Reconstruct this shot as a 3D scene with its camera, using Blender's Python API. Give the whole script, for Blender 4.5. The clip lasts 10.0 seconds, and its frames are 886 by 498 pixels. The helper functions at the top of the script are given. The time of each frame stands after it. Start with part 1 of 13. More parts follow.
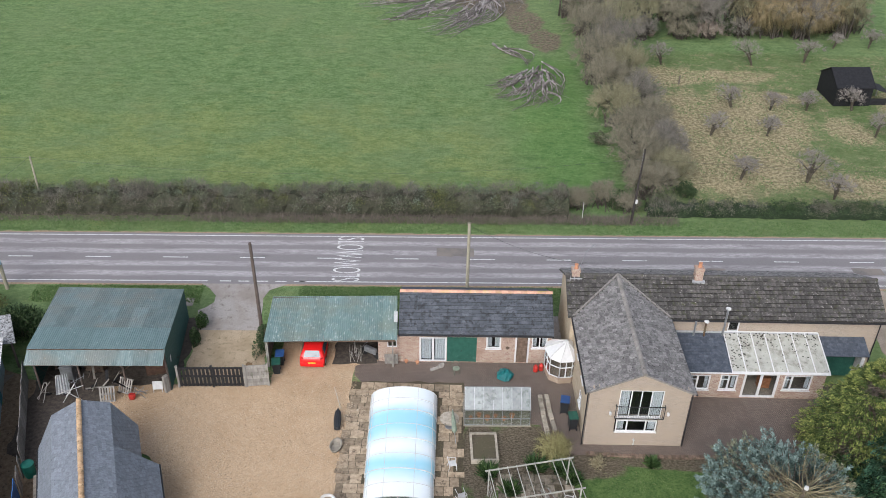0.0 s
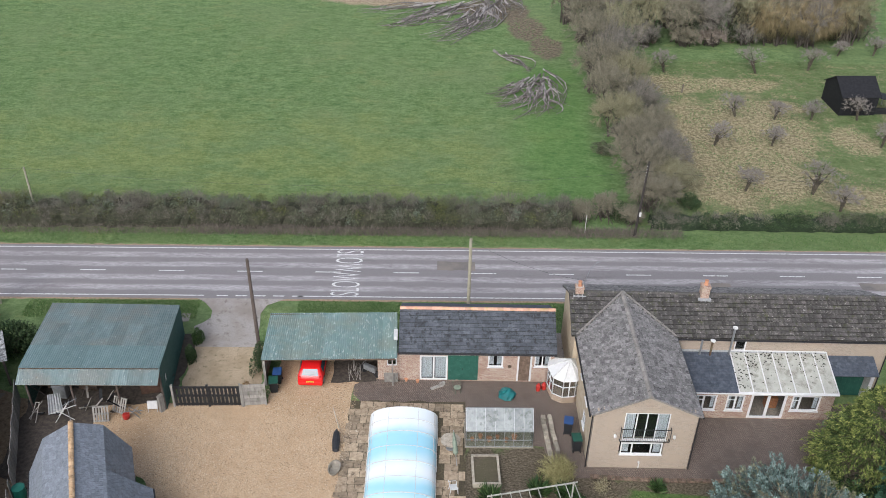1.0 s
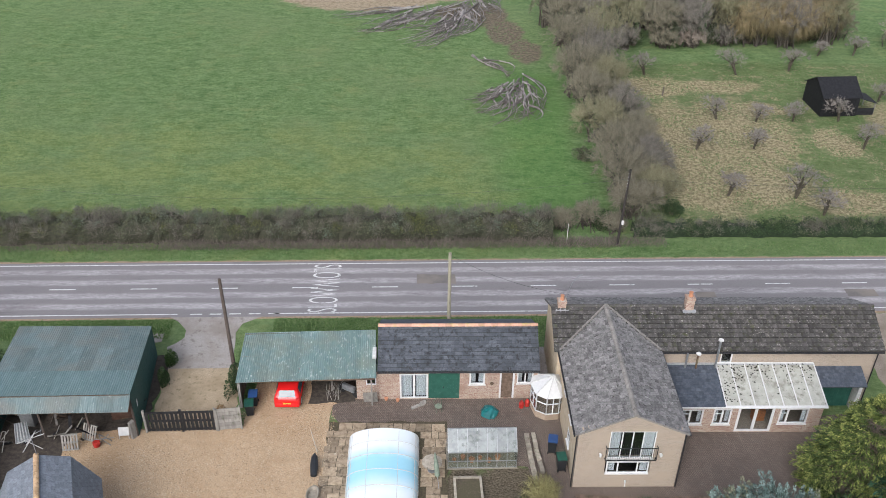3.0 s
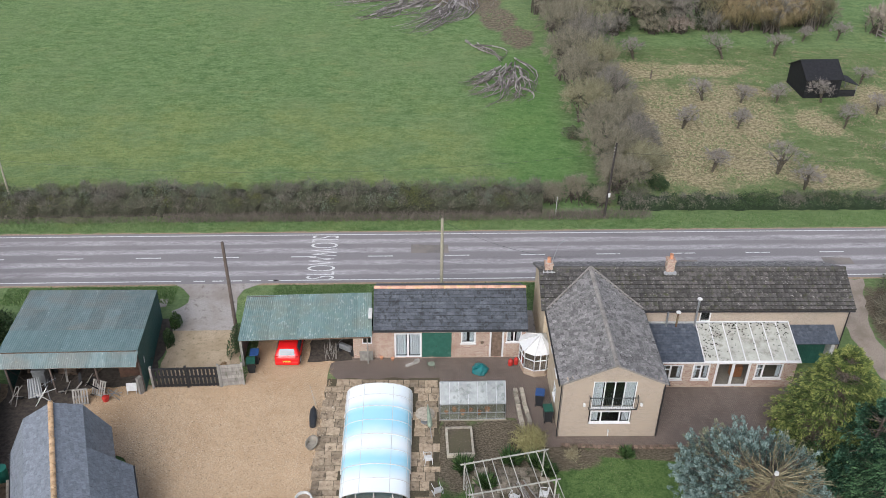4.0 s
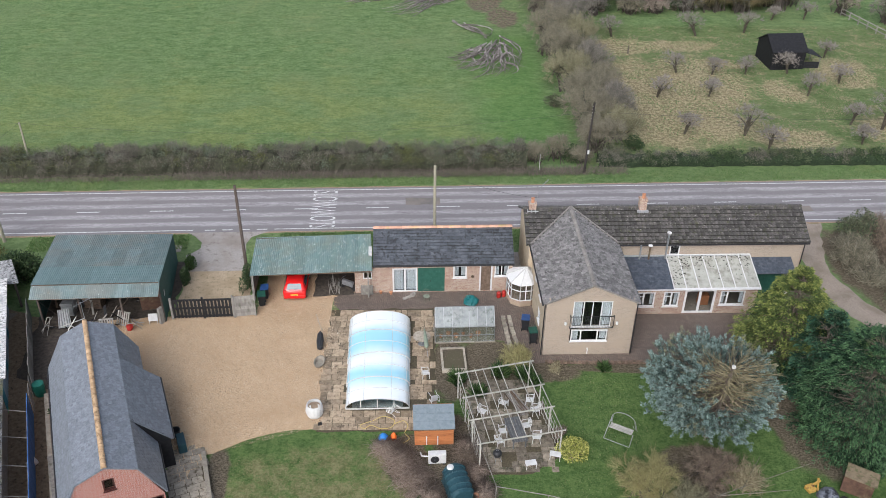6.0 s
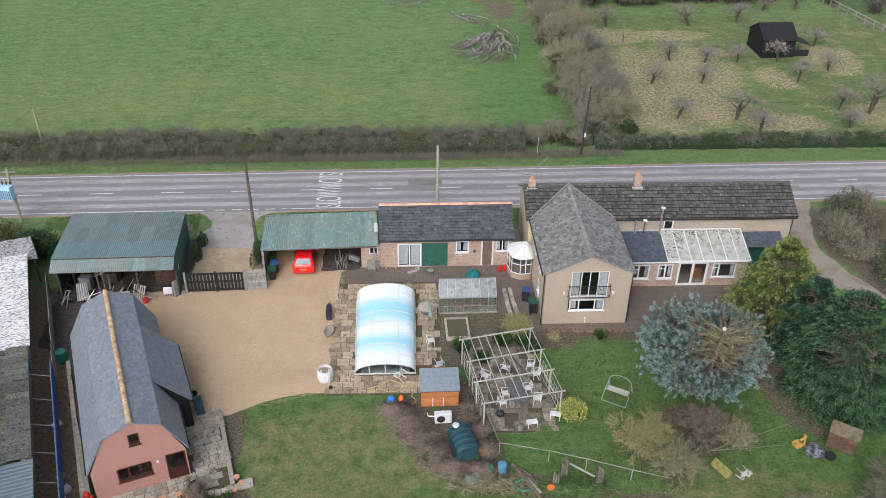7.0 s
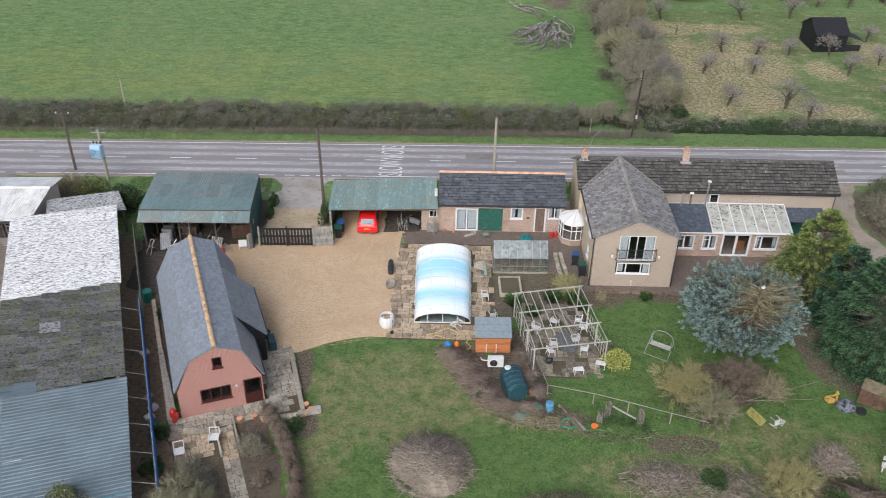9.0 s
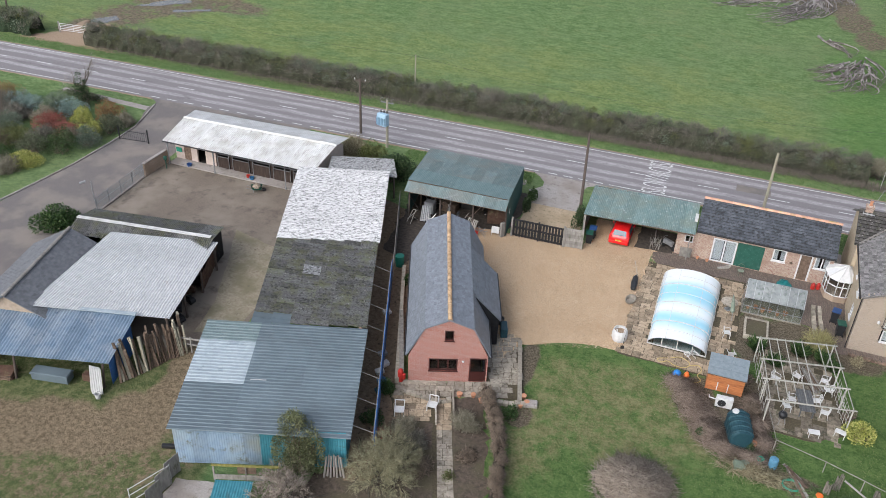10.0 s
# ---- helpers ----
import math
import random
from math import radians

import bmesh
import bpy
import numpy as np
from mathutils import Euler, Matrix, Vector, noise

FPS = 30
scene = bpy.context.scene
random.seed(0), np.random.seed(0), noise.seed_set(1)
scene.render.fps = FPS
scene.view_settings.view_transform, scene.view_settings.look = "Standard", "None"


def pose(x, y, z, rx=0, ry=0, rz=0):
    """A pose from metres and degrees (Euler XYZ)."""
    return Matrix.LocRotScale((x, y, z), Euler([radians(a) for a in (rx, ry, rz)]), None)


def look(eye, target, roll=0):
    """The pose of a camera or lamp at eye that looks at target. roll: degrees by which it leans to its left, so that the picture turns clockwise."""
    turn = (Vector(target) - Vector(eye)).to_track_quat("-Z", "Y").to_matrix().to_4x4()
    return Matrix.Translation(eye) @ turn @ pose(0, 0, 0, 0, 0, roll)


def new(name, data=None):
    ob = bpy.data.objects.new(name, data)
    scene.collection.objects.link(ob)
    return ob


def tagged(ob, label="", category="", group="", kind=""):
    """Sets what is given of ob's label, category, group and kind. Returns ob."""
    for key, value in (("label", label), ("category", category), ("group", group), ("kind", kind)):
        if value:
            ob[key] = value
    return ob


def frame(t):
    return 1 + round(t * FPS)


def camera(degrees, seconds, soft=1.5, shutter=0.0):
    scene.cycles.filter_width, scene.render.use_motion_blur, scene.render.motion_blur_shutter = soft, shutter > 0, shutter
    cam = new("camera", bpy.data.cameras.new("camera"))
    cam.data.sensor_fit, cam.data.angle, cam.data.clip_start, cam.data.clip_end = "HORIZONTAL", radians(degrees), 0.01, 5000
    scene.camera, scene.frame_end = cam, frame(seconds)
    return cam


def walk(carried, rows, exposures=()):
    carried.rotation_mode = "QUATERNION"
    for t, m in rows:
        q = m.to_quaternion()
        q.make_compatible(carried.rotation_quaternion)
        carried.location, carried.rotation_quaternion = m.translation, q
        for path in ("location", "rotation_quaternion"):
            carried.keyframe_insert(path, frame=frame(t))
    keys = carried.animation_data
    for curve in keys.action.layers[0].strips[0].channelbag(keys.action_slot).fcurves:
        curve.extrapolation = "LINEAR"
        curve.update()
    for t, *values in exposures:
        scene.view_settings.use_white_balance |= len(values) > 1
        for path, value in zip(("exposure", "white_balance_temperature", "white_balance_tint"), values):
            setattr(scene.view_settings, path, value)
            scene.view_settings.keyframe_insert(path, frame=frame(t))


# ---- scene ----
cam = camera(53.85, 10.0, 0.6, 0.1)
PATH = [
    (0.0, -0.235, 0.247, 41.458, 1.725, -33.441, -0.858),
    (0.5, -0.354, 0.707, 41.545, 1.703, -33.545, -0.936),
    (1.0, -0.429, 1.868, 41.703, 1.736, -33.402, -0.989),
    (1.5, -0.579, 3.383, 41.93, 1.672, -33.319, -1.02),
    (2.0, -0.476, 4.398, 41.925, 1.614, -33.32, -0.829),
    (2.5, -0.277, 4.436, 41.872, 0.71, -33.331, -0.705),
    (4.0, 0.317, -0.001, 41.338, 0.115, -33.47, -0.701),
    (4.5, 0.353, -1.854, 41.16, -0.159, -33.429, -0.73),
    (5.0, 0.262, -3.763, 40.984, -0.469, -33.366, -0.72),
    (5.5, 0.059, -5.748, 40.774, -0.708, -33.211, -0.732),
    (7.0, -0.879, -10.908, 40.525, -1.29, -33.245, -0.705),
    (7.5, -1.188, -12.535, 40.52, -1.423, -33.355, -0.681),
    (8.0, -1.394, -14.26, 40.323, -1.508, -33.24, -0.596),
    (8.5, -1.63, -15.7, 40.27, -1.592, -33.235, -0.59),
    (8.7, -1.723, -16.097, 40.24, -1.4, -33.093, -0.6),
    (8.8, -1.769, -16.26, 40.224, -0.727, -33.056, -0.62),
    (8.9, -1.812, -16.409, 40.21, 0.512, -33.015, -0.68),
    (9.0, -1.85, -16.55, 40.2, 2.231, -33.054, -0.789),
    (9.1, -1.883, -16.686, 40.196, 4.468, -32.955, -0.713),
    (9.2, -1.913, -16.811, 40.195, 7.418, -32.968, -0.9),
    (9.3, -1.939, -16.923, 40.197, 10.681, -32.889, -1.076),
    (9.4, -1.961, -17.02, 40.199, 15.142, -32.965, -1.385),
    (9.5, -1.98, -17.1, 40.2, 19.928, -33.289, -2.025),
    (9.6, -1.992, -17.14, 40.2, 21.55, -33.26, -2.045),
    (9.75, -2.004, -17.19, 40.2, 21.86, -33.22, -2.055),
    (10.0, -2.02, -17.25, 40.2, 22.008, -33.192, -2.058),
]
walk(cam, [(t, pose(x, y, z, 90 + pitch, roll, yaw)) for t, x, y, z, yaw, pitch, roll in PATH],
     [(0.0, 0.0, 6220, 12), (10.0, 0.0, 6220, 12)])

# ---- daylight: an even overcast sky ----
world = bpy.data.worlds.new("overcast_sky")
scene.world = world
world.use_nodes = True
wn = world.node_tree
sky = wn.nodes.new("ShaderNodeTexSky")
sky.sky_type = "NISHITA"
sky.sun_disc = False
sky.sun_elevation = radians(38)
sky.sun_rotation = radians(200)
sky.dust_density = 4.0
sky.air_density = 1.0
grey = wn.nodes.new("ShaderNodeHueSaturation")
grey.inputs["Saturation"].default_value = 0.52
wn.links.new(sky.outputs[0], grey.inputs["Color"])
wn.links.new(grey.outputs[0], wn.nodes["Background"].inputs[0])
wn.nodes["Background"].inputs[1].default_value = 0.215

sun = new("sun", bpy.data.lights.new("sun", "SUN"))
sun.data.energy = 1.9
sun.data.angle = radians(45)
sun.data.color = (0.95, 0.98, 1.0)
sun.matrix_basis = look((0, 0, 100), (20, 52, 100 - 50))
scene.view_settings.exposure = 0.0

# ---- materials ----
def nodes_of(name):
    m = bpy.data.materials.new(name)
    m.use_nodes = True
    nt = m.node_tree
    return m, nt, nt.nodes["Principled BSDF"]


def link(nt, a, b):
    nt.links.new(a, b)


def mixc(nt, fac, a, b, mode="MIX"):
    n = nt.nodes.new("ShaderNodeMix")
    n.data_type = "RGBA"
    n.blend_type = mode
    for sock, v in ((n.inputs[0], fac), (n.inputs[6], a), (n.inputs[7], b)):
        if isinstance(v, (int, float)):
            sock.default_value = v
        elif isinstance(v, tuple):
            sock.default_value = (*v[:3], 1)
        else:
            link(nt, v, sock)
    return n.outputs[2]


def noise_of(nt, vec, scale, detail=5.0, rough=0.6, stretch=None):
    n = nt.nodes.new("ShaderNodeTexNoise")
    n.inputs["Scale"].default_value = scale
    n.inputs["Detail"].default_value = detail
    n.inputs["Roughness"].default_value = rough
    if stretch:
        mp = nt.nodes.new("ShaderNodeMapping")
        mp.inputs["Scale"].default_value = stretch
        link(nt, vec, mp.inputs[0])
        vec = mp.outputs[0]
    link(nt, vec, n.inputs["Vector"])
    return n.outputs[0]


def ramp(nt, fac, lo, hi):
    n = nt.nodes.new("ShaderNodeMapRange")
    n.interpolation_type = "SMOOTHSTEP"
    n.inputs[1].default_value, n.inputs[2].default_value = lo, hi
    link(nt, fac, n.inputs[0])
    return n.outputs[0]


def arith(nt, op, a, b=0.0):
    n = nt.nodes.new("ShaderNodeMath")
    n.operation = op
    for sock, v in zip(n.inputs, (a, b)):
        if isinstance(v, (int, float)):
            sock.default_value = v
        else:
            link(nt, v, sock)
    return n.outputs[0]


def where(nt, local=False):
    if local:
        return nt.nodes.new("ShaderNodeTexCoord").outputs["Object"]
    return nt.nodes.new("ShaderNodeNewGeometry").outputs["Position"]


def bumped(nt, bsdf, height, strength, distance):
    b = nt.nodes.new("ShaderNodeBump")
    b.inputs["Strength"].default_value = strength
    b.inputs["Distance"].default_value = distance
    link(nt, height, b.inputs["Height"])
    link(nt, b.outputs[0], bsdf.inputs["Normal"])


def vary(nt, col, piece=0.0, island=0.0):
    """Lighter and darker pieces."""
    if piece:
        r = nt.nodes.new("ShaderNodeObjectInfo").outputs["Random"]
        amount = piece
    elif island:
        r = nt.nodes.new("ShaderNodeNewGeometry").outputs["Random Per Island"]
        amount = island
    else:
        return col
    v = nt.nodes.new("ShaderNodeHueSaturation")
    k = nt.nodes.new("ShaderNodeMapRange")
    k.inputs[3].default_value, k.inputs[4].default_value = 1 - amount, 1 + amount
    link(nt, r, k.inputs[0])
    link(nt, k.outputs[0], v.inputs["Value"])
    link(nt, col, v.inputs["Color"])
    return v.outputs[0]


def surf(name, a, b, scale=6.0, rough=0.85, metal=0.0, spots=None, spot_scale=3.0, spot=(0.55, 0.7), wide=None, wide_scale=0.35,
         bump=0.3, bump_scale=40.0, depth=0.01, piece=0.0, island=0.0, stretch=None, local=False, spots2=None, spot2_scale=10.0, spot2=(0.62, 0.7), spec=0.3):
    """A weathered surface: two tones of grain, wide stains, and spots with a shape of their own."""
    m, nt, bsdf = nodes_of(name)
    p = where(nt, local)
    col = mixc(nt, ramp(nt, noise_of(nt, p, scale, stretch=stretch), 0.3, 0.7), a, b)
    if wide:
        col = mixc(nt, ramp(nt, noise_of(nt, p, wide_scale, 3), 0.4, 0.68), col, wide)
    if spots:
        col = mixc(nt, ramp(nt, noise_of(nt, p, spot_scale, 8, 0.7, stretch), *spot), col, spots)
    if spots2:
        col = mixc(nt, ramp(nt, noise_of(nt, p, spot2_scale, 6, 0.7), *spot2), col, spots2)
    col = vary(nt, col, piece, island)
    link(nt, col, bsdf.inputs["Base Color"])
    bsdf.inputs["Roughness"].default_value = rough
    bsdf.inputs["Metallic"].default_value = metal
    bsdf.inputs["Specular IOR Level"].default_value = spec
    if bump:
        bumped(nt, bsdf, noise_of(nt, p, bump_scale, 6), bump, depth)
    return m


def brickwork(name, a, b, mortar, wide=None, bump=0.5):
    """Stretcher-bond brick faces, 225 by 75 mm with the joint, on upright walls in any direction."""
    m, nt, bsdf = nodes_of(name)
    tc = nt.nodes.new("ShaderNodeTexCoord")
    sp, sn = nt.nodes.new("ShaderNodeSeparateXYZ"), nt.nodes.new("ShaderNodeSeparateXYZ")
    link(nt, tc.outputs["Object"], sp.inputs[0])
    link(nt, tc.outputs["Normal"], sn.inputs[0])
    facing = arith(nt, "GREATER_THAN", arith(nt, "ABSOLUTE", sn.outputs[0]), 0.7)
    u = arith(nt, "ADD", arith(nt, "MULTIPLY", sp.outputs[0], arith(nt, "SUBTRACT", 1.0, facing)), arith(nt, "MULTIPLY", sp.outputs[1], facing))
    cx = nt.nodes.new("ShaderNodeCombineXYZ")
    link(nt, u, cx.inputs[0])
    link(nt, sp.outputs[2], cx.inputs[1])
    br = nt.nodes.new("ShaderNodeTexBrick")
    link(nt, cx.outputs[0], br.inputs["Vector"])
    br.inputs["Scale"].default_value = 1.0
    br.inputs["Brick Width"].default_value, br.inputs["Row Height"].default_value = 0.225, 0.075
    br.inputs["Mortar Size"].default_value, br.inputs["Mortar Smooth"].default_value = 0.010, 0.2
    br.inputs["Color1"].default_value, br.inputs["Color2"].default_value = (*a, 1), (*b, 1)
    br.inputs["Mortar"].default_value = (*mortar, 1)
    pos = tc.outputs["Object"]
    col = mixc(nt, ramp(nt, noise_of(nt, pos, 9, 6), 0.35, 0.75), br.outputs["Color"], mixc(nt, 0.5, br.outputs["Color"], mortar))
    blot = noise_of(nt, cx.outputs[0], 3.7, 2, 0.9, (4.4, 13.3, 1))
    col = mixc(nt, ramp(nt, blot, 0.55, 0.62), col, tuple(0.55 * v for v in a))
    if wide:
        col = mixc(nt, ramp(nt, noise_of(nt, pos, 0.6, 4), 0.45, 0.7), col, wide)
    link(nt, col, bsdf.inputs["Base Color"])
    bsdf.inputs["Roughness"].default_value = 0.9
    bsdf.inputs["Specular IOR Level"].default_value = 0.2
    hgt = arith(nt, "SUBTRACT", arith(nt, "MULTIPLY", noise_of(nt, pos, 60, 4), 0.4), br.outputs["Fac"])
    bumped(nt, bsdf, hgt, bump, 0.008)
    return m


def plain(name, col, rough=0.6, metal=0.0, spec=0.4, grime=0.25):
    dark = tuple(v * (1 - grime) for v in col)
    return surf(name, col, dark, scale=5.0, rough=rough, metal=metal, bump=0.1, bump_scale=25, depth=0.004, spec=spec)


def glassy(name, tint=(0.85, 0.92, 0.92), rough=0.03):
    m, nt, bsdf = nodes_of(name)
    bsdf.inputs["Base Color"].default_value = (*tint, 1)
    bsdf.inputs["Roughness"].default_value = rough
    bsdf.inputs["Transmission Weight"].default_value = 1.0
    bsdf.inputs["IOR"].default_value = 1.5
    return m


def leafy(name, a, b, c, gloss=0.6, sub=0.0, deep=0.3):
    """Foliage or twigs: each leaf or twig takes its own tone between three."""
    m, nt, bsdf = nodes_of(name)
    r = nt.nodes.new("ShaderNodeNewGeometry").outputs["Random Per Island"]
    cr = nt.nodes.new("ShaderNodeValToRGB")
    cr.color_ramp.elements[0].color, cr.color_ramp.elements[1].color = (*a, 1), (*c, 1)
    cr.color_ramp.elements.new(0.5).color = (*b, 1)
    link(nt, r, cr.inputs[0])
    col = mixc(nt, ramp(nt, noise_of(nt, where(nt), 1.7, 5, 0.65), 0.46, 0.62), cr.outputs[0], mixc(nt, deep, cr.outputs[0], a))
    link(nt, col, bsdf.inputs["Base Color"])
    bsdf.inputs["Roughness"].default_value = gloss
    bsdf.inputs["Specular IOR Level"].default_value = 0.15
    if sub:
        bsdf.inputs["Subsurface Weight"].default_value = sub
    return m


def slopes(nt, x0, x1, y0, y1, soft, pos):
    """1 inside a box of the plan, with a ragged edge."""
    s = nt.nodes.new("ShaderNodeSeparateXYZ")
    link(nt, pos, s.inputs[0])
    w = arith(nt, "MULTIPLY", arith(nt, "SUBTRACT", noise_of(nt, pos, 0.16, 5, 0.65), 0.5), soft * 4.5)
    x, y = arith(nt, "ADD", s.outputs[0], w), arith(nt, "ADD", s.outputs[1], w)
    f = ramp(nt, x, x0 - soft, x0 + soft)
    for v, lo, hi in ((x, x1 + soft, x1 - soft), (y, y0 - soft, y0 + soft), (y, y1 + soft, y1 - soft)):
        f = arith(nt, "MULTIPLY", f, ramp(nt, v, lo, hi))
    return f


def blobs(nt, spots, soft, pos, seed=0.0):
    """1 inside ragged ovals (x, y, rx, ry) of the plan."""
    s = nt.nodes.new("ShaderNodeSeparateXYZ")
    link(nt, pos, s.inputs[0])
    out = None
    for x, y, rx, ry in spots:
        u = arith(nt, "DIVIDE", arith(nt, "SUBTRACT", s.outputs[0], x), rx)
        v = arith(nt, "DIVIDE", arith(nt, "SUBTRACT", s.outputs[1], y), ry)
        d = arith(nt, "ADD", arith(nt, "MULTIPLY", u, u), arith(nt, "MULTIPLY", v, v))
        out = d if out is None else arith(nt, "MINIMUM", out, d)
    w = arith(nt, "MULTIPLY", arith(nt, "SUBTRACT", noise_of(nt, pos, 0.55, 7, 0.7), 0.5), 3.4 * soft)
    return ramp(nt, arith(nt, "ADD", out, w), 1.0 + 0.5 * soft, 1.0 - 0.5 * soft)


def meadow():
    """Winter grass: rank pasture, mown lawn, bare mud, dead straw in the orchard, and brown borders in the garden."""
    m, nt, bsdf = nodes_of("winter_grass")
    p = where(nt)
    tuft = noise_of(nt, p, 2.6, 9, 0.78, (0.8, 1.0, 1.0))
    fine = noise_of(nt, p, 11.0, 6, 0.8)
    broad = noise_of(nt, p, 0.85, 8, 0.8, (0.6, 1.0, 1.0))
    mix = arith(nt, "ADD", arith(nt, "MULTIPLY", tuft, 0.40), arith(nt, "ADD", arith(nt, "MULTIPLY", fine, 0.2), arith(nt, "MULTIPLY", broad, 0.4)))
    col = mixc(nt, ramp(nt, mix, 0.42, 0.58), (0.080, 0.140, 0.050), (0.182, 0.258, 0.108))
    col = mixc(nt, ramp(nt, noise_of(nt, p, 0.30, 7, 0.7, (0.7, 1.0, 1.0)), 0.50, 0.72), col, mixc(nt, 0.45, col, (0.230, 0.245, 0.098)))
    col = mixc(nt, ramp(nt, noise_of(nt, p, 0.9, 7, 0.75, (0.6, 1.0, 1.0)), 0.52, 0.64), col, mixc(nt, 0.6, col, (0.046, 0.104, 0.034)))
    col = mixc(nt, ramp(nt, noise_of(nt, p, 0.045, 4, 0.6), 0.42, 0.62), col, mixc(nt, 0.35, col, (0.170, 0.215, 0.100)))
    near_ = arith(nt, "MULTIPLY", slopes(nt, -95, 6, 66, 90, 7.0, p), ramp(nt, noise_of(nt, p, 0.22, 6, 0.7, (0.6, 1.0, 1.0)), 0.36, 0.6))
    col = mixc(nt, arith(nt, "MULTIPLY", near_, 0.75), col, mixc(nt, ramp(nt, mix, 0.40, 0.60), (0.125, 0.165, 0.052), (0.240, 0.285, 0.105)))
    # a brighter strip of new grass along the thicket
    rich = slopes(nt, 6.0, 14.5, 72, 108, 2.4, p)
    col = mixc(nt, arith(nt, "MULTIPLY", rich, 0.6), col, mixc(nt, ramp(nt, mix, 0.36, 0.64), (0.052, 0.130, 0.032), (0.130, 0.245, 0.068)))
    # dead stems under the orchard trees
    straw = mixc(nt, ramp(nt, noise_of(nt, p, 2.6, 9, 0.85), 0.43, 0.57), (0.150, 0.118, 0.070), (0.500, 0.410, 0.265))
    yard = slopes(nt, 19, 75, 71, 112, 1.2, p)
    dense = blobs(nt, ((26.0, 86, 7.5, 13.0), (32.5, 91, 6.5, 9), (25, 103.5, 5, 3.2), (32, 79, 5, 4), (39.0, 76, 4.5, 2.6), (42.5, 89, 2.6, 3.5), (33, 104, 6, 2.2), (36.5, 97.5, 3.5, 2.0), (52, 95, 4, 5), (52, 78, 5, 4)), 0.9, p)
    thin = ramp(nt, noise_of(nt, p, 0.5, 8, 0.75), 0.50, 0.64)
    col = mixc(nt, arith(nt, "MULTIPLY", yard, 0.55), col, mixc(nt, ramp(nt, mix, 0.40, 0.60), (0.072, 0.100, 0.036), (0.165, 0.188, 0.085)))
    om = arith(nt, "MULTIPLY", yard, arith(nt, "MAXIMUM", arith(nt, "MULTIPLY", dense, ramp(nt, noise_of(nt, p, 0.9, 8, 0.8), 0.30, 0.48)), arith(nt, "MULTIPLY", thin, 0.7)))
    col = mixc(nt, arith(nt, "MULTIPLY", om, 0.8), col, straw)
    # mud and chewed ground beside the log piles
    mud = mixc(nt, ramp(nt, noise_of(nt, p, 2.4, 8, 0.8), 0.4, 0.62), (0.095, 0.070, 0.054), (0.230, 0.180, 0.140))
    mm = arith(nt, "MULTIPLY", blobs(nt, ((6.2, 130, 3.0, 5.0), (8.4, 122.5, 2.6, 5.0), (10.8, 115.2, 2.2, 4.4), (2.0, 131, 4.0, 3.0)), 0.6, p), ramp(nt, noise_of(nt, p, 0.8, 7, 0.75), 0.30, 0.46))
    m3 = arith(nt, "MULTIPLY", blobs(nt, ((-86.5, 70, 3.4, 4.0), (-85.5, 76, 4.5, 5.0), (-82.5, 82, 5.5, 4.0), (-76, 86, 7.0, 3.0)), 0.8, p), ramp(nt, noise_of(nt, p, 0.5, 6, 0.7), 0.34, 0.52))
    col = mixc(nt, arith(nt, "MULTIPLY", arith(nt, "MINIMUM", arith(nt, "ADD", mm, m3), 1.0), 0.9), col, mud)
    col = mixc(nt, arith(nt, "MULTIPLY", blobs(nt, ((-13.0, 137.5, 12.5, 6.6), (-1.0, 141.0, 8.0, 5.0)), 0.35, p), 0.92), col, mixc(nt, ramp(nt, noise_of(nt, p, 1.8, 8, 0.8), 0.40, 0.60), (0.250, 0.185, 0.125), (0.420, 0.340, 0.245)))
    # mown garden grass, yellowed in the middle
    near = slopes(nt, -15, 40, -60, 43, 0.6, p)
    gm = arith(nt, "ADD", arith(nt, "MULTIPLY", noise_of(nt, p, 5.5, 9, 0.8), 0.6), arith(nt, "MULTIPLY", noise_of(nt, p, 1.3, 6, 0.7), 0.4))
    lawn = mixc(nt, ramp(nt, gm, 0.40, 0.60), (0.056, 0.108, 0.030), (0.128, 0.196, 0.064))
    dry = arith(nt, "MULTIPLY", blobs(nt, ((-5.5, 28.2, 6.5, 3.8), (-10.5, 24.0, 2.0, 6.5), (-2.2, 26.4, 3.0, 3.0), (-6.5, 24.0, 2.6, 2.0), (18.5, 22.5, 6.5, 3.4), (10.5, 20.6, 5, 2.2)), 1.0, p), ramp(nt, noise_of(nt, p, 0.8, 7, 0.75), 0.36, 0.60))
    lawn = mixc(nt, arith(nt, "MULTIPLY", dry, 0.85), lawn, mixc(nt, ramp(nt, gm, 0.38, 0.62), (0.142, 0.136, 0.062), (0.290, 0.262, 0.138)))
    col = mixc(nt, near, col, lawn)
    # brown garden borders: soil, dead stems and needle litter
    bed = mixc(nt, ramp(nt, noise_of(nt, p, 6.0, 9, 0.82, (1, 1.6, 1)), 0.40, 0.60), (0.062, 0.049, 0.036), (0.205, 0.166, 0.124))
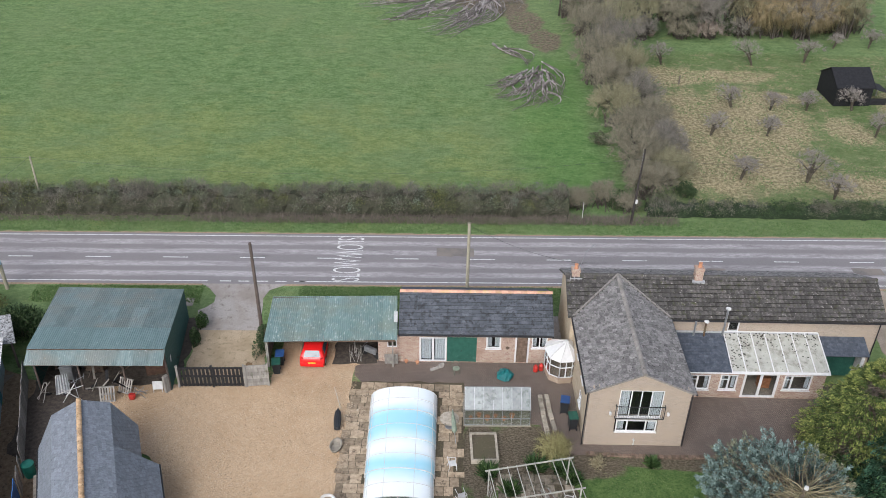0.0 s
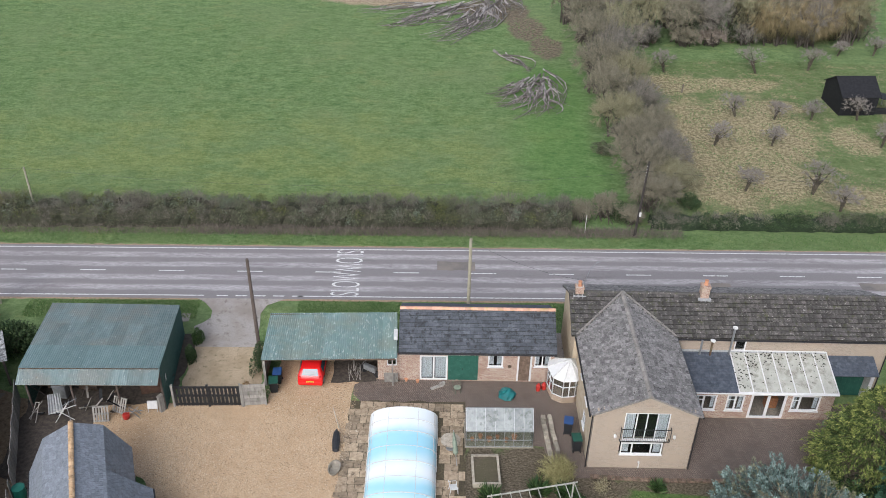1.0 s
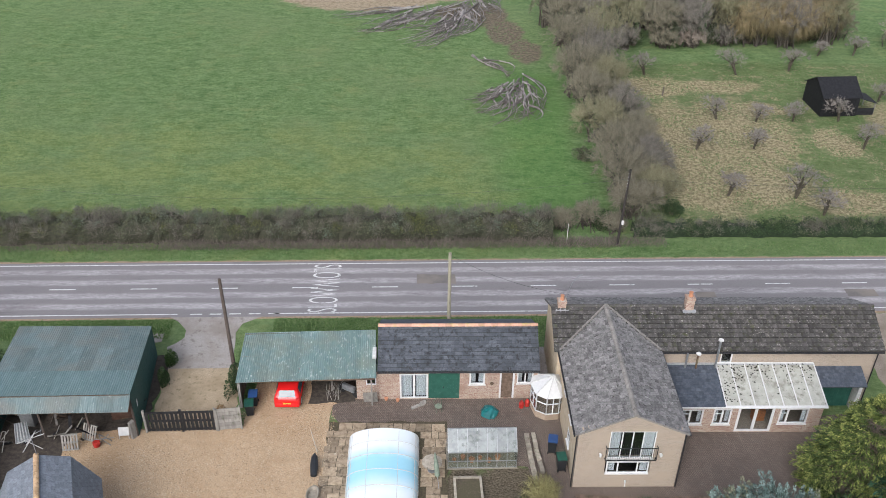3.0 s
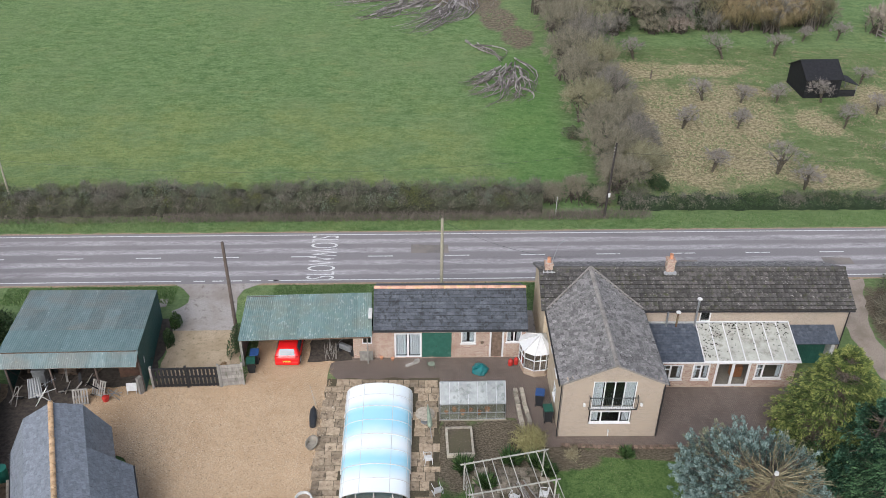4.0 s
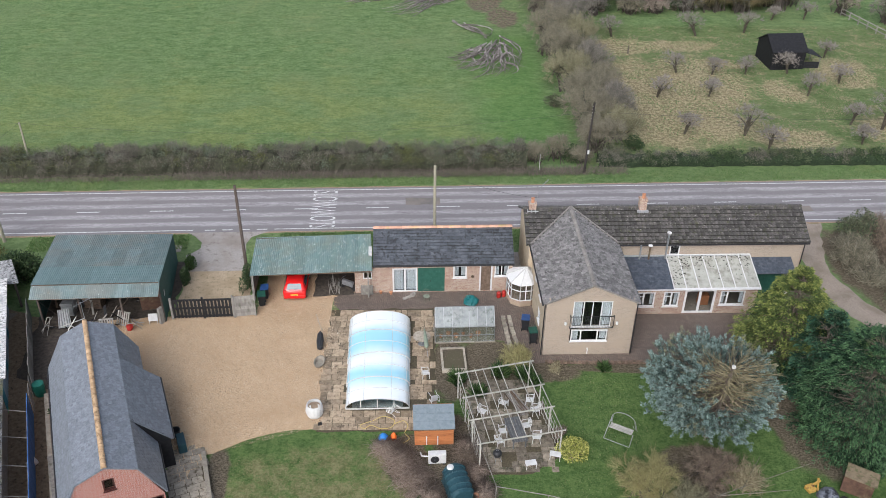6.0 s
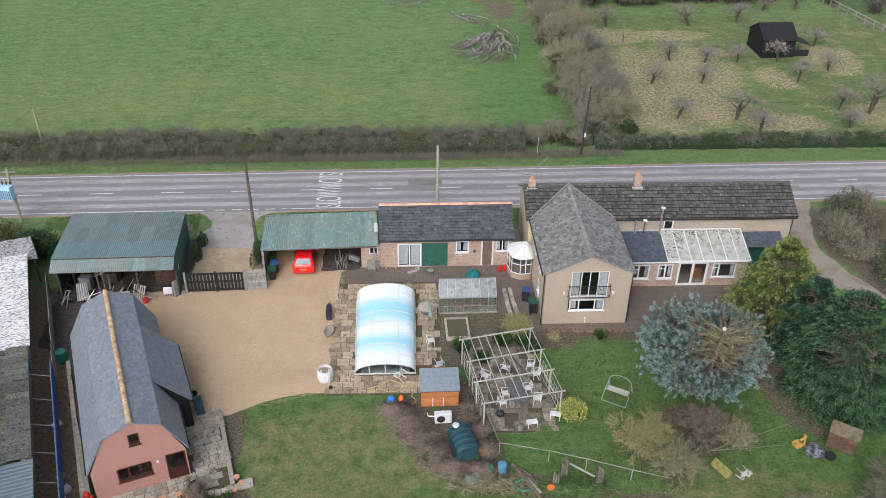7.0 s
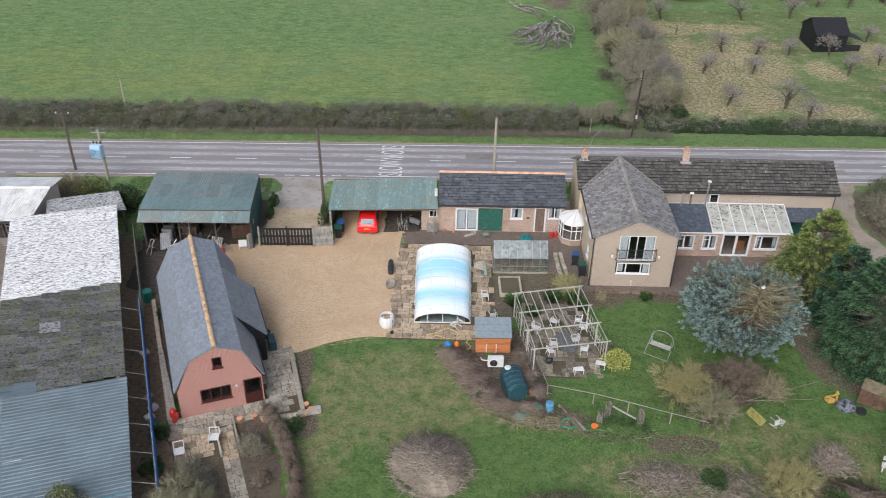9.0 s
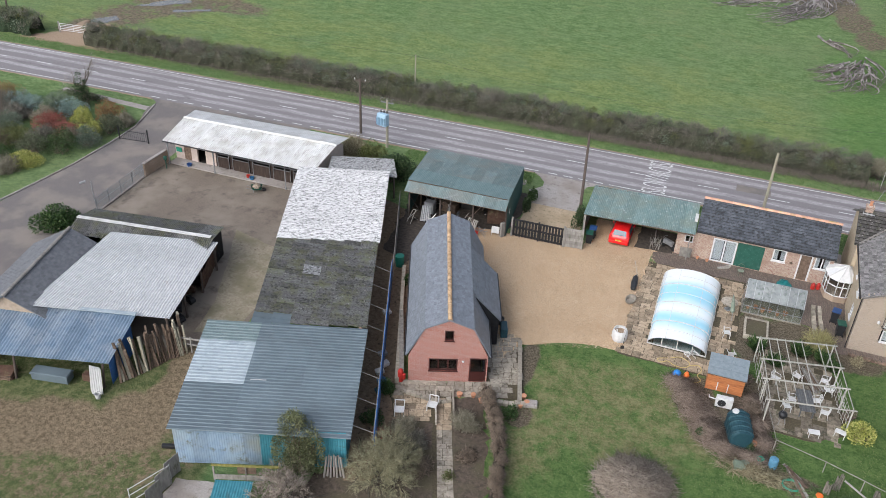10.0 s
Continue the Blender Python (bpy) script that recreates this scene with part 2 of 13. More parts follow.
    bm_ = blobs(nt, ((-1.3, 30.6, 1.3, 2.2), (0.3, 28.0, 1.6, 1.8), (1.8, 30.8, 1.6, 3.6), (2.2, 26.2, 1.6, 0.9), (4.6, 25.2, 2.6, 0.8), (8.2, 24.4, 2.8, 0.8), (12.4, 23.4, 2.4, 0.9), (1.5, 39.2, 1.4, 3.6), (4.6, 39.6, 3.6, 2.8), (8.2, 38.8, 2.6, 1.1),
                     (15, 39.3, 5.6, 0.7), (-12.9, 28.4, 0.8, 3.6), (-11.8, 24.0, 0.9, 1.2), (16.6, 30.2, 2.4, 1.6), (16.6, 28.0, 1.6, 0.9), (23.6, 34.6, 1.3, 3.4), (25.8, 31.5, 3.0, 2.8), (27, 38.0, 4.5, 4.0), (21.0, 19.0, 3.0, 2.0), (40, 52, 5.5, 6), (45, 47, 7, 9), (52, 52, 6, 7), (39, 45, 3.0, 4), (36.2, 52.5, 2.6, 5.5), (37.8, 45.6, 3.0, 5), (41.0, 40, 2.4, 4.5)), 0.55, p)
    col = mixc(nt, arith(nt, "MULTIPLY", bm_, 0.95), col, bed)
    # trampled brown paddock
    rough = slopes(nt, -90, -27.5, -60, 21, 0.6, p)
    col = mixc(nt, rough, col, mixc(nt, ramp(nt, noise_of(nt, p, 1.6, 9, 0.8), 0.42, 0.60), (0.072, 0.100, 0.036), (0.168, 0.172, 0.082)))
    pad = mixc(nt, ramp(nt, noise_of(nt, p, 3.4, 9, 0.85), 0.40, 0.62), (0.130, 0.096, 0.062), (0.320, 0.245, 0.165))
    pm = arith(nt, "MAXIMUM", blobs(nt, ((-46.5, 8.6, 5.5, 2.0), (-41.5, 9.9, 5.0, 2.0), (-37.6, 11.4, 4.4, 2.2), (-34, 13.4, 3.0, 2.6), (-33.6, 16.6, 1.5, 3.2), (-34.6, 20.2, 1.0, 2.4), (-53, 7, 5, 2)), 0.5, p), arith(nt, "MULTIPLY", blobs(nt, ((-38, 9.0, 9.0, 3.4), (-33, 11.0, 4.0, 2.6)), 0.8, p), ramp(nt, noise_of(nt, p, 1.2, 8, 0.8), 0.46, 0.58)))
    col = mixc(nt, arith(nt, "MULTIPLY", pm, 0.9), col, pad)
    link(nt, col, bsdf.inputs["Base Color"])
    bsdf.inputs["Roughness"].default_value = 0.95
    bsdf.inputs["Specular IOR Level"].default_value = 0.1
    bumped(nt, bsdf, arith(nt, "ADD", fine, arith(nt, "MULTIPLY", tuft, 1.4)), 1.0, 0.10)
    return m


def worn_road():
    """Grey asphalt with paler wheel tracks along the lanes, patches and dark seams."""
    m, nt, bsdf = nodes_of("worn_asphalt_road")
    p = where(nt, True)
    s = nt.nodes.new("ShaderNodeSeparateXYZ")
    link(nt, p, s.inputs[0])
    grain = noise_of(nt, p, 30, 5, 0.7)
    col = mixc(nt, ramp(nt, grain, 0.3, 0.7), (0.152, 0.140, 0.143), (0.212, 0.198, 0.201))
    off = arith(nt, "ADD", s.outputs[1], arith(nt, "MULTIPLY", arith(nt, "SUBTRACT", noise_of(nt, p, 0.25, 4), 0.5), 0.5))
    tracks = None
    for y in (-2.35, -0.95, 0.95, 2.35):
        d = arith(nt, "ABSOLUTE", arith(nt, "SUBTRACT", off, y))
        g = ramp(nt, d, 0.52, 0.20)
        tracks = g if tracks is None else arith(nt, "MAXIMUM", tracks, g)
    tracks = arith(nt, "MULTIPLY", tracks, ramp(nt, noise_of(nt, p, 0.9, 8, 0.8, (0.16, 1.2, 1)), 0.32, 0.60))
    col = mixc(nt, arith(nt, "MULTIPLY", tracks, 0.80), col, mixc(nt, ramp(nt, noise_of(nt, p, 6.0, 6, 0.8, (0.3, 1, 1)), 0.4, 0.6), (0.290, 0.274, 0.278), (0.430, 0.412, 0.412)))
    col = mixc(nt, ramp(nt, noise_of(nt, p, 0.35, 7, 0.8, (0.4, 1.3, 1)), 0.54, 0.72), col, (0.122, 0.111, 0.114))
    link(nt, col, bsdf.inputs["Base Color"])
    bsdf.inputs["Roughness"].default_value = 0.8
    bumped(nt, bsdf, grain, 0.25, 0.01)
    return m


M = {}
M["grass"] = meadow()
M["road"] = worn_road()
M["line"] = surf("worn_road_paint", (0.66, 0.66, 0.65), (0.52, 0.52, 0.51), 9, spots=(0.22, 0.21, 0.215), spot_scale=5, spot=(0.50, 0.64), bump=0.1)
M["tarmac"] = surf("old_tarmac", (0.120, 0.108, 0.103), (0.165, 0.150, 0.143), 14, wide=(0.205, 0.180, 0.158), spots=(0.260, 0.225, 0.185), spot_scale=2.2, spot=(0.6, 0.75), bump=0.3)
M["verge_dirt"] = surf("bare_earth_edge", (0.235, 0.165, 0.110), (0.330, 0.250, 0.175), 5, spots=(0.12, 0.10, 0.05), spot_scale=3, bump=0.5, bump_scale=12, depth=0.03)
M["gravel"] = surf("golden_gravel", (0.310, 0.204, 0.118), (0.610, 0.448, 0.286), 17, wide=(0.400, 0.272, 0.160), wide_scale=0.25, spots=(0.110, 0.075, 0.046), spot_scale=10, spot=(0.53, 0.64),
                   spots2=(0.600, 0.500, 0.380), spot2_scale=11, spot2=(0.54, 0.64), bump=1.0, bump_scale=16, depth=0.05)
M["drive_gravel"] = surf("sandy_drive", (0.205, 0.170, 0.138), (0.330, 0.280, 0.230), 16, wide=(0.190, 0.155, 0.120), wide_scale=0.5, spots=(0.13, 0.105, 0.08), spot_scale=6, spot=(0.56, 0.7), bump=0.6, bump_scale=30, depth=0.02)
M["yard_concrete"] = surf("stained_concrete_yard", (0.138, 0.112, 0.088), (0.178, 0.148, 0.118), 7, wide=(0.225, 0.192, 0.155), wide_scale=0.22, spots=(0.112, 0.092, 0.074), spot_scale=0.5, spot=(0.50, 0.66), bump=0.2)
M["pale_concrete"] = surf("pale_concrete", (0.270, 0.245, 0.228), (0.340, 0.315, 0.292), 8, wide=(0.230, 0.200, 0.175), spots=(0.17, 0.15, 0.13), spot_scale=1.8, spot=(0.52, 0.68), bump=0.2)
M["mossy_flag"] = surf("dirty_mossy_flagstone", (0.150, 0.125, 0.095), (0.270, 0.232, 0.180), 3.0, spots=(0.070, 0.068, 0.042), spot_scale=1.8, spot=(0.48, 0.64), spots2=(0.340, 0.310, 0.260), spot2_scale=3.4, bump=0.5, bump_scale=12, depth=0.015, piece=0.34)
M["flag"] = surf("riven_flagstone", (0.225, 0.170, 0.115), (0.365, 0.290, 0.205), 3.4, spots=(0.095, 0.072, 0.050), spot_scale=2.2, spot=(0.52, 0.68), spots2=(0.43, 0.38, 0.30), spot2_scale=3.1, bump=0.5, bump_scale=12, depth=0.015, piece=0.32)
M["pale_flag"] = surf("pale_flagstone", (0.230, 0.200, 0.160), (0.335, 0.300, 0.245), 4, spots=(0.12, 0.10, 0.072), spot_scale=3, spot=(0.50, 0.66), bump=0.4, bump_scale=14, depth=0.012, piece=0.24)
M["joint_soil"] = surf("mossy_joint", (0.055, 0.045, 0.028), (0.090, 0.075, 0.045), 8, bump=0.5)
M["paving"] = None
M["soil"] = surf("bare_soil_border", (0.052, 0.040, 0.031), (0.112, 0.086, 0.066), 4, wide=(0.085, 0.076, 0.045), spots=(0.17, 0.135, 0.10), spot_scale=7, spot=(0.56, 0.68), bump=0.9, bump_scale=9, depth=0.06)
M["dead_stems"] = surf("flattened_dead_stems", (0.185, 0.150, 0.112), (0.370, 0.310, 0.240), 14, spots=(0.095, 0.075, 0.056), spot_scale=10, spot=(0.52, 0.64), bump=0.9, bump_scale=16, depth=0.06, stretch=(1, 2.4, 1))


def block_paving():
    """Brown clay pavers 200 by 100 mm with mossy joints."""
    m, nt, bsdf = nodes_of("brown_block_paving")
    p = where(nt)
    br = nt.nodes.new("ShaderNodeTexBrick")
    mp = nt.nodes.new("ShaderNodeMapping")
    mp.inputs["Rotation"].default_value = (0, 0, radians(45))
    link(nt, p, mp.inputs[0])
    link(nt, mp.outputs[0], br.inputs["Vector"])
    br.inputs["Scale"].default_value = 1.0
    br.inputs["Brick Width"].default_value, br.inputs["Row Height"].default_value = 0.21, 0.105
    br.inputs["Mortar Size"].default_value = 0.012
    br.inputs["Color1"].default_value, br.inputs["Color2"].default_value = (0.135, 0.098, 0.082, 1), (0.190, 0.148, 0.126, 1)
    br.inputs["Mortar"].default_value = (0.060, 0.052, 0.036, 1)
    col = mixc(nt, ramp(nt, noise_of(nt, p, 0.7, 6, 0.65), 0.45, 0.7), br.outputs["Color"], mixc(nt, 0.55, br.outputs["Color"], (0.085, 0.070, 0.058)))
    col = mixc(nt, ramp(nt, noise_of(nt, p, 2.6, 7, 0.7), 0.6, 0.75), col, (0.255, 0.215, 0.180))
    col = mixc(nt, ramp(nt, noise_of(nt, p, 5.0, 6, 0.75), 0.64, 0.72), col, (0.062, 0.056, 0.030))
    link(nt, col, bsdf.inputs["Base Color"])
    bsdf.inputs["Roughness"].default_value = 0.85
    bumped(nt, bsdf, arith(nt, "SUBTRACT", noise_of(nt, p, 40, 4), br.outputs["Fac"]), 0.5, 0.01)
    return m


M["paving"] = block_paving()
M["buff_brick"] = brickwork("buff_brick", (0.372, 0.300, 0.232), (0.285, 0.220, 0.168), (0.360, 0.318, 0.272), (0.345, 0.282, 0.222))
M["old_brick"] = brickwork("mixed_red_buff_brick", (0.265, 0.125, 0.090), (0.440, 0.335, 0.248), (0.480, 0.430, 0.370), (0.290, 0.195, 0.150), 0.8)
M["stock_brick"] = brickwork("weathered_stock_brick", (0.400, 0.290, 0.205), (0.330, 0.225, 0.160), (0.400, 0.350, 0.290), (0.300, 0.230, 0.170), 0.6)
M["red_brick"] = brickwork("new_red_brick", (0.350, 0.118, 0.088), (0.275, 0.090, 0.068), (0.430, 0.330, 0.290), None, 0.35)
M["concrete_tile"] = surf("weathered_concrete_tile", (0.125, 0.120, 0.117), (0.215, 0.206, 0.200), 7, spots=(0.350, 0.345, 0.325), spot_scale=8, spot=(0.56, 0.68), spots2=(0.055, 0.050, 0.045), spot2_scale=5, spot2=(0.56, 0.66), island=0.32, bump=0.4, bump_scale=35)
M["dark_tile"] = surf("dark_brown_pantile", (0.054, 0.050, 0.046), (0.108, 0.101, 0.094), 6, wide=(0.066, 0.062, 0.059), spots=(0.300, 0.290, 0.262), spot_scale=7, spot=(0.57, 0.67), spots2=(0.055, 0.058, 0.030), spot2_scale=3, spot2=(0.54, 0.66), island=0.35, bump=0.4, bump_scale=30)
M["slate"] = surf("blue_grey_slate", (0.064, 0.072, 0.084), (0.104, 0.114, 0.128), 9, wide=(0.062, 0.068, 0.078), wide_scale=0.9, spots=(0.034, 0.036, 0.040), spot_scale=3.0, spot=(0.50, 0.62), rough=0.55, piece=0.26, bump=0.25, bump_scale=30)
M["slate_joined"] = surf("plain_slate", (0.142, 0.158, 0.182), (0.205, 0.224, 0.252), 8, spots=(0.100, 0.110, 0.126), spot_scale=6.0, spot=(0.56, 0.68), rough=0.42, island=0.15, bump=0.2, bump_scale=30)
M["slate_ext"] = surf("dark_blue_slate", (0.050, 0.060, 0.078), (0.084, 0.096, 0.116), 5, spots=(0.150, 0.140, 0.130), spot_scale=9, spot=(0.64, 0.72), rough=0.6, island=0.22, bump=0.3)
M["old_slate"] = surf("grey_slate_roof", (0.115, 0.120, 0.130), (0.160, 0.165, 0.175), 4, spots=(0.230, 0.220, 0.190), spot_scale=6, spot=(0.62, 0.72), rough=0.6, island=0.14, bump=0.3)
M["mossy_sheet"] = surf("dark_mossy_cement_sheet", (0.078, 0.079, 0.078), (0.145, 0.144, 0.140), 9, wide=(0.100, 0.104, 0.062), wide_scale=0.9, spots=(0.036, 0.035, 0.033), spot_scale=5, spot=(0.50, 0.62), spots2=(0.270, 0.268, 0.245), spot2_scale=6, spot2=(0.60, 0.66), piece=0.3, bump=0.8, bump_scale=14, depth=0.03)
M["ridge_orange"] = surf("orange_ridge_tile", (0.400, 0.260, 0.145), (0.480, 0.340, 0.210), 6, spots=(0.250, 0.170, 0.095), spot_scale=4, spot=(0.5, 0.62), piece=0.2, bump=0.3)
M["ridge_pink"] = surf("pinkish_clay_ridge_tile", (0.480, 0.260, 0.190), (0.540, 0.340, 0.240), 6, spots=(0.420, 0.320, 0.140), spot_scale=1.2, spot=(0.5, 0.66), piece=0.15, bump=0.3)
M["ridge_grey"] = surf("grey_ridge_tile", (0.190, 0.175, 0.160), (0.250, 0.235, 0.215), 6, spots=(0.10, 0.09, 0.08), spot_scale=5, piece=0.15, bump=0.3)
M["green_sheet"] = surf("faded_green_corrugated_sheet", (0.105, 0.150, 0.150), (0.155, 0.202, 0.200), 1.4, rough=0.6, wide=(0.150, 0.168, 0.156), wide_scale=0.45, spots=(0.400, 0.420, 0.410), spot_scale=4.5, spot=(0.60, 0.67), spots2=(0.170, 0.140, 0.098), spot2_scale=0.9, spot2=(0.62, 0.78), piece=0.14, bump=0.2, stretch=(2.2, 0.6, 1))
M["green_sheet_teal"] = surf("teal_green_corrugated_sheet", (0.110, 0.172, 0.172), (0.150, 0.212, 0.212), 1.4, rough=0.6, spots=(0.420, 0.440, 0.430), spot_scale=4.5, spot=(0.62, 0.68), piece=0.08, bump=0.2, stretch=(2.2, 0.6, 1))
M["green_sheet_flaky"] = surf("flaking_green_sheet", (0.125, 0.195, 0.188), (0.165, 0.235, 0.225), 1.6, rough=0.6, spots=(0.390, 0.425, 0.410), spot_scale=4.5, spot=(0.555, 0.645), wide=(0.165, 0.205, 0.180), wide_scale=0.6, piece=0.12, bump=0.2, stretch=(2.0, 0.6, 1))
M["green_wall"] = surf("dark_green_cladding", (0.020, 0.062, 0.056), (0.034, 0.085, 0.075), 3, rough=0.6, spots=(0.10, 0.14, 0.13), spot_scale=3, spot=(0.66, 0.76))
M["green_door"] = surf("dark_green_painted_door", (0.020, 0.082, 0.060), (0.030, 0.102, 0.076), 3, rough=0.5, spots=(0.055, 0.125, 0.10), spot_scale=2)
M["white_sheet"] = surf("white_cement_sheet", (0.500, 0.500, 0.488), (0.620, 0.618, 0.604), 3, wide=(0.440, 0.430, 0.400), wide_scale=0.7, spots=(0.250, 0.238, 0.215), spot_scale=2.6, spot=(0.54, 0.68), piece=0.07, bump=0.2, stretch=(3.0, 0.35, 1))
M["white_sheet_clean"] = surf("clean_white_cement_sheet", (0.540, 0.540, 0.530), (0.640, 0.640, 0.628), 3, wide=(0.480, 0.475, 0.450), wide_scale=0.7, piece=0.05, bump=0.2, stretch=(3.0, 0.35, 1))
M["stall_board"] = surf("dark_stained_stall_boards", (0.032, 0.022, 0.017), (0.060, 0.042, 0.034), 5, spots=(0.10, 0.08, 0.07), spot_scale=3, bump=0.3, stretch=(3, 1, 0.3))
M["peel_sheet"] = surf("peeling_white_painted_sheet", (0.470, 0.472, 0.470), (0.600, 0.600, 0.594), 6, spots=(0.130, 0.128, 0.125), spot_scale=7, spot=(0.50, 0.57), piece=0.06, bump=0.3, stretch=(0.5, 2.6, 1), local=True)
M["lichen_sheet"] = surf("lichened_roof_sheet", (0.130, 0.133, 0.135), (0.360, 0.366, 0.370), 7, spots=(0.060, 0.060, 0.060), spot_scale=5, spot=(0.5, 0.6), bump=0.3)
M["steel_sheet"] = surf("blue_grey_box_profile_sheet", (0.104, 0.138, 0.158), (0.128, 0.164, 0.184), 1.0, rough=0.5, wide=(0.098, 0.126, 0.142), spots=(0.070, 0.082, 0.098), spot_scale=3, spot=(0.60, 0.75), piece=0.06, bump=0.05, stretch=(1, 0.4, 1))
M["light_sheet"] = surf("pale_translucent_sheet", (0.270, 0.320, 0.350), (0.330, 0.380, 0.405), 2, rough=0.5, spots=(0.210, 0.255, 0.285), spot_scale=1.2, bump=0.05)
M["teal_sheet"] = surf("grey_green_sheet", (0.120, 0.165, 0.170), (0.160, 0.205, 0.210), 2, rough=0.55, bump=0.1)
M["galv"] = surf("galvanised_corrugated_sheet", (0.470, 0.475, 0.470), (0.560, 0.562, 0.555), 2.4, rough=0.5, metal=0.15, spots=(0.400, 0.392, 0.365), spot_scale=1.4, spot=(0.55, 0.75), piece=0.05, bump=0.1)
M["blue_sheet"] = surf("faded_blue_corrugated_sheet", (0.115, 0.165, 0.222), (0.155, 0.210, 0.270), 1.2, rough=0.5, wide=(0.190, 0.232, 0.275), wide_scale=0.6, spots=(0.075, 0.115, 0.165), spot_scale=2, piece=0.10, bump=0.1)
M["blue_wall"] = surf("pale_blue_tin_wall", (0.190, 0.265, 0.355), (0.240, 0.315, 0.395), 1.5, rough=0.55, wide=(0.230, 0.260, 0.250), spots=(0.130, 0.150, 0.130), spot_scale=1.8, spot=(0.54, 0.70), piece=0.18, bump=0.1)
M["teal_wall"] = surf("turquoise_tin_wall", (0.034, 0.165, 0.210), (0.055, 0.205, 0.250), 2, rough=0.55, spots=(0.05, 0.11, 0.13), spot_scale=2.5, piece=0.15)
M["blue_fence"] = surf("blue_painted_boarding", (0.032, 0.105, 0.275), (0.052, 0.140, 0.330), 2, rough=0.6, spots=(0.20, 0.27, 0.36), spot_scale=2.4, spot=(0.62, 0.74), piece=0.15)
M["white_pvc"] = plain("white_plastic_frame", (0.60, 0.60, 0.595), 0.4, grime=0.1)
M["white_paint"] = plain("white_painted_wood", (0.55, 0.55, 0.53), 0.6)
M["white_plastic"] = plain("white_garden_plastic", (0.58, 0.58, 0.57), 0.45, grime=0.15)
M["cream_wall"] = surf("cream_rendered_wall", (0.400, 0.330, 0.235), (0.470, 0.400, 0.300), 3, spots=(0.31, 0.26, 0.18), spot_scale=2)
M["stable_wall"] = surf("pinkish_painted_block_wall", (0.440, 0.365, 0.315), (0.500, 0.420, 0.370), 4, spots=(0.33, 0.27, 0.23), spot_scale=2)
M["black_paint"] = plain("black_painted_metal", (0.020, 0.021, 0.023), 0.5)
M["gutter"] = plain("black_gutter", (0.022, 0.022, 0.024), 0.45)
M["lead"] = surf("lead_flashing", (0.300, 0.310, 0.320), (0.400, 0.410, 0.415), 6, rough=0.55, metal=0.2, spots=(0.22, 0.25, 0.24), spot_scale=5)
# near-black for building insides: their shade is put into the colour
M["dark_void"] = plain("near_black_inside_shade", (0.030, 0.027, 0.024), 0.9)
M["wood_grey"] = surf("silvered_timber", (0.190, 0.178, 0.160), (0.285, 0.270, 0.245), 5, spots=(0.120, 0.118, 0.085), spot_scale=3, piece=0.2, bump=0.3, stretch=(1, 1, 0.3))
M["rotten_wood"] = surf("rotten_split_timber", (0.095, 0.086, 0.070), (0.215, 0.198, 0.165), 7, spots=(0.060, 0.058, 0.040), spot_scale=4, spot=(0.5, 0.6), piece=0.15, bump=0.8, bump_scale=14, depth=0.03, stretch=(3, 3, 0.5))
M["wood_pergola"] = surf("lichened_pergola_timber", (0.300, 0.295, 0.262), (0.400, 0.392, 0.352), 6, spots=(0.190, 0.198, 0.155), spot_scale=4, piece=0.14, bump=0.3)
M["wood_brown"] = surf("brown_timber", (0.090, 0.062, 0.044), (0.160, 0.115, 0.084), 5, spots=(0.055, 0.04, 0.03), spot_scale=3, piece=0.3, bump=0.3)
M["wood_orange"] = surf("orange_stained_shiplap", (0.330, 0.115, 0.040), (0.420, 0.165, 0.062), 4, spots=(0.22, 0.085, 0.035), spot_scale=3, piece=0.15, bump=0.3, stretch=(0.4, 1, 3))
M["pole_wood"] = surf("creosoted_pole", (0.072, 0.056, 0.048), (0.118, 0.094, 0.080), 6, spots=(0.045, 0.035, 0.03), spot_scale=4, bump=0.3, stretch=(4, 4, 0.4))
M["pole_pale"] = surf("weathered_green_grey_pole", (0.240, 0.220, 0.165), (0.320, 0.300, 0.230), 6, spots=(0.16, 0.15, 0.11), spot_scale=4, bump=0.3, stretch=(4, 4, 0.4))
M["table_grey"] = surf("dark_grey_table_slats", (0.085, 0.088, 0.090), (0.125, 0.128, 0.130), 5, rough=0.5, piece=0.1)
M["felt"] = surf("grey_roofing_felt", (0.150, 0.185, 0.205), (0.185, 0.222, 0.245), 4, spots=(0.12, 0.15, 0.165), spot_scale=3, bump=0.3)
M["black_board"] = surf("black_tarred_boards", (0.008, 0.008, 0.010), (0.016, 0.016, 0.018), 4, rough=0.7, piece=0.2)
M["rust_moss"] = surf("mossy_rusty_lid", (0.130, 0.100, 0.062), (0.210, 0.165, 0.110), 4, spots=(0.085, 0.098, 0.040), spot_scale=2.5, spot=(0.50, 0.64), spots2=(0.070, 0.040, 0.026), bump=0.5, bump_scale=20)
M["rust"] = surf("rusty_steel", (0.072, 0.040, 0.029), (0.120, 0.070, 0.048), 3, spots=(0.150, 0.120, 0.070), spot_scale=1.6, spot=(0.52, 0.66), spots2=(0.045, 0.027, 0.020), rough=0.8)
M["tank_green"] = surf("dark_teal_plastic_tank", (0.014, 0.046, 0.060), (0.022, 0.062, 0.076), 3, rough=0.4, spots=(0.06, 0.10, 0.11), spot_scale=3, spot=(0.62, 0.76))
M["bin_blue"] = plain("blue_wheelie_lid", (0.025, 0.070, 0.200), 0.5)
M["bin_green"] = plain("dark_green_plastic", (0.018, 0.085, 0.060), 0.5)
M["bin_black"] = plain("black_plastic", (0.022, 0.024, 0.027), 0.5)
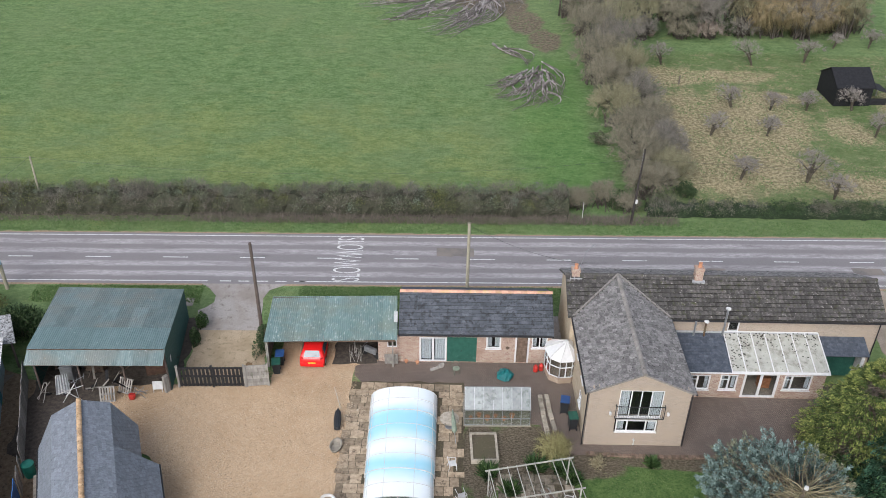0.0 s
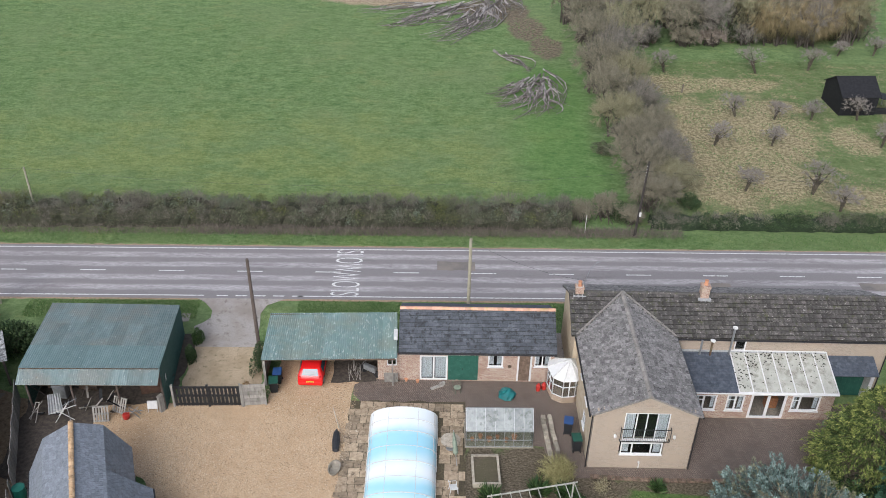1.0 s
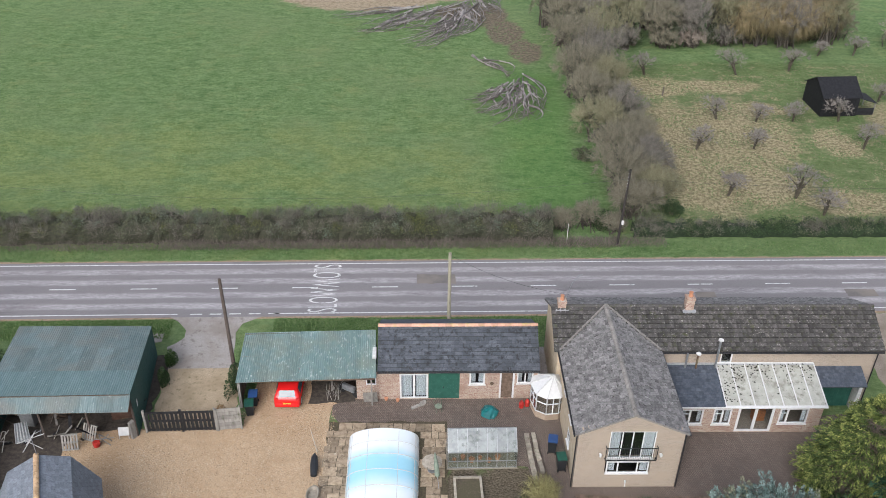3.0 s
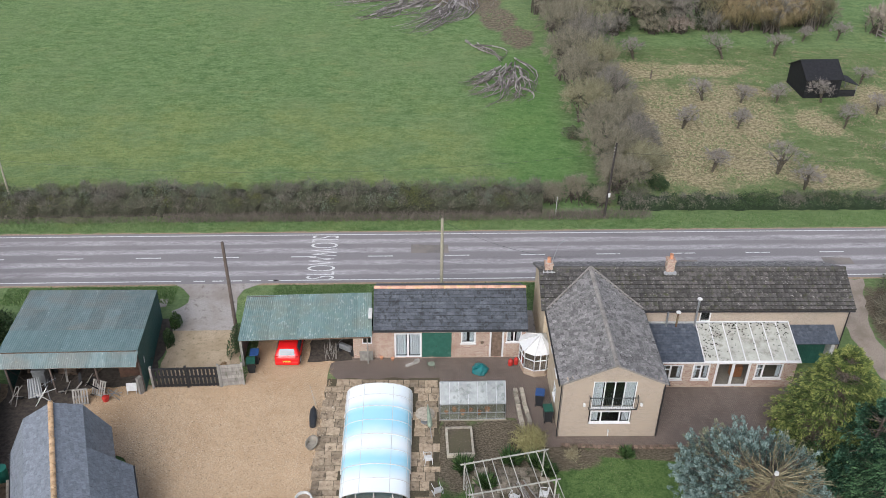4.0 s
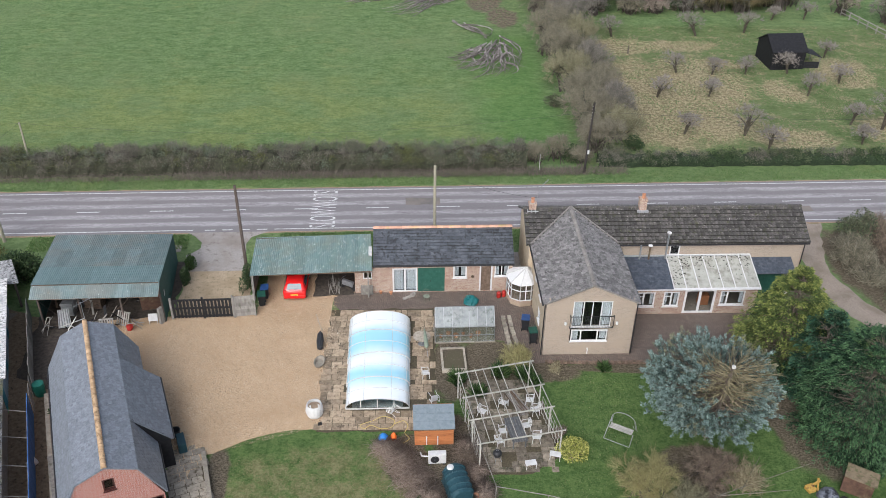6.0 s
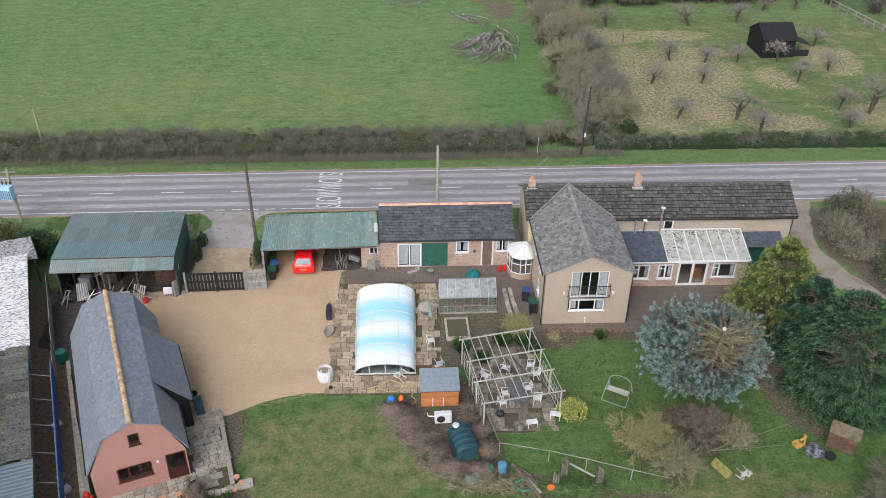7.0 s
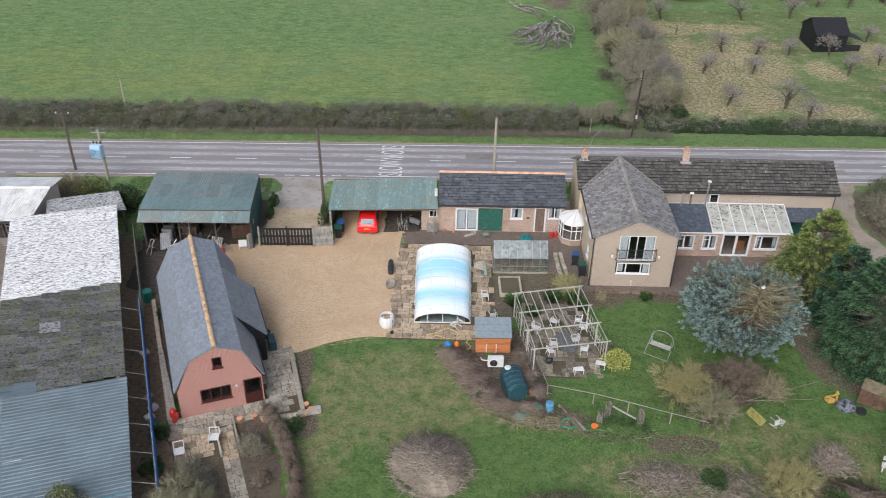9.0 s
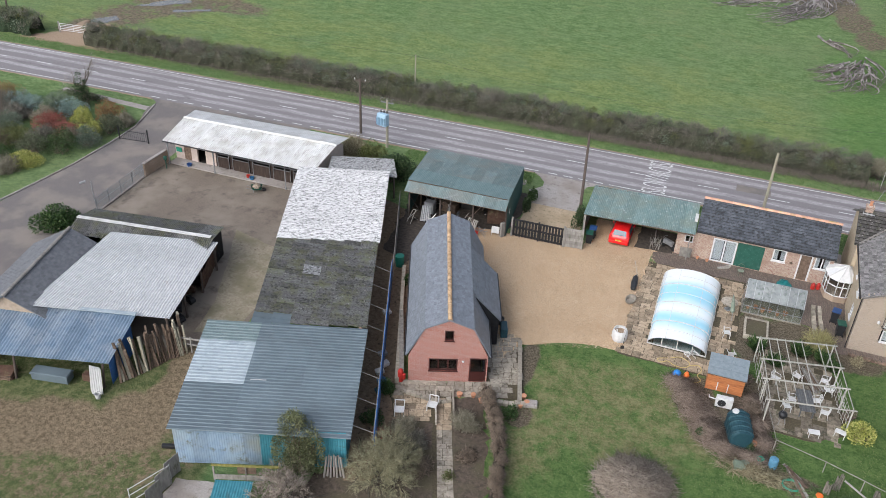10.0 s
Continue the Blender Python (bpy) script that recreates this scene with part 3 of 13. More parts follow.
M["teal_tarp"] = plain("teal_tarpaulin", (0.012, 0.150, 0.150), 0.45)
M["tarp_grey"] = surf("crumpled_grey_plastic", (0.060, 0.068, 0.085), (0.180, 0.195, 0.225), 3, rough=0.4, spots=(0.020, 0.022, 0.028), spot_scale=3.5, spot=(0.5, 0.58), bump=1.0, bump_scale=5, depth=0.08)
M["butt_green"] = plain("teal_green_butt", (0.012, 0.130, 0.095), 0.5, grime=0.1)
M["drum_blue"] = plain("faded_blue_drum", (0.090, 0.230, 0.340), 0.5, grime=0.3)
M["blue_plastic"] = plain("strong_blue_plastic", (0.030, 0.190, 0.520), 0.45, grime=0.1)
M["blue_tarp"] = plain("bright_blue_plastic", (0.040, 0.150, 0.300), 0.45, grime=0.4)
M["red_plastic"] = plain("bright_red_plastic", (0.440, 0.030, 0.022), 0.45)
M["orange_plastic"] = plain("orange_plastic", (0.750, 0.165, 0.030), 0.45)
M["hose_green"] = plain("green_hose", (0.030, 0.290, 0.190), 0.5)
M["hose_yellow"] = plain("yellow_hose", (0.520, 0.400, 0.130), 0.5)
M["orange_rust"] = surf("faded_orange_machine_paint", (0.360, 0.215, 0.045), (0.480, 0.330, 0.085), 3, spots=(0.160, 0.080, 0.035), spot_scale=3, spot=(0.5, 0.6), bump=0.3)
M["yellow_paint"] = plain("yellow_paint", (0.260, 0.235, 0.065), 0.6, grime=0.45)
M["car_red"] = plain("red_car_paint", (0.640, 0.014, 0.014), 0.22, spec=0.6, grime=0.06)
M["rubber"] = plain("black_rubber", (0.018, 0.018, 0.019), 0.8)
M["alloy"] = plain("silver_alloy", (0.500, 0.500, 0.510), 0.35, 0.6)
M["lamp_red"] = plain("red_lamp_lens", (0.380, 0.010, 0.012), 0.2)
M["plate_yellow"] = plain("yellow_plate", (0.720, 0.540, 0.045), 0.5, grime=0.03)
M["car_glass"] = plain("dark_car_glass", (0.060, 0.075, 0.090), 0.08, spec=0.8, grime=0.1)
M["grey_metal"] = plain("grey_steel", (0.300, 0.310, 0.320), 0.45, 0.5)
M["trafo_grey"] = plain("pale_blue_grey_steel", (0.330, 0.480, 0.600), 0.5, grime=0.12)
M["sign_white"] = plain("white_reflective", (0.600, 0.600, 0.590), 0.4, grime=0.05)
M["pot"] = surf("terracotta", (0.420, 0.190, 0.105), (0.500, 0.260, 0.155), 5, spots=(0.5, 0.42, 0.34), spot_scale=3, spot=(0.6, 0.75))
M["stone"] = surf("garden_stone", (0.260, 0.230, 0.185), (0.360, 0.325, 0.265), 4, spots=(0.14, 0.13, 0.08), spot_scale=3, piece=0.25, bump=0.5, bump_scale=12, depth=0.02)
M["edge_brick"] = surf("brown_mossy_edging", (0.120, 0.082, 0.060), (0.200, 0.142, 0.106), 5, spots=(0.070, 0.066, 0.042), spot_scale=3, spot=(0.5, 0.64), piece=0.3, bump=0.5, bump_scale=14, depth=0.02)
M["glass"] = glassy("window_glass", (0.60, 0.65, 0.68))
M["gh_glass"] = glassy("algae_greenhouse_glass", (0.74, 0.82, 0.79), 0.12)
M["gh_pane"] = surf("milky_algae_pane", (0.130, 0.148, 0.148), (0.200, 0.218, 0.214), 2.4, rough=0.2, spots=(0.080, 0.098, 0.085), spot_scale=2.6, spot=(0.5, 0.64), piece=0.22, bump=0.05, spec=0.6)
M["gravel_stone"] = leafy("gravel_stones", (0.150, 0.106, 0.062), (0.390, 0.295, 0.188), (0.620, 0.520, 0.390), 0.8)
M["curtain"] = surf("pale_curtain", (0.560, 0.555, 0.540), (0.680, 0.675, 0.660), 6, bump=0.4, bump_scale=9, depth=0.03, stretch=(6, 6, 0.4))
M["tan"] = surf("tan_cloth", (0.300, 0.240, 0.180), (0.380, 0.310, 0.240), 4)
M["cream_panel"] = surf("cream_polycarbonate", (0.325, 0.325, 0.286), (0.400, 0.398, 0.354), 2.0, rough=0.5, spots=(0.040, 0.036, 0.028), spot_scale=4.6, spot=(0.60, 0.66), spots2=(0.205, 0.200, 0.165), spot2_scale=1.4, spot2=(0.50, 0.68), piece=0.08, bump=0.15, local=False)
M["moss_black"] = surf("black_moss", (0.018, 0.016, 0.012), (0.040, 0.036, 0.024), 9, bump=0.8, bump_scale=30, depth=0.02)


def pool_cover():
    """Milky twin-wall sheet: white sky reflection and blue water painted on in soft bands."""
    m, nt, bsdf = nodes_of("polycarbonate_painted_reflection")
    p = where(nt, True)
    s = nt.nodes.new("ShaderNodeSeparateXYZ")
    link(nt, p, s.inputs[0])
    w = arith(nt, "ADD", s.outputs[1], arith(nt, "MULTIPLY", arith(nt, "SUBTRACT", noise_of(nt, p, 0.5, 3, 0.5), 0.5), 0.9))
    # blue bands along the length; the white between them is painted reflection
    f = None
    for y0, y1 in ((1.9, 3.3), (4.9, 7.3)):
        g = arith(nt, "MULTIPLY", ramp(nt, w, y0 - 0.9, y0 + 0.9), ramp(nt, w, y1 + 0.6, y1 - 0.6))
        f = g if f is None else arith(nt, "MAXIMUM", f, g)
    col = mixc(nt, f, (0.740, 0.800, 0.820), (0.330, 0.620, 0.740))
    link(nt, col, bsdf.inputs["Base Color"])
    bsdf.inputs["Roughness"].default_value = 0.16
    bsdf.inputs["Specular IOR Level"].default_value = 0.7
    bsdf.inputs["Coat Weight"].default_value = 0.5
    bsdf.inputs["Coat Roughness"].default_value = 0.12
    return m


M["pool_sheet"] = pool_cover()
M["hedge_twig"] = leafy("brown_hedge_twig", (0.064, 0.059, 0.047), (0.145, 0.134, 0.108), (0.255, 0.236, 0.195))
M["hedge_leaf"] = leafy("dull_hedge_leaf", (0.042, 0.055, 0.034), (0.098, 0.115, 0.068), (0.190, 0.200, 0.120))
M["fringe_stem"] = leafy("dull_fringe_stem", (0.095, 0.082, 0.066), (0.165, 0.142, 0.120), (0.250, 0.218, 0.188))
M["dry_stem"] = leafy("dry_pink_stem", (0.150, 0.122, 0.096), (0.285, 0.240, 0.196), (0.430, 0.375, 0.312))
M["thicket_twig"] = leafy("pale_grey_brown_twig", (0.108, 0.097, 0.068), (0.203, 0.186, 0.134), (0.325, 0.302, 0.226))
M["olive_twig"] = leafy("olive_grey_twig", (0.130, 0.120, 0.070), (0.235, 0.222, 0.135), (0.360, 0.345, 0.225))
M["grey_twig"] = leafy("soft_grey_twig", (0.100, 0.090, 0.076), (0.195, 0.178, 0.150), (0.310, 0.288, 0.248))
M["thicket_bark"] = surf("dark_thicket_bark", (0.050, 0.042, 0.034), (0.095, 0.083, 0.068), 6, bump=0.5, bump_scale=14, depth=0.02)
M["litter_stem"] = leafy("flattened_pinkish_stem", (0.140, 0.104, 0.080), (0.262, 0.204, 0.162), (0.390, 0.318, 0.262))
M["willow_twig"] = leafy("golden_willow_twig", (0.220, 0.168, 0.090), (0.350, 0.280, 0.160), (0.460, 0.385, 0.240))
M["yellow_twig"] = leafy("yellow_dogwood_stem", (0.160, 0.144, 0.060), (0.285, 0.260, 0.118), (0.420, 0.388, 0.195))
M["brown_twig"] = leafy("brown_shrub_stem", (0.098, 0.074, 0.054), (0.178, 0.138, 0.104), (0.275, 0.222, 0.172))
M["bark"] = surf("grey_brown_bark", (0.085, 0.066, 0.052), (0.150, 0.125, 0.100), 6, spots=(0.20, 0.20, 0.14), spot_scale=4, bump=0.6, bump_scale=14, depth=0.02)
M["apple_twig"] = leafy("grey_apple_twig", (0.140, 0.124, 0.108), (0.240, 0.216, 0.192), (0.360, 0.330, 0.298))
M["dead_wood"] = leafy("pale_dead_wood", (0.120, 0.100, 0.058), (0.240, 0.210, 0.128), (0.400, 0.360, 0.240))
M["log_wood"] = leafy("grey_felled_log", (0.075, 0.066, 0.058), (0.190, 0.174, 0.162), (0.370, 0.345, 0.325))
M["log_brush"] = leafy("grey_brushwood", (0.070, 0.060, 0.048), (0.125, 0.112, 0.094), (0.230, 0.210, 0.186))
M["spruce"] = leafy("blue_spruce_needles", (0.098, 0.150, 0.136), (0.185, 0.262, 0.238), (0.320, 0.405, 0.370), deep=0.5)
M["spruce_inner_shade"] = leafy("spruce_needles_inside_shade", (0.030, 0.052, 0.046), (0.080, 0.120, 0.106), (0.150, 0.205, 0.184), deep=0.5)
M["spruce_dull"] = leafy("dull_olive_spruce_needles", (0.075, 0.080, 0.048), (0.175, 0.180, 0.118), (0.290, 0.292, 0.205), deep=0.5)
M["bare_limb"] = leafy("olive_grey_bare_limb", (0.105, 0.088, 0.050), (0.205, 0.178, 0.106), (0.330, 0.295, 0.190))
M["cypress_gold"] = leafy("golden_green_cypress_tip", (0.095, 0.132, 0.034), (0.200, 0.232, 0.064), (0.340, 0.350, 0.115), deep=0.4)
M["cypress_gold_inner_shade"] = leafy("golden_cypress_inside_shade", (0.036, 0.058, 0.018), (0.075, 0.108, 0.032), (0.125, 0.160, 0.050), deep=0.5)
M["cypress_green"] = leafy("fresh_green_cypress_tip", (0.026, 0.066, 0.030), (0.062, 0.128, 0.056), (0.118, 0.198, 0.094), deep=0.4)
M["cypress_blue"] = leafy("bluish_green_cypress_tip", (0.020, 0.062, 0.036), (0.046, 0.112, 0.066), (0.092, 0.170, 0.108), deep=0.4)
M["cypress_inner_shade"] = leafy("cypress_inside_shade", (0.006, 0.018, 0.009), (0.016, 0.040, 0.020), (0.036, 0.072, 0.036), deep=0.5)
M["laurel"] = leafy("glossy_green_leaf", (0.018, 0.042, 0.014), (0.042, 0.080, 0.026), (0.085, 0.130, 0.045), 0.4)
M["yellow_leaf"] = leafy("variegated_yellow_leaf", (0.110, 0.140, 0.030), (0.320, 0.335, 0.075), (0.560, 0.550, 0.210))
M["red_leaf"] = leafy("red_dogwood", (0.110, 0.045, 0.038), (0.250, 0.085, 0.066), (0.370, 0.160, 0.120))
M["orange_leaf"] = leafy("rusty_orange_leaf", (0.120, 0.070, 0.032), (0.215, 0.128, 0.058), (0.310, 0.200, 0.095))
M["grey_leaf"] = leafy("grey_green_leaf", (0.060, 0.080, 0.055), (0.120, 0.150, 0.110), (0.230, 0.270, 0.210))
M["ivy_leaf"] = leafy("dark_ivy_leaf", (0.018, 0.036, 0.016), (0.040, 0.070, 0.028), (0.085, 0.118, 0.050))
M["grass_blade"] = leafy("rank_grass_blade", (0.060, 0.125, 0.036), (0.110, 0.190, 0.062), (0.200, 0.255, 0.110))
M["olive_leaf"] = leafy("olive_evergreen_leaf", (0.045, 0.058, 0.018), (0.098, 0.112, 0.036), (0.165, 0.170, 0.070))

M["olive_soft"] = leafy("soft_olive_grey_leaf", (0.050, 0.060, 0.028), (0.115, 0.128, 0.062), (0.205, 0.212, 0.115))
M["lawn_blade"] = leafy("short_lawn_blade", (0.062, 0.118, 0.036), (0.130, 0.180, 0.066), (0.250, 0.240, 0.120))
M["straw"] = leafy("pale_orchard_straw", (0.160, 0.128, 0.082), (0.290, 0.236, 0.156), (0.400, 0.334, 0.230))
M["tile_butt"] = surf("near_black_tile_edge", (0.018, 0.016, 0.014), (0.036, 0.034, 0.026), 9, bump=0.3)
M["dark_earth"] = surf("dark_trodden_earth", (0.040, 0.033, 0.028), (0.085, 0.070, 0.056), 4, spots=(0.13, 0.105, 0.08), spot_scale=6, spot=(0.58, 0.7), bump=0.9, bump_scale=9, depth=0.05)
M["sandy"] = surf("sandy_grassy_drive", (0.280, 0.212, 0.138), (0.480, 0.382, 0.268), 14, wide=(0.300, 0.232, 0.150), wide_scale=0.6, spots=(0.19, 0.16, 0.09), spot_scale=3, spot=(0.52, 0.68), bump=0.6, bump_scale=30, depth=0.02)
M["passage"] = surf("rusty_brown_earth", (0.130, 0.092, 0.058), (0.215, 0.158, 0.104), 4, spots=(0.06, 0.045, 0.03), spot_scale=3, spot=(0.52, 0.66), bump=0.6, bump_scale=9, depth=0.04)
M["beige_concrete"] = surf("beige_concrete_slab", (0.215, 0.185, 0.135), (0.290, 0.255, 0.190), 5, wide=(0.170, 0.150, 0.095), wide_scale=0.5, spots=(0.14, 0.12, 0.085), spot_scale=2.4, spot=(0.54, 0.68), bump=0.2)
M["puddle"] = surf("standing_water", (0.100, 0.094, 0.080), (0.150, 0.142, 0.122), 2, rough=0.04, bump=0.0, spec=1.0)
M["pole_black"] = surf("dark_tarred_pole", (0.030, 0.026, 0.024), (0.052, 0.045, 0.040), 6, bump=0.3, stretch=(4, 4, 0.4))

# ---- building helpers ----
def thing(name, at, rz, label, category, group="", kind=""):
    e = new(name)
    e.matrix_basis = pose(at[0], at[1], at[2] if len(at) > 2 else 0.0, 0, 0, rz)
    e.empty_display_size = 0.2
    return tagged(e, label, category, group, kind)


def mesh_of(bm, name, material, smooth=False):
    me = bpy.data.meshes.new(name)
    bmesh.ops.recalc_face_normals(bm, faces=bm.faces[:])
    bm.to_mesh(me)
    bm.free()
    if material:
        me.materials.append(material)
    if smooth:
        me.polygons.foreach_set("use_smooth", [True] * len(me.polygons))
    return me


def part(name, bm, material, parent=None, label="", smooth=False):
    """Links a bmesh as one mesh object under a thing or under a part."""
    ob = new(name, mesh_of(bm, name, material, smooth))
    if parent is not None:
        ob.parent = parent
    if label:
        ob["label"] = label
    return ob


def single(name, bm, material, at, rz, label, category, group="", kind="", smooth=False):
    """A thing of one mesh."""
    ob = part(name, bm, material, None, "", smooth)
    ob.matrix_basis = pose(at[0], at[1], at[2] if len(at) > 2 else 0.0, 0, 0, rz)
    return tagged(ob, label, category, group, kind)


def piece(name, me, m, parent=None):
    """One more object on a mesh that alike pieces share."""
    ob = new(name, me)
    if parent is not None:
        ob.parent = parent
    ob.matrix_basis = m
    return ob


def fresh():
    return bmesh.new()


def box(bm, x0, x1, y0, y1, z0, z1, m=None, bevel=0.0):
    vs = [bm.verts.new((x, y, z)) for x in (x0, x1) for y in (y0, y1) for z in (z0, z1)]
    fs = [bm.faces.new([vs[i] for i in q]) for q in ((0, 1, 3, 2), (4, 6, 7, 5), (0, 4, 5, 1), (2, 3, 7, 6), (0, 2, 6, 4), (1, 5, 7, 3))]
    if bevel:
        es = {e for f in fs for e in f.edges}
        out = bmesh.ops.bevel(bm, geom=list(es), offset=bevel, segments=2, affect="EDGES", profile=0.5)
        vs = list({v for f in out["faces"] for v in f.verts} | {v for v in vs if v.is_valid})
    if m is not None:
        for v in vs:
            v.co = m @ v.co
    return bm


def prism(bm, pts, y0, y1, m=None):
    """A profile of (x, z), from y0 to y1."""
    a = [bm.verts.new((x, y0, z)) for x, z in pts]
    b = [bm.verts.new((x, y1, z)) for x, z in pts]
    bm.faces.new(a)
    bm.faces.new(b[::-1])
    n = len(pts)
    for i in range(n):
        bm.faces.new((a[i], b[i], b[(i + 1) % n], a[(i + 1) % n]))
    if m is not None:
        for v in a + b:
            v.co = m @ v.co
    return bm


def slab(bm, pts, z0, z1):
    """A plan of (x, y), from z0 up to z1."""
    a = [bm.verts.new((x, y, z0)) for x, y in pts]
    b = [bm.verts.new((x, y, z1)) for x, y in pts]
    top = bm.faces.new(b)
    n = len(pts)
    for i in range(n):
        bm.faces.new((a[i], a[(i + 1) % n], b[(i + 1) % n], b[i]))
    top.normal_update()
    bmesh.ops.triangulate(bm, faces=[top])
    return bm


def tube(bm, p, q, r0, r1=None, n=8, caps=True):
    p, q = Vector(p), Vector(q)
    r1 = r0 if r1 is None else r1
    d = (q - p).normalized()
    s = d.cross(Vector((0, 0, 1) if abs(d.z) < 0.9 else (1, 0, 0))).normalized()
    t = d.cross(s)
    rings = [[bm.verts.new(c + (s * math.cos(k) + t * math.sin(k)) * r) for k in (math.tau * i / n for i in range(n))] for c, r in ((p, r0), (q, r1))]
    for i in range(n):
        bm.faces.new((rings[0][i], rings[0][(i + 1) % n], rings[1][(i + 1) % n], rings[1][i]))
    if caps:
        bm.faces.new(rings[0][::-1])
        bm.faces.new(rings[1])
    return bm


def beam(bm, p, q, w, h):
    """A squared timber from p to q, w wide and h deep."""
    p, q = Vector(p), Vector(q)
    d = (q - p).normalized()
    s = d.cross(Vector((0, 0, 1) if abs(d.z) < 0.95 else (0, 1, 0))).normalized() * (w / 2)
    u = s.cross(d).normalized() * (h / 2)
    r = [[bm.verts.new(c + s * a + u * b) for a, b in ((-1, -1), (1, -1), (1, 1), (-1, 1))] for c in (p, q)]
    for i in range(4):
        bm.faces.new((r[0][i], r[0][(i + 1) % 4], r[1][(i + 1) % 4], r[1][i]))
    bm.faces.new(r[0][::-1])
    bm.faces.new(r[1])
    return bm


def lathe(bm, prof, n=16, at=(0, 0, 0)):
    """Turns a profile of (radius, z) round the upright through at."""
    rings = [[bm.verts.new((at[0] + r * math.cos(math.tau * i / n), at[1] + r * math.sin(math.tau * i / n), at[2] + z)) for i in range(n)] for r, z in prof]
    for a, b in zip(rings, rings[1:]):
        for i in range(n):
            bm.faces.new((a[i], a[(i + 1) % n], b[(i + 1) % n], b[i]))
    bm.faces.new(rings[0][::-1])
    bm.faces.new(rings[-1])
    return bm


def path_tube(bm, pts, r, n=6):
    for p, q in zip(pts, pts[1:]):
        tube(bm, p, q, r, r, n)
    return bm


def sweep(bm, pts, r, n=6):
    """One unbroken round line through places."""
    prev = None
    for k, p in enumerate(pts):
        d = (Vector(pts[min(k + 1, len(pts) - 1)]) - Vector(pts[max(k - 1, 0)])).normalized()
        s = d.cross(Vector((0, 0, 1))).normalized()
        t = s.cross(d)
        ring_ = [bm.verts.new(Vector(p) + s * r * math.cos(math.tau * i / n) + t * r * math.sin(math.tau * i / n)) for i in range(n)]
        if prev:
            for i in range(n):
                bm.faces.new((prev[i], prev[(i + 1) % n], ring_[(i + 1) % n], ring_[i]))
        prev = ring_
    return bm


def wavy(bm, a, b, c, d, waves, amp, thick=0.012, boxy=False, rows=1):
    """A corrugated sheet: a to b along the eave, d to c along the ridge, so many waves from a to b."""
    a, b, c, d = Vector(a), Vector(b), Vector(c), Vector(d)
    up = (b - a).cross(d - a).normalized()
    if up.z < 0:
        up = -up
    prof = [(0.0, 0), (0.12, 1), (0.38, 1), (0.5, 0)] if boxy else [(0.0, 0), (0.25, 0.8), (0.5, 0), (0.75, -0.8)]
    us = [((k + u) / waves, h) for k in range(waves) for u, h in prof] + [(1.0, prof[0][1])]
    grid = []
    for t in (amp, amp - thick - amp):
        lay = []
        for j in range(rows + 1):
            v = j / rows
            lay.append([bm.verts.new((a.lerp(b, u)).lerp(d.lerp(c, u), v) + up * (h * amp + (0 if t == amp else -thick))) for u, h in us])
        grid.append(lay)
    for lay in grid:
        for r0, r1 in zip(lay, lay[1:]):
            for i in range(len(us) - 1):
                bm.faces.new((r0[i], r0[i + 1], r1[i + 1], r1[i]))
    top, low = grid
    for i in range(len(us) - 1):
        bm.faces.new((low[0][i], low[0][i + 1], top[0][i + 1], top[0][i]))
        bm.faces.new((top[-1][i], top[-1][i + 1], low[-1][i + 1], low[-1][i]))
    for e in (0, -1):
        for j in range(rows):
            bm.faces.new((top[j][e], top[j + 1][e], low[j + 1][e], low[j][e]))
    return bm


def sheeted(parent, a, b, c, d, across, along, wave, amp, material, name="roof_sheet", lap=0.06, boxy=False, rng=None, sag=0.0, skip=None, swap=None):
    """Covers a roof plane with single corrugated sheets that lap one another: across x along of them."""
    a, b, c, d = Vector(a), Vector(b), Vector(c), Vector(d)
    up = (b - a).cross(d - a).normalized()
    up = up if up.z > 0 else -up
    made = []
    for j in range(along):
        for i in range(across):
            if skip and skip(i, j):
                continue
            def at(u, v):
                return (a.lerp(b, u)).lerp(d.lerp(c, u), v)
            u0, u1 = i / across, (i + 1) / across
            v0, v1 = max(0, j / along - (lap / (d - a).length if j else 0)), (j + 1) / along
            lift = up * (0.004 * (i % 2) + 0.014 * j)
            wob = up * (rng.uniform(-sag, sag) if rng else 0)
            q = [at(u0, v0) + lift + wob, at(u1, v0) + lift, at(u1, v1) + lift, at(u0, v1) + lift + wob * 0.4]
            n = max(2, round((q[1] - q[0]).length / wave))
            mt = swap(i, j) if swap and swap(i, j) else material
            made.append(part(name, wavy(fresh(), *q, n, amp, 0.01, boxy), mt, parent))
    return made


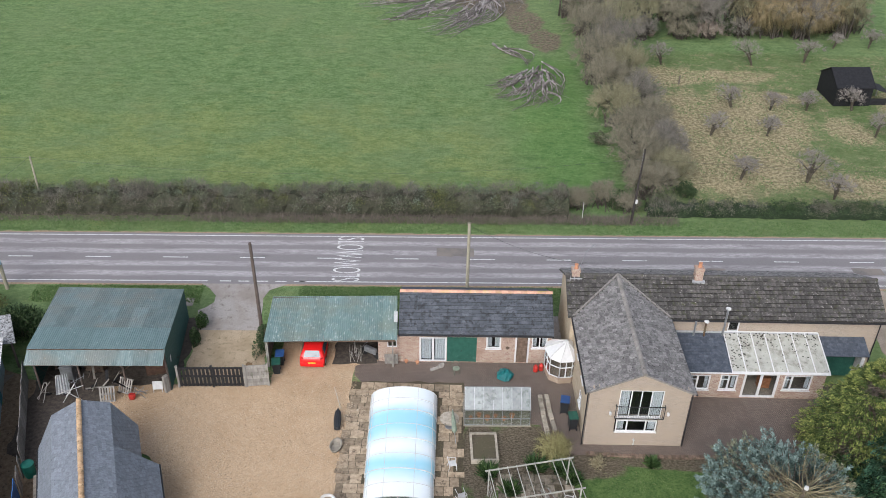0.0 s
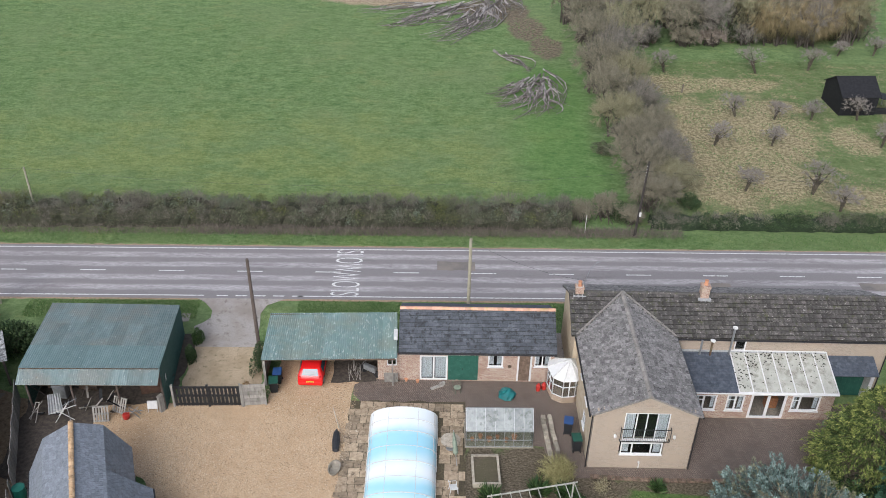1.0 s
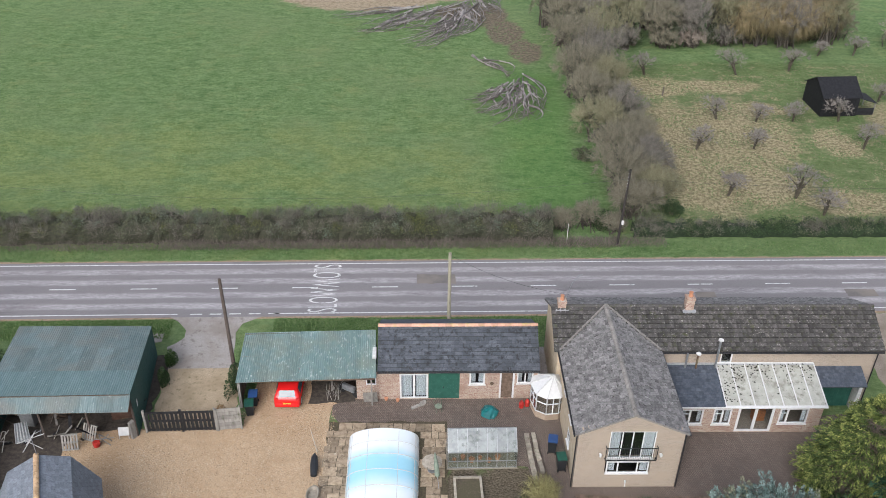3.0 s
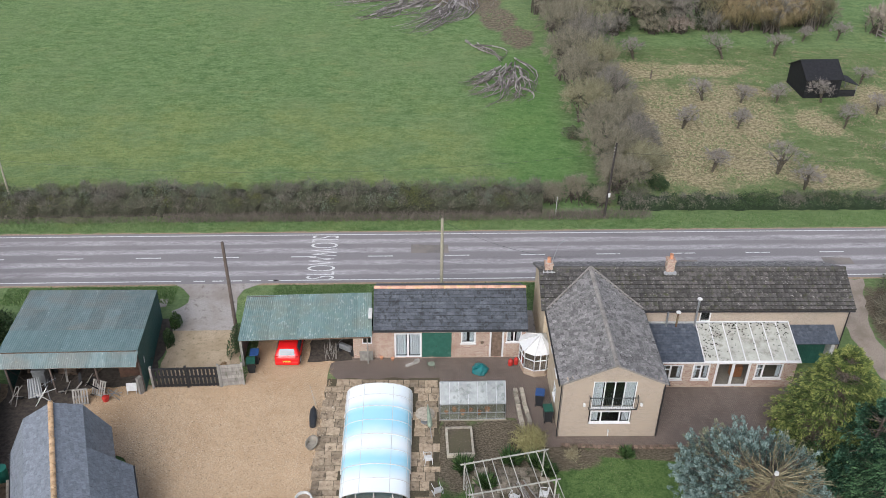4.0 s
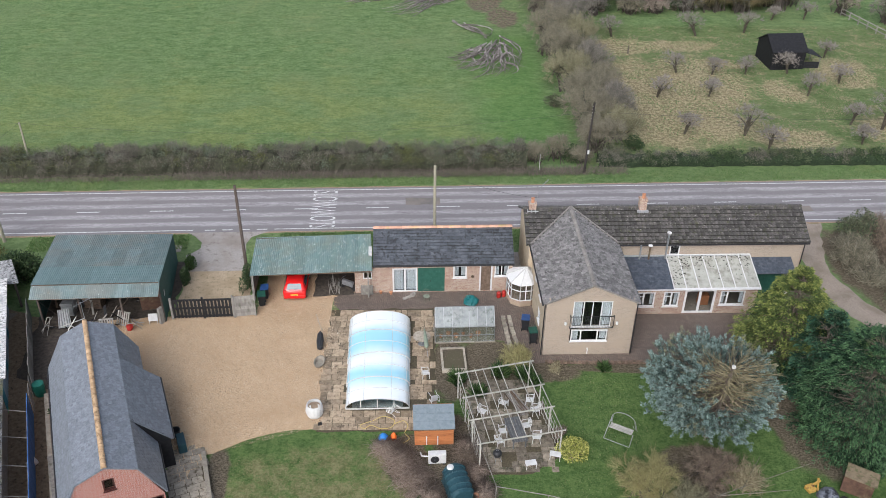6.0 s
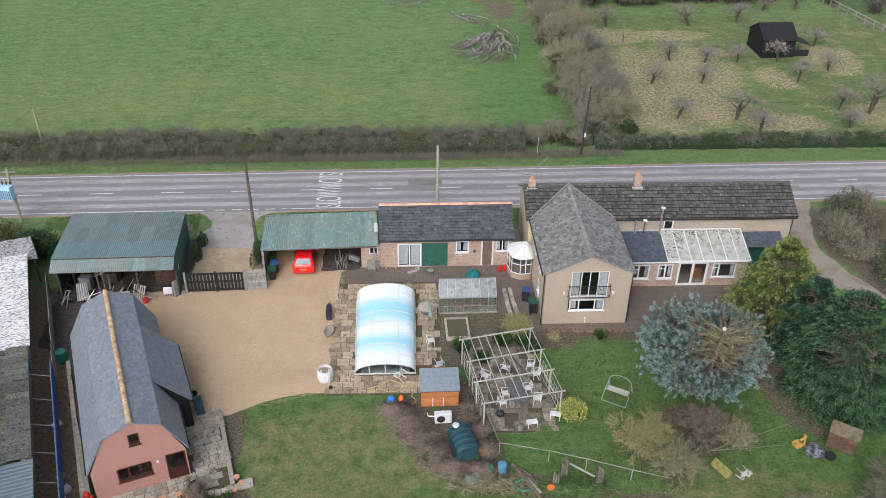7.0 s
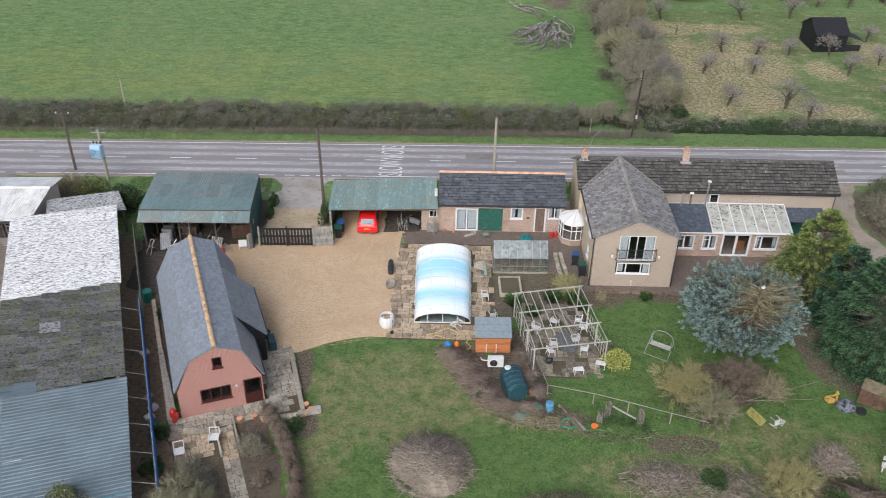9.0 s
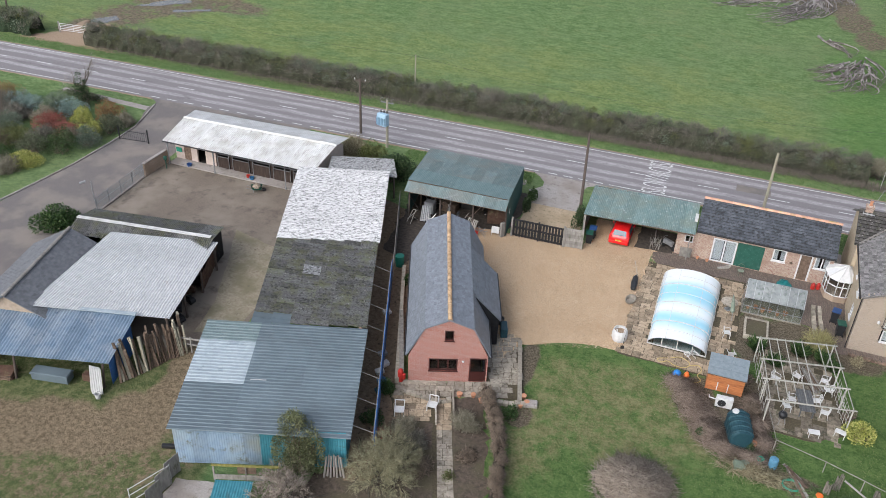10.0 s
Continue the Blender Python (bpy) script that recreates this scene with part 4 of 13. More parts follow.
def tile_plane(bm, a, b, c, d, course, width, thick, keep=None, stagger=True, rng=None, camber=0.0):
    """Overlapping tiles on a roof plane, a to b along the eave, d to c along the ridge. keep(p): which tiles are laid."""
    a, b, c, d = Vector(a), Vector(b), Vector(c), Vector(d)
    up = (b - a).cross(d - a).normalized()
    up = up if up.z > 0 else -up
    rise, run = d - a, b - a
    nr, nc = max(1, round(rise.length / course)), max(1, round(run.length / width))
    for j in range(nr):
        off = 0.5 if stagger and j % 2 else 0.0
        for i in range(nc + (1 if off else 0)):
            u0, u1 = max(0, (i - off) / nc), min(1, (i + 1 - off) / nc)
            if u1 - u0 < 1e-3:
                continue
            e = 0.012 / run.length
            v0, v1 = j / nr - (0.04 / rise.length if j else 0), (j + 1) / nr
            mid = (a.lerp(b, (u0 + u1) / 2)).lerp(d.lerp(c, (u0 + u1) / 2), (v0 + v1) / 2)
            if keep and not keep(mid):
                continue
            j1 = rng.uniform(0, 0.008) if rng else 0
            def at(u, v, h):
                return (a.lerp(b, u)).lerp(d.lerp(c, u), v) + up * h
            lo0, lo1 = at(u0 + e, v0, thick * 2 + j1), at(u1 - e, v0, thick * 2 + j1)
            hi0, hi1 = at(u0 + e, v1, thick * 0.4 + j1), at(u1 - e, v1, thick * 0.4 + j1)
            bl0, bl1 = at(u0 + e, v0, thick * 0.6), at(u1 - e, v0, thick * 0.6)
            if camber:
                um = u0 + (u1 - u0) * 0.35
                lm, hm = at(um, v0, thick * 2 + camber), at(um, v1, thick * 0.4 + camber)
                vs = [bm.verts.new(p) for p in (lo0, lm, lo1, hi1, hm, hi0, bl0, bl1)]
                for q in ((0, 1, 4, 5), (1, 2, 3, 4), (6, 7, 2, 1, 0), (6, 0, 5), (7, 3, 2)):
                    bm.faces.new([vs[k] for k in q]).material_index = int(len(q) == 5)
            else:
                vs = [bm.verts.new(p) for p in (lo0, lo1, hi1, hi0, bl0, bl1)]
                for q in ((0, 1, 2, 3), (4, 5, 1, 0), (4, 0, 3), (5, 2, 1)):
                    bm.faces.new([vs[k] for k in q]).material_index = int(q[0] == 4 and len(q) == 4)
    return bm


def plank_roof(bm, a, b, c, d, thick):
    """The solid deck below the tiles."""
    a, b, c, d = Vector(a), Vector(b), Vector(c), Vector(d)
    up = (b - a).cross(d - a).normalized()
    up = up if up.z > 0 else -up
    t = [bm.verts.new(p) for p in (a, b, c, d)]
    l = [bm.verts.new(p - up * thick) for p in (a, b, c, d)]
    bm.faces.new(t)
    bm.faces.new(l[::-1])
    for i in range(4):
        bm.faces.new((t[i], l[i], l[(i + 1) % 4], t[(i + 1) % 4]))
    return bm


def wall_run(bm, x0, x1, z0, z1, y0, y1, holes=()):
    """A wall along x, from y0 to y1 in thickness, with openings (x0, x1, z0, z1) through it."""
    xs = sorted({x0, x1, *[h[0] for h in holes], *[h[1] for h in holes]})
    for a, b in zip(xs, xs[1:]):
        if a < x0 - 1e-6 or b > x1 + 1e-6:
            continue
        spans = [(z0, z1)]
        for h in holes:
            if h[0] < b - 1e-6 and h[1] > a + 1e-6:
                spans = [s for lo, hi in spans for s in ((lo, min(hi, h[2])), (max(lo, h[3]), hi)) if s[1] - s[0] > 1e-4]
        for lo, hi in spans:
            box(bm, a, b, y0, y1, lo, hi)
    bmesh.ops.remove_doubles(bm, verts=bm.verts[:], dist=1e-5)
    return bm


def wall_side(bm, y0, y1, z0, z1, x0, x1, holes=()):
    """A wall along y; holes are (y0, y1, z0, z1)."""
    t = fresh()
    wall_run(t, y0, y1, z0, z1, x0, x1, holes)
    for f in t.faces:
        bm.faces.new([bm.verts.new((v.co.y, v.co.x, v.co.z)) for v in f.verts])
    t.free()
    return bm


def window(parent, x0, x1, z0, z1, y, lights=2, fw=0.07, name="window", frame_mat=None, transom=None, sill=True, curtain=False, split=None, turn=None, label=""):
    """A framed window in a wall that faces -y: frame, one pane a light, and a sill; turn lays it into another wall."""
    fm = frame_mat or M["white_pvc"]
    bm = fresh()
    y0, y1 = y - 0.02, y + 0.06
    outer, inner = [(x0, z0), (x1, z0), (x1, z1), (x0, z1)], [(x0 + fw, z0 + fw), (x1 - fw, z0 + fw), (x1 - fw, z1 - fw), (x0 + fw, z1 - fw)]
    of_, if_, ob_, ib_ = [[bm.verts.new((px_, yy, pz_)) for px_, pz_ in ring_] for ring_, yy in ((outer, y0), (inner, y0), (outer, y1), (inner, y1))]
    for k in range(4):
        n_ = (k + 1) % 4
        for f_ in ((of_[k], of_[n_], if_[n_], if_[k]), (ob_[n_], ob_[k], ib_[k], ib_[n_]), (of_[n_], of_[k], ob_[k], ob_[n_]), (if_[k], if_[n_], ib_[n_], ib_[k])):
            bm.faces.new(f_)
    cuts = split or [(k + 1) / lights for k in range(lights - 1)]
    xs = [x0 + fw] + [x0 + (x1 - x0) * c for c in cuts] + [x1 - fw]
    if turn is not None:
        bmesh.ops.transform(bm, matrix=turn, verts=bm.verts[:])
    w = part(name, bm, fm, parent, label)
    for x in xs[1:-1]:
        part("mullion", box(fresh(), x - fw * 0.55, x + fw * 0.55, y0 + 0.003, y1 - 0.003, z0 + fw, z1 - fw, turn), fm, w)
    for k, (a, b) in enumerate(zip(xs, xs[1:])):
        if transom and k in transom:
            zt = z0 + (z1 - z0) * 0.68
            part("transom", box(fresh(), a, b, y0 + 0.005, y1 - 0.005, zt - 0.025, zt + 0.025, turn), fm, w)
    for a, b in zip(xs, xs[1:]):
        g = fresh()
        box(g, a, b, y + 0.012, y + 0.022, z0 + fw, z1 - fw, turn)
        o = part("pane", g, M["glass"], w)
        o.visible_shadow = False
    if sill:
        s = fresh()
        box(s, x0 - 0.05, x1 + 0.05, y - 0.10, y + 0.02, z0 - 0.06, z0 - 0.002, turn)
        part("sill", s, fm, w)
    if curtain:
        cw_ = 0.22 if curtain is True else curtain
        for a, b in ((x0 + fw, x0 + fw + (x1 - x0) * cw_), (x1 - fw - (x1 - x0) * cw_, x1 - fw)):
            cbm = fresh()
            wavy(cbm, (a, y + 0.14, z0 + fw), (b, y + 0.14, z0 + fw), (b, y + 0.14, z1 - fw), (a, y + 0.14, z1 - fw), 5, 0.03, 0.01)
            if turn is not None:
                bmesh.ops.transform(cbm, matrix=turn, verts=cbm.verts[:])
            part("curtain", cbm, M["curtain"], w)
    return w


def ragged(pts, step=0.5, amp=0.12, seed=0):
    """The outline with its edges broken up."""
    r = random.Random(seed)
    out = []
    for (ax, ay), (bx, by) in zip(pts, pts[1:] + pts[:1]):
        n = max(1, int(math.hypot(bx - ax, by - ay) / step))
        for k in range(n):
            u = k / n
            j = 0 if k == 0 else amp
            out.append((ax + (bx - ax) * u + r.uniform(-j, j), ay + (by - ay) * u + r.uniform(-j, j)))
    return out


def cloud(verts, tris, name, material, parent=None, smooth=False):
    """A mesh object from arrays of places and triangles."""
    me = bpy.data.meshes.new(name)
    v, t = np.asarray(verts, np.float32).reshape(-1, 3), np.asarray(tris, np.int32).reshape(-1, 3)
    me.vertices.add(len(v))
    me.vertices.foreach_set("co", v.ravel())
    me.loops.add(len(t) * 3)
    me.loops.foreach_set("vertex_index", t.ravel())
    me.polygons.add(len(t))
    me.polygons.foreach_set("loop_start", np.arange(0, len(t) * 3, 3, dtype=np.int32))
    me.update(calc_edges=True)
    me.materials.append(material)
    ob = new(name, me)
    if parent is not None:
        ob.parent = parent
    return ob


def unit(a):
    return a / np.maximum(np.linalg.norm(a, axis=1, keepdims=True), 1e-9)


def spikes(base, way, width, rng):
    """Tapering three-sided twigs from base along way (with its length)."""
    n = len(base)
    d = unit(way)
    h = unit(np.cross(d, rng.normal(size=(n, 3))))
    k = np.cross(d, h)
    w = np.asarray(width).reshape(-1, 1)
    a = base + h * w
    b = base - h * w * 0.5 + k * w * 0.87
    c = base - h * w * 0.5 - k * w * 0.87
    v = np.stack([a, b, c, base + way], 1).reshape(-1, 3)
    i = np.arange(n)[:, None] * 4
    t = np.concatenate([i + np.array([[0, 1, 3]]), i + np.array([[1, 2, 3]]), i + np.array([[2, 0, 3]])], 1)
    return v, t.reshape(-1, 3)


def leaves(base, way, width, rng):
    """Folded four-cornered leaves from base along way."""
    n = len(base)
    d = unit(way)
    h = unit(np.cross(d, rng.normal(size=(n, 3))))
    k = np.cross(d, h)
    w = np.asarray(width).reshape(-1, 1)
    mid = base + way * 0.5
    v = np.stack([base, mid + h * w + k * w * 0.3, base + way, mid - h * w + k * w * 0.3], 1).reshape(-1, 3)
    i = np.arange(n)[:, None] * 4
    t = np.concatenate([i + np.array([[0, 1, 2]]), i + np.array([[0, 2, 3]])], 1)
    return v, t.reshape(-1, 3)


def frusta(p, q, r0, r1, n=5):
    """Tapered limbs from p to q."""
    m = len(p)
    d = unit(q - p)
    ref = np.where(np.abs(d[:, 2:3]) < 0.9, np.array([[0, 0, 1.0]]), np.array([[1.0, 0, 0]]))
    s = unit(np.cross(d, ref))
    t = np.cross(d, s)
    ang = np.arange(n) * math.tau / n
    ring = s[:, None, :] * np.cos(ang)[None, :, None] + t[:, None, :] * np.sin(ang)[None, :, None]
    a = p[:, None, :] + ring * np.asarray(r0).reshape(-1, 1, 1)
    b = q[:, None, :] + ring * np.asarray(r1).reshape(-1, 1, 1)
    v = np.concatenate([a, b], 1).reshape(-1, 3)
    base = np.arange(m)[:, None, None] * (2 * n)
    k = np.arange(n)
    k2 = (k + 1) % n
    f = np.concatenate([np.stack([k, k2, k2 + n], 1), np.stack([k, k2 + n, k + n], 1)], 0)[None]
    return v, (base + f).reshape(-1, 3)


def merge(*sets):
    vs, ts, o = [], [], 0
    for v, t in sets:
        vs.append(v)
        ts.append(t + o)
        o += len(v)
    return np.concatenate(vs), np.concatenate(ts)

# ---- the ground, the road and all that lies flat ----
ROAD_Y, ROAD_TURN = 61.5, 2.15


def bend(x):
    return -0.0002 * (min(0.0, x + 25)) ** 2


gbm = fresh()
ring = [-1500, -700, -300, -150, -100, -60, -30, 0, 30, 60, 100, 150, 300, 700, 1500]
grid = [[gbm.verts.new((x, y, -0.02)) for x in ring] for y in ring]
for r0, r1 in zip(grid, grid[1:]):
    for i in range(len(ring) - 1):
        gbm.faces.new((r0[i], r0[i + 1], r1[i + 1], r1[i]))
tagged(part("ground", gbm, M["grass"]), "green winter grassland with yellowed and muddy patches", "ground", kind="structure")


def strip(bm, x0, x1, y0, y1, z0, z1, step=4.0, jag=0.0, seed=0):
    """A strip along the road, following its bend."""
    r = random.Random(seed)
    n = max(1, int((x1 - x0) / step))
    prev = None
    for k in range(n + 1):
        x = x0 + (x1 - x0) * k / n
        b = bend(x)
        j0, j1 = (r.uniform(-jag, jag), r.uniform(-jag, jag)) if jag else (0, 0)
        c = [bm.verts.new(p) for p in ((x, y0 + b + j0, z0), (x, y0 + b + j0, z1), (x, y1 + b + j1, z1), (x, y1 + b + j1, z0))]
        if prev:
            for i in range(3):
                bm.faces.new((prev[i], c[i], c[i + 1], prev[i + 1]))
        prev = c
    return bm


def roadside(name, bm, material, label="", category="", kind="structure"):
    ob = part(name, bm, material)
    ob.matrix_basis = pose(0, ROAD_Y, 0, 0, 0, ROAD_TURN)
    return tagged(ob, label, category, kind=kind)


roadside("verge_soil", strip(fresh(), -320, 320, -4.0, 3.98, -0.05, -0.004, 0.6, 0.07, 3), M["verge_dirt"], "bare brown earth along both edges of the road", "verge")
road = roadside("road", strip(fresh(), -400, 400, -3.78, 3.78, -0.05, 0.012), M["road"], "grey asphalt two-lane road with paler wheel tracks", "road")
lines = thing("road_markings", (0, ROAD_Y, 0), ROAD_TURN, "worn white edge lines, dashes and lettering on the asphalt", "road marking", kind="structure")


def stripe(x0, x1, y0, y1, name):
    part(name, strip(fresh(), x0, x1, y0, y1, 0.006, 0.018), M["line"], lines)


stripe(-300, 300, 3.36, 3.47, "edge_line")
stripe(-300, -66.5, -3.47, -3.36, "edge_line")
stripe(-43.5, -20.6, -3.47, -3.36, "edge_line")
stripe(-13.2, 300, -3.47, -3.36, "edge_line")
for k in range(5):
    stripe(-19.6 + k * 1.5, -18.7 + k * 1.5, -3.47, -3.36, "short_dash")
for k in range(10):
    stripe(-65.3 + k * 2.2, -64.1 + k * 2.2, -3.47, -3.36, "short_dash")
for k in range(-24, 25):
    stripe(-18.6 + k * 6.48, -16.5 + k * 6.48, -0.06, 0.05, "centre_dash")
for word, at, turn in (("SLOW", (-8.3, -3.32), 90), ("SLOW", (-10.6, 3.3), -90)):
    cu = bpy.data.curves.new("lettering", "FONT")
    cu.body = word
    cu.size = 1.0
    cu.extrude = 0.002
    cu.offset = -0.012
    ob = new("lettering", cu)
    bpy.context.view_layer.update()
    me = bpy.data.meshes.new_from_object(ob.evaluated_get(bpy.context.evaluated_depsgraph_get()))
    bpy.data.objects.remove(ob)
    me.materials.clear()
    me.materials.append(M["line"])
    wide = max(v.co.x for v in me.vertices)
    tall = max(v.co.y for v in me.vertices)
    me.transform(Matrix.Diagonal((3.25 / wide, 2.3 / tall, 1, 1)))
    piece("lettering", me, pose(at[0], at[1], 0.019, 0, 0, turn), lines)

# a darker repair patch, a manhole and seams
for x0, x1, y0, y1 in ((-2.0, 1.2, 0.4, 1.7), (20.6, 22.2, -2.3, -1.1), (33.0, 35.5, -1.9, -0.9)):
    roadside("road_patch", strip(fresh(), x0, x1, y0, y1, 0.0, 0.016, 0.4, 0.06, 5), M["tarmac"], "darker tarmac repair patch in the road", "road patch")


def lay(name, pts, material, z, label, category, step=0.6, amp=0.12, seed=1, kind="structure"):
    ob = part(name, slab(fresh(), ragged(pts, step, amp, seed), -0.05, z), material)
    return tagged(ob, label, category, kind=kind)


# concrete apron and sandy drive through the gate
lay("apron", [(-21.2, 57.4), (-20.8, 56.9), (-20.1, 56.4), (-19.3, 55.4), (-19.2, 54.5), (-19.7, 53.8), (-20.2, 53.4), (-19.9, 52.6), (-19.5, 51.0), (-14.9, 51.2), (-15.3, 54.1), (-15.5, 55.2), (-15.2, 56.3), (-14.5, 56.8), (-13.6, 57.4), (-13.6, 58.0), (-21.0, 57.9)], M["pale_concrete"], 0.0105, "worn pale concrete apron between the road and the gate", "drive", 0.8, 0.05)
lay("drive", [(-19.5, 51.2), (-19.2, 44.6), (-13.6, 44.9), (-14.2, 51.3)], M["sandy"], 0.008, "sandy gravel drive behind the black gate", "drive", 0.5, 0.12)
lay("gravel_yard", [(-20.5, 45.0), (-13.0, 45.4), (-12.9, 51.0), (-4.6, 51.0), (-5.8, 48.1), (-7.3, 47.5), (-7.4, 46.2), (-7.1, 40.0), (-6.8, 33.1), (-8.6, 33.2), (-10.2, 32.8), (-12.0, 32.0), (-13.9, 31.0),
                    (-14.6, 28.6), (-15.4, 28.9), (-19.0, 38.0), (-21.0, 39.5), (-24.0, 41.5), (-24.0, 44.5)], M["gravel"], 0.014, "golden gravel yard in front of the sheds", "yard", 0.5, 0.1)
lay("shed_floor_soil", [(-30.2, 52.5), (-19.6, 52.5), (-19.6, 45.0), (-22.0, 41.8), (-24.5, 40.0), (-25.8, 37.0), (-28.3, 38.2)], M["dark_earth"], 0.004, "bare dirt floor in and around the green shed", "floor", 0.6, 0.2)
lay("lean_floor", [(-9.0, 47.6), (-5.8, 47.9), (-5.8, 51.3), (-9.0, 51.3)], M["dark_earth"], 0.02, "dark earth floor at the end of the carport", "floor", 0.5, 0.1)
lay("block_paving", [(-7.3, 46.6), (-7.3, 47.7), (-5.9, 48.4), (6.5, 48.6), (8.4, 48.6), (8.4, 40.9), (14.4, 41.2), (14.8, 45.6), (29.0, 47.5), (31.0, 46.5), (30.5, 42.0), (26.0, 39.8), (15.5, 39.7), (6.2, 39.7), (5.6, 42.2), (0.5, 42.6), (0.4, 45.4), (-6.5, 45.6)],
    M["paving"], 0.010, "brown block-paved courtyard, dirty and mossy", "paving", 0.8, 0.06)
lay("side_drive", [(31.9, 58.6), (35.4, 58.8), (34.0, 55.0), (33.2, 51.0), (34.2, 47.5), (36.4, 43.0), (39.5, 38.0), (46, 28), (44, 26.8), (37.6, 36.6), (34.2, 42.4), (31.8, 46.6), (31.4, 51.0)], M["drive_gravel"], 0.006, "narrow grey gravelly side drive beside the house", "drive", 0.7, 0.14)
lay("parking_gravel", [(30.3, 33.6), (31.6, 37.4), (36.5, 34.6), (44.0, 26.0), (40.0, 22.0), (34.6, 26.0), (30.6, 31.6)], M["gravel"], 0.005, "patch of golden gravel beside the cypress", "drive", 0.6, 0.05)
lay("patio_bed", [(-7.4, 45.9), (0.5, 46.1), (0.5, 33.0), (-7.2, 33.0)], M["joint_soil"], 0.012, "dark mossy joints under the flagstones", "patio", 0.6, 0.1)
lay("pergola_floor_bed", [(2.6, 37.0), (7.3, 37.6), (8.4, 31.0), (6.4, 29.4), (3.6, 29.3), (2.7, 33.0)], M["joint_soil"], 0.010, "mossy ground under the pergola slabs", "patio", 0.5, 0.12)
lay("path_bed", [(-20.9, 23.3), (-15.0, 26.0), (-15.7, 30.0), (-14.1, 30.8), (-11.8, 25.5), (-13.6, 24.9), (-16.4, 24.0), (-15.5, 21.4), (-13.0, 15.4), (-12.0, 12.6), (-13.1, 12.2), (-14.3, 15.2), (-16.6, 21.0), (-19.0, 20.2), (-20.2, 22.2)], M["joint_soil"], 0.006, "earth joints under the garden path slabs", "path", 0.6, 0.08)
lay("garden_bed", [(-16.5, 23.8), (-14.6, 24.5), (-12.6, 20.4), (-11.3, 16.0), (-11.0, 10.0), (-23.0, 7.0), (-22.0, 12.0), (-20.6, 16.0), (-20.2, 19.0), (-19.0, 20.3), (-16.7, 21.1)], M["soil"], 0.002, "dark garden bed with dead plants", "border", 0.5, 0.3)
lay("gap_soil", [(-31.9, 46.0), (-28.8, 44.8), (-26.2, 38.5), (-24.7, 36.4), (-20.2, 23.8), (-17.0, 15.4), (-19.7, 14.4), (-23.7, 24.8)], M["passage"], 0.003, "brown earth passage between the sheds", "path", 0.5, 0.12)
# stable yard and its drive
lay("stable_yard", [(-54.4, 43.6), (-31.0, 45.5), (-33.5, 36.0), (-33.0, 23.0), (-37.0, 19.4), (-41.5, 21.0), (-41.0, 33.0), (-53.2, 32.0)], M["yard_concrete"], 0.008, "stained brown concrete stable yard", "yard", 0.8, 0.08)
lay("stable_drive", [(-63.4, 54.2), (-63.4, 52.6), (-61.6, 48.4), (-61.3, 43.0), (-61.4, 39.0), (-62.2, 31.0), (-63.5, 20.0), (-52.9, 20.0), (-52.9, 32.5), (-54.2, 43.6), (-54.4, 47.0), (-56.5, 52.8), (-45, 54.9), (-45, 56.4), (-66, 55.8)], M["tarmac"], 0.006, "dark tarmac drive curving in from the road", "drive", 0.7, 0.05)
lay("beige_strip", [(-41.0, 35.6), (-35.9, 34.4), (-33.5, 27.2), (-33.4, 23.8), (-36.0, 22.4), (-36.7, 26.2), (-38.9, 31.2)], M["beige_concrete"], 0.014, "beige concrete strip along the sheds", "yard", 0.8, 0.06)
lay("verge_path", [(-63.4, 53.0), (-75.0, 53.2), (-75.0, 52.3), (-63.0, 52.1)], M["pale_concrete"], 0.004, "narrow concrete footpath in the grass verge", "path", 0.8, 0.04)
lay("field_gateway", [(-92, 63.4), (-77, 64.0), (-79.5, 65.8), (-83.5, 67.5), (-83.0, 72.0), (-88.5, 72.0), (-88.5, 67.0)], M["verge_dirt"], 0.004, "muddy field gateway beside the road", "gateway", 0.8, 0.3)
lay("verge_walk", [(-31.5, 54.6), (-20.8, 55.0), (-20.8, 54.0), (-31.5, 53.6)], M["pale_concrete"], 0.003, "overgrown strip of concrete behind the verge", "path", 0.7, 0.15)


def flagged(owner, x0, x1, y0, y1, size, seed, material, z, inside=None, turn=0.0, org=(0, 0)):
    """Riven slabs of mixed sizes in rough courses, each a piece."""
    r = random.Random(seed)
    shapes = {}
    y = y0
    while y < y1:
        h = r.choice((0.45, 0.6, 0.6, 0.75)) * size
        x = x0 - r.uniform(0, 0.3)
        while x < x1:
            w = r.choice((0.45, 0.6, 0.75, 0.9)) * size
            c, s = math.cos(radians(turn)), math.sin(radians(turn))
            px, py = org[0] + (x + w / 2) * c - (y + h / 2) * s, org[1] + (x + w / 2) * s + (y + h / 2) * c
            if (inside is None or inside(px, py)) and r.random() > 0.02:
                key = (round(w, 3), round(h, 3))
                if key not in shapes:
                    b = fresh()
                    box(b, -w / 2 + 0.016, w / 2 - 0.016, -h / 2 + 0.016, h / 2 - 0.016, -0.03, 0.0)
                    shapes[key] = mesh_of(b, "flagstone", material)
                piece("flagstone", shapes[key], pose(px, py, z + r.uniform(0.006, 0.02), r.uniform(-0.5, 0.5), r.uniform(-0.5, 0.5), turn + r.uniform(-1, 1)), owner)
            x += w
        y += h


patio = thing("patio", (0, 0, 0), 0, "uneven brown flagstone patio round the pool cover", "patio", kind="structure")
path_slabs = thing("garden_path", (0, 0, 0), 0, "pale stone slab path round the brick barn", "path", kind="structure")
pergola_slabs = thing("pergola_patio", (0, 0, 0), 0, "mossy paving slabs under the pergola", "patio", kind="structure")

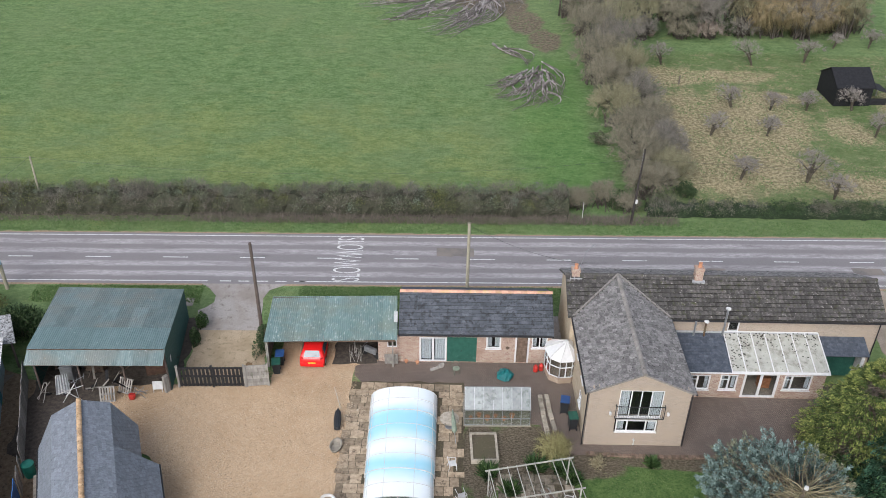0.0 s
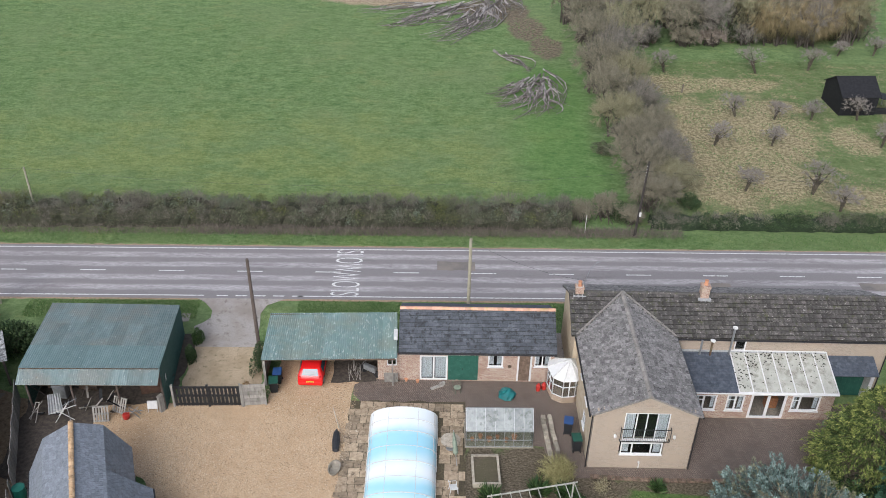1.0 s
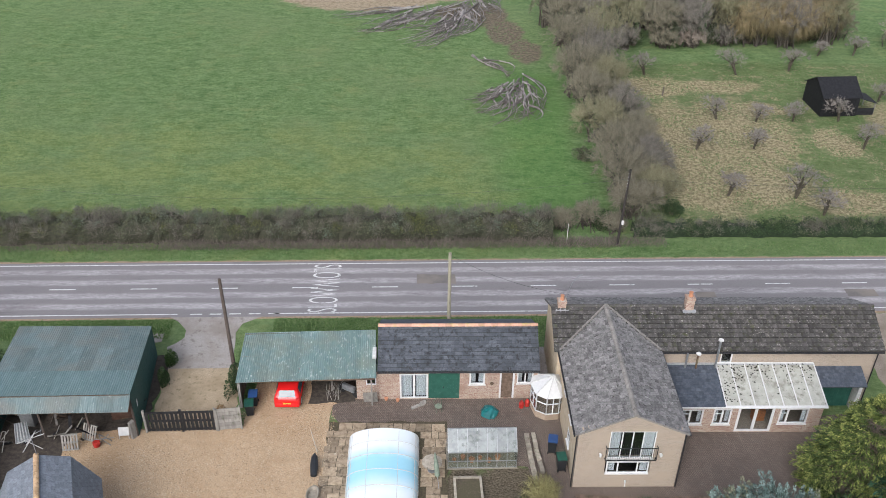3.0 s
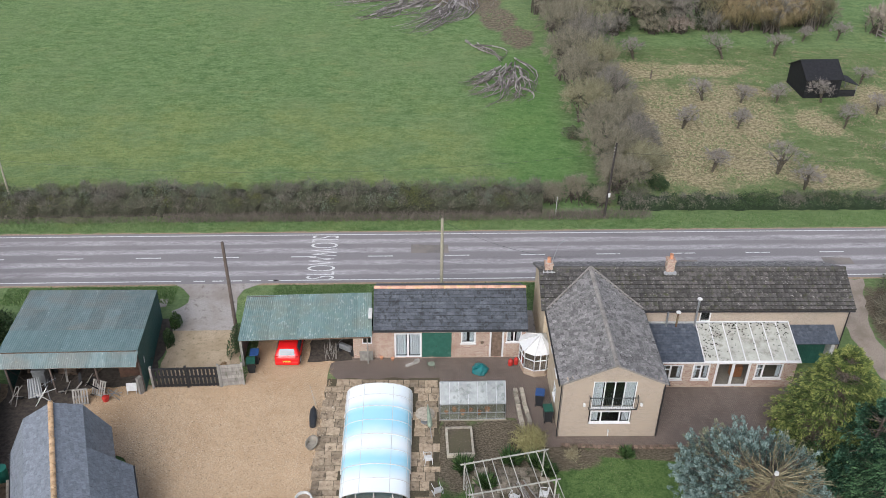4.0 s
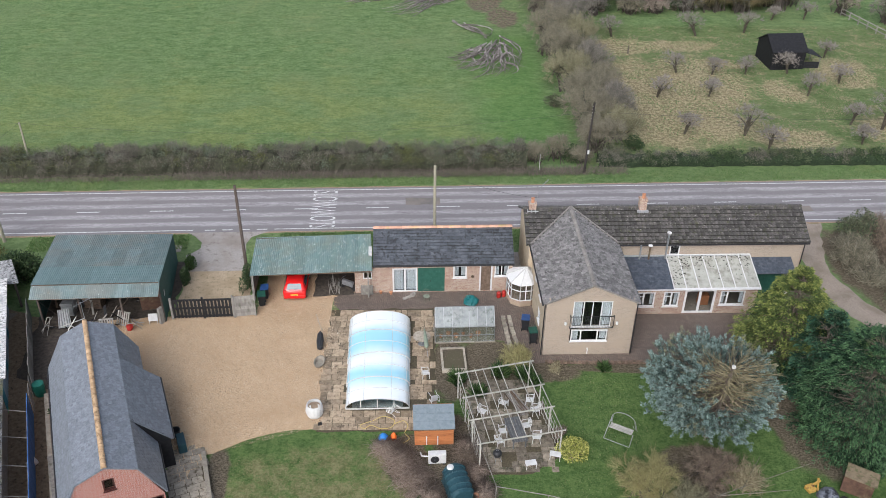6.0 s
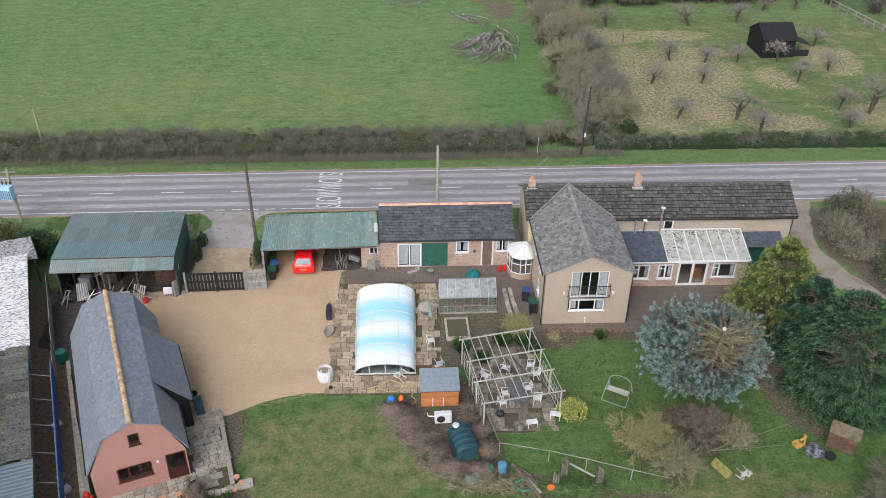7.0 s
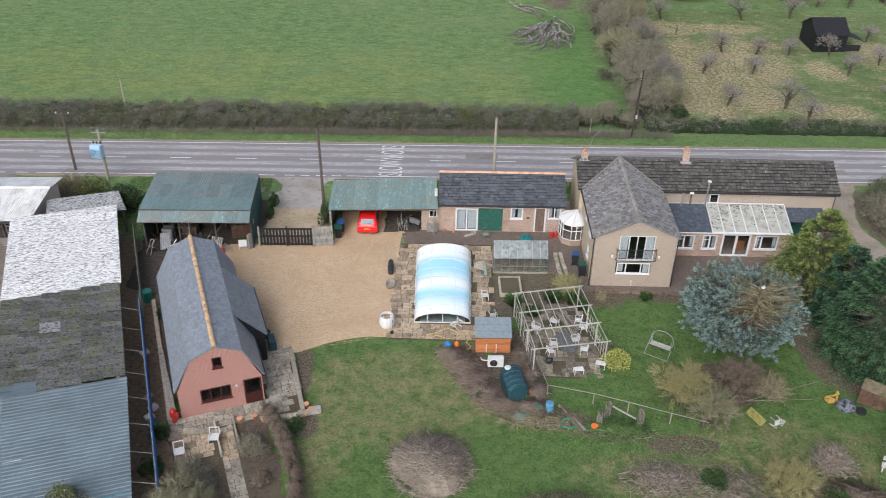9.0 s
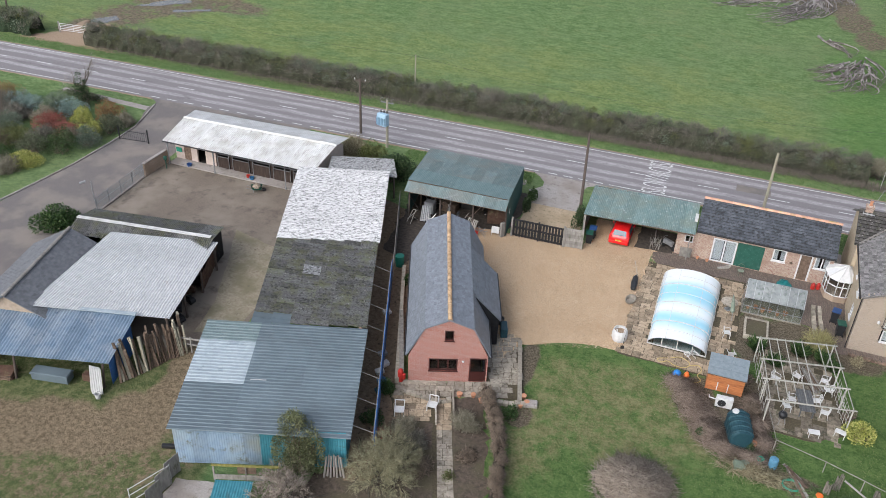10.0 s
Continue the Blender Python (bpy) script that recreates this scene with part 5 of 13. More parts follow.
# ---- the house: a gabled wing in front of a long low range, with lean-tos ----
RNG = random.Random(11)
house = thing("house", (8.2, 40.6), 1.2, "buff brick house with brown tiled roofs and a lean-to", "house")
EAVE, RIDGE = 4.62, 6.12

# wing: front wall with its gable, side walls
holes = [(1.88, 4.62, 2.5, 4.72), (1.82, 4.56, 1.12, 2.28)]
wb = wall_run(fresh(), 0.0, 6.3, 0.0, 4.74, 0.0, 0.28, holes)
part("wall", wb, M["buff_brick"], house, "buff brick gable wall")
gb = prism(fresh(), [(0.0, 4.74), (6.3, 4.74), (3.15, 6.13)], 0.0, 0.28)
part("gable", gb, M["buff_brick"], house)
lb = wall_side(fresh(), 0.28, 13.1, 0.0, EAVE, 0.0, 0.28, [(2.2, 3.1, 1.0, 2.1), (2.2, 3.1, 3.1, 4.1), (4.6, 5.2, 3.2, 4.1)])
part("wall", lb, M["cream_wall"], house, "cream painted side wall")
rb = wall_side(fresh(), 0.28, 7.6, 0.0, EAVE, 6.02, 6.3)
part("wall", rb, M["buff_brick"], house)
# long range
fb = wall_run(fresh(), 6.3, 21.2, 0.0, EAVE, 7.6, 7.88, [(10.62, 11.42, 3.42, 4.32), (7.5, 16.0, 0.0, 2.2)])
part("wall", fb, M["buff_brick"], house)
bb = wall_run(fresh(), 0.28, 21.2, 0.0, EAVE, 12.82, 13.1, [(2, 3, 1, 2.2), (8, 9, 1, 2.2), (14, 15, 1, 2.2), (4, 5, 3, 4.1), (11, 12, 3, 4.1), (17, 18, 3, 4.1)])
part("wall", bb, M["stock_brick"], house)
eb = wall_side(fresh(), 7.88, 12.82, 0.0, EAVE, 20.92, 21.2)
part("wall", eb, M["stock_brick"], house)
for x in (-0.28, 20.92):
    part("gable", prism(fresh(), [(7.6, EAVE), (13.1, EAVE), (10.35, RIDGE)], 0, 0.28, Matrix(((0, 1, 0, x), (1, 0, 0, 0), (0, 0, 1, 0), (0, 0, 0, 1)))), M["cream_wall"] if x < 0 else M["stock_brick"], house)
part("wall", wall_side(fresh(), 7.6, 13.1, 0.0, EAVE, -0.28, -0.003), M["cream_wall"], house, "cream painted end wall")
part("floor", slab(fresh(), [(0.28, 0.28), (6.02, 0.28), (6.02, 7.88), (20.9, 7.88), (20.9, 12.8), (0.28, 12.8)], -0.05, 0.05), M["dark_void"], house)
part("floor", slab(fresh(), [(0.28, 0.28), (6.02, 0.28), (6.02, 7.88), (20.9, 7.88), (20.9, 12.8), (0.28, 12.8)], 2.38, 2.5), M["dark_void"], house)

# roofs
ex0, ex1 = -0.55, 21.45
main_deck = fresh()
plank_roof(main_deck, (ex0, 7.42, EAVE - 0.05), (ex1, 7.42, EAVE - 0.05), (ex1, 10.35, RIDGE), (ex0, 10.35, RIDGE), 0.08)
plank_roof(main_deck, (ex1, 13.28, EAVE - 0.05), (ex0, 13.28, EAVE - 0.05), (ex0, 10.35, RIDGE), (ex1, 10.35, RIDGE), 0.08)
main_roof = part("roof", main_deck, M["dark_tile"], house, "dark brown pantiled roof")
wing_deck = fresh()
plank_roof(wing_deck, (-0.2, 10.2, EAVE - 0.04), (-0.2, -0.14, EAVE - 0.04), (3.15, -0.14, RIDGE + 0.02), (3.15, 10.2, RIDGE + 0.02), 0.08)
plank_roof(wing_deck, (6.5, -0.14, EAVE - 0.04), (6.5, 10.2, EAVE - 0.04), (3.15, 10.2, RIDGE + 0.02), (3.15, -0.14, RIDGE + 0.02), 0.08)


def on_wing(p, more=0.4):
    """Whether a place in the plan lies on the wing's side of both valleys."""
    x = p[0] if p[0] <= 3.15 else 6.3 - p[0]
    return p[1] < 7.42 + (x + 0.2) * (2.93 / 3.35) + more


wing_deck.free()
wing_deck = fresh()
for sx, flip in ((-0.2, 1), (6.5, -1)):
    q = [(sx, -0.14, EAVE - 0.04), (sx, 7.42, EAVE - 0.04), (3.15, 10.35, RIDGE + 0.02), (3.15, -0.14, RIDGE + 0.02)]
    plank_roof(wing_deck, *q, 0.08)
wing_roof = part("roof", wing_deck, M["concrete_tile"], house, "grey-brown concrete tiled roof")
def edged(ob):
    """Near-black butts to the tiles."""
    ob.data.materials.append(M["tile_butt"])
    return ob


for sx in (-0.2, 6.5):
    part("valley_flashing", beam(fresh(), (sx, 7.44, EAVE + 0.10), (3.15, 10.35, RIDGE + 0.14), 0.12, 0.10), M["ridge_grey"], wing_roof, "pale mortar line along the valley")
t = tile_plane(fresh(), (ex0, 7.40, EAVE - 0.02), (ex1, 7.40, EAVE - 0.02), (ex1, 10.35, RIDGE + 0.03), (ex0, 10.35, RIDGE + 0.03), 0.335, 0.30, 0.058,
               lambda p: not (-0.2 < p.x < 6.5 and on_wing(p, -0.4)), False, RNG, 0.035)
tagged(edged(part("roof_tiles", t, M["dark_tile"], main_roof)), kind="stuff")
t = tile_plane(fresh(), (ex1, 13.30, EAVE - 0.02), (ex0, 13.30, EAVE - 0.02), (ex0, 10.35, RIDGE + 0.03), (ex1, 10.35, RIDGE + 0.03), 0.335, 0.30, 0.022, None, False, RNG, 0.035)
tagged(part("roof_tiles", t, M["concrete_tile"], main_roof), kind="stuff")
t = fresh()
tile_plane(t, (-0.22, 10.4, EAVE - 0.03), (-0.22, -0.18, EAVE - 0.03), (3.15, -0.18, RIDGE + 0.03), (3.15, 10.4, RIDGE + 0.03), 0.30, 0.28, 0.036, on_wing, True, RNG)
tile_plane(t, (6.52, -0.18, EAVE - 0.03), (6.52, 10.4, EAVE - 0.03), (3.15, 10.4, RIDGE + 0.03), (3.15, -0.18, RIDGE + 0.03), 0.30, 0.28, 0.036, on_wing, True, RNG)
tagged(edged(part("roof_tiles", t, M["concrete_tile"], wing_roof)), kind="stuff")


def ridge_caps(parent, p, q, material, length=0.42, r=0.13):
    """Half-round ridge tiles from p to q."""
    p, q = Vector(p), Vector(q)
    n = max(1, round((q - p).length / length))
    step = (q - p) / n
    b = fresh()
    L = step.length
    k = 7
    for s, rr in ((0.0, r * 1.06), (L * 1.0, r * 0.96)):
        pass
    rings = []
    for s, rr in ((0.004, r * 1.07), (L + 0.015, r * 0.95)):
        rings.append([b.verts.new((s, rr * math.cos(math.pi * i / k), rr * 0.75 * math.sin(math.pi * i / k) - 0.03)) for i in range(k + 1)])
    for i in range(k):
        b.faces.new((rings[0][i], rings[0][i + 1], rings[1][i + 1], rings[1][i]))
    b.faces.new(rings[0])
    b.faces.new(rings[1][::-1])
    me = mesh_of(b, "ridge_tile", material)
    d = step.normalized()
    turn = d.to_track_quat("X", "Z").to_matrix().to_4x4()
    for i in range(n):
        piece("ridge_tile", me, Matrix.Translation(p + step * i) @ turn, parent)


ridge_caps(main_roof, (ex0, 10.35, RIDGE + 0.07), (ex1, 10.35, RIDGE + 0.07), M["dark_tile"], 0.45, 0.14)
ridge_caps(wing_roof, (3.15, -0.2, RIDGE + 0.08), (3.15, 10.3, RIDGE + 0.08), M["ridge_grey"], 0.45, 0.15)
for sx in (-0.2, 6.5):
    b = fresh()
    beam(b, (sx, 7.42, EAVE + 0.03), (3.15, 10.35, RIDGE + 0.05), 0.10, 0.15)
    part("valley_flashing", b, M["ridge_grey"], wing_roof)
for p, q in (((-0.28, -0.15, EAVE - 0.1), (-0.28, 7.42, EAVE - 0.1)), ((6.58, -0.15, EAVE - 0.1), (6.58, 7.4, EAVE - 0.1)), ((6.6, 7.36, EAVE - 0.12), (21.4, 7.36, EAVE - 0.12))):
    part("gutter", tube(fresh(), p, q, 0.06, 0.06, 8), M["gutter"], house)
for p in ((-0.12, -0.05), (6.36, -0.05), (21.1, 7.5)):
    part("downpipe", tube(fresh(), (*p, 0.05), (*p, EAVE - 0.12), 0.04, 0.04, 8), M["gutter"], house)
for a, b_ in (((-0.2, -0.16, EAVE), (3.15, -0.16, RIDGE + 0.03)), ((6.5, -0.16, EAVE), (3.15, -0.16, RIDGE + 0.03))):
    part("verge", beam(fresh(), a, b_, 0.05, 0.07), M["ridge_grey"], wing_roof)


def chimney(x, y, z0, w, d, h, pots, base):
    b = fresh()
    box(b, x - w / 2, x + w / 2, y - d / 2, y + d / 2, z0 - 0.7, z0 + h)
    box(b, x - w / 2 - 0.04, x + w / 2 + 0.04, y - d / 2 - 0.04, y + d / 2 + 0.04, z0 + h - 0.16, z0 + h - 0.04)
    c = part("chimney", b, M["old_brick"], house, "small brick chimney with a terracotta pot")
    for px in pots:
        part("chimney_pot", lathe(fresh(), [(0.15, 0), (0.12, 0.08), (0.115, 0.28), (0.14, 0.30), (0.14, 0.36), (0.10, 0.36)], 12, (x + px, y, z0 + h)), M["pot"], c)
    f = fresh()
    box(f, x - w / 2 - 0.16, x + w / 2 + 0.16, y - d / 2 - 0.16, y + d / 2 + 0.05, z0 - 0.30, z0 - 0.02, pose(0, 0, 0))
    part("flashing", f, M["lead"], c)


chimney(8.75, 10.2, RIDGE, 0.55, 0.55, 0.95, (0,), 0)
chimney(0.15, 10.35, RIDGE, 0.55, 0.5, 0.55, (0,), 0)

# the wing's windows, with the railing before the upper one
w = window(house, 1.88, 4.62, 2.5, 4.72, 0.03, 4, 0.06, curtain=True, split=(0.27, 0.5, 0.73), label="tall white framed glazed doors at first floor")
rail = fresh()
for z in (2.55, 3.55):
    beam(rail, (1.72, -0.22, z), (4.78, -0.22, z), 0.04, 0.04)
for x in (1.72, 4.78):
    for z in (2.55, 3.55):
        beam(rail, (x, -0.22, z), (x, 0.0, z), 0.04, 0.04)
    beam(rail, (x, -0.22, 2.55), (x, -0.22, 3.58), 0.04, 0.04)
balcony = part("balcony_railing", rail, M["black_paint"], house, "black metal railing")
bar = fresh()
tube(bar, (0, 0, 0), (0, 0, 1.0), 0.009, 0.009, 5)
bar = mesh_of(bar, "bar", M["black_paint"])
for k in range(28):
    piece("bar", bar, pose(1.82 + k * 0.106, -0.22, 2.55), balcony)
# curtains added here: their pale colour stands for the bright side panes
window(house, 1.92, 4.50, 1.22, 2.20, 0.03, 3, 0.08, curtain=0.17, split=(0.27, 0.73), label="wide white three-light window")
for x in (1.42, 5.05):
    b = fresh()
    box(b, x - 0.06, x + 0.06, -0.14, 0.0, 2.85, 2.95, None, 0.01)
    lathe(b, [(0.05, 0), (0.09, 0.06), (0.08, 0.22), (0.02, 0.28)], 10, (x, -0.16, 2.78))
    part("wall_lamp", b, M["white_plastic"], house, "white outside wall lamp")
b = fresh()
tube(b, (3.2, -0.12, 0.55), (3.2, 0.0, 0.55), 0.06, 0.06, 8)
tube(b, (3.2, -0.12, 0.15), (3.2, -0.12, 0.6), 0.035, 0.035, 8)
part("boiler_vent", b, M["white_plastic"], house)
SIDE = Matrix(((0, 1, 0, 0), (1, 0, 0, 0), (0, 0, 1, 0), (0, 0, 0, 1)))
for y0, y1, z0, z1 in ((2.2, 3.1, 1.0, 2.1), (2.2, 3.1, 3.1, 4.1), (4.6, 5.2, 3.2, 4.1)):
    window(house, y0, y1, z0, z1, 0.02, 2, 0.06, turn=SIDE)
window(house, 10.62, 11.42, 3.42, 4.32, 7.63, 1, 0.09, label="small white window under the eaves")

# flues on the lean-to
for x, y, h, mt, cap in ((8.25, 7.25, 1.25, M["grey_metal"], 0), (8.95, 7.2, 1.2, M["rust"], 1), (10.25, 7.25, 2.3, M["grey_metal"], 1)):
    b = fresh()
    tube(b, (x, y, 3.0), (x, y, 3.3 + h), 0.07, 0.07, 10)
    fl = part("flue", b, mt, house, "metal flue pipe")
    if cap:
        part("cowl", lathe(fresh(), [(0.10, 0.0), (0.17, 0.05), (0.17, 0.12), (0.05, 0.18)], 12, (x, y, 3.3 + h)), M["white_plastic"], fl)

# rear lean-to: slate part and clear-roofed part
LY, LZ, HZ = 4.62, 2.50, 3.42
front_holes = [(7.6, 9.1, 0.72, 2.05), (9.75, 10.95, 0.72, 2.08), (11.35, 13.75, 0.06, 2.25), (14.1, 16.0, 0.78, 2.12)]
xb = wall_run(fresh(), 6.32, 16.9, 0.0, LZ - 0.12, LY, LY + 0.24, front_holes)
part("wall", xb, M["old_brick"], house, "weathered brick lean-to wall")
part("wall", wall_side(fresh(), LY + 0.24, 7.6, 0.0, 2.4, 16.66, 16.9), M["stock_brick"], house)
part("floor", slab(fresh(), [(6.32, LY + 0.24), (16.66, LY + 0.24), (16.66, 7.6), (6.32, 7.6)], -0.05, 0.06), M["tan"], house)
sr = part("roof", plank_roof(fresh(), (6.32, LY - 0.2, LZ), (10.35, LY - 0.2, LZ), (10.35, 7.58, HZ), (6.32, 7.58, HZ), 0.08), M["slate_ext"], house, "dark slate lean-to roof")
tagged(part("slate_cladding", tile_plane(fresh(), (6.32, LY - 0.24, LZ + 0.01), (10.35, LY - 0.24, LZ + 0.01), (10.35, 7.58, HZ + 0.01), (6.32, 7.58, HZ + 0.01), 0.24, 0.3, 0.014, None, True, RNG), M["slate_ext"], sr), kind="stuff")
part("flashing", beam(fresh(), (6.4, 7.52, HZ + 0.03), (17.0, 7.52, HZ + 0.03), 0.2, 0.05), M["lead"], house)
clear = part("roof", beam(fresh(), (10.35, LY - 0.2, LZ - 0.03), (17.0, LY - 0.2, LZ - 0.03), 0.10, 0.12), M["white_pvc"], house, "cream clear-sheeted lean-to roof with moss")
x0, x1, n = 10.38, 16.95, 7
for k in range(n):
    a, b_ = x0 + (x1 - x0) * k / n, x0 + (x1 - x0) * (k + 1) / n
    part("roof_panel", plank_roof(fresh(), (a + 0.03, LY - 0.18, LZ + 0.02), (b_ - 0.03, LY - 0.18, LZ + 0.02), (b_ - 0.03, 7.52, HZ + 0.03), (a + 0.03, 7.52, HZ + 0.03), 0.02), M["cream_panel"], clear)
for k in range(n + 1):
    x = x0 + (x1 - x0) * k / n
    part("glazing_bar", beam(fresh(), (x, LY - 0.2, LZ + 0.04), (x, 7.54, HZ + 0.05), 0.06, 0.07), M["white_pvc"], clear)
part("top_bar", beam(fresh(), (x0, 7.54, HZ + 0.06), (x1, 7.54, HZ + 0.06), 0.09, 0.07), M["white_pvc"], clear)
mr = random.Random(7)
mb = fresh()
for k in range(260):
    u = mr.random()
    x = 10.3 + 6.4 * mr.random() ** 1.25
    v = mr.random() ** (0.5 if x > 11.2 else 1.0)
    if v < 0.6 and x > 11.6 and mr.random() < 0.75:
        continue
    y = LY + 0.1 + 2.75 * v
    z = LZ + 0.035 + (y - LY + 0.18) * ((HZ - LZ) / 3.0)
    s = mr.uniform(0.02, 0.075)
    lathe(mb, [(s, 0), (s * 0.8, 0.02), (s * 0.3, 0.035)], 6, (x, y, z))
tagged(part("moss", mb, M["moss_black"], clear), kind="stuff")
part("gutter", tube(fresh(), (6.4, LY - 0.26, LZ - 0.06), (17.0, LY - 0.26, LZ - 0.06), 0.05, 0.05, 8), M["white_pvc"], house)
# lean-to curtains are added to brighten panes that would be black
window(house, 7.6, 9.1, 0.72, 2.05, LY + 0.03, 2, 0.11, curtain=0.16, split=(0.42,), transom=(0,), label="white framed kitchen window")
window(house, 9.75, 10.95, 0.72, 2.08, LY + 0.03, 2, 0.11, curtain=0.2, transom=(0,))
window(house, 14.1, 16.0, 0.78, 2.12, LY + 0.03, 2, 0.11, curtain=0.14, split=(0.28,), transom=(0,))
window(house, 11.35, 13.75, 0.06, 2.25, LY + 0.03, 2, 0.17, name="french_door", sill=False, label="white double glazed garden doors")
# furniture glimpsed inside the clear-roofed part
b = fresh()
box(b, 12.9, 13.7, 5.6, 6.1, 0.06, 0.95, None, 0.02)
single("cupboard", b, M["wood_orange"], (8.2, 40.6), 1.2, "low wooden cupboard seen through the garden doors", "cupboard")

# garage end: low slate roof, green door
gr = part("roof", plank_roof(fresh(), (17.05, 6.15, 2.58), (20.3, 6.15, 2.58), (20.3, 7.58, 3.15), (17.05, 7.58, 3.15), 0.08), M["slate_ext"], house)
tagged(part("slate_cladding", tile_plane(fresh(), (17.05, 6.1, 2.60), (20.3, 6.1, 2.60), (20.3, 7.58, 3.17), (17.05, 7.58, 3.17), 0.24, 0.3, 0.008, None, True, RNG), M["slate_ext"], gr), kind="stuff")
part("wall", wall_side(fresh(), 6.5, 7.6, 0.0, 2.6, 20.0, 20.24), M["white_paint"], house)
gd = box(fresh(), 17.2, 19.9, 7.1, 7.16, 0.02, 2.45)
garage_door = part("garage_door", gd, M["green_door"], house, "green garage door")
for k in range(9):
    part("batten", box(fresh(), 17.22 + k * 0.3, 17.25 + k * 0.3, 7.085, 7.099, 0.05, 2.4), M["green_door"], garage_door)

# aerial on the end chimney
b = fresh()
tube(b, (0.35, 10.5, 6.4), (0.75, 10.5, 8.0), 0.02, 0.02, 6)
tube(b, (0.75, 10.5, 8.0), (1.35, 10.9, 8.35), 0.018, 0.018, 6)
for k in range(7):
    p = Vector((0.75, 10.5, 8.0)).lerp(Vector((1.35, 10.9, 8.35)), k / 6)
    tube(b, p + Vector((0.1, -0.15, 0.1)), p - Vector((0.1, -0.15, 0.1)), 0.008, 0.008, 4)
part("aerial", b, M["grey_metal"], house, "grey television aerial")

# ---- small glazed porch in the corner ----
porch = thing("conservatory", (7.15, 47.35), 1.2, "small white glazed porch with a faceted roof", "conservatory")
oct_pts = [(1.12, 1.25), (-0.75, 1.25), (-1.0, 0.4), (-0.75, -0.65), (-0.1, -1.05), (0.75, -0.95), (1.12, -0.5)]
part("plinth", slab(fresh(), oct_pts, 0, 0.55), M["stock_brick"], porch)
for (ax, ay), (bx, by) in zip(oct_pts[1:], oct_pts[2:]):
    b = fresh()
    for z in (0.58, 1.45, 1.98):
        beam(b, (ax, ay, z), (bx, by, z), 0.06, 0.07)
    n = 2 if math.hypot(bx - ax, by - ay) > 0.8 else 1
    for k in range(n + 1):
        u = k / n
        beam(b, (ax + (bx - ax) * u, ay + (by - ay) * u, 0.55), (ax + (bx - ax) * u, ay + (by - ay) * u, 2.0), 0.07, 0.07)
    fr = part("window", b, M["white_pvc"], porch)
    g = fresh()
    beam(g, (ax, ay, 1.28), (bx, by, 1.28), 0.012, 1.36)
    o = part("pane", g, M["glass"], fr)
    o.visible_shadow = False
apex = (0.45, 0.35, 2.75)
b = fresh()
ov = [(x * 1.1, y * 1.1, 2.03) for x, y in oct_pts]
va = b.verts.new(apex)
vv = [b.verts.new(p) for p in ov]
for i in range(len(vv)):
    b.faces.new((vv[i], vv[(i + 1) % len(vv)], va))
b.faces.new(vv[::-1])
rf = part("roof", b, M["white_pvc"], porch, "white faceted panel roof")
for p in ov:
    part("roof_bar", beam(fresh(), (p[0], p[1], p[2] + 0.03), (apex[0], apex[1], apex[2] + 0.03), 0.06, 0.05), M["white_paint"], rf)

# ---- flat-roofed link between the two buildings ----
link_b = thing("passage", (6.75, 48.7), 1.2, "narrow cream walled passage between the buildings", "passage", kind="structure")
part("wall", box(fresh(), 0.05, 1.0, 0.0, 5.2, 0.0, 0.08), M["pale_concrete"], link_b)

# ---- long single-storey brick outbuilding ----
out = thing("outbuilding", (-4.1, 48.15), 1.6, "long low brick outbuilding with a dark slate roof", "outbuilding")
EH, RH = 2.72, 4.38
oh = [(1.34, 3.28, 0.06, 2.28), (3.30, 5.42, 0.06, 2.32), (6.08, 7.14, 1.32, 2.46), (8.14, 9.16, 0.06, 2.5), (9.32, 10.42, 1.4, 2.5)]
part("wall", wall_run(fresh(), 0.0, 10.7, 0.0, EH, 0.0, 0.24, oh), M["old_brick"], out, "patchy red and buff brick wall")
part("wall", wall_run(fresh(), 0.0, 10.7, 0.0, EH, 4.9, 5.14), M["old_brick"], out)
for x in (0.0, 10.46):
    part("wall", wall_side(fresh(), 0.24, 4.9, 0.0, EH, x, x + 0.24), M["old_brick"], out)
    part("gable", prism(fresh(), [(0.0, EH), (5.14, EH), (2.57, RH)], 0, 0.24, Matrix(((0, 1, 0, x), (1, 0, 0, 0), (0, 0, 1, 0), (0, 0, 0, 1)))), M["old_brick"], out)
part("floor", box(fresh(), 0.24, 10.46, 0.24, 4.9, -0.05, 0.05), M["dark_void"], out)
od = fresh()
plank_roof(od, (-0.12, -0.22, EH - 0.02), (10.82, -0.22, EH - 0.02), (10.82, 2.57, RH), (-0.12, 2.57, RH), 0.08)
plank_roof(od, (10.82, 5.36, EH - 0.02), (-0.12, 5.36, EH - 0.02), (-0.12, 2.57, RH), (10.82, 2.57, RH), 0.08)
oroof = part("roof", od, M["slate_ext"], out, "dark blue-grey slate roof with damp streaks")
a, d = Vector((-0.12, -0.24, EH)), Vector((-0.12, 2.57, RH + 0.02))
rows_n, cols_n = 12, 21
L, rise = 10.94, (d - a).length
cw, ch = L / cols_n, rise / rows_n
sb = fresh()
vs = [sb.verts.new(p) for p in ((0.014, 0, 0.06), (cw - 0.014, 0, 0.06), (cw - 0.014, ch + 0.05, 0.006), (0.014, ch + 0.05, 0.006), (0.014, 0, 0.0), (cw - 0.014, 0, 0.0))]
for q in ((0, 1, 2, 3), (4, 5, 1, 0), (4, 0, 3), (5, 2, 1)):
    sb.faces.new([vs[k] for k in q])
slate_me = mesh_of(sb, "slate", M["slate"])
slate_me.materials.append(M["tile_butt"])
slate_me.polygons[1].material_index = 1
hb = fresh()
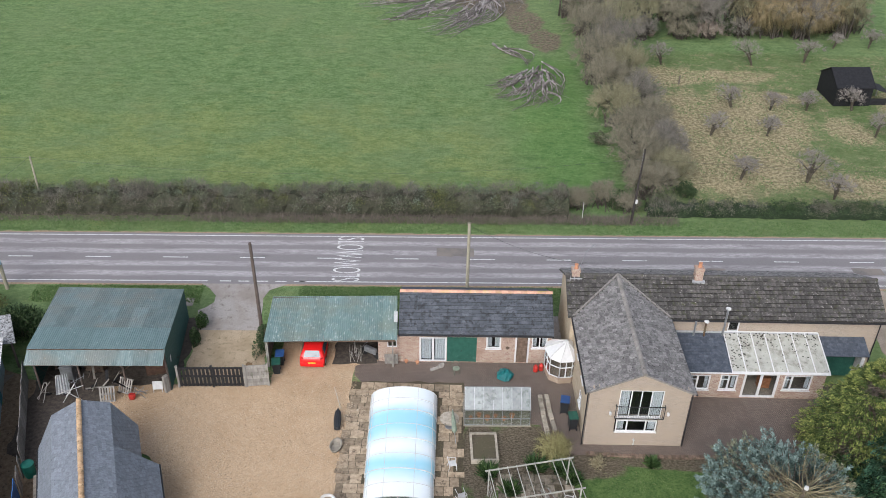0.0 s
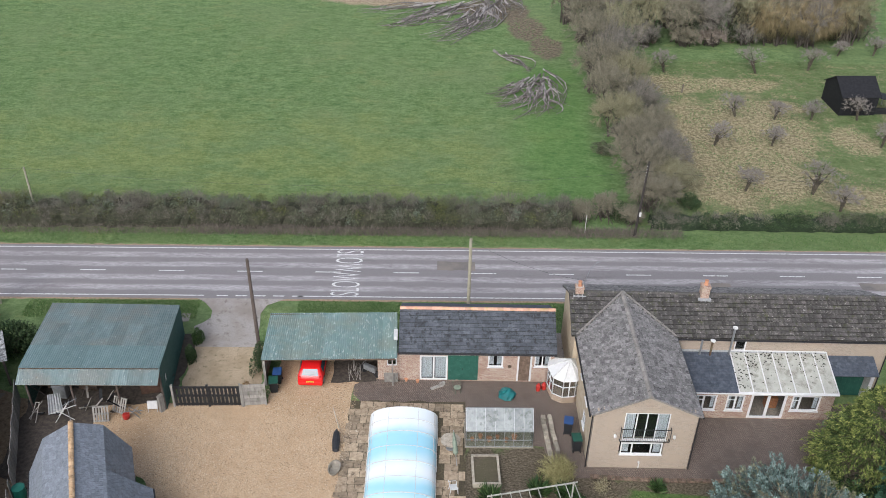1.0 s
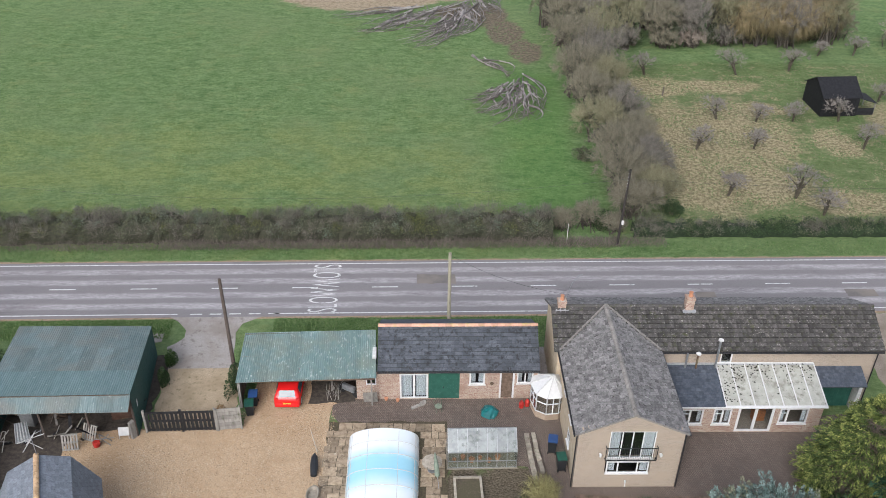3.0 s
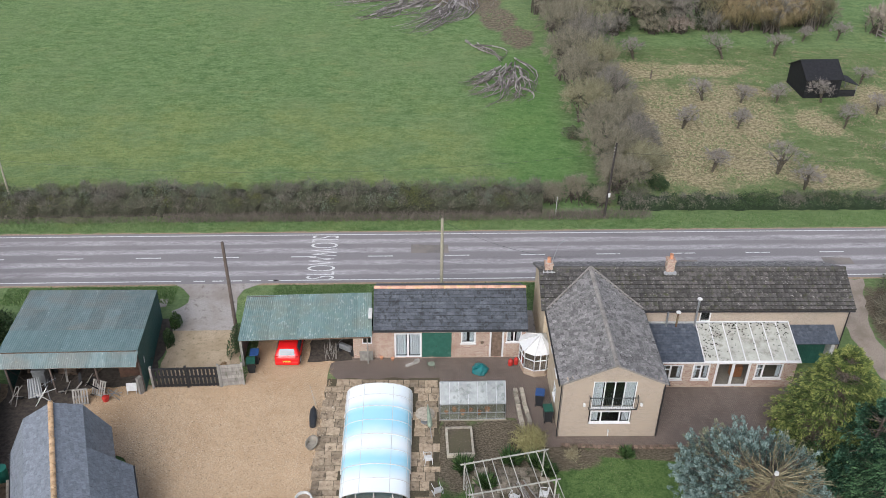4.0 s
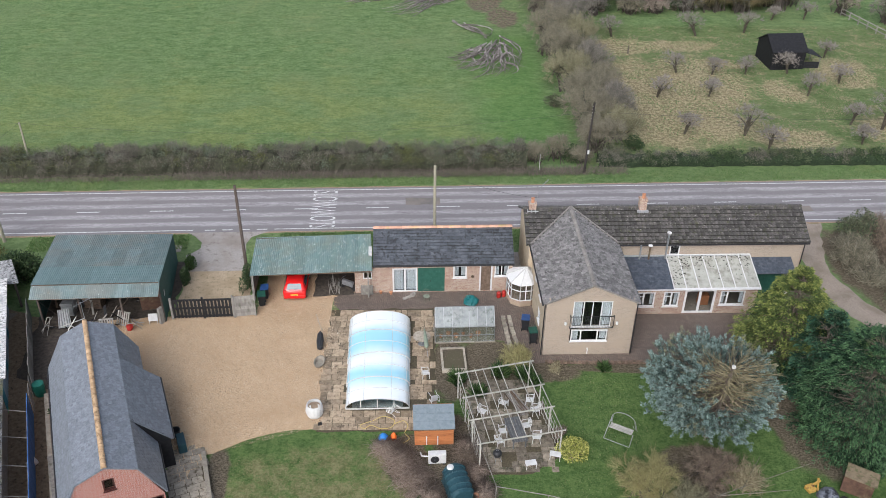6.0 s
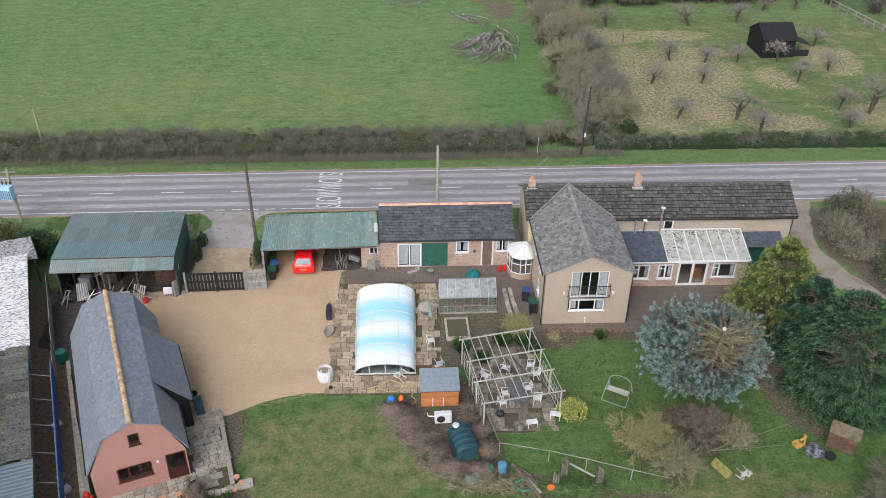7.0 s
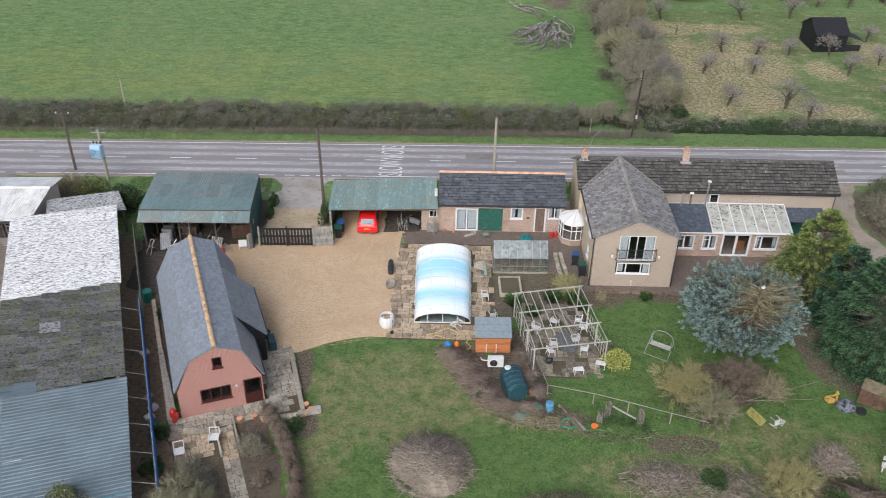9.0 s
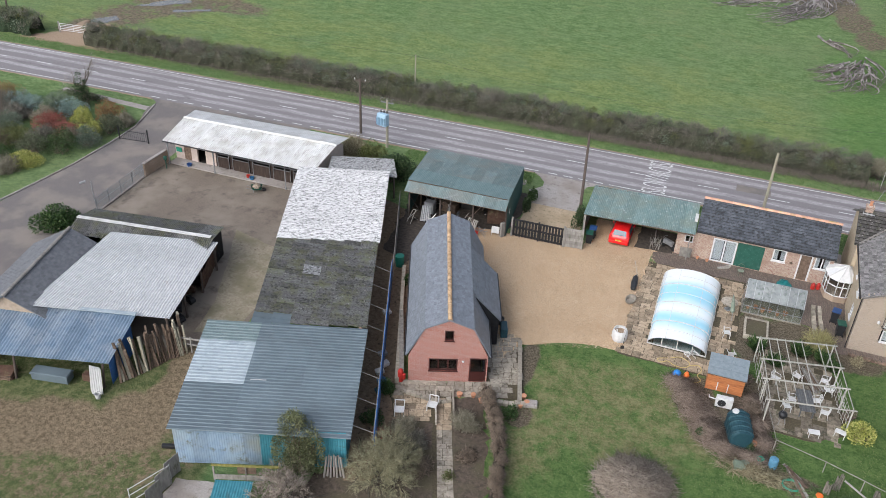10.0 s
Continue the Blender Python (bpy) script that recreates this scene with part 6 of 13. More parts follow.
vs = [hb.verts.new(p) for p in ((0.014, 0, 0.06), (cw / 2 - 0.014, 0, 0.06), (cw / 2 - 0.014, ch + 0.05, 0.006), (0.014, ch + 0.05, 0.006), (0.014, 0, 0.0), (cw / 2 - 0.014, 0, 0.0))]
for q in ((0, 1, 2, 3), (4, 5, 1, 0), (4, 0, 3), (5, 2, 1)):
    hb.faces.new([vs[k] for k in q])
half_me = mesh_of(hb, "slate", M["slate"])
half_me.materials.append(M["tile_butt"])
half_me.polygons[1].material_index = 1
tilt = math.degrees(math.atan2(RH + 0.02 - EH, 2.81))
for j in range(rows_n):
    x = 0.0
    base = a + (d - a) * (j / rows_n)
    cells = [("h", 0.0)] if j % 2 else []
    start = cw / 2 if j % 2 else 0.0
    cells += [("f", start + k * cw) for k in range(cols_n - (1 if j % 2 else 0))]
    if j % 2:
        cells.append(("h", L - cw / 2))
    for kind_, x in cells:
        piece("slate", slate_me if kind_ == "f" else half_me, pose(base.x + x, base.y, base.z + RNG.uniform(0, 0.006), tilt + RNG.uniform(-0.4, 0.4)), oroof)
tagged(part("slate_cladding", tile_plane(fresh(), (10.82, 5.4, EH), (-0.12, 5.4, EH), (-0.12, 2.57, RH + 0.02), (10.82, 2.57, RH + 0.02), 0.27, 0.5, 0.009, None, True, RNG), M["slate_ext"], oroof), kind="stuff")
ridge_caps(oroof, (-0.12, 2.57, RH + 0.08), (10.82, 2.57, RH + 0.08), M["ridge_pink"], 0.45, 0.16)
part("gutter", tube(fresh(), (-0.1, -0.3, EH - 0.06), (10.8, -0.3, EH - 0.06), 0.055, 0.055, 8), M["gutter"], out)
window(out, 1.34, 3.28, 0.06, 2.28, 0.03, 2, 0.12, name="french_door", sill=False, curtain=0.38, label="white double doors with pale curtains")
b = fresh()
box(b, 3.3, 5.42, 0.02, 0.10, 0.06, 2.32)
gdoor = part("door", b, M["green_door"], out, "wide dark green boarded door")
for k in range(10):
    part("board", box(fresh(), 3.31 + k * 0.212, 3.505 + k * 0.212, 0.006, 0.02, 0.08, 2.3), M["green_door"], gdoor)
part("handle", box(fresh(), 4.3, 4.34, -0.03, 0.008, 1.0, 1.15), M["black_paint"], gdoor)
window(out, 6.08, 7.14, 1.32, 2.46, 0.03, 1, 0.11, curtain=0.3)
b = fresh()
for x0_, x1_, z0_, z1_ in ((8.14, 8.26, 0.06, 2.5), (9.04, 9.16, 0.06, 2.5), (8.26, 9.04, 2.4, 2.5)):
    box(b, x0_, x1_, -0.02, 0.1, z0_, z1_)
dr = part("door_frame", b, M["white_pvc"], out)
part("door", box(fresh(), 8.28, 9.02, 0.03, 0.08, 0.07, 2.39, None, 0.01), M["wood_brown"], dr, "dark brown door")
window(out, 9.32, 10.42, 1.4, 2.5, 0.03, 2, 0.08, curtain=0.25)
# small annex by the carport
part("wall", wall_run(fresh(), -1.6, -0.003, 0.0, 2.3, 0.0, 0.22, [(-0.95, -0.25, 1.32, 2.02)]), M["old_brick"], out, "patched brick annex wall")
part("wall", wall_side(fresh(), 0.22, 3.6, 0.0, 2.3, -1.6, -1.38), M["old_brick"], out)
window(out, -0.95, -0.25, 1.32, 2.02, 0.03, 1, 0.08, sill=False)
# hanging basket bracket and wall plants
b = fresh()
tube(b, (7.6, -0.02, 1.95), (7.6, -0.2, 1.95), 0.012, 0.012, 5)
lathe(b, [(0.03, 0), (0.11, 0.06), (0.13, 0.14)], 10, (7.6, -0.2, 1.45))
part("hanging_basket", b, M["wood_brown"], out)

# ---- carport with a green sheet roof, and the car in it ----
carport = thing("carport", (-13.5, 47.0), 2.2, "open carport with a flaking green corrugated roof", "carport")
sheeted(carport, (-0.05, -0.1, 2.48), (9.25, 0.05, 2.62), (9.1, 4.5, 3.15), (-0.05, 4.55, 2.95), 9, 1, 0.15, 0.022, M["green_sheet_flaky"], rng=RNG, sag=0.015)
for x, y in ((0.1, 0.15), (8.9, 0.2), (0.1, 4.4), (4.6, 4.4), (8.9, 4.4)):
    part("post", beam(fresh(), (x, y, 0), (x, y, 2.45 if y < 1 else 2.9), 0.1, 0.1), M["wood_grey"], carport)
for y, z in ((0.05, 2.42), (2.3, 2.66), (4.4, 2.9)):
    part("rail", beam(fresh(), (0, y, z), (9.1, y, z + 0.12), 0.07, 0.12), M["wood_brown"], carport)
b = fresh()
box(b, 0.05, 9.1, 4.48, 4.54, 0.0, 2.9)
part("back_wall", b, M["black_board"], carport, "dark boarded back wall")
for k in range(14):
    part("board", box(fresh(), -0.02, 0.02, 0.1 + k * 0.31, 0.39 + k * 0.31, 0.0, 2.3 + 0.04 * k), M["wood_grey"], carport)
# two-box unit on the roof's end
b = fresh()
box(b, 8.95, 9.22, 1.6, 2.5, 2.95, 3.25, None, 0.02)
single("roof_unit", b, M["white_plastic"], (-13.5, 47.0), 2.2, "white plastic box unit on the carport roof", "vent unit")

car = thing("car", (-10.3, 46.95), 1.0, "bright red small hatchback parked in the carport", "car")
# profile along y from tail (0) to nose (3.9)
prof = [(0.02, 0.32), (0.0, 0.62), (0.06, 0.92), (0.16, 1.02), (0.42, 1.32), (0.62, 1.42), (1.5, 1.47), (2.2, 1.38), (2.85, 0.98), (3.6, 0.82), (3.85, 0.62), (3.9, 0.35), (3.7, 0.22), (0.2, 0.22)]
b = fresh()
secs = []
for x, shrink in ((-0.86, 0.86), (-0.82, 0.96), (-0.62, 1.0), (0.62, 1.0), (0.82, 0.96), (0.86, 0.86)):
    row = []
    for y, z in prof:
        zz = z if z < 0.95 else 0.95 + (z - 0.95) * shrink
        xx = x if z < 1.0 else x * (1 - 0.22 * min(1, (z - 1.0) / 0.45))
        yy = 1.95 + (y - 1.95) * (1 - (1 - shrink) * 0.25)
        row.append(b.verts.new((xx, yy, zz)))
    secs.append(row)
for r0, r1 in zip(secs, secs[1:]):
    for i in range(len(prof)):
        j = (i + 1) % len(prof)
        b.faces.new((r0[i], r0[j], r1[j], r1[i]))
b.faces.new(secs[0])
b.faces.new(secs[-1][::-1])
body = part("body", b, M["car_red"], car, smooth=True)
def panel(name, pts, material, parent, label=""):
    pb = fresh()
    vs = [pb.verts.new(p) for p in pts]
    n = Vector(pts[1]) - Vector(pts[0])
    nn = n.cross(Vector(pts[2]) - Vector(pts[0])).normalized() * 0.012
    ws = [pb.verts.new(Vector(p) - nn) for p in pts]
    pb.faces.new(vs)
    pb.faces.new(ws[::-1])
    for i in range(len(pts)):
        pb.faces.new((vs[i], ws[i], ws[(i + 1) % len(pts)], vs[(i + 1) % len(pts)]))
    return part(name, pb, material, parent, label)
panel("rear_window", [(-0.56, 0.14, 1.06), (0.56, 0.14, 1.06), (0.50, 0.47, 1.39), (-0.50, 0.47, 1.39)], M["car_glass"], car, "grey tailgate glass")
panel("windscreen", [(0.56, 2.86, 1.0), (-0.56, 2.86, 1.0), (-0.48, 2.22, 1.385), (0.48, 2.22, 1.385)], M["car_glass"], car)
for s in (-1, 1):
    panel("side_window", [(s * 0.865, 0.6, 1.0), (s * 0.865, 2.6, 1.0), (s * 0.72, 2.1, 1.37), (s * 0.70, 0.75, 1.37)][::s], M["car_glass"], car)
    panel("tail_lamp", [(s * 0.60, 0.035, 0.86), (s * 0.80, 0.085, 0.86), (s * 0.78, 0.12, 1.06), (s * 0.62, 0.10, 1.06)][::s], M["lamp_red"], car)
    for y in (0.65, 3.15):
        wbm = fresh()
        tube(wbm, (s * 0.70, y, 0.30), (s * 0.87, y, 0.30), 0.30, 0.30, 18)
        wh = part("wheel", wbm, M["rubber"], car)
        part("rim", tube(fresh(), (s * 0.86, y, 0.30), (s * 0.885, y, 0.30), 0.19, 0.17, 12), M["alloy"], wh)
    mbm = fresh()
    box(mbm, s * 0.86, s * 1.0, 2.2, 2.36, 0.95, 1.1, None, 0.02)
    part("mirror", mbm, M["car_red"], car)
part("bumper", box(fresh(), -0.82, 0.82, -0.05, 0.12, 0.32, 0.62, None, 0.04), M["car_red"], car)
plate = part("number_plate", box(fresh(), -0.26, 0.26, -0.065, -0.05, 0.62, 0.73), M["plate_yellow"], car)
for k in range(6):
    part("plate_bar", box(fresh(), -0.21 + k * 0.072, -0.17 + k * 0.072, -0.069, -0.065, 0.64, 0.71), M["black_paint"], plate)
part("wiper", beam(fresh(), (0.0, 0.12, 1.04), (0.3, 0.24, 1.16), 0.02, 0.02), M["black_paint"], car)

# ---- big open green shed ----
shed = thing("open_shed", (-28.6, 43.9), 2.6, "large open-fronted shed clad and roofed in faded green sheets", "shed")
sheeted(shed, (0.0, 0.05, 3.72), (9.1, 0.05, 3.72), (8.4, 8.1, 2.75), (-0.9, 8.3, 2.75), 9, 3, 0.15, 0.016, M["green_sheet"], rng=RNG, sag=0.012, swap=lambda i, j: None if j else M["green_sheet_teal"])
sheeted(shed, (-0.05, -0.78, 3.0), (9.12, -0.92, 3.1), (9.1, 0.12, 3.64), (0.0, 0.12, 3.64), 9, 1, 0.15, 0.016, M["green_sheet"], rng=RNG, sag=0.03)
for s in (0, 1):
    for k in range(8):
        u0, u1 = k / 8, (k + 1) / 8
        xa, xb = (9.05 - 0.68 * u0, 9.05 - 0.68 * u1) if s else (0.02 - 0.88 * u0, 0.02 - 0.88 * u1)
        ya, yb = 0.1 + 8.0 * u0, 0.1 + 8.0 * u1
        part("cladding_sheet", wavy(fresh(), (xa, ya, 0.05), (xb, yb, 0.05), (xb, yb, 3.66 - 0.97 * u1), (xa, ya, 3.66 - 0.97 * u0), 6, 0.012), M["green_wall"], shed)
for k in range(9):
    x = -0.88 + k * 1.02
    part("cladding_sheet", wavy(fresh(), (x, 8.1, 0.05), (x + 1.02, 8.1, 0.05), (x + 1.02, 8.1, 2.68), (x, 8.1, 2.68), 7, 0.012), M["green_wall"], shed)
for x in (0.1, 3.0, 6.0, 8.95):
    part("post", tube(fresh(), (x, 0.15, 0), (x, 0.15, 3.6), 0.08, 0.07, 8), M["pole_wood"], shed)
for x0_, x1_, y, z in ((0.05, 9.0, 0.1, 3.58), (-0.35, 8.7, 4.1, 3.12), (-0.8, 8.3, 8.0, 2.64)):
    part("rail", beam(fresh(), (x0_, y, z), (x1_, y, z), 0.08, 0.14), M["wood_brown"], shed)
part("rail", beam(fresh(), (0.0, -0.66, 2.94), (9.0, -0.78, 3.02), 0.06, 0.1), M["wood_brown"], shed)
panel("pale_patch", [(9.0, 1.0, 1.75), (8.985, 1.2, 1.75), (8.985, 1.25, 2.25), (9.0, 1.05, 2.25)], M["white_paint"], shed)

# what stands in its open front
def at_shed(x, y):
    c, s = math.cos(radians(2.6)), math.sin(radians(2.6))
    return (-28.6 + x * c - y * s, 43.9 + x * s + y * c)


def pallet(x, y, rz, lean, label):
    t = thing("pallet", (*at_shed(x, y), 0), rz, label, "pallet", "pallets by the open shed")
    R_ = pose(0, 0, 0.0, lean)
    for k in range(6):
        b = fresh()
        box(b, -0.5 + k * 0.18, -0.39 + k * 0.18, 0, 1.1, 0.10, 0.12, R_)
        part("slat", b, M["wood_grey"], t)
    for yy in (0.0, 0.5, 1.0):
        b = fresh()
        box(b, -0.5, 0.51, yy, yy + 0.1, 0.0, 0.10, R_)
        part("bearer", b, M["wood_grey"], t)


pallet(5.0, -1.0, 8, 68, "grey wooden pallet leaning upright in the shed mouth")
pallet(5.9, -0.2, -18, 60, "weathered pallet leaning against junk")
jr = random.Random(5)
for k in range(44):
    x, y = jr.uniform(0.4, 8.4), jr.uniform(-0.6, 3.5)
    ln = jr.uniform(1.0, 2.4)
    b = fresh()
    an, tl = jr.uniform(0, math.tau), jr.uniform(0.1, 0.9)
    dx, dy, dz = ln * math.cos(tl) * math.cos(an), ln * math.cos(tl) * math.sin(an), ln * math.sin(tl)
    beam(b, (0, 0, 0.05), (dx * 0.6, dy * 0.6, 0.05 + dz), jr.uniform(0.1, 0.22), 0.03)
    single("plank", b, (M["wood_brown"], M["pole_wood"], M["wood_grey"], M["black_board"])[k % 4], at_shed(x, y), 0, "loose weathered plank in the open shed", "plank", "planks in the shed")
for k, (x, y, w, d, h, mt, lab) in enumerate(((1.6, 1.5, 0.9, 0.7, 1.1, "grey_metal", "grey metal cabinet among the junk"), (3.2, 2.4, 1.4, 0.8, 0.9, "wood_brown", "dark wooden crate in the shed"), (7.6, 2.2, 1.6, 1.0, 1.3, "rust", "rusty red machine at the back of the shed"), (4.6, 3.6, 1.2, 1.0, 1.5, "dark_void", "dark covered stack in the shed"))):
    b = fresh()
    box(b, -w / 2, w / 2, -d / 2, d / 2, 0, h, None, 0.04)
    box(b, -w / 2 - 0.03, w / 2 + 0.03, -d / 2 - 0.03, d / 2 + 0.03, h * 0.9, h * 0.95)
    single(("cabinet", "crate", "machine", "covered_stack")[k], b, M[mt], at_shed(x, y), jr.uniform(-15, 15), lab, ("cabinet", "crate", "machine", "stack")[k])


def folding_frame(x, y, rz, material, label, s=1.0):
    b = fresh()
    for p, q in (((-0.5, 0, 0), (0.3, 0.1, 1.1)), ((0.5, 0, 0), (-0.4, 0.1, 0.9)), ((-0.4, 0.5, 0), (0.3, 0.4, 1.0)), ((0.3, 0.1, 1.1), (0.3, 0.4, 1.0)), ((-0.7, 0.2, 0.5), (0.7, 0.3, 0.8))):
        tube(b, Vector(p) * s, Vector(q) * s, 0.028, 0.028, 6)
    single("folding_frame", b, material, at_shed(x, y), rz, label, "frame", "frames by the shed")


folding_frame(2.6, -1.0, 15, M["white_paint"], "white metal folding frame thrown by the shed", 1.2)
folding_frame(0.9, -0.7, 70, M["wood_grey"], "grey trestle leaning in the shed mouth")
folding_frame(7.0, -0.4, 200, M["grey_metal"], "thin grey folding stand by the shed", 0.8)
b = fresh()
box(b, -0.35, 0.35, -0.05, 0.05, 0.25, 0.85, pose(0, 0, 0, -18), 0.04)
for sx in (-0.3, 0.3):
    tube(b, (sx, 0.0, 0), (sx, 0.12, 0.5), 0.02, 0.02, 6)
single("plastic_stool", b, M["white_plastic"], at_shed(8.15, -0.15), 5, "white plastic seat back leaning by the gate", "seat")
b = fresh()
lathe(b, [(0.12, 0), (0.2, 0.05), (0.22, 0.3), (0.15, 0.45)], 10)
box(b, -0.2, 0.25, -0.12, 0.12, 0.2, 0.42, None, 0.03)
single("strimmer_engine", b, M["red_plastic"], at_shed(6.55, -0.75), 20, "small red engine on the ground", "machine")
b = fresh()
wavy(b, (0, 0, 0.2), (0.9, 0.2, 0.1), (0.8, 0.7, 1.4), (0.1, 0.5, 1.5), 5, 0.06)
single("dust_sheet", b, M["lead"], at_shed(1.4, -0.6), 10, "crumpled grey sheet hung over junk", "sheet")

# ---- black double gate and its fence ----
gate = thing("gate", (-19.15, 44.75), 3.0, "black double gate of slatted panels", "gate")
gate.matrix_basis = gate.matrix_basis @ Matrix.Diagonal((1.03, 1, 1.42, 1))
for x in (0.0, 2.28, 4.5):
    part("gate_post", box(fresh(), x - 0.07, x + 0.07, -0.07, 0.07, 0, 1.35), M["wood_grey"] if x != 2.28 else M["black_paint"], gate)
for x0_, x1_ in ((0.08, 2.2), (2.34, 4.42)):
    for z in (0.10, 0.63, 1.14):
        part("rail", box(fresh(), x0_, x1_, -0.02, 0.02, z, z + 0.12), M["black_paint"], gate)
    n = 8
    for k in range(n):
        a_ = x0_ + (x1_ - x0_) * k / n
        part("board", box(fresh(), a_, a_ + (x1_ - x0_) / n * 0.66, -0.045, -0.02, 0.08, 1.24), M["black_paint"], gate)
fence = thing("board_fence", (-14.62, 44.98), 8.0, "short grey horizontal board fence beside the gate", "fence")
fence.matrix_basis = fence.matrix_basis @ Matrix.Diagonal((1, 1, 1.35, 1))
for k in range(6):
    part("board", box(fresh(), 0.02, 1.55, -0.02, 0.02, 0.05 + k * 0.23, 0.26 + k * 0.23), M["wood_grey"], fence)
for x in (0.0, 1.6):
    part("post", box(fresh(), x - 0.05, x + 0.05, -0.06, 0.06, 0, 1.5), M["wood_grey"], fence)
for k in range(8):
    pass
stub = thing("wall_stub", (-19.85, 44.3), 60, "mossy old timber stub beside the gate", "post")
part("post", box(fresh(), -0.2, 0.2, -0.12, 0.12, 0, 1.4, None, 0.03), M["wood_grey"], stub)

# ---- red brick barn with a broken-pitch slate roof ----
barn = thing("brick_barn", (-17.28, 25.10), 22.0, "red brick barn with a two-pitch slate roof", "barn")
HW, BL = 2.68, 13.5
P_EAVE, P_BRK, P_TOP = (2.86, 2.28), (1.64, 4.58), (0.0, 5.30)
ho = [(-1.3, 0.65, 0.95, 2.0), (1.45, 2.6, 0.05, 2.1)]
part("wall", wall_run(fresh(), -HW, HW, 0, 2.2, 0.0, 0.24, ho), M["red_brick"], barn, "new red brick end wall")
b = fresh()
for xs in (((-HW, 2.2), (-0.29, 2.2), (-0.29, 5.09), (-1.6, 4.52)), ((0.33, 2.2), (HW, 2.2), (1.6, 4.52), (0.33, 5.07)), ((-0.29, 2.2), (0.33, 2.2), (0.33, 3.55), (-0.29, 3.55)), ((-0.29, 4.4), (0.33, 4.4), (0.33, 5.07), (0, 5.22), (-0.29, 5.09))):
    prism(b, list(xs), 0.0, 0.24)
part("gable", b, M["red_brick"], barn)
part("gable", prism(fresh(), [(-HW, 0), (HW, 0), (HW, 2.2), (1.6, 4.52), (0, 5.22), (-1.6, 4.52), (-HW, 2.2)], BL - 0.24, BL), M["red_brick"], barn)
for x in (-HW, HW - 0.24):
    part("wall", wall_side(fresh(), 0.24, BL - 0.24, 0, 2.2, x, x + 0.24), M["red_brick"] if x < 0 else M["black_board"], barn)
part("floor", box(fresh(), -2.4, 2.4, 0.3, BL - 0.3, -0.05, 0.04), M["dark_void"], barn)
DY0, DY1 = 4.0, 9.9
bd = fresh()
for s in (-1, 1):
    for (x0_, z0_), (x1_, z1_) in ((P_EAVE, P_BRK), (P_BRK, P_TOP)):
        if s > 0 and x0_ > 2:
            for y0_, y1_ in ((-0.06, DY0), (DY1, BL + 0.06)):
                plank_roof(bd, (s * x0_, y0_, z0_), (s * x0_, y1_, z0_), (s * x1_, y1_, z1_), (s * x1_, y0_, z1_), 0.07)
            plank_roof(bd, (3.75, DY0, 2.25), (3.75, DY1, 2.25), (x1_, DY1, z1_ + 0.01), (x1_, DY0, z1_ + 0.01), 0.07)
        else:
            plank_roof(bd, (s * x0_, -0.06, z0_), (s * x0_, BL + 0.06, z0_), (s * x1_, BL + 0.06, z1_), (s * x1_, -0.06, z1_), 0.07)
broof = part("roof", bd, M["slate_joined"], barn, "smooth blue-grey slate roof")
tb = fresh()
for s in (-1, 1):
    e0 = (-0.08, BL + 0.08) if s > 0 else (BL + 0.08, -0.08)
    for (x0_, z0_), (x1_, z1_) in ((P_EAVE, P_BRK), (P_BRK, P_TOP)):
        spans = [(-0.08, DY0), (DY1, BL + 0.08)] if s > 0 and x0_ > 2 else [(-0.08, BL + 0.08)]
        for y0_, y1_ in spans:
            ya, yb = (y0_, y1_) if s > 0 else (y1_, y0_)
            tile_plane(tb, (s * x0_, ya, z0_ + 0.01), (s * x0_, yb, z0_ + 0.01), (s * x1_, yb, z1_ + 0.01), (s * x1_, ya, z1_ + 0.01), 0.22, 0.3, 0.007, None, True, RNG)
tile_plane(tb, (3.77, DY0, 2.26), (3.77, DY1, 2.26), (P_BRK[0], DY1, P_BRK[1] + 0.02), (P_BRK[0], DY0, P_BRK[1] + 0.02), 0.22, 0.3, 0.007, None, True, RNG)
tagged(part("slate_cladding", tb, M["slate_joined"], broof), kind="stuff").data.materials.append(M["slate_ext"])
ridge_caps(broof, (0, -0.1, 5.37), (0, BL + 0.1, 5.37), M["ridge_orange"], 0.33, 0.15)
b = fresh()
box(b, 2.78, 3.6, DY0 + 0.05, DY1 - 0.05, 0, 2.2)
part("side_bay", b, M["black_board"], barn, "black boarded side bay under the swept-out roof")
part("bay_cheek", prism(fresh(), [(3.6, 2.2), (2.78, 2.2), (1.7, 4.42), (1.75, 4.5), (3.68, 2.32)], DY0 + 0.03, DY0 + 0.08), M["black_board"], barn)
part("gutter", tube(fresh(), (3.82, DY0, 2.2), (3.82, DY1, 2.2), 0.05, 0.05, 8), M["gutter"], barn)
part("gutter", tube(fresh(), (-2.92, 0, 2.22), (-2.92, BL, 2.22), 0.05, 0.05, 8), M["gutter"], barn)
part("gutter", tube(fresh(), (2.92, 0, 2.22), (2.92, DY0, 2.22), 0.05, 0.05, 8), M["gutter"], barn)
dark_red = plain("dark_red_frame", (0.050, 0.012, 0.010), 0.45)
M["dark_red"] = dark_red
window(barn, -1.3, 0.65, 0.95, 2.0, 0.03, 3, 0.09, frame_mat=dark_red, label="dark red three-light window")
window(barn, -0.29, 0.33, 3.55, 4.4, 0.03, 1, 0.09, frame_mat=dark_red, label="small dark loft window")
b = fresh()
for x0_, x1_, z0_, z1_ in ((1.45, 1.55, 0.05, 2.1), (2.5, 2.6, 0.05, 2.1), (1.55, 2.5, 2.0, 2.1), (1.55, 2.5, 0.05, 0.9)):
    box(b, x0_, x1_, 0.0, 0.08, z0_, z1_)
bdoor = part("door", b, dark_red, barn, "dark red half-glazed door")
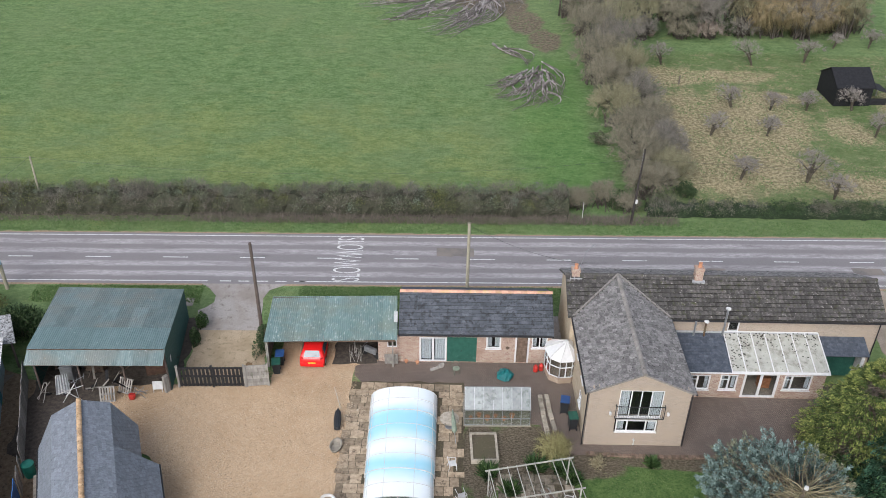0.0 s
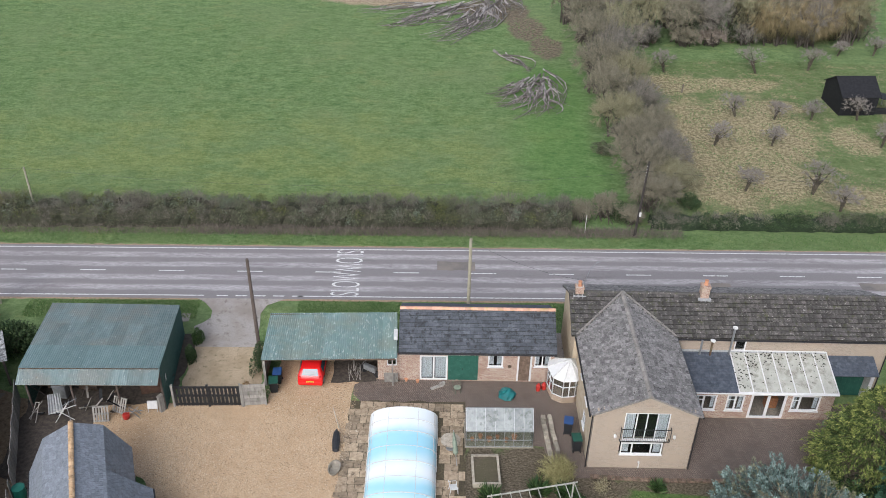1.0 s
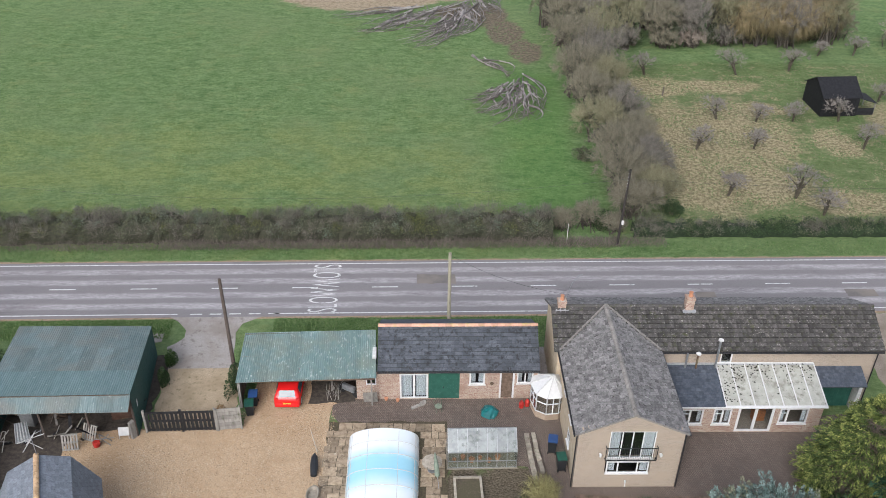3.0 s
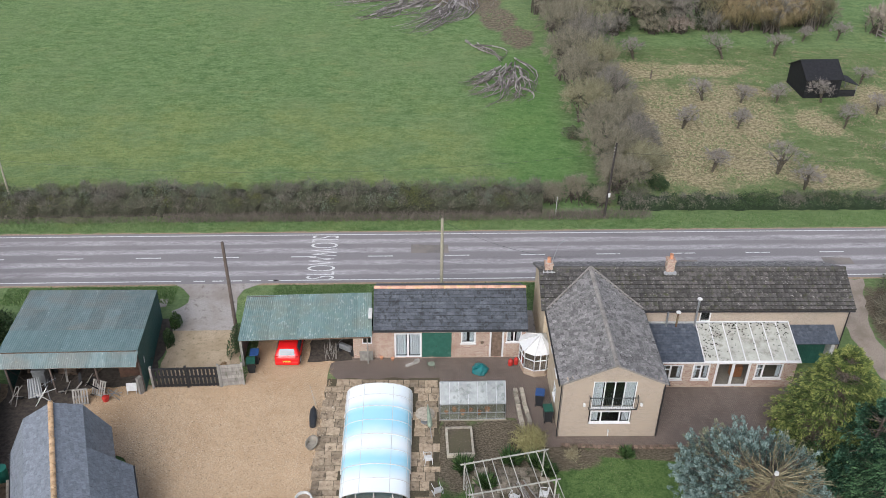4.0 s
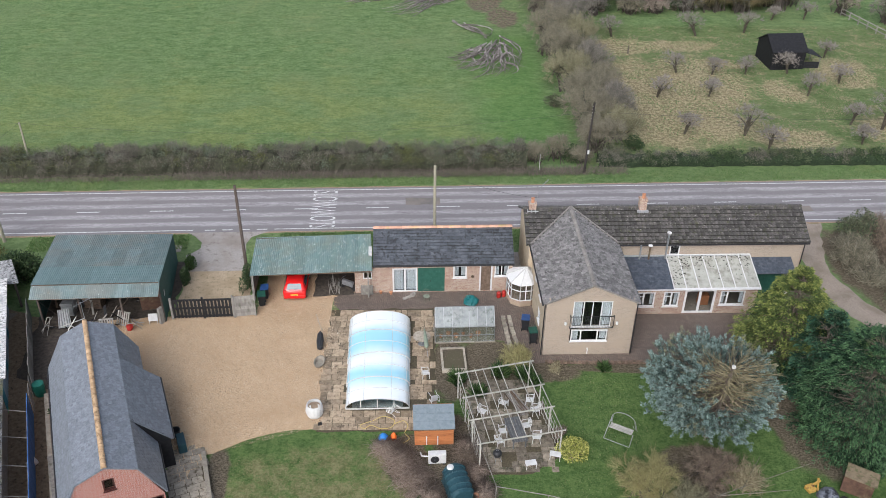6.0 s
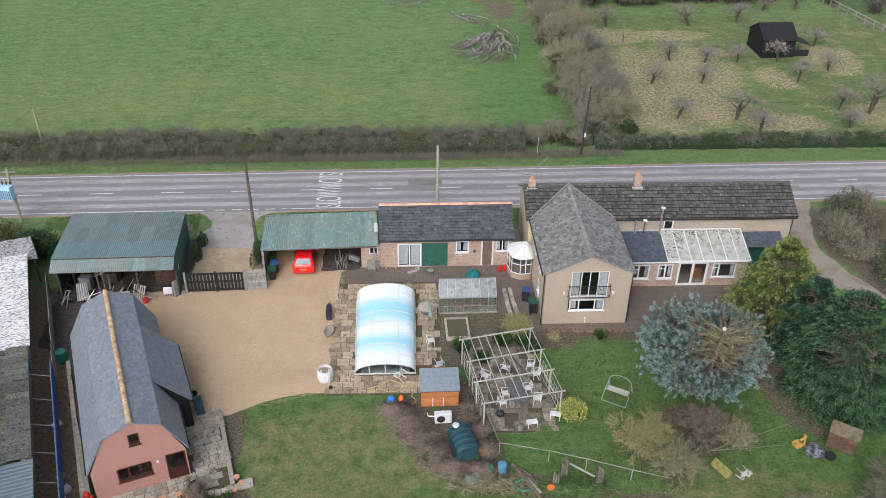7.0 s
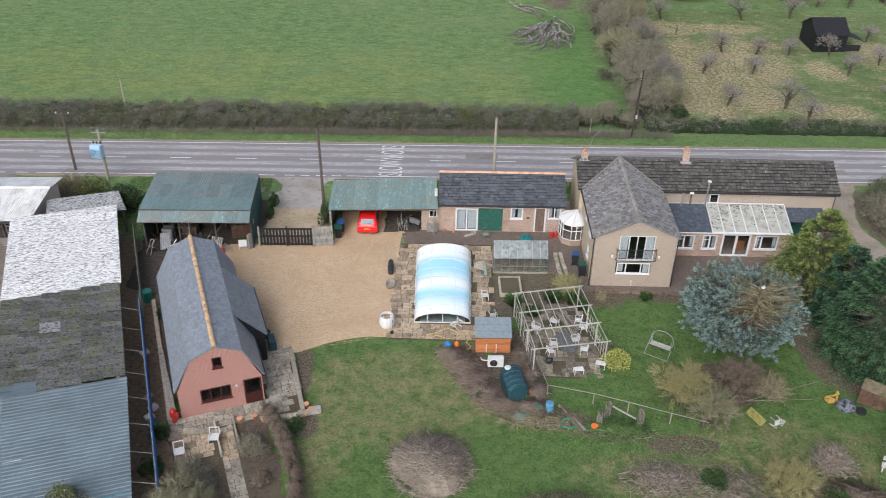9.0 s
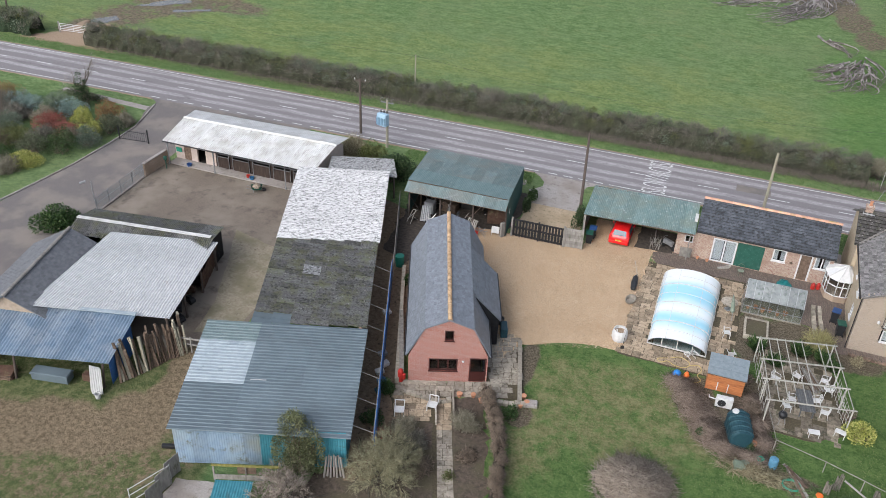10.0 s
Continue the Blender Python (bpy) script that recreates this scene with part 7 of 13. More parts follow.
o = part("pane", box(fresh(), 1.55, 2.5, 0.03, 0.042, 0.9, 2.0), M["glass"], bdoor)
o.visible_shadow = False
part("wall_lamp", lathe(fresh(), [(0.03, 0), (0.07, 0.05), (0.07, 0.15), (0.02, 0.2)], 10, (1.0, -0.06, 1.72)), M["white_plastic"], barn)
b = fresh()
tube(b, (0.05, BL + 0.02, 5.2), (0.05, BL + 0.02, 6.9), 0.02, 0.02, 6)
tube(b, (-0.45, BL - 0.1, 6.7), (0.65, BL + 0.2, 6.9), 0.015, 0.015, 6)
for k in range(6):
    tube(b, (-0.4 + k * 0.2, BL - 0.32 + k * 0.05, 6.72 + k * 0.035), (-0.4 + k * 0.2, BL + 0.18 + k * 0.05, 6.72 + k * 0.035), 0.008, 0.008, 4)
part("aerial", b, M["grey_metal"], barn, "television aerial on the barn's far gable")


def by_barn(x, y):
    c, s = math.cos(radians(22)), math.sin(radians(22))
    return (-17.4 + x * c - y * s, 25.05 + x * s + y * c)


# dwarf wall along the barn's west side, wall beside the path
for p0, L_, w_, h_, rz, lab in ((by_barn(-3.3, -0.3), 13.6, 0.28, 0.45, 112, "low mossy kerb wall along the barn"), ((-13.95, 31.0), 6.3, 0.28, 0.35, -72.5, "low rendered wall between the path and the lawn")):
    b = fresh()
    n = int(L_ / 0.55)
    for k in range(n):
        box(b, k * L_ / n + 0.006, (k + 1) * L_ / n - 0.006, -w_ / 2, w_ / 2, 0, h_, pose(0, 0, 0), 0.015)
    single("dwarf_wall", b, M["stone"], p0, rz, lab, "wall", "low garden walls")

# ---- the range of sheet-roofed sheds beside the barn ----
rng_shed = thing("store_range", (-19.6, 15.1), 21.5, "long range of joined sheet-roofed sheds", "shed")
LR = random.Random(21)
# local x runs to the left of the range (negative), y runs up its length
ZE, ZW = 2.85, 2.95
# steel roof
sheeted(rng_shed, (0.12, 0.0, 2.8), (0.30, 10.35, 2.8), (-10.6, 10.35, 3.15), (-10.6, 0.0, 3.15), 5, 3, 0.28, 0.05, M["steel_sheet"], boxy=True, rng=LR,
        swap=lambda i, j: M["light_sheet"] if (i in (2, 3) and j == 2) else (M["teal_sheet"] if (i == 4 and j == 2) else None))
for k in range(10):
    mt = M["blue_wall"] if k < 5 else M["teal_wall"]
    part("cladding_sheet", wavy(fresh(), (-10.4 + k * 1.02, 0.35, 0.05), (-9.38 + k * 1.02, 0.35, 0.05), (-9.38 + k * 1.02, 0.35, 2.95), (-10.4 + k * 1.02, 0.35, 2.95), 7, 0.014), mt, rng_shed)
for k in range(10):
    part("cladding_sheet", wavy(fresh(), (-0.2, 0.35 + k * 1.0, 0.05), (-0.2, 1.35 + k * 1.0, 0.05), (-0.2, 1.35 + k * 1.0, 2.75), (-0.2, 0.35 + k * 1.0, 2.75), 7, 0.014), M["teal_wall"], rng_shed)
for k in range(10):
    part("cladding_sheet", wavy(fresh(), (-10.4, 0.35 + k * 1.0, 0.05), (-10.4, 1.35 + k * 1.0, 0.05), (-10.4, 1.35 + k * 1.0, 3.0), (-10.4, 0.35 + k * 1.0, 3.0), 7, 0.014), M["steel_sheet"], rng_shed)
part("strip", box(fresh(), -6.6, -5.6, 4.55, 4.62, 3.02, 3.06), M["white_plastic"], rng_shed)
# dark mossy sheets
nx, ny = 6, 18
mb_ = fresh()
for j in range(ny):
    for i in range(nx):
        y0_, y1_ = 10.45 + j * 0.6, 10.45 + (j + 1) * 0.6 + 0.04
        x0_, x1_ = 0.22 - i * 1.32, 0.22 - (i + 1) * 1.32
        lift = 0.015 * (i % 2) + LR.uniform(0, 0.02)
        mt = M["lichen_sheet"] if (i, j) in ((3, 10), (3, 11)) else (M["steel_sheet"] if (j < 2 and i > 3) else M["mossy_sheet"])
        part("roof_sheet", plank_roof(fresh(), (x0_, y0_, 2.78 + lift + 0.06), (x0_, y1_, 2.78 + lift), (x1_, y1_, 2.95 + lift), (x1_, y0_, 2.95 + lift + 0.06), 0.03), mt, rng_shed)
part("wall", wall_side(fresh(), 10.4, 21.2, 0.0, 2.72, -0.35, -0.15), M["stock_brick"], rng_shed)
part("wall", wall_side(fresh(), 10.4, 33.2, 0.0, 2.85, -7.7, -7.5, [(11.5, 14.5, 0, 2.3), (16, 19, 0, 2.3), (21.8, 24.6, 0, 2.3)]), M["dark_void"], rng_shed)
# white peeling sheets
sheeted(rng_shed, (0.36, 21.25, 2.78), (0.42, 33.2, 2.78), (-7.8, 33.2, 2.95), (-7.8, 21.25, 2.95), 11, 2, 0.2, 0.03, M["peel_sheet"], rng=LR, sag=0.01)
for k in range(12):
    part("cladding_sheet", wavy(fresh(), (-0.12, 21.2 + k * 1.0, 0.05), (-0.12, 22.2 + k * 1.0, 0.05), (-0.12, 22.2 + k * 1.0, 2.74), (-0.12, 21.2 + k * 1.0, 2.74), 6, 0.014), M["blue_wall"] if k % 4 else M["teal_wall"], rng_shed)
# lichened end roof towards the road
sheeted(rng_shed, (1.1, 33.0, 2.3), (0.6, 36.6, 2.3), (-5.2, 36.4, 2.5), (-5.2, 33.3, 2.5), 4, 2, 0.2, 0.03, M["lichen_sheet"], rng=LR, sag=0.02)
for x, y in ((0.8, 33.2), (0.4, 36.2), (-4.8, 36.0)):
    part("post", tube(fresh(), (x, y, 0), (x, y, 2.3), 0.09, 0.08, 8), M["pole_wood"], rng_shed)


def at_range(x, y):
    c, s = math.cos(radians(21.5)), math.sin(radians(21.5))
    return (-19.6 + x * c - y * s, 15.1 + x * s + y * c)


# blue boarding along the passage, with tie bars to the sheds
bf = thing("blue_fence", at_range(1.38, 1.2), 111.5, "tall blue painted board fence along the passage", "fence")
for k in range(37):
    part("board", box(fresh(), k * 0.52, k * 0.52 + 0.5, -0.025, 0.025, 0.0, 1.85 + LR.uniform(-0.04, 0.04)), M["blue_fence"], bf)
part("rail", box(fresh(), 0, 19.2, 0.03, 0.09, 1.5, 1.6), M["wood_grey"], bf)
for k in range(8):
    y = 1.6 + k * 2.45
    b = fresh()
    beam(b, at_range(-0.1, y) + (2.45,), at_range(1.38, y) + (1.75,), 0.035, 0.04)
    single("tie_bar", b, M["wood_grey"], (0, 0), 0, "pale timber tie bar bridging the passage", "bar", "tie bars over the passage")
of = thing("old_fence", at_range(1.45, 20.6), 111.5, "old weathered board fence between the sheds", "fence")
for k in range(22):
    if LR.random() < 0.9:
        part("board", box(fresh(), k * 0.5, k * 0.5 + 0.44, -0.02, 0.02, 0.0, 1.7 + LR.uniform(-0.2, 0.15)), M["wood_grey"], of)

# ---- stables ----
st = thing("stable_block", (-53.4, 43.4), 1.6, "stable block with a white cement-sheet roof and dark stalls", "stable")
stall = [(0.95, 1.75, 0.0, 2.1), (2.45, 3.35, 0.0, 2.1)]
part("wall", wall_run(fresh(), 0.0, 4.5, 0.0, 2.35, 0.9, 1.1, stall), M["stable_wall"], st, "pinkish rendered stable front")
part("wall", wall_run(fresh(), 4.5, 15.3, 0.0, 2.35, 0.95, 1.05, [(4.75, 6.0, 0.0, 2.15), (6.4, 8.2, 0.0, 2.15), (8.6, 10.4, 0.0, 2.15), (10.8, 12.6, 0.0, 2.15), (12.9, 14.7, 0.0, 2.15)]), M["stall_board"], st, "dark boarded stall fronts")
part("wall", wall_run(fresh(), 0.0, 15.5, 0.0, 2.4, 5.9, 6.1), M["stable_wall"], st)
for x in (0.0, 15.3):
    part("wall", wall_side(fresh(), 1.1, 5.9, 0.0, 2.4, x, x + 0.2), M["stable_wall"], st)
    part("gable", prism(fresh(), [(0.9, 2.38), (6.1, 2.38), (3.4, 3.2)], 0, 0.2, Matrix(((0, 1, 0, x), (1, 0, 0, 0), (0, 0, 1, 0), (0, 0, 0, 1)))), M["stable_wall"], st)
part("floor", box(fresh(), 0.2, 15.3, 1.1, 5.9, -0.05, 0.05), M["dark_void"], st)
part("step", box(fresh(), 0.0, 14.5, -0.3, 0.9, 0.0, 0.10), M["pale_concrete"], st)
sheeted(st, (-0.35, -0.5, 2.48), (15.6, -0.35, 2.48), (16.0, 3.75, 3.38), (-0.2, 3.1, 3.38), 15, 2, 0.18, 0.028, M["white_sheet"], rng=LR)
sheeted(st, (15.7, 7.0, 2.68), (-1.2, 6.3, 2.68), (-0.2, 3.1, 3.38), (16.0, 3.75, 3.38), 15, 1, 0.18, 0.028, M["white_sheet_clean"], rng=LR)
part("ridge", tube(fresh(), (-0.2, 3.1, 3.41), (16.0, 3.75, 3.41), 0.12, 0.12, 8), M["white_sheet_clean"], st)
part("gutter", tube(fresh(), (-0.25, -0.56, 2.42), (15.5, -0.56, 2.42), 0.06, 0.06, 8), M["gutter"], st)
for x in (0.05, 5.1, 12.7):
    part("post", beam(fresh(), (x, -0.35, 0), (x, -0.35, 2.42), 0.09, 0.09), M["grey_metal"], st)
for x0_, x1_ in ((4.75, 6.0), (6.4, 8.2), (8.6, 10.4), (10.8, 12.6), (12.9, 14.7)):
    d_ = part("stable_door", box(fresh(), x0_, x1_, 0.82, 0.88, 0.1, 1.25), M["stall_board"], st, "dark brown stable door")
    part("door_frame", beam(fresh(), (x0_, 0.8, 1.28), (x1_, 0.8, 1.28), 0.05, 0.06), M["grey_metal"], d_)
    for x in (x0_, x1_):
        part("door_post", beam(fresh(), (x, 0.8, 0.05), (x, 0.8, 2.1), 0.05, 0.05), M["grey_metal"], d_)
part("door", box(fresh(), 0.97, 1.73, 0.93, 0.98, 0.05, 2.08), M["wood_brown"], st)


def at_stable(x, y):
    c, s = math.cos(radians(1.6)), math.sin(radians(1.6))
    return (-53.4 + x * c - y * s, 43.4 + x * s + y * c)


def bucket(name, x, y, material, label, r=0.18, h=0.3, category="bucket"):
    b = fresh()
    lathe(b, [(r * 0.8, 0), (r, h), (r * 1.08, h), (r * 1.08, h + 0.02), (r * 0.92, h + 0.02), (r * 0.75, 0.05)], 14)
    return single(name, b, material, (x, y), 0, label, category)


bucket("bucket", *at_stable(8.4, 0.2), M["red_plastic"], "red plastic bucket by a stable door")
bucket("bucket", *at_stable(8.9, 0.0), M["blue_tarp"], "blue plastic bucket by a stable door", 0.22)
bucket("bucket", *at_stable(2.1, -0.1), M["bin_blue"], "blue plastic tub by the stable end", 0.24)
b = fresh()
box(b, -0.3, 0.3, -0.06, 0.06, 0.85, 1.3, None, 0.03)
single("wall_box", b, M["hose_green"], at_stable(0.45, 0.82), 1.6, "green plastic holder on the stable wall", "holder")

wb_ = thing("wheelbarrow", (-42.9, 42.0), 30, "wheelbarrow full of straw standing in the yard", "wheelbarrow")
b = fresh()
vs = [[b.verts.new((x * k, y * k2, z)) for x, y in ((-0.5, -0.35), (0.5, -0.3), (0.5, 0.3), (-0.5, 0.35))] for k, k2, z in ((0.65, 0.7, 0.25), (1.0, 1.0, 0.6))]
for i in range(4):
    b.faces.new((vs[0][i], vs[0][(i + 1) % 4], vs[1][(i + 1) % 4], vs[1][i]))
b.faces.new(vs[0][::-1])
part("tray", b, M["bin_green"], wb_)
part("straw", lathe(fresh(), [(0.42, 0.5), (0.36, 0.66), (0.2, 0.78), (0.05, 0.82)], 10), M["dead_stems"], wb_)
part("wheel", tube(fresh(), (0.62, -0.05, 0.18), (0.62, 0.05, 0.18), 0.18, 0.18, 14), M["rubber"], wb_)
for s in (-0.25, 0.25):
    part("handle", path_tube(fresh(), [(0.62, s * 0.3, 0.18), (-0.3, s, 0.3), (-0.95, s * 1.1, 0.55)], 0.018), M["grey_metal"], wb_)
    part("leg", tube(fresh(), (-0.35, s, 0.0), (-0.3, s, 0.32), 0.016, 0.016, 6), M["grey_metal"], wb_)

# yard wall and mesh fence towards the drive
yw = thing("yard_wall", (-53.75, 43.3), -91, "low brick wall at the stable yard's edge", "wall")
part("wall", box(fresh(), 0.0, 3.4, -0.12, 0.12, 0, 1.3), M["stock_brick"], yw)
part("coping", box(fresh(), 0.0, 3.4, -0.16, 0.16, 1.3, 1.38), M["pale_concrete"], yw)
yf = thing("yard_fence", (-53.8, 39.8), -86, "grey galvanised mesh fence beside the drive", "fence")
for k in range(5):
    part("post", tube(fresh(), (k * 1.75, 0, 0), (k * 1.75, 0, 1.5), 0.035, 0.035, 6), M["grey_metal"], yf)
part("kerb", box(fresh(), 0, 7.0, -0.1, 0.1, 0, 0.12), M["pale_concrete"], yf)
for z in (0.2, 0.85, 1.45):
    part("rail", tube(fresh(), (0, 0, z), (7.0, 0, z), 0.018, 0.018, 5), M["grey_metal"], yf)
wm = fresh()
for k in range(70):
    tube(wm, (k * 0.1, 0, 0.2), (k * 0.1, 0, 1.45), 0.006, 0.006, 3, False)
for k in range(12):
    tube(wm, (0, 0, 0.2 + k * 0.1), (7.0, 0, 0.2 + k * 0.1), 0.006, 0.006, 3, False)
tagged(part("mesh_wire", wm, M["teal_sheet"], yf), kind="stuff")
dg = thing("drive_gate", (-61.0, 45.2), 8, "open black metal bar gate across the drive", "gate")
for x in (0.0, 3.2):
    part("post", beam(fresh(), (x, 0, 0), (x, 0, 1.5), 0.1, 0.1), M["black_paint"], dg)
for k in range(14):
    part("bar", tube(fresh(), (0.2 + k * 0.215, 0, 0.15), (0.2 + k * 0.215, 0, 1.1 + 0.25 * abs(k - 7) / 7), 0.012, 0.012, 5), M["black_paint"], dg)
for z in (0.15, 1.05):
    part("rail", beam(fresh(), (0, 0, z), (3.2, 0, z), 0.04, 0.04), M["black_paint"], dg)
b = fresh()
tube(b, (0, 0, 0), (0, 0, 2.0), 0.04, 0.035, 8)
box(b, -0.35, 0.2, -0.14, 0.14, 2.0, 2.14, pose(0, 0, 0, 0, -18), 0.03)
single("drive_lamp", b, M["grey_metal"], (-54.9, 34.3), 30, "short grey lamp post beside the drive", "lamp post")
b = fresh()
lathe(b, [(0.05, 0), (0.05, 0.9), (0.16, 0.95), (0.18, 1.25), (0.03, 1.35)], 10)
single("water_butt_stand", b, M["bin_green"], (-53.0, 42.1), 0, "teal hose reel stand by the wall", "stand")
kb = fresh()
kp = [(-63.2, 53.6), (-62.2, 50.5), (-61.5, 48.2), (-61.3, 44.0), (-61.4, 39.0), (-61.9, 34.5), (-62.4, 30.8), (-63.2, 24.0)]
for (ax, ay), (bx, by) in zip(kp, kp[1:]):
    beam(kb, (ax, ay, 0.04), (bx, by, 0.04), 0.15, 0.14)
tagged(part("kerb", kb, M["pale_concrete"]), "pale concrete kerb along the garden side of the drive", "kerb", kind="structure")

# ---- workshop group: dark low roof, slate roof, galvanised roof, blue roof ----
dk = thing("low_store", (-50.4, 28.6), 9.5, "low store with a dark corrugated roof", "shed")
sheeted(dk, (-0.2, 1.7, 2.45), (11.2, 1.85, 2.45), (11.45, -0.5, 2.9), (-0.3, -0.55, 2.9), 8, 1, 0.16, 0.022, M["mossy_sheet"], rng=LR)
sheeted(dk, (11.45, -2.3, 2.45), (-0.3, -2.3, 2.45), (-0.3, -0.6, 2.9), (11.45, -0.55, 2.9), 8, 1, 0.16, 0.022, M["mossy_sheet"], rng=LR)
part("ridge", beam(fresh(), (-0.3, -0.58, 2.97), (11.2, -0.53, 2.97), 0.36, 0.05), M["white_sheet"], dk, "pale ridge capping")
part("wall", wall_run(fresh(), 0, 11, 0, 2.4, 1.45, 1.6), M["black_board"], dk)
part("wall", wall_side(fresh(), -1.9, 1.45, 0, 2.45, 10.9, 11.05), M["black_board"], dk)
part("wall", wall_side(fresh(), -1.9, 1.45, 0, 2.45, 0.0, 0.15), M["black_board"], dk)

sl = thing("slate_store", (-47.3, 20.6), 13.5, "square store under a grey slate roof", "store")
part("wall", wall_run(fresh(), -3.0, 3.0, 0, 2.4, -4.2, -4.0), M["stock_brick"], sl)
part("wall", wall_run(fresh(), -3.0, 3.0, 0, 2.4, 4.0, 4.2), M["stock_brick"], sl)
for x in (-3.0, 2.8):
    part("wall", wall_side(fresh(), -4.0, 4.0, 0, 2.4, x, x + 0.2), M["stock_brick"], sl)
for y in (-4.2, 4.0):
    part("gable", prism(fresh(), [(-3.0, 2.4), (3.0, 2.4), (0, 4.1)], y, y + 0.2), M["tan"], sl)
sd = fresh()
plank_roof(sd, (-3.3, 4.4, 2.35), (-3.3, -4.5, 2.35), (0, -4.5, 4.2), (0, 4.4, 4.2), 0.07)
plank_roof(sd, (3.3, -4.5, 2.35), (3.3, 4.4, 2.35), (0, 4.4, 4.2), (0, -4.5, 4.2), 0.07)
sroof = part("roof", sd, M["old_slate"], sl, "grey slate roof with lichen")
sd = fresh()
tile_plane(sd, (-3.32, 4.45, 2.36), (-3.32, -4.55, 2.36), (0, -4.55, 4.21), (0, 4.45, 4.21), 0.22, 0.32, 0.008, None, True, LR)
tile_plane(sd, (3.32, -4.55, 2.36), (3.32, 4.45, 2.36), (0, 4.45, 4.21), (0, -4.55, 4.21), 0.22, 0.32, 0.008, None, True, LR)
tagged(part("slate_cladding", sd, M["old_slate"], sroof), kind="stuff")
ridge_caps(sroof, (0, -4.55, 4.27), (0, 4.45, 4.27), M["ridge_grey"], 0.45, 0.14)

gv = thing("open_barn", (-45.4, 16.9), 18.0, "open-sided barn with a galvanised corrugated roof", "barn")
sheeted(gv, (0.3, -0.1, 3.35), (9.8, 0.66, 2.45), (10.4, 10.45, 2.45), (2.3, 9.6, 3.3), 1, 8, 0.2, 0.03, M["galv"], name="roof_sheet", rng=LR)
for x, y in ((9.5, 0.9), (9.7, 4.0), (9.9, 7.2), (10.1, 10.2), (4.5, 0.6)):
    part("post", tube(fresh(), (x, y, 0), (x, y, 2.45 if x > 8 else 2.9), 0.10, 0.09, 8), M["pole_wood"], gv)
# inner wall coloured near-black for the shade under the roof
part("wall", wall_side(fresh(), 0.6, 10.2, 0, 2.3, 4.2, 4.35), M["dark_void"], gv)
part("beam", beam(fresh(), (9.5, 0.7, 2.38), (10.1, 10.4, 2.38), 0.1, 0.16), M["wood_brown"], gv)

bl = thing("blue_shelter", (-45.9, 12.6), 15.5, "open shelter with a faded blue corrugated roof", "shelter")
sheeted(bl, (-9.0, 0.0, 2.0), (9.05, 0.4, 2.05), (9.3, 4.5, 2.9), (-9.0, 4.4, 2.9), 14, 1, 0.2, 0.03, M["blue_sheet"], rng=LR, sag=0.01)
part("flashing", beam(fresh(), (0.6, 4.52, 3.0), (9.3, 4.58, 3.0), 0.34, 0.05), M["light_sheet"], bl)
for x in (-4.0, 2.6, 8.7):
    part("post", tube(fresh(), (x - 0.25, 0.3, 0), (x, 0.3, 2.0), 0.09, 0.08, 8), M["pole_wood"], bl)
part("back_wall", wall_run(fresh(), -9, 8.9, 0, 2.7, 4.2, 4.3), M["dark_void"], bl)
for k in range(4):
    part("cladding_sheet", wavy(fresh(), (8.95, 0.6 + k * 0.9, 0.1), (8.95, 1.5 + k * 0.9, 0.1), (8.95, 1.5 + k * 0.9, 2.15 + k * 0.18), (8.95, 0.6 + k * 0.9, 2.0 + k * 0.18), 6, 0.014), M["blue_fence"], bl)


def at_blue(x, y):
    c, s = math.cos(radians(15.5)), math.sin(radians(15.5))
    return (-45.9 + x * c - y * s, 12.6 + x * s + y * c)


# things under the blue roof
b = fresh()
box(b, -1.3, 1.3, -0.4, 0.4, 0.1, 0.75, None, 0.04)
box(b, -1.34, 1.34, -0.44, 0.44, 0.6, 0.68)
single("tool_chest", b, M["steel_sheet"], at_blue(4.8, 0.55), 12, "long dark blue metal chest under the blue roof", "chest")
for k in range(5):
    b = fresh()
    box(b, -1.0, 1.0, -0.5, 0.5, 0, 0.09, None, 0.01)
    ob = single("flat_board", b, M["wood_brown"] if k % 2 else M["rust"], (*at_blue(1.2, 0.4), 0.1 * k), LR.uniform(5, 25), "dark boards stacked flat under the blue roof", "board", "stacked boards")
tr = thing("tractor_mower", (*at_blue(-0.9, 1.4), 0), 30, "small red machine under the blue roof", "mower")
part("body", box(fresh(), -0.8, 0.8, -0.4, 0.4, 0.35, 0.85, None, 0.08), M["orange_plastic"], tr)
part("hood", box(fresh(), 0.1, 0.95, -0.32, 0.32, 0.8, 1.05, None, 0.08), M["red_plastic"], tr)
part("seat", box(fresh(), -0.6, -0.2, -0.25, 0.25, 0.85, 1.2, None, 0.06), M["black_paint"], tr)
for x, y, r in ((-0.5, -0.5, 0.35), (-0.5, 0.5, 0.35), (0.6, -0.45, 0.24), (0.6, 0.45, 0.24)):
    part("wheel", tube(fresh(), (x, y - 0.1, r), (x, y + 0.1, r), r, r, 14), M["rubber"], tr)
b = fresh()
box(b, -0.4, 0.4, -0.25, 0.25, 0, 0.55, None, 0.05)
single("jerry_box", b, M["rust"], at_blue(7.2, 0.9), 10, "rusty orange box under the blue roof", "box")
for k in range(3):
    b = fresh()
    wavy(b, (0, 0, 0), (0.75, 0, 0), (0.75, 0.35, 1.9), (0, 0.35, 1.9), 5, 0.02)
    single("loose_sheet", b, M["galv"], at_blue(7.7 + k * 0.12, -0.1 - k * 0.15), 5 + k * 7, "loose galvanised sheet leaning on the shelter post", "sheet", "leaning sheets")
bucket("metal_bucket", *at_blue(8.5, -0.7), M["galv"], "small galvanised bucket on the grass", 0.2, 0.35)
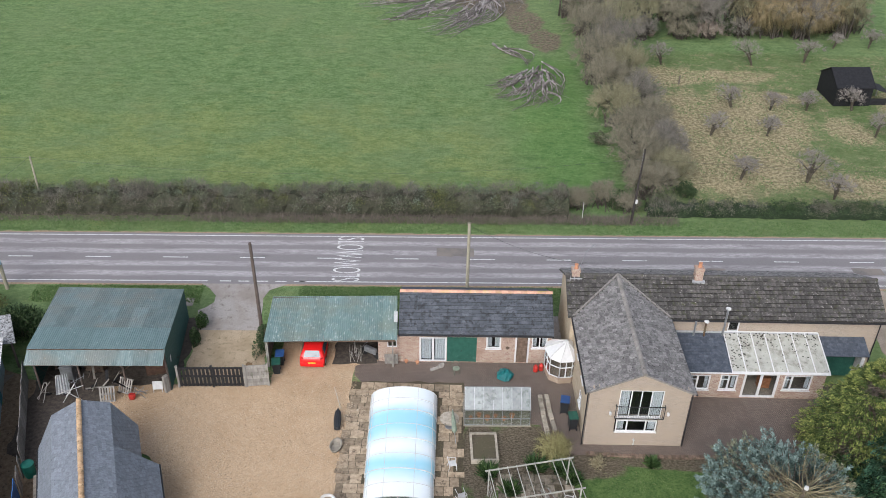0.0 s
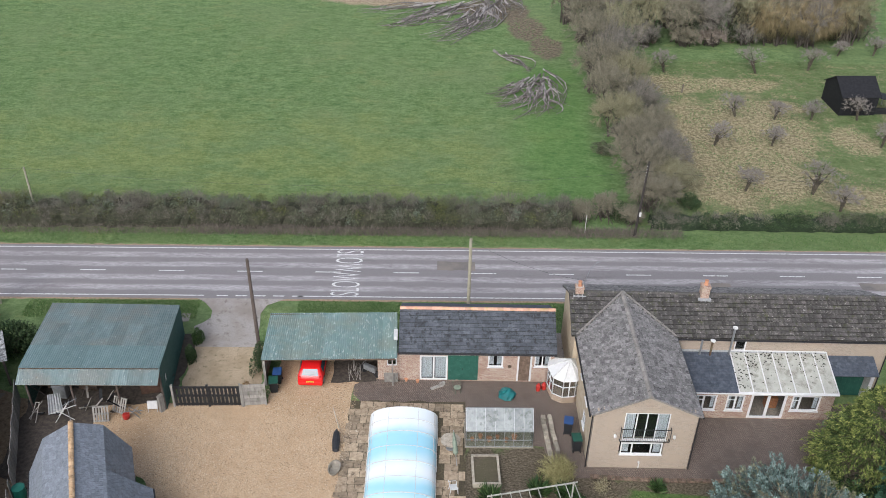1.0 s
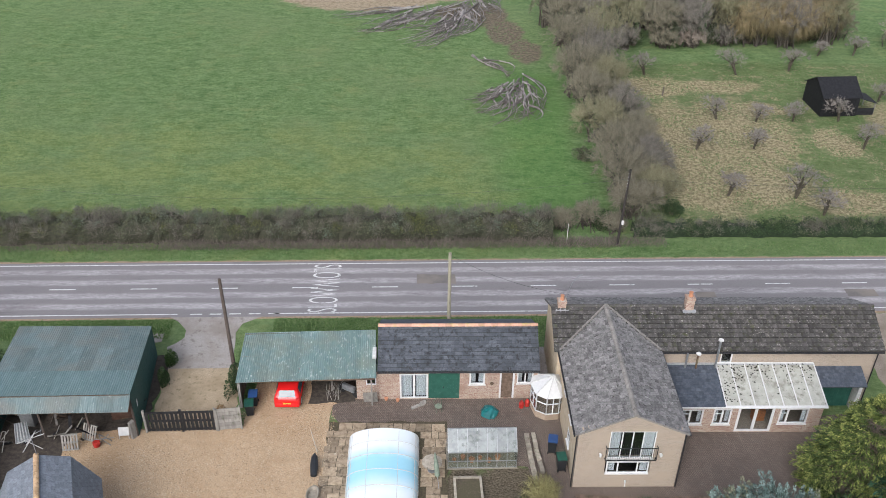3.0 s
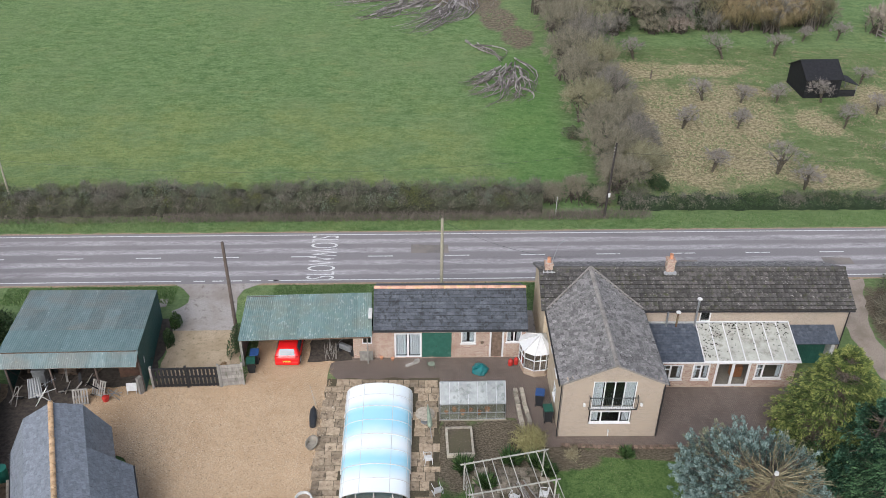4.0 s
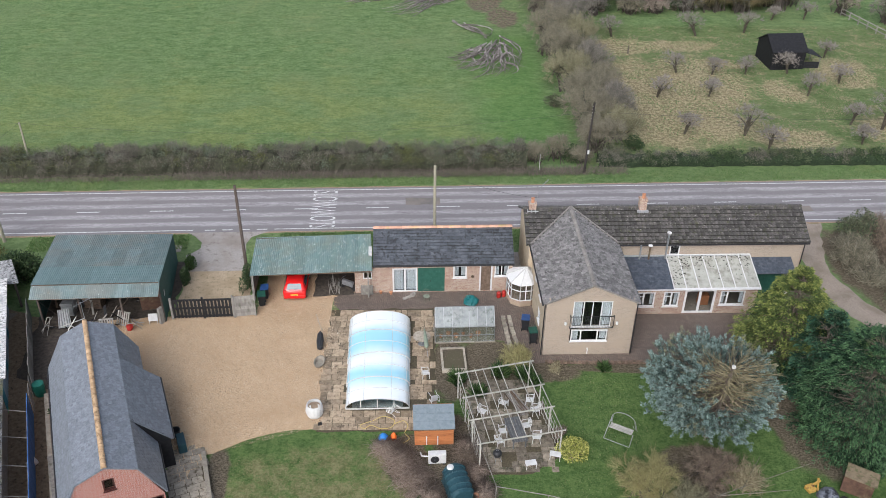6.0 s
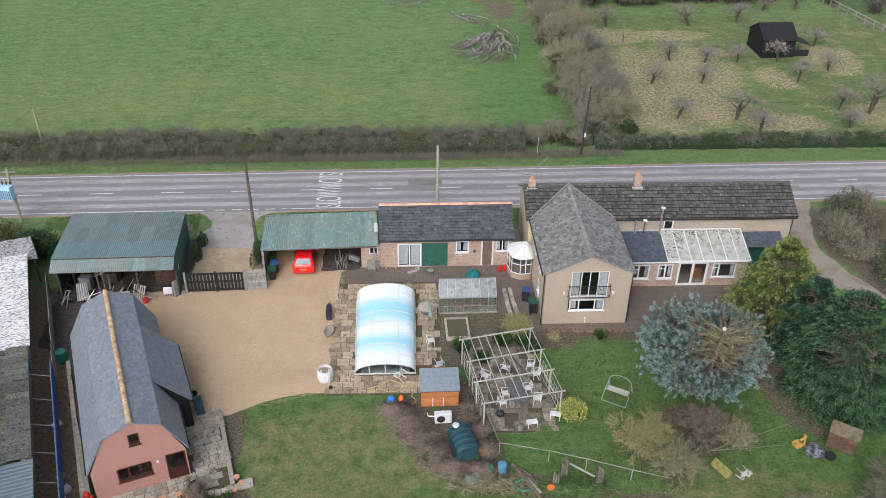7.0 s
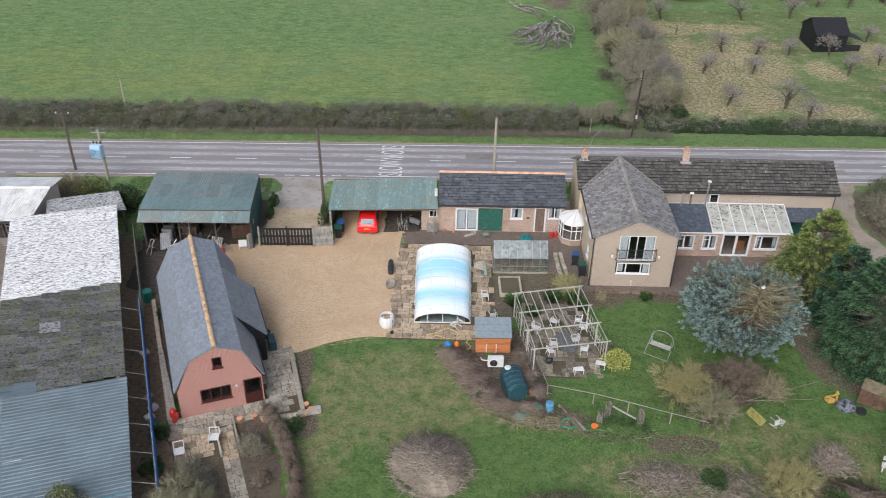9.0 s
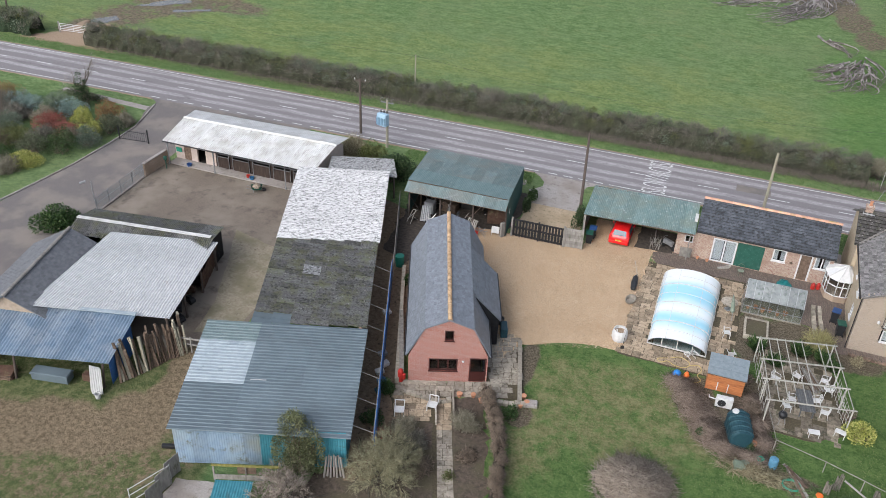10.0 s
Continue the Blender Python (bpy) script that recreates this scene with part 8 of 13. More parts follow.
# split posts and slabs of timber leaned up in a row
pr = random.Random(3)
for k in range(34):
    u = k / 33
    p = at_blue(9.35 + 1.1 * math.sin(u * 2.2) + u * 2.3, 0.9 + u * 5.2 - max(0, u - 0.55) * 3.5)
    L_ = pr.uniform(1.9, 2.9)
    b = fresh()
    lean = pr.uniform(0.2, 0.5)
    beam(b, (0, 0, 0), (-lean * L_ * 0.8, lean * L_ * 0.5, L_), pr.uniform(0.12, 0.24), pr.uniform(0.06, 0.12))
    single("timber_slab", b, M["wood_brown"] if pr.random() < 0.75 else M["pole_pale"], p, pr.uniform(-20, 20), "rough-sawn timber slab leaned up on end", "timber", "leaning timber slabs")
fg = thing("rail_fence", (-36.4, 20.2), 6, "grey timber rail between barn and shed", "fence")
for z in (0.7, 1.2):
    part("rail", beam(fresh(), (0, 0, z), (3.4, 0.3, z), 0.06, 0.14), M["wood_grey"], fg)
for x in (0, 1.7, 3.4):
    part("post", beam(fresh(), (x, 0.09 * x, 0), (x, 0.09 * x, 1.35), 0.1, 0.1), M["wood_grey"], fg)
# machinery along the galvanised barn's open side
qr = random.Random(9)
for k in range(9):
    u = k / 8
    x, y = -37.3 - u * 2.8 + qr.uniform(-0.7, 0.3), 22.0 + u * 8.8
    s = qr.uniform(0.4, 0.75)
    b = fresh()
    box(b, -s * 0.7, s * 0.7, -s * 0.5, s * 0.5, 0.12, s * 1.0, None, 0.06)
    tube(b, (-s * 0.5, -s * 0.5, 0.2), (-s * 0.5, s * 0.5, 0.2), 0.2, 0.2, 12)
    box(b, -s * 0.3, s * 0.5, -s * 0.3, s * 0.3, s * 0.9, s * 1.35, None, 0.05)
    single("implement", b, M[qr.choice(("rust", "black_paint", "wood_brown", "black_paint", "black_paint"))], (x, y), qr.uniform(0, 180), "dark farm implement parked at the barn's open side", "implement", "farm implements")
for k in range(3):
    b = fresh()
    wavy(b, (0, 0, 0.0), (0.0, 1.6, 0.0), (0.1, 1.6, 1.7), (0.1, 0, 1.7), 6, 0.03)
    single("rusty_sheet", b, M["rust"], (-38.2 - k * 0.5, 26.6 + k * 1.4), 18, "rusty red sheet panel under the barn eaves", "panel", "rusty panels")

# ---- at the foot of the steel-roofed shed ----
pg = thing("timber_rack", at_range(-6.0, -0.9), 20.5, "green-stained timber rack with leaning boards", "rack")
for x in (-1.9, 0.0, 1.9):
    part("post", beam(fresh(), (x, 0, 0), (x, 0, 1.25), 0.09, 0.09), M["wood_grey"], pg)
part("rail", beam(fresh(), (-2.0, 0, 1.25), (2.0, 0, 1.25), 0.12, 0.08), M["yellow_paint"], pg)
part("board", box(fresh(), -1.9, 1.9, -0.04, 0.0, 0.1, 0.5), M["wood_grey"], pg)
part("frame", box(fresh(), -0.5, 0.6, 0.05, 0.1, 0.55, 1.15), M["wood_brown"], pg)
b = fresh()
wavy(b, (-1.1, -1.0, 0.95), (1.1, -1.0, 0.95), (1.1, 0.8, 1.15), (-1.1, 0.8, 1.15), 14, 0.02)
cr_ = thing("small_cover", (-24.6, 10.2), 20, "low frame with a turquoise corrugated cover", "cover")
part("cover_sheet", b, M["teal_wall"], cr_)
for x in (-0.9, 0.9):
    for y in (-0.8, 0.6):
        part("leg", beam(fresh(), (x, y, 0), (x, y, 0.95), 0.06, 0.06), M["wood_grey"], cr_)
lay("corner_slabs", [(-28.8, 10.6), (-26.4, 11.2), (-25.9, 8.6), (-28.6, 8.0)], M["pale_concrete"], 0.01, "broken concrete slabs at the shed corner", "paving", 0.5, 0.1)
for k in range(7):
    b = fresh()
    tube(b, (0, 0, 0), (0.1, 0.25, 1.5), 0.07, 0.06, 7)
    single("fence_post", b, M["wood_grey"], at_range(-1.5 + k * 0.2, -0.4 + 0.1 * (k % 2)), k * 15, "grey round post leaned on the shed", "post", "leaning posts")
b = fresh()
for p, q in (((0, 0, 0), (0, 0, 1.2)), ((2.6, 0, 0), (2.6, 0, 1.2)), ((0, 0, 1.15), (2.6, 0, 1.15)), ((0, 0, 0.15), (2.6, 0, 0.15)), ((0, 0, 0.65), (2.6, 0, 0.65))):
    tube(b, p, q, 0.03, 0.03, 6)
single("field_hurdle", b, M["galv"], (-29.0, 10.4), -112, "galvanised tubular hurdle by the shed corner", "hurdle")
for k in range(3):
    b = fresh()
    box(b, 0, 1.1, -0.02, 0.02, 0, 1.5)
    single("hoarding", b, M["wood_grey"], (-28.9 + k * 0.15, 11.2 - k * 1.05), -100, "grey boarded panel at the paddock corner", "panel", "paddock panels")
b = fresh()
box(b, -0.45, 0.45, -0.12, 0.12, 0.05, 0.3, None, 0.04)
single("feed_trough", b, M["black_paint"], (-30.6, 12.4), 20, "small dark trough on the paddock", "trough")

# ---- poles and wires ----
def pole(x, y, h, r, material, label, lean=(0, 0), arms=0, steps=0):
    t = thing("utility_pole", (x, y), 0, label, "pole", "roadside poles")
    part("pole", tube(fresh(), (0, 0, 0), (lean[0], lean[1], h), r, r * 0.75, 10), material, t)
    for k in range(arms):
        z = h - 0.25 - 0.45 * k
        part("crossarm", beam(fresh(), (-0.7, 0, z), (0.7, 0, z), 0.09, 0.1), material, t)
        for x_ in (-0.6, 0.0, 0.6):
            part("insulator", lathe(fresh(), [(0.03, 0), (0.06, 0.04), (0.06, 0.12), (0.02, 0.18)], 8, (x_, 0, z + 0.05)), M["white_plastic"], t)
    for k in range(steps):
        part("insulator", tube(fresh(), (0.1, -0.05, h - 0.4 - k * 0.3), (0.22, -0.05, h - 0.4 - k * 0.3), 0.03, 0.03, 6), M["white_plastic"], t)
    return t


pole(-14.55, 50.45, 8.2, 0.14, M["pole_wood"], "dark creosoted telegraph pole beside the drive", (-0.15, 0.22))
pole(0.57, 54.6, 7.9, 0.15, M["pole_pale"], "weathered greenish telegraph pole by the road")
p3 = pole(15.4, 68.1, 7.5, 0.12, M["pole_black"], "dark telegraph pole with insulators on the far verge", (0.25, 0), 0, 7)
b = fresh()
box(b, 0.08, 0.26, -0.22, -0.12, 2.2, 2.6, None, 0.02)
part("notice", b, M["sign_white"], p3, "small white notice")
pole(-38.6, 68.5, 5.0, 0.10, M["pole_pale"], "thin pale pole standing in the far hedge")
pole(-39.85, 57.2, 6.1, 0.14, M["pole_wood"], "dark pole with a crossarm near the stables", (0, 0), 1)
pole(-96.5, 67.0, 7.0, 0.13, M["pole_wood"], "dark pole on the far verge by the field gate")
tp = thing("transformer_pole", (-36.0, 55.45), 0, "wooden pole carrying a pale blue-grey transformer", "transformer")
part("pole", tube(fresh(), (0, 0, 0), (0, 0, 5.2), 0.15, 0.12, 10), M["pole_pale"], tp)
tr_b = part("transformer", box(fresh(), -0.75, 0.35, -0.75, -0.15, 2.55, 3.85, pose(0, 0, 0, 0, 0, -12), 0.06), M["trafo_grey"], tp, "pale blue-grey steel transformer")
for k in range(6):
    part("fin", box(fresh(), -0.72 + k * 0.19, -0.69 + k * 0.19, -0.88, -0.75, 2.7, 3.5, pose(0, 0, 0, 0, 0, -12)), M["trafo_grey"], tr_b)
for k in range(3):
    part("bushing", lathe(fresh(), [(0.05, 0), (0.08, 0.05), (0.05, 0.1), (0.08, 0.15), (0.03, 0.3)], 10, (-0.55 + k * 0.32, -0.25, 3.85)), M["black_paint"], tr_b)
part("bracket", beam(fresh(), (-0.6, -0.2, 2.5), (0.3, -0.1, 2.5), 0.1, 0.12), M["grey_metal"], tp)
part("crossarm", beam(fresh(), (-0.7, 0, 4.9), (0.7, 0, 4.9), 0.09, 0.1), M["grey_metal"], tp)
for x in (-0.6, 0.0, 0.6):
    part("arc_horn", path_tube(fresh(), [(x, 0, 4.95), (x - 0.12, 0, 5.2), (x + 0.05, 0, 5.4), (x + 0.18, 0, 5.3)], 0.018), M["grey_metal"], tp)


def wire(p, q, sag, r=0.012):
    pts = []
    for k in range(13):
        u = k / 12
        v = Vector(p).lerp(Vector(q), u)
        v.z -= sag * 4 * u * (1 - u)
        pts.append(v)
    b = sweep(fresh(), pts, r, 4)
    return single("overhead_wire", b, M["black_paint"], (0, 0), 0, "thin black overhead wire between poles", "wire", "overhead wires")


wire((-39.8, 57.2, 6.0), (-38.6, 68.5, 5.0), 0.3)
wire((-38.6, 68.5, 4.9), (15.6, 68.1, 6.6), 1.6, 0.010)
wire((15.6, 68.1, 6.6), (78, 71.2, 6.8), 1.4, 0.010)
wire((-39.8, 57.2, 6.0), (-36.0, 55.4, 5.1), 0.2)
wire((-96.5, 67.0, 6.8), (-38.6, 68.5, 4.9), 1.2, 0.010)
wire((0.57, 54.6, 7.7), (8.6, 51.2, 6.9), 0.5)

# ---- pool under its arched cover ----
pool = thing("pool_enclosure", (-3.35, 35.0), 1.5, "low arched telescopic pool cover of milky blue sheet", "pool cover")


def arch(s, half, h, n=14):
    pts = []
    for k in range(n + 1):
        u = math.pi * k / n
        pts.append((-half * math.cos(u) * (1 if abs(math.cos(u)) < 0.999 else 1), h * math.sin(u) ** 0.8))
    return pts


bays = [(0.05, 2.25, 2.10, 0.86), (2.2, 4.7, 2.16, 0.95), (4.65, 7.15, 2.20, 1.04), (7.1, 9.25, 2.24, 1.12)]
for y0_, y1_, half, h in bays:
    pts = arch(0, half, h)
    b = fresh()
    ra = [b.verts.new((x, y0_, z + 0.05)) for x, z in pts]
    rb_ = [b.verts.new((x, y1_, z + 0.05)) for x, z in pts]
    rc = [b.verts.new((x * 0.99, y0_, z + 0.03)) for x, z in pts]
    rd = [b.verts.new((x * 0.99, y1_, z + 0.03)) for x, z in pts]
    for i in range(len(pts) - 1):
        b.faces.new((ra[i], ra[i + 1], rb_[i + 1], rb_[i]))
        b.faces.new((rc[i], rd[i], rd[i + 1], rc[i + 1]))
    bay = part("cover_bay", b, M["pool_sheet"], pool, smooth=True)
    for y in (y0_, (y0_ + y1_) / 2, y1_):
        part("hoop", sweep(fresh(), [(x * 1.005, y, z + 0.055) for x, z in pts], 0.022, 6), M["white_paint"], bay)
    for i in (2, 5, 9, 12):
        part("purlin", tube(fresh(), (pts[i][0] * 1.003, y0_, pts[i][1] + 0.055), (pts[i][0] * 1.003, y1_, pts[i][1] + 0.055), 0.014, 0.014, 5), M["white_paint"], bay)
    for s in (-1, 1):
        part("side_rail", beam(fresh(), (s * half, y0_, 0.07), (s * half, y1_, 0.07), 0.06, 0.1), M["white_paint"], bay)
for y, half, h in ((0.06, 2.10, 0.86), (9.23, 2.24, 1.12)):
    pts = arch(0, half, h)
    b = fresh()
    a_ = [b.verts.new((x, y, z + 0.04)) for x, z in pts]
    c_ = [b.verts.new((x, y + 0.012, z + 0.04)) for x, z in pts]
    b.faces.new(a_)
    b.faces.new(c_[::-1])
    o = part("end_panel", b, M["gh_glass"], pool)
    o.visible_shadow = False
    for x in (-1.1, 0.0, 1.1):
        z = next(zz for xx, zz in pts if xx >= x - 0.01)
        part("end_bar", beam(fresh(), (x, y - 0.02, 0.03), (x, y - 0.02, z + 0.03), 0.05, 0.04), M["white_paint"], pool)
    part("sill_rail", beam(fresh(), (-half, y - 0.02, 0.08), (half, y - 0.02, 0.08), 0.06, 0.09), M["white_paint"], pool)
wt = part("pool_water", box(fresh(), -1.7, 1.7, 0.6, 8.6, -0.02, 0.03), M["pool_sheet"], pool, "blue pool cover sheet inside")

# ---- greenhouse ----
gh = thing("greenhouse", (0.55, 41.95), 2.2, "small aluminium greenhouse with milky algae-stained panes", "greenhouse")
GL, GW, GE, GR = 4.3, 2.1, 1.4, 2.45
def ghbar(p, q, w=0.035):
    part("glazing_bar", beam(fresh(), p, q, w, w), M["grey_metal"], gh)
for k in range(8):
    x = GL * k / 7
    ghbar((x, 0, 0.05), (x, 0, GE))
    ghbar((x, GW, 0.05), (x, GW, GE))
    ghbar((x, 0, GE), (x, GW / 2, GR))
    ghbar((x, GW, GE), (x, GW / 2, GR))
for y, z in ((0, GE), (GW, GE), (GW / 2, GR), (0, 0.05), (GW, 0.05), (0, 0.65), (GW, 0.65)):
    ghbar((0, y, z), (GL, y, z), 0.05)
for x in (0, GL):
    for y in (0, GW / 3, GW * 2 / 3, GW):
        ghbar((x, y, 0.05), (x, y, GE + (GR - GE) * (1 - abs(y - GW / 2) / (GW / 2))))
    ghbar((x, 0, GE), (x, GW, GE))
for k in range(7):
    x0_, x1_ = GL * k / 7 + 0.02, GL * (k + 1) / 7 - 0.02
    for q in (((x0_, 0.0, 0.08), (x1_, 0.0, 0.08), (x1_, 0.0, GE), (x0_, 0.0, GE)), ((x0_, GW, 0.08), (x1_, GW, 0.08), (x1_, GW, GE), (x0_, GW, GE)),
              ((x0_, 0.0, GE + 0.02), (x1_, 0.0, GE + 0.02), (x1_, GW / 2, GR + 0.02), (x0_, GW / 2, GR + 0.02)), ((x0_, GW, GE + 0.02), (x1_, GW, GE + 0.02), (x1_, GW / 2, GR + 0.02), (x0_, GW / 2, GR + 0.02))):
        o = panel("pane", list(q), M["gh_pane"] if q[0][2] > 1 else M["gh_glass"], gh)
        o.visible_shadow = False
for x in (0.0, GL):
    o = panel("pane", [(x, 0.02, 0.08), (x, GW - 0.02, 0.08), (x, GW - 0.02, GE), (x, GW / 2, GR), (x, 0.02, GE)], M["gh_glass"], gh)
    o.visible_shadow = False
vent = panel("roof_vent", [(1.25, 0.3, GE + 0.28), (1.95, 0.3, GE + 0.28), (1.95, 0.85, GR - 0.06), (1.25, 0.85, GR - 0.06)], M["gh_pane"], gh)
part("base", box(fresh(), -0.08, GL + 0.08, -0.08, GW + 0.08, -0.03, 0.06), M["stone"], gh)
b = fresh()
box(b, 0.2, 4.1, 1.4, 1.95, 0.55, 0.6)
for x in (0.3, 2.1, 4.0):
    box(b, x, x + 0.06, 1.45, 1.5, 0.06, 0.55)
single("staging", b, M["wood_grey"], (0.55, 41.95), 2.2, "slatted staging inside the greenhouse", "bench")
pot_b = fresh()
lathe(pot_b, [(0.08, 0), (0.13, 0.2), (0.14, 0.22), (0.10, 0.22)], 12)
pot_me = mesh_of(pot_b, "plant_pot", M["pot"])


def flowerpot(x, y, s, label, z=0.0):
    o = piece("plant_pot", pot_me, pose(x, y, z) @ Matrix.Scale(s, 4))
    return tagged(o, label, "plant pot", "plant pots")


for k in range(6):
    flowerpot(0.95 + k * 0.55, 42.5 + 0.25 * (k % 2), 1.0 + 0.2 * (k % 3), "terracotta pot inside the greenhouse", 0.06)
for x, y, s in ((-15.95, 24.0, 1.5), (-15.1, 24.35, 1.3), (-11.95, 25.6, 1.4), (-11.6, 25.15, 1.3), (-11.9, 24.7, 1.2), (-3.7, 48.05, 1.0), (-2.9, 47.95, 1.0), (-14.45, 24.1, 1.4), (5.0, 39.0, 1.3)):
    flowerpot(x, y, s, "weathered terracotta pot standing on the paving")

# ---- wooden pump shed, heat pump, oil tank ----
ws = thing("pump_shed", (-0.85, 31.75), 2.0, "small orange-stained shiplap shed with a grey felt roof", "shed")
SW, SD, SE, SR_ = 2.45, 1.75, 1.45, 1.95
for k in range(10):
    z = 0.05 + k * 0.14
    part("board", prism(fresh(), [(0.0, z), (0.0, z + 0.14), (0.0, z + 0.14)] if False else [(0, z), (SW, z), (SW, z + 0.135), (0, z + 0.135)], -0.012 - 0.004 * (k % 2), 0.02), M["wood_orange"], ws)
part("side_wall", box(fresh(), 0.0, 0.04, 0.02, SD, 0, SE), M["wood_orange"], ws)
part("side_wall", box(fresh(), SW - 0.04, SW, 0.02, SD, 0, SE), M["wood_orange"], ws)
part("back_wall", box(fresh(), 0.04, SW - 0.04, SD - 0.04, SD, 0, SE + 0.45), M["wood_orange"], ws)
rbm = plank_roof(fresh(), (-0.08, -0.1, SE + 0.02), (SW + 0.08, -0.1, SE + 0.02), (SW + 0.08, SD * 0.95, SR_), (-0.08, SD * 0.95, SR_), 0.04)
shr = part("roof", rbm, M["felt"], ws, "grey felt roof")
for y, z in ((0.45, 0.0), (1.0, 0.0)):
    zz = SE + 0.045 + (y + 0.1) / (SD * 0.95 + 0.1) * (SR_ - SE - 0.02)
    part("felt_lap", beam(fresh(), (-0.08, y, zz - 0.01), (SW + 0.08, y, zz - 0.01), 0.06, 0.012), M["felt"], shr)
part("fascia", box(fresh(), -0.06, SW + 0.06, -0.1, -0.07, SE - 0.08, SE + 0.0), M["wood_brown"], ws)
for x in (0.75, 1.45):
    part("pipe", path_tube(fresh(), [(x, -0.1, 0.15), (x, -0.1, 0.75), (x, 0.0, 0.8)], 0.035), M["white_plastic"], ws)
hp = thing("heat_pump", (0.55, 30.35), 3.0, "white air-source heat pump on the ground", "heat pump")
part("case", box(fresh(), -0.55, 0.55, -0.2, 0.2, 0.08, 0.85, None, 0.03), M["white_plastic"], hp)
part("fan_grille", tube(fresh(), (-0.15, -0.225, 0.46), (-0.15, -0.19, 0.46), 0.27, 0.27, 20), M["black_paint"], hp)
for k in range(4):
    part("grille_ring", lathe(fresh(), [(0.06 + k * 0.06, 0.0), (0.072 + k * 0.06, 0.0), (0.072 + k * 0.06, 0.01), (0.06 + k * 0.06, 0.01)], 20) if False else tube(fresh(), (-0.15, -0.235, 0.46 - 0.22 + k * 0.14), (-0.15, -0.23, 0.46 - 0.2 + k * 0.14), 0.02, 0.02, 6), M["grey_metal"], hp)
for x in (-0.4, 0.4):
    part("foot", box(fresh(), x - 0.06, x + 0.06, -0.22, 0.22, 0, 0.08), M["rubber"], hp)
part("pipe", path_tube(fresh(), [(-0.55, 0.05, 0.5), (-0.95, 0.1, 0.5), (-1.0, 0.6, 0.3)], 0.04), M["white_plastic"], hp)

tank = thing("oil_tank", (1.75, 27.9), 14.0, "dark teal ribbed plastic oil tank", "tank")
b = fresh()
prof_t = []
n = 15
L_, W_, Hs, Ht = 1.15, 0.68, 0.95, 1.38
rows_ = []
for j in range(n):
    y = -L_ + 2 * L_ * j / (n - 1)
    e = (1 - (abs(y) / L_) ** 6) ** 0.5 if abs(y) < L_ else 0.0
    e = 0.82 + 0.18 * e
    rib = 0.03 if j % 3 == 1 else 0.0
    row = []
    for k in range(13):
        u = k / 12
        if u < 0.2:
            x, z = -W_, Hs * u / 0.2
        elif u > 0.8:
            x, z = W_, Hs * (1 - u) / 0.2
        else:
            a_ = math.pi * (u - 0.2) / 0.6
            x, z = -W_ * math.cos(a_), Hs + (Ht - Hs) * math.sin(a_)
        row.append(b.verts.new(((x + math.copysign(rib, x) * (abs(x) > 0.2)) * e, y, (z + (rib if z > 0.3 else 0)) * (0.97 + 0.03 * e))))
    rows_.append(row)
for r0, r1 in zip(rows_, rows_[1:]):
    for i in range(12):
        b.faces.new((r0[i], r0[i + 1], r1[i + 1], r1[i]))
b.faces.new(rows_[0])
b.faces.new(rows_[-1][::-1])
part("tank_body", b, M["tank_green"], tank)
for j in range(5):
    y = -0.9 + j * 0.45
    part("rib", path_tube(fresh(), [(-W_ * math.cos(math.pi * k / 10) * 1.0, y, Hs + (Ht - Hs) * math.sin(math.pi * k / 10) + 0.02) for k in range(11)], 0.06, 6), M["tank_green"], tank)
part("base_lip", box(fresh(), -0.72, 0.72, -1.18, 1.18, 0, 0.08, None, 0.02), M["tank_green"], tank)
part("filler_cap", lathe(fresh(), [(0.2, 0), (0.22, 0.06), (0.2, 0.12), (0.08, 0.15)], 16, (-0.25, 0.85, Ht - 0.05)), M["white_plastic"], tank, "whitish filler lid")
b = fresh()
box(b, -0.8, 0.8, -1.3, 1.3, -0.02, 0.05)
single("tank_base", b, M["joint_soil"], (1.75, 27.9), 14, "concrete slab under the oil tank", "slab", kind="structure")

# ---- pergola ----
pergola = thing("pergola", (2.0, 36.1), 0, "pale weathered timber pergola", "pergola")
PC = [Vector((0, 0, 2.2)), Vector((4.85, 1.15, 2.25)), Vector((6.2, -5.15, 2.1)), Vector((1.15, -6.25, 2.1))]
for u in (0.0, 0.36, 0.68, 1.0):
    a_, c_ = PC[0].lerp(PC[3], u), PC[1].lerp(PC[2], u)
    d_ = (c_ - a_).normalized() * 0.25
    part("crossbeam", beam(fresh(), a_ - d_, c_ + d_, 0.045, 0.10), M["wood_pergola"], pergola)
    for p in (a_, c_):
        part("post", beam(fresh(), (p.x, p.y, 0), (p.x, p.y, p.z), 0.08, 0.08), M["wood_pergola"], pergola)
for k in range(10):
    if k == 6:
        continue
    v = k / 9
    a_, c_ = PC[0].lerp(PC[1], v), PC[3].lerp(PC[2], v)
    c_ = a_.lerp(c_, 1.0 if k not in (3, 7) else 0.82)
    up = Vector((0, 0, 0.10))
    part("rafter", beam(fresh(), a_ + up, c_ + up, 0.034, 0.07), M["wood_pergola"], pergola)
for s, (p, q) in enumerate(((PC[0], PC[3]), (PC[1].lerp(PC[2], 0.45), PC[2]))):
    for k in range(9):
        u = k / 8
        base = p.lerp(q, u)
        part("trellis_slat", beam(fresh(), (base.x, base.y, 0.15), (base.x, base.y, 1.7), 0.03, 0.015), M["wood_pergola"], pergola)
    for z in (0.3, 0.8, 1.3, 1.7):
        part("trellis_rail", beam(fresh(), (p.x, p.y, z), (q.x, q.y, z), 0.015, 0.03), M["wood_pergola"], pergola)


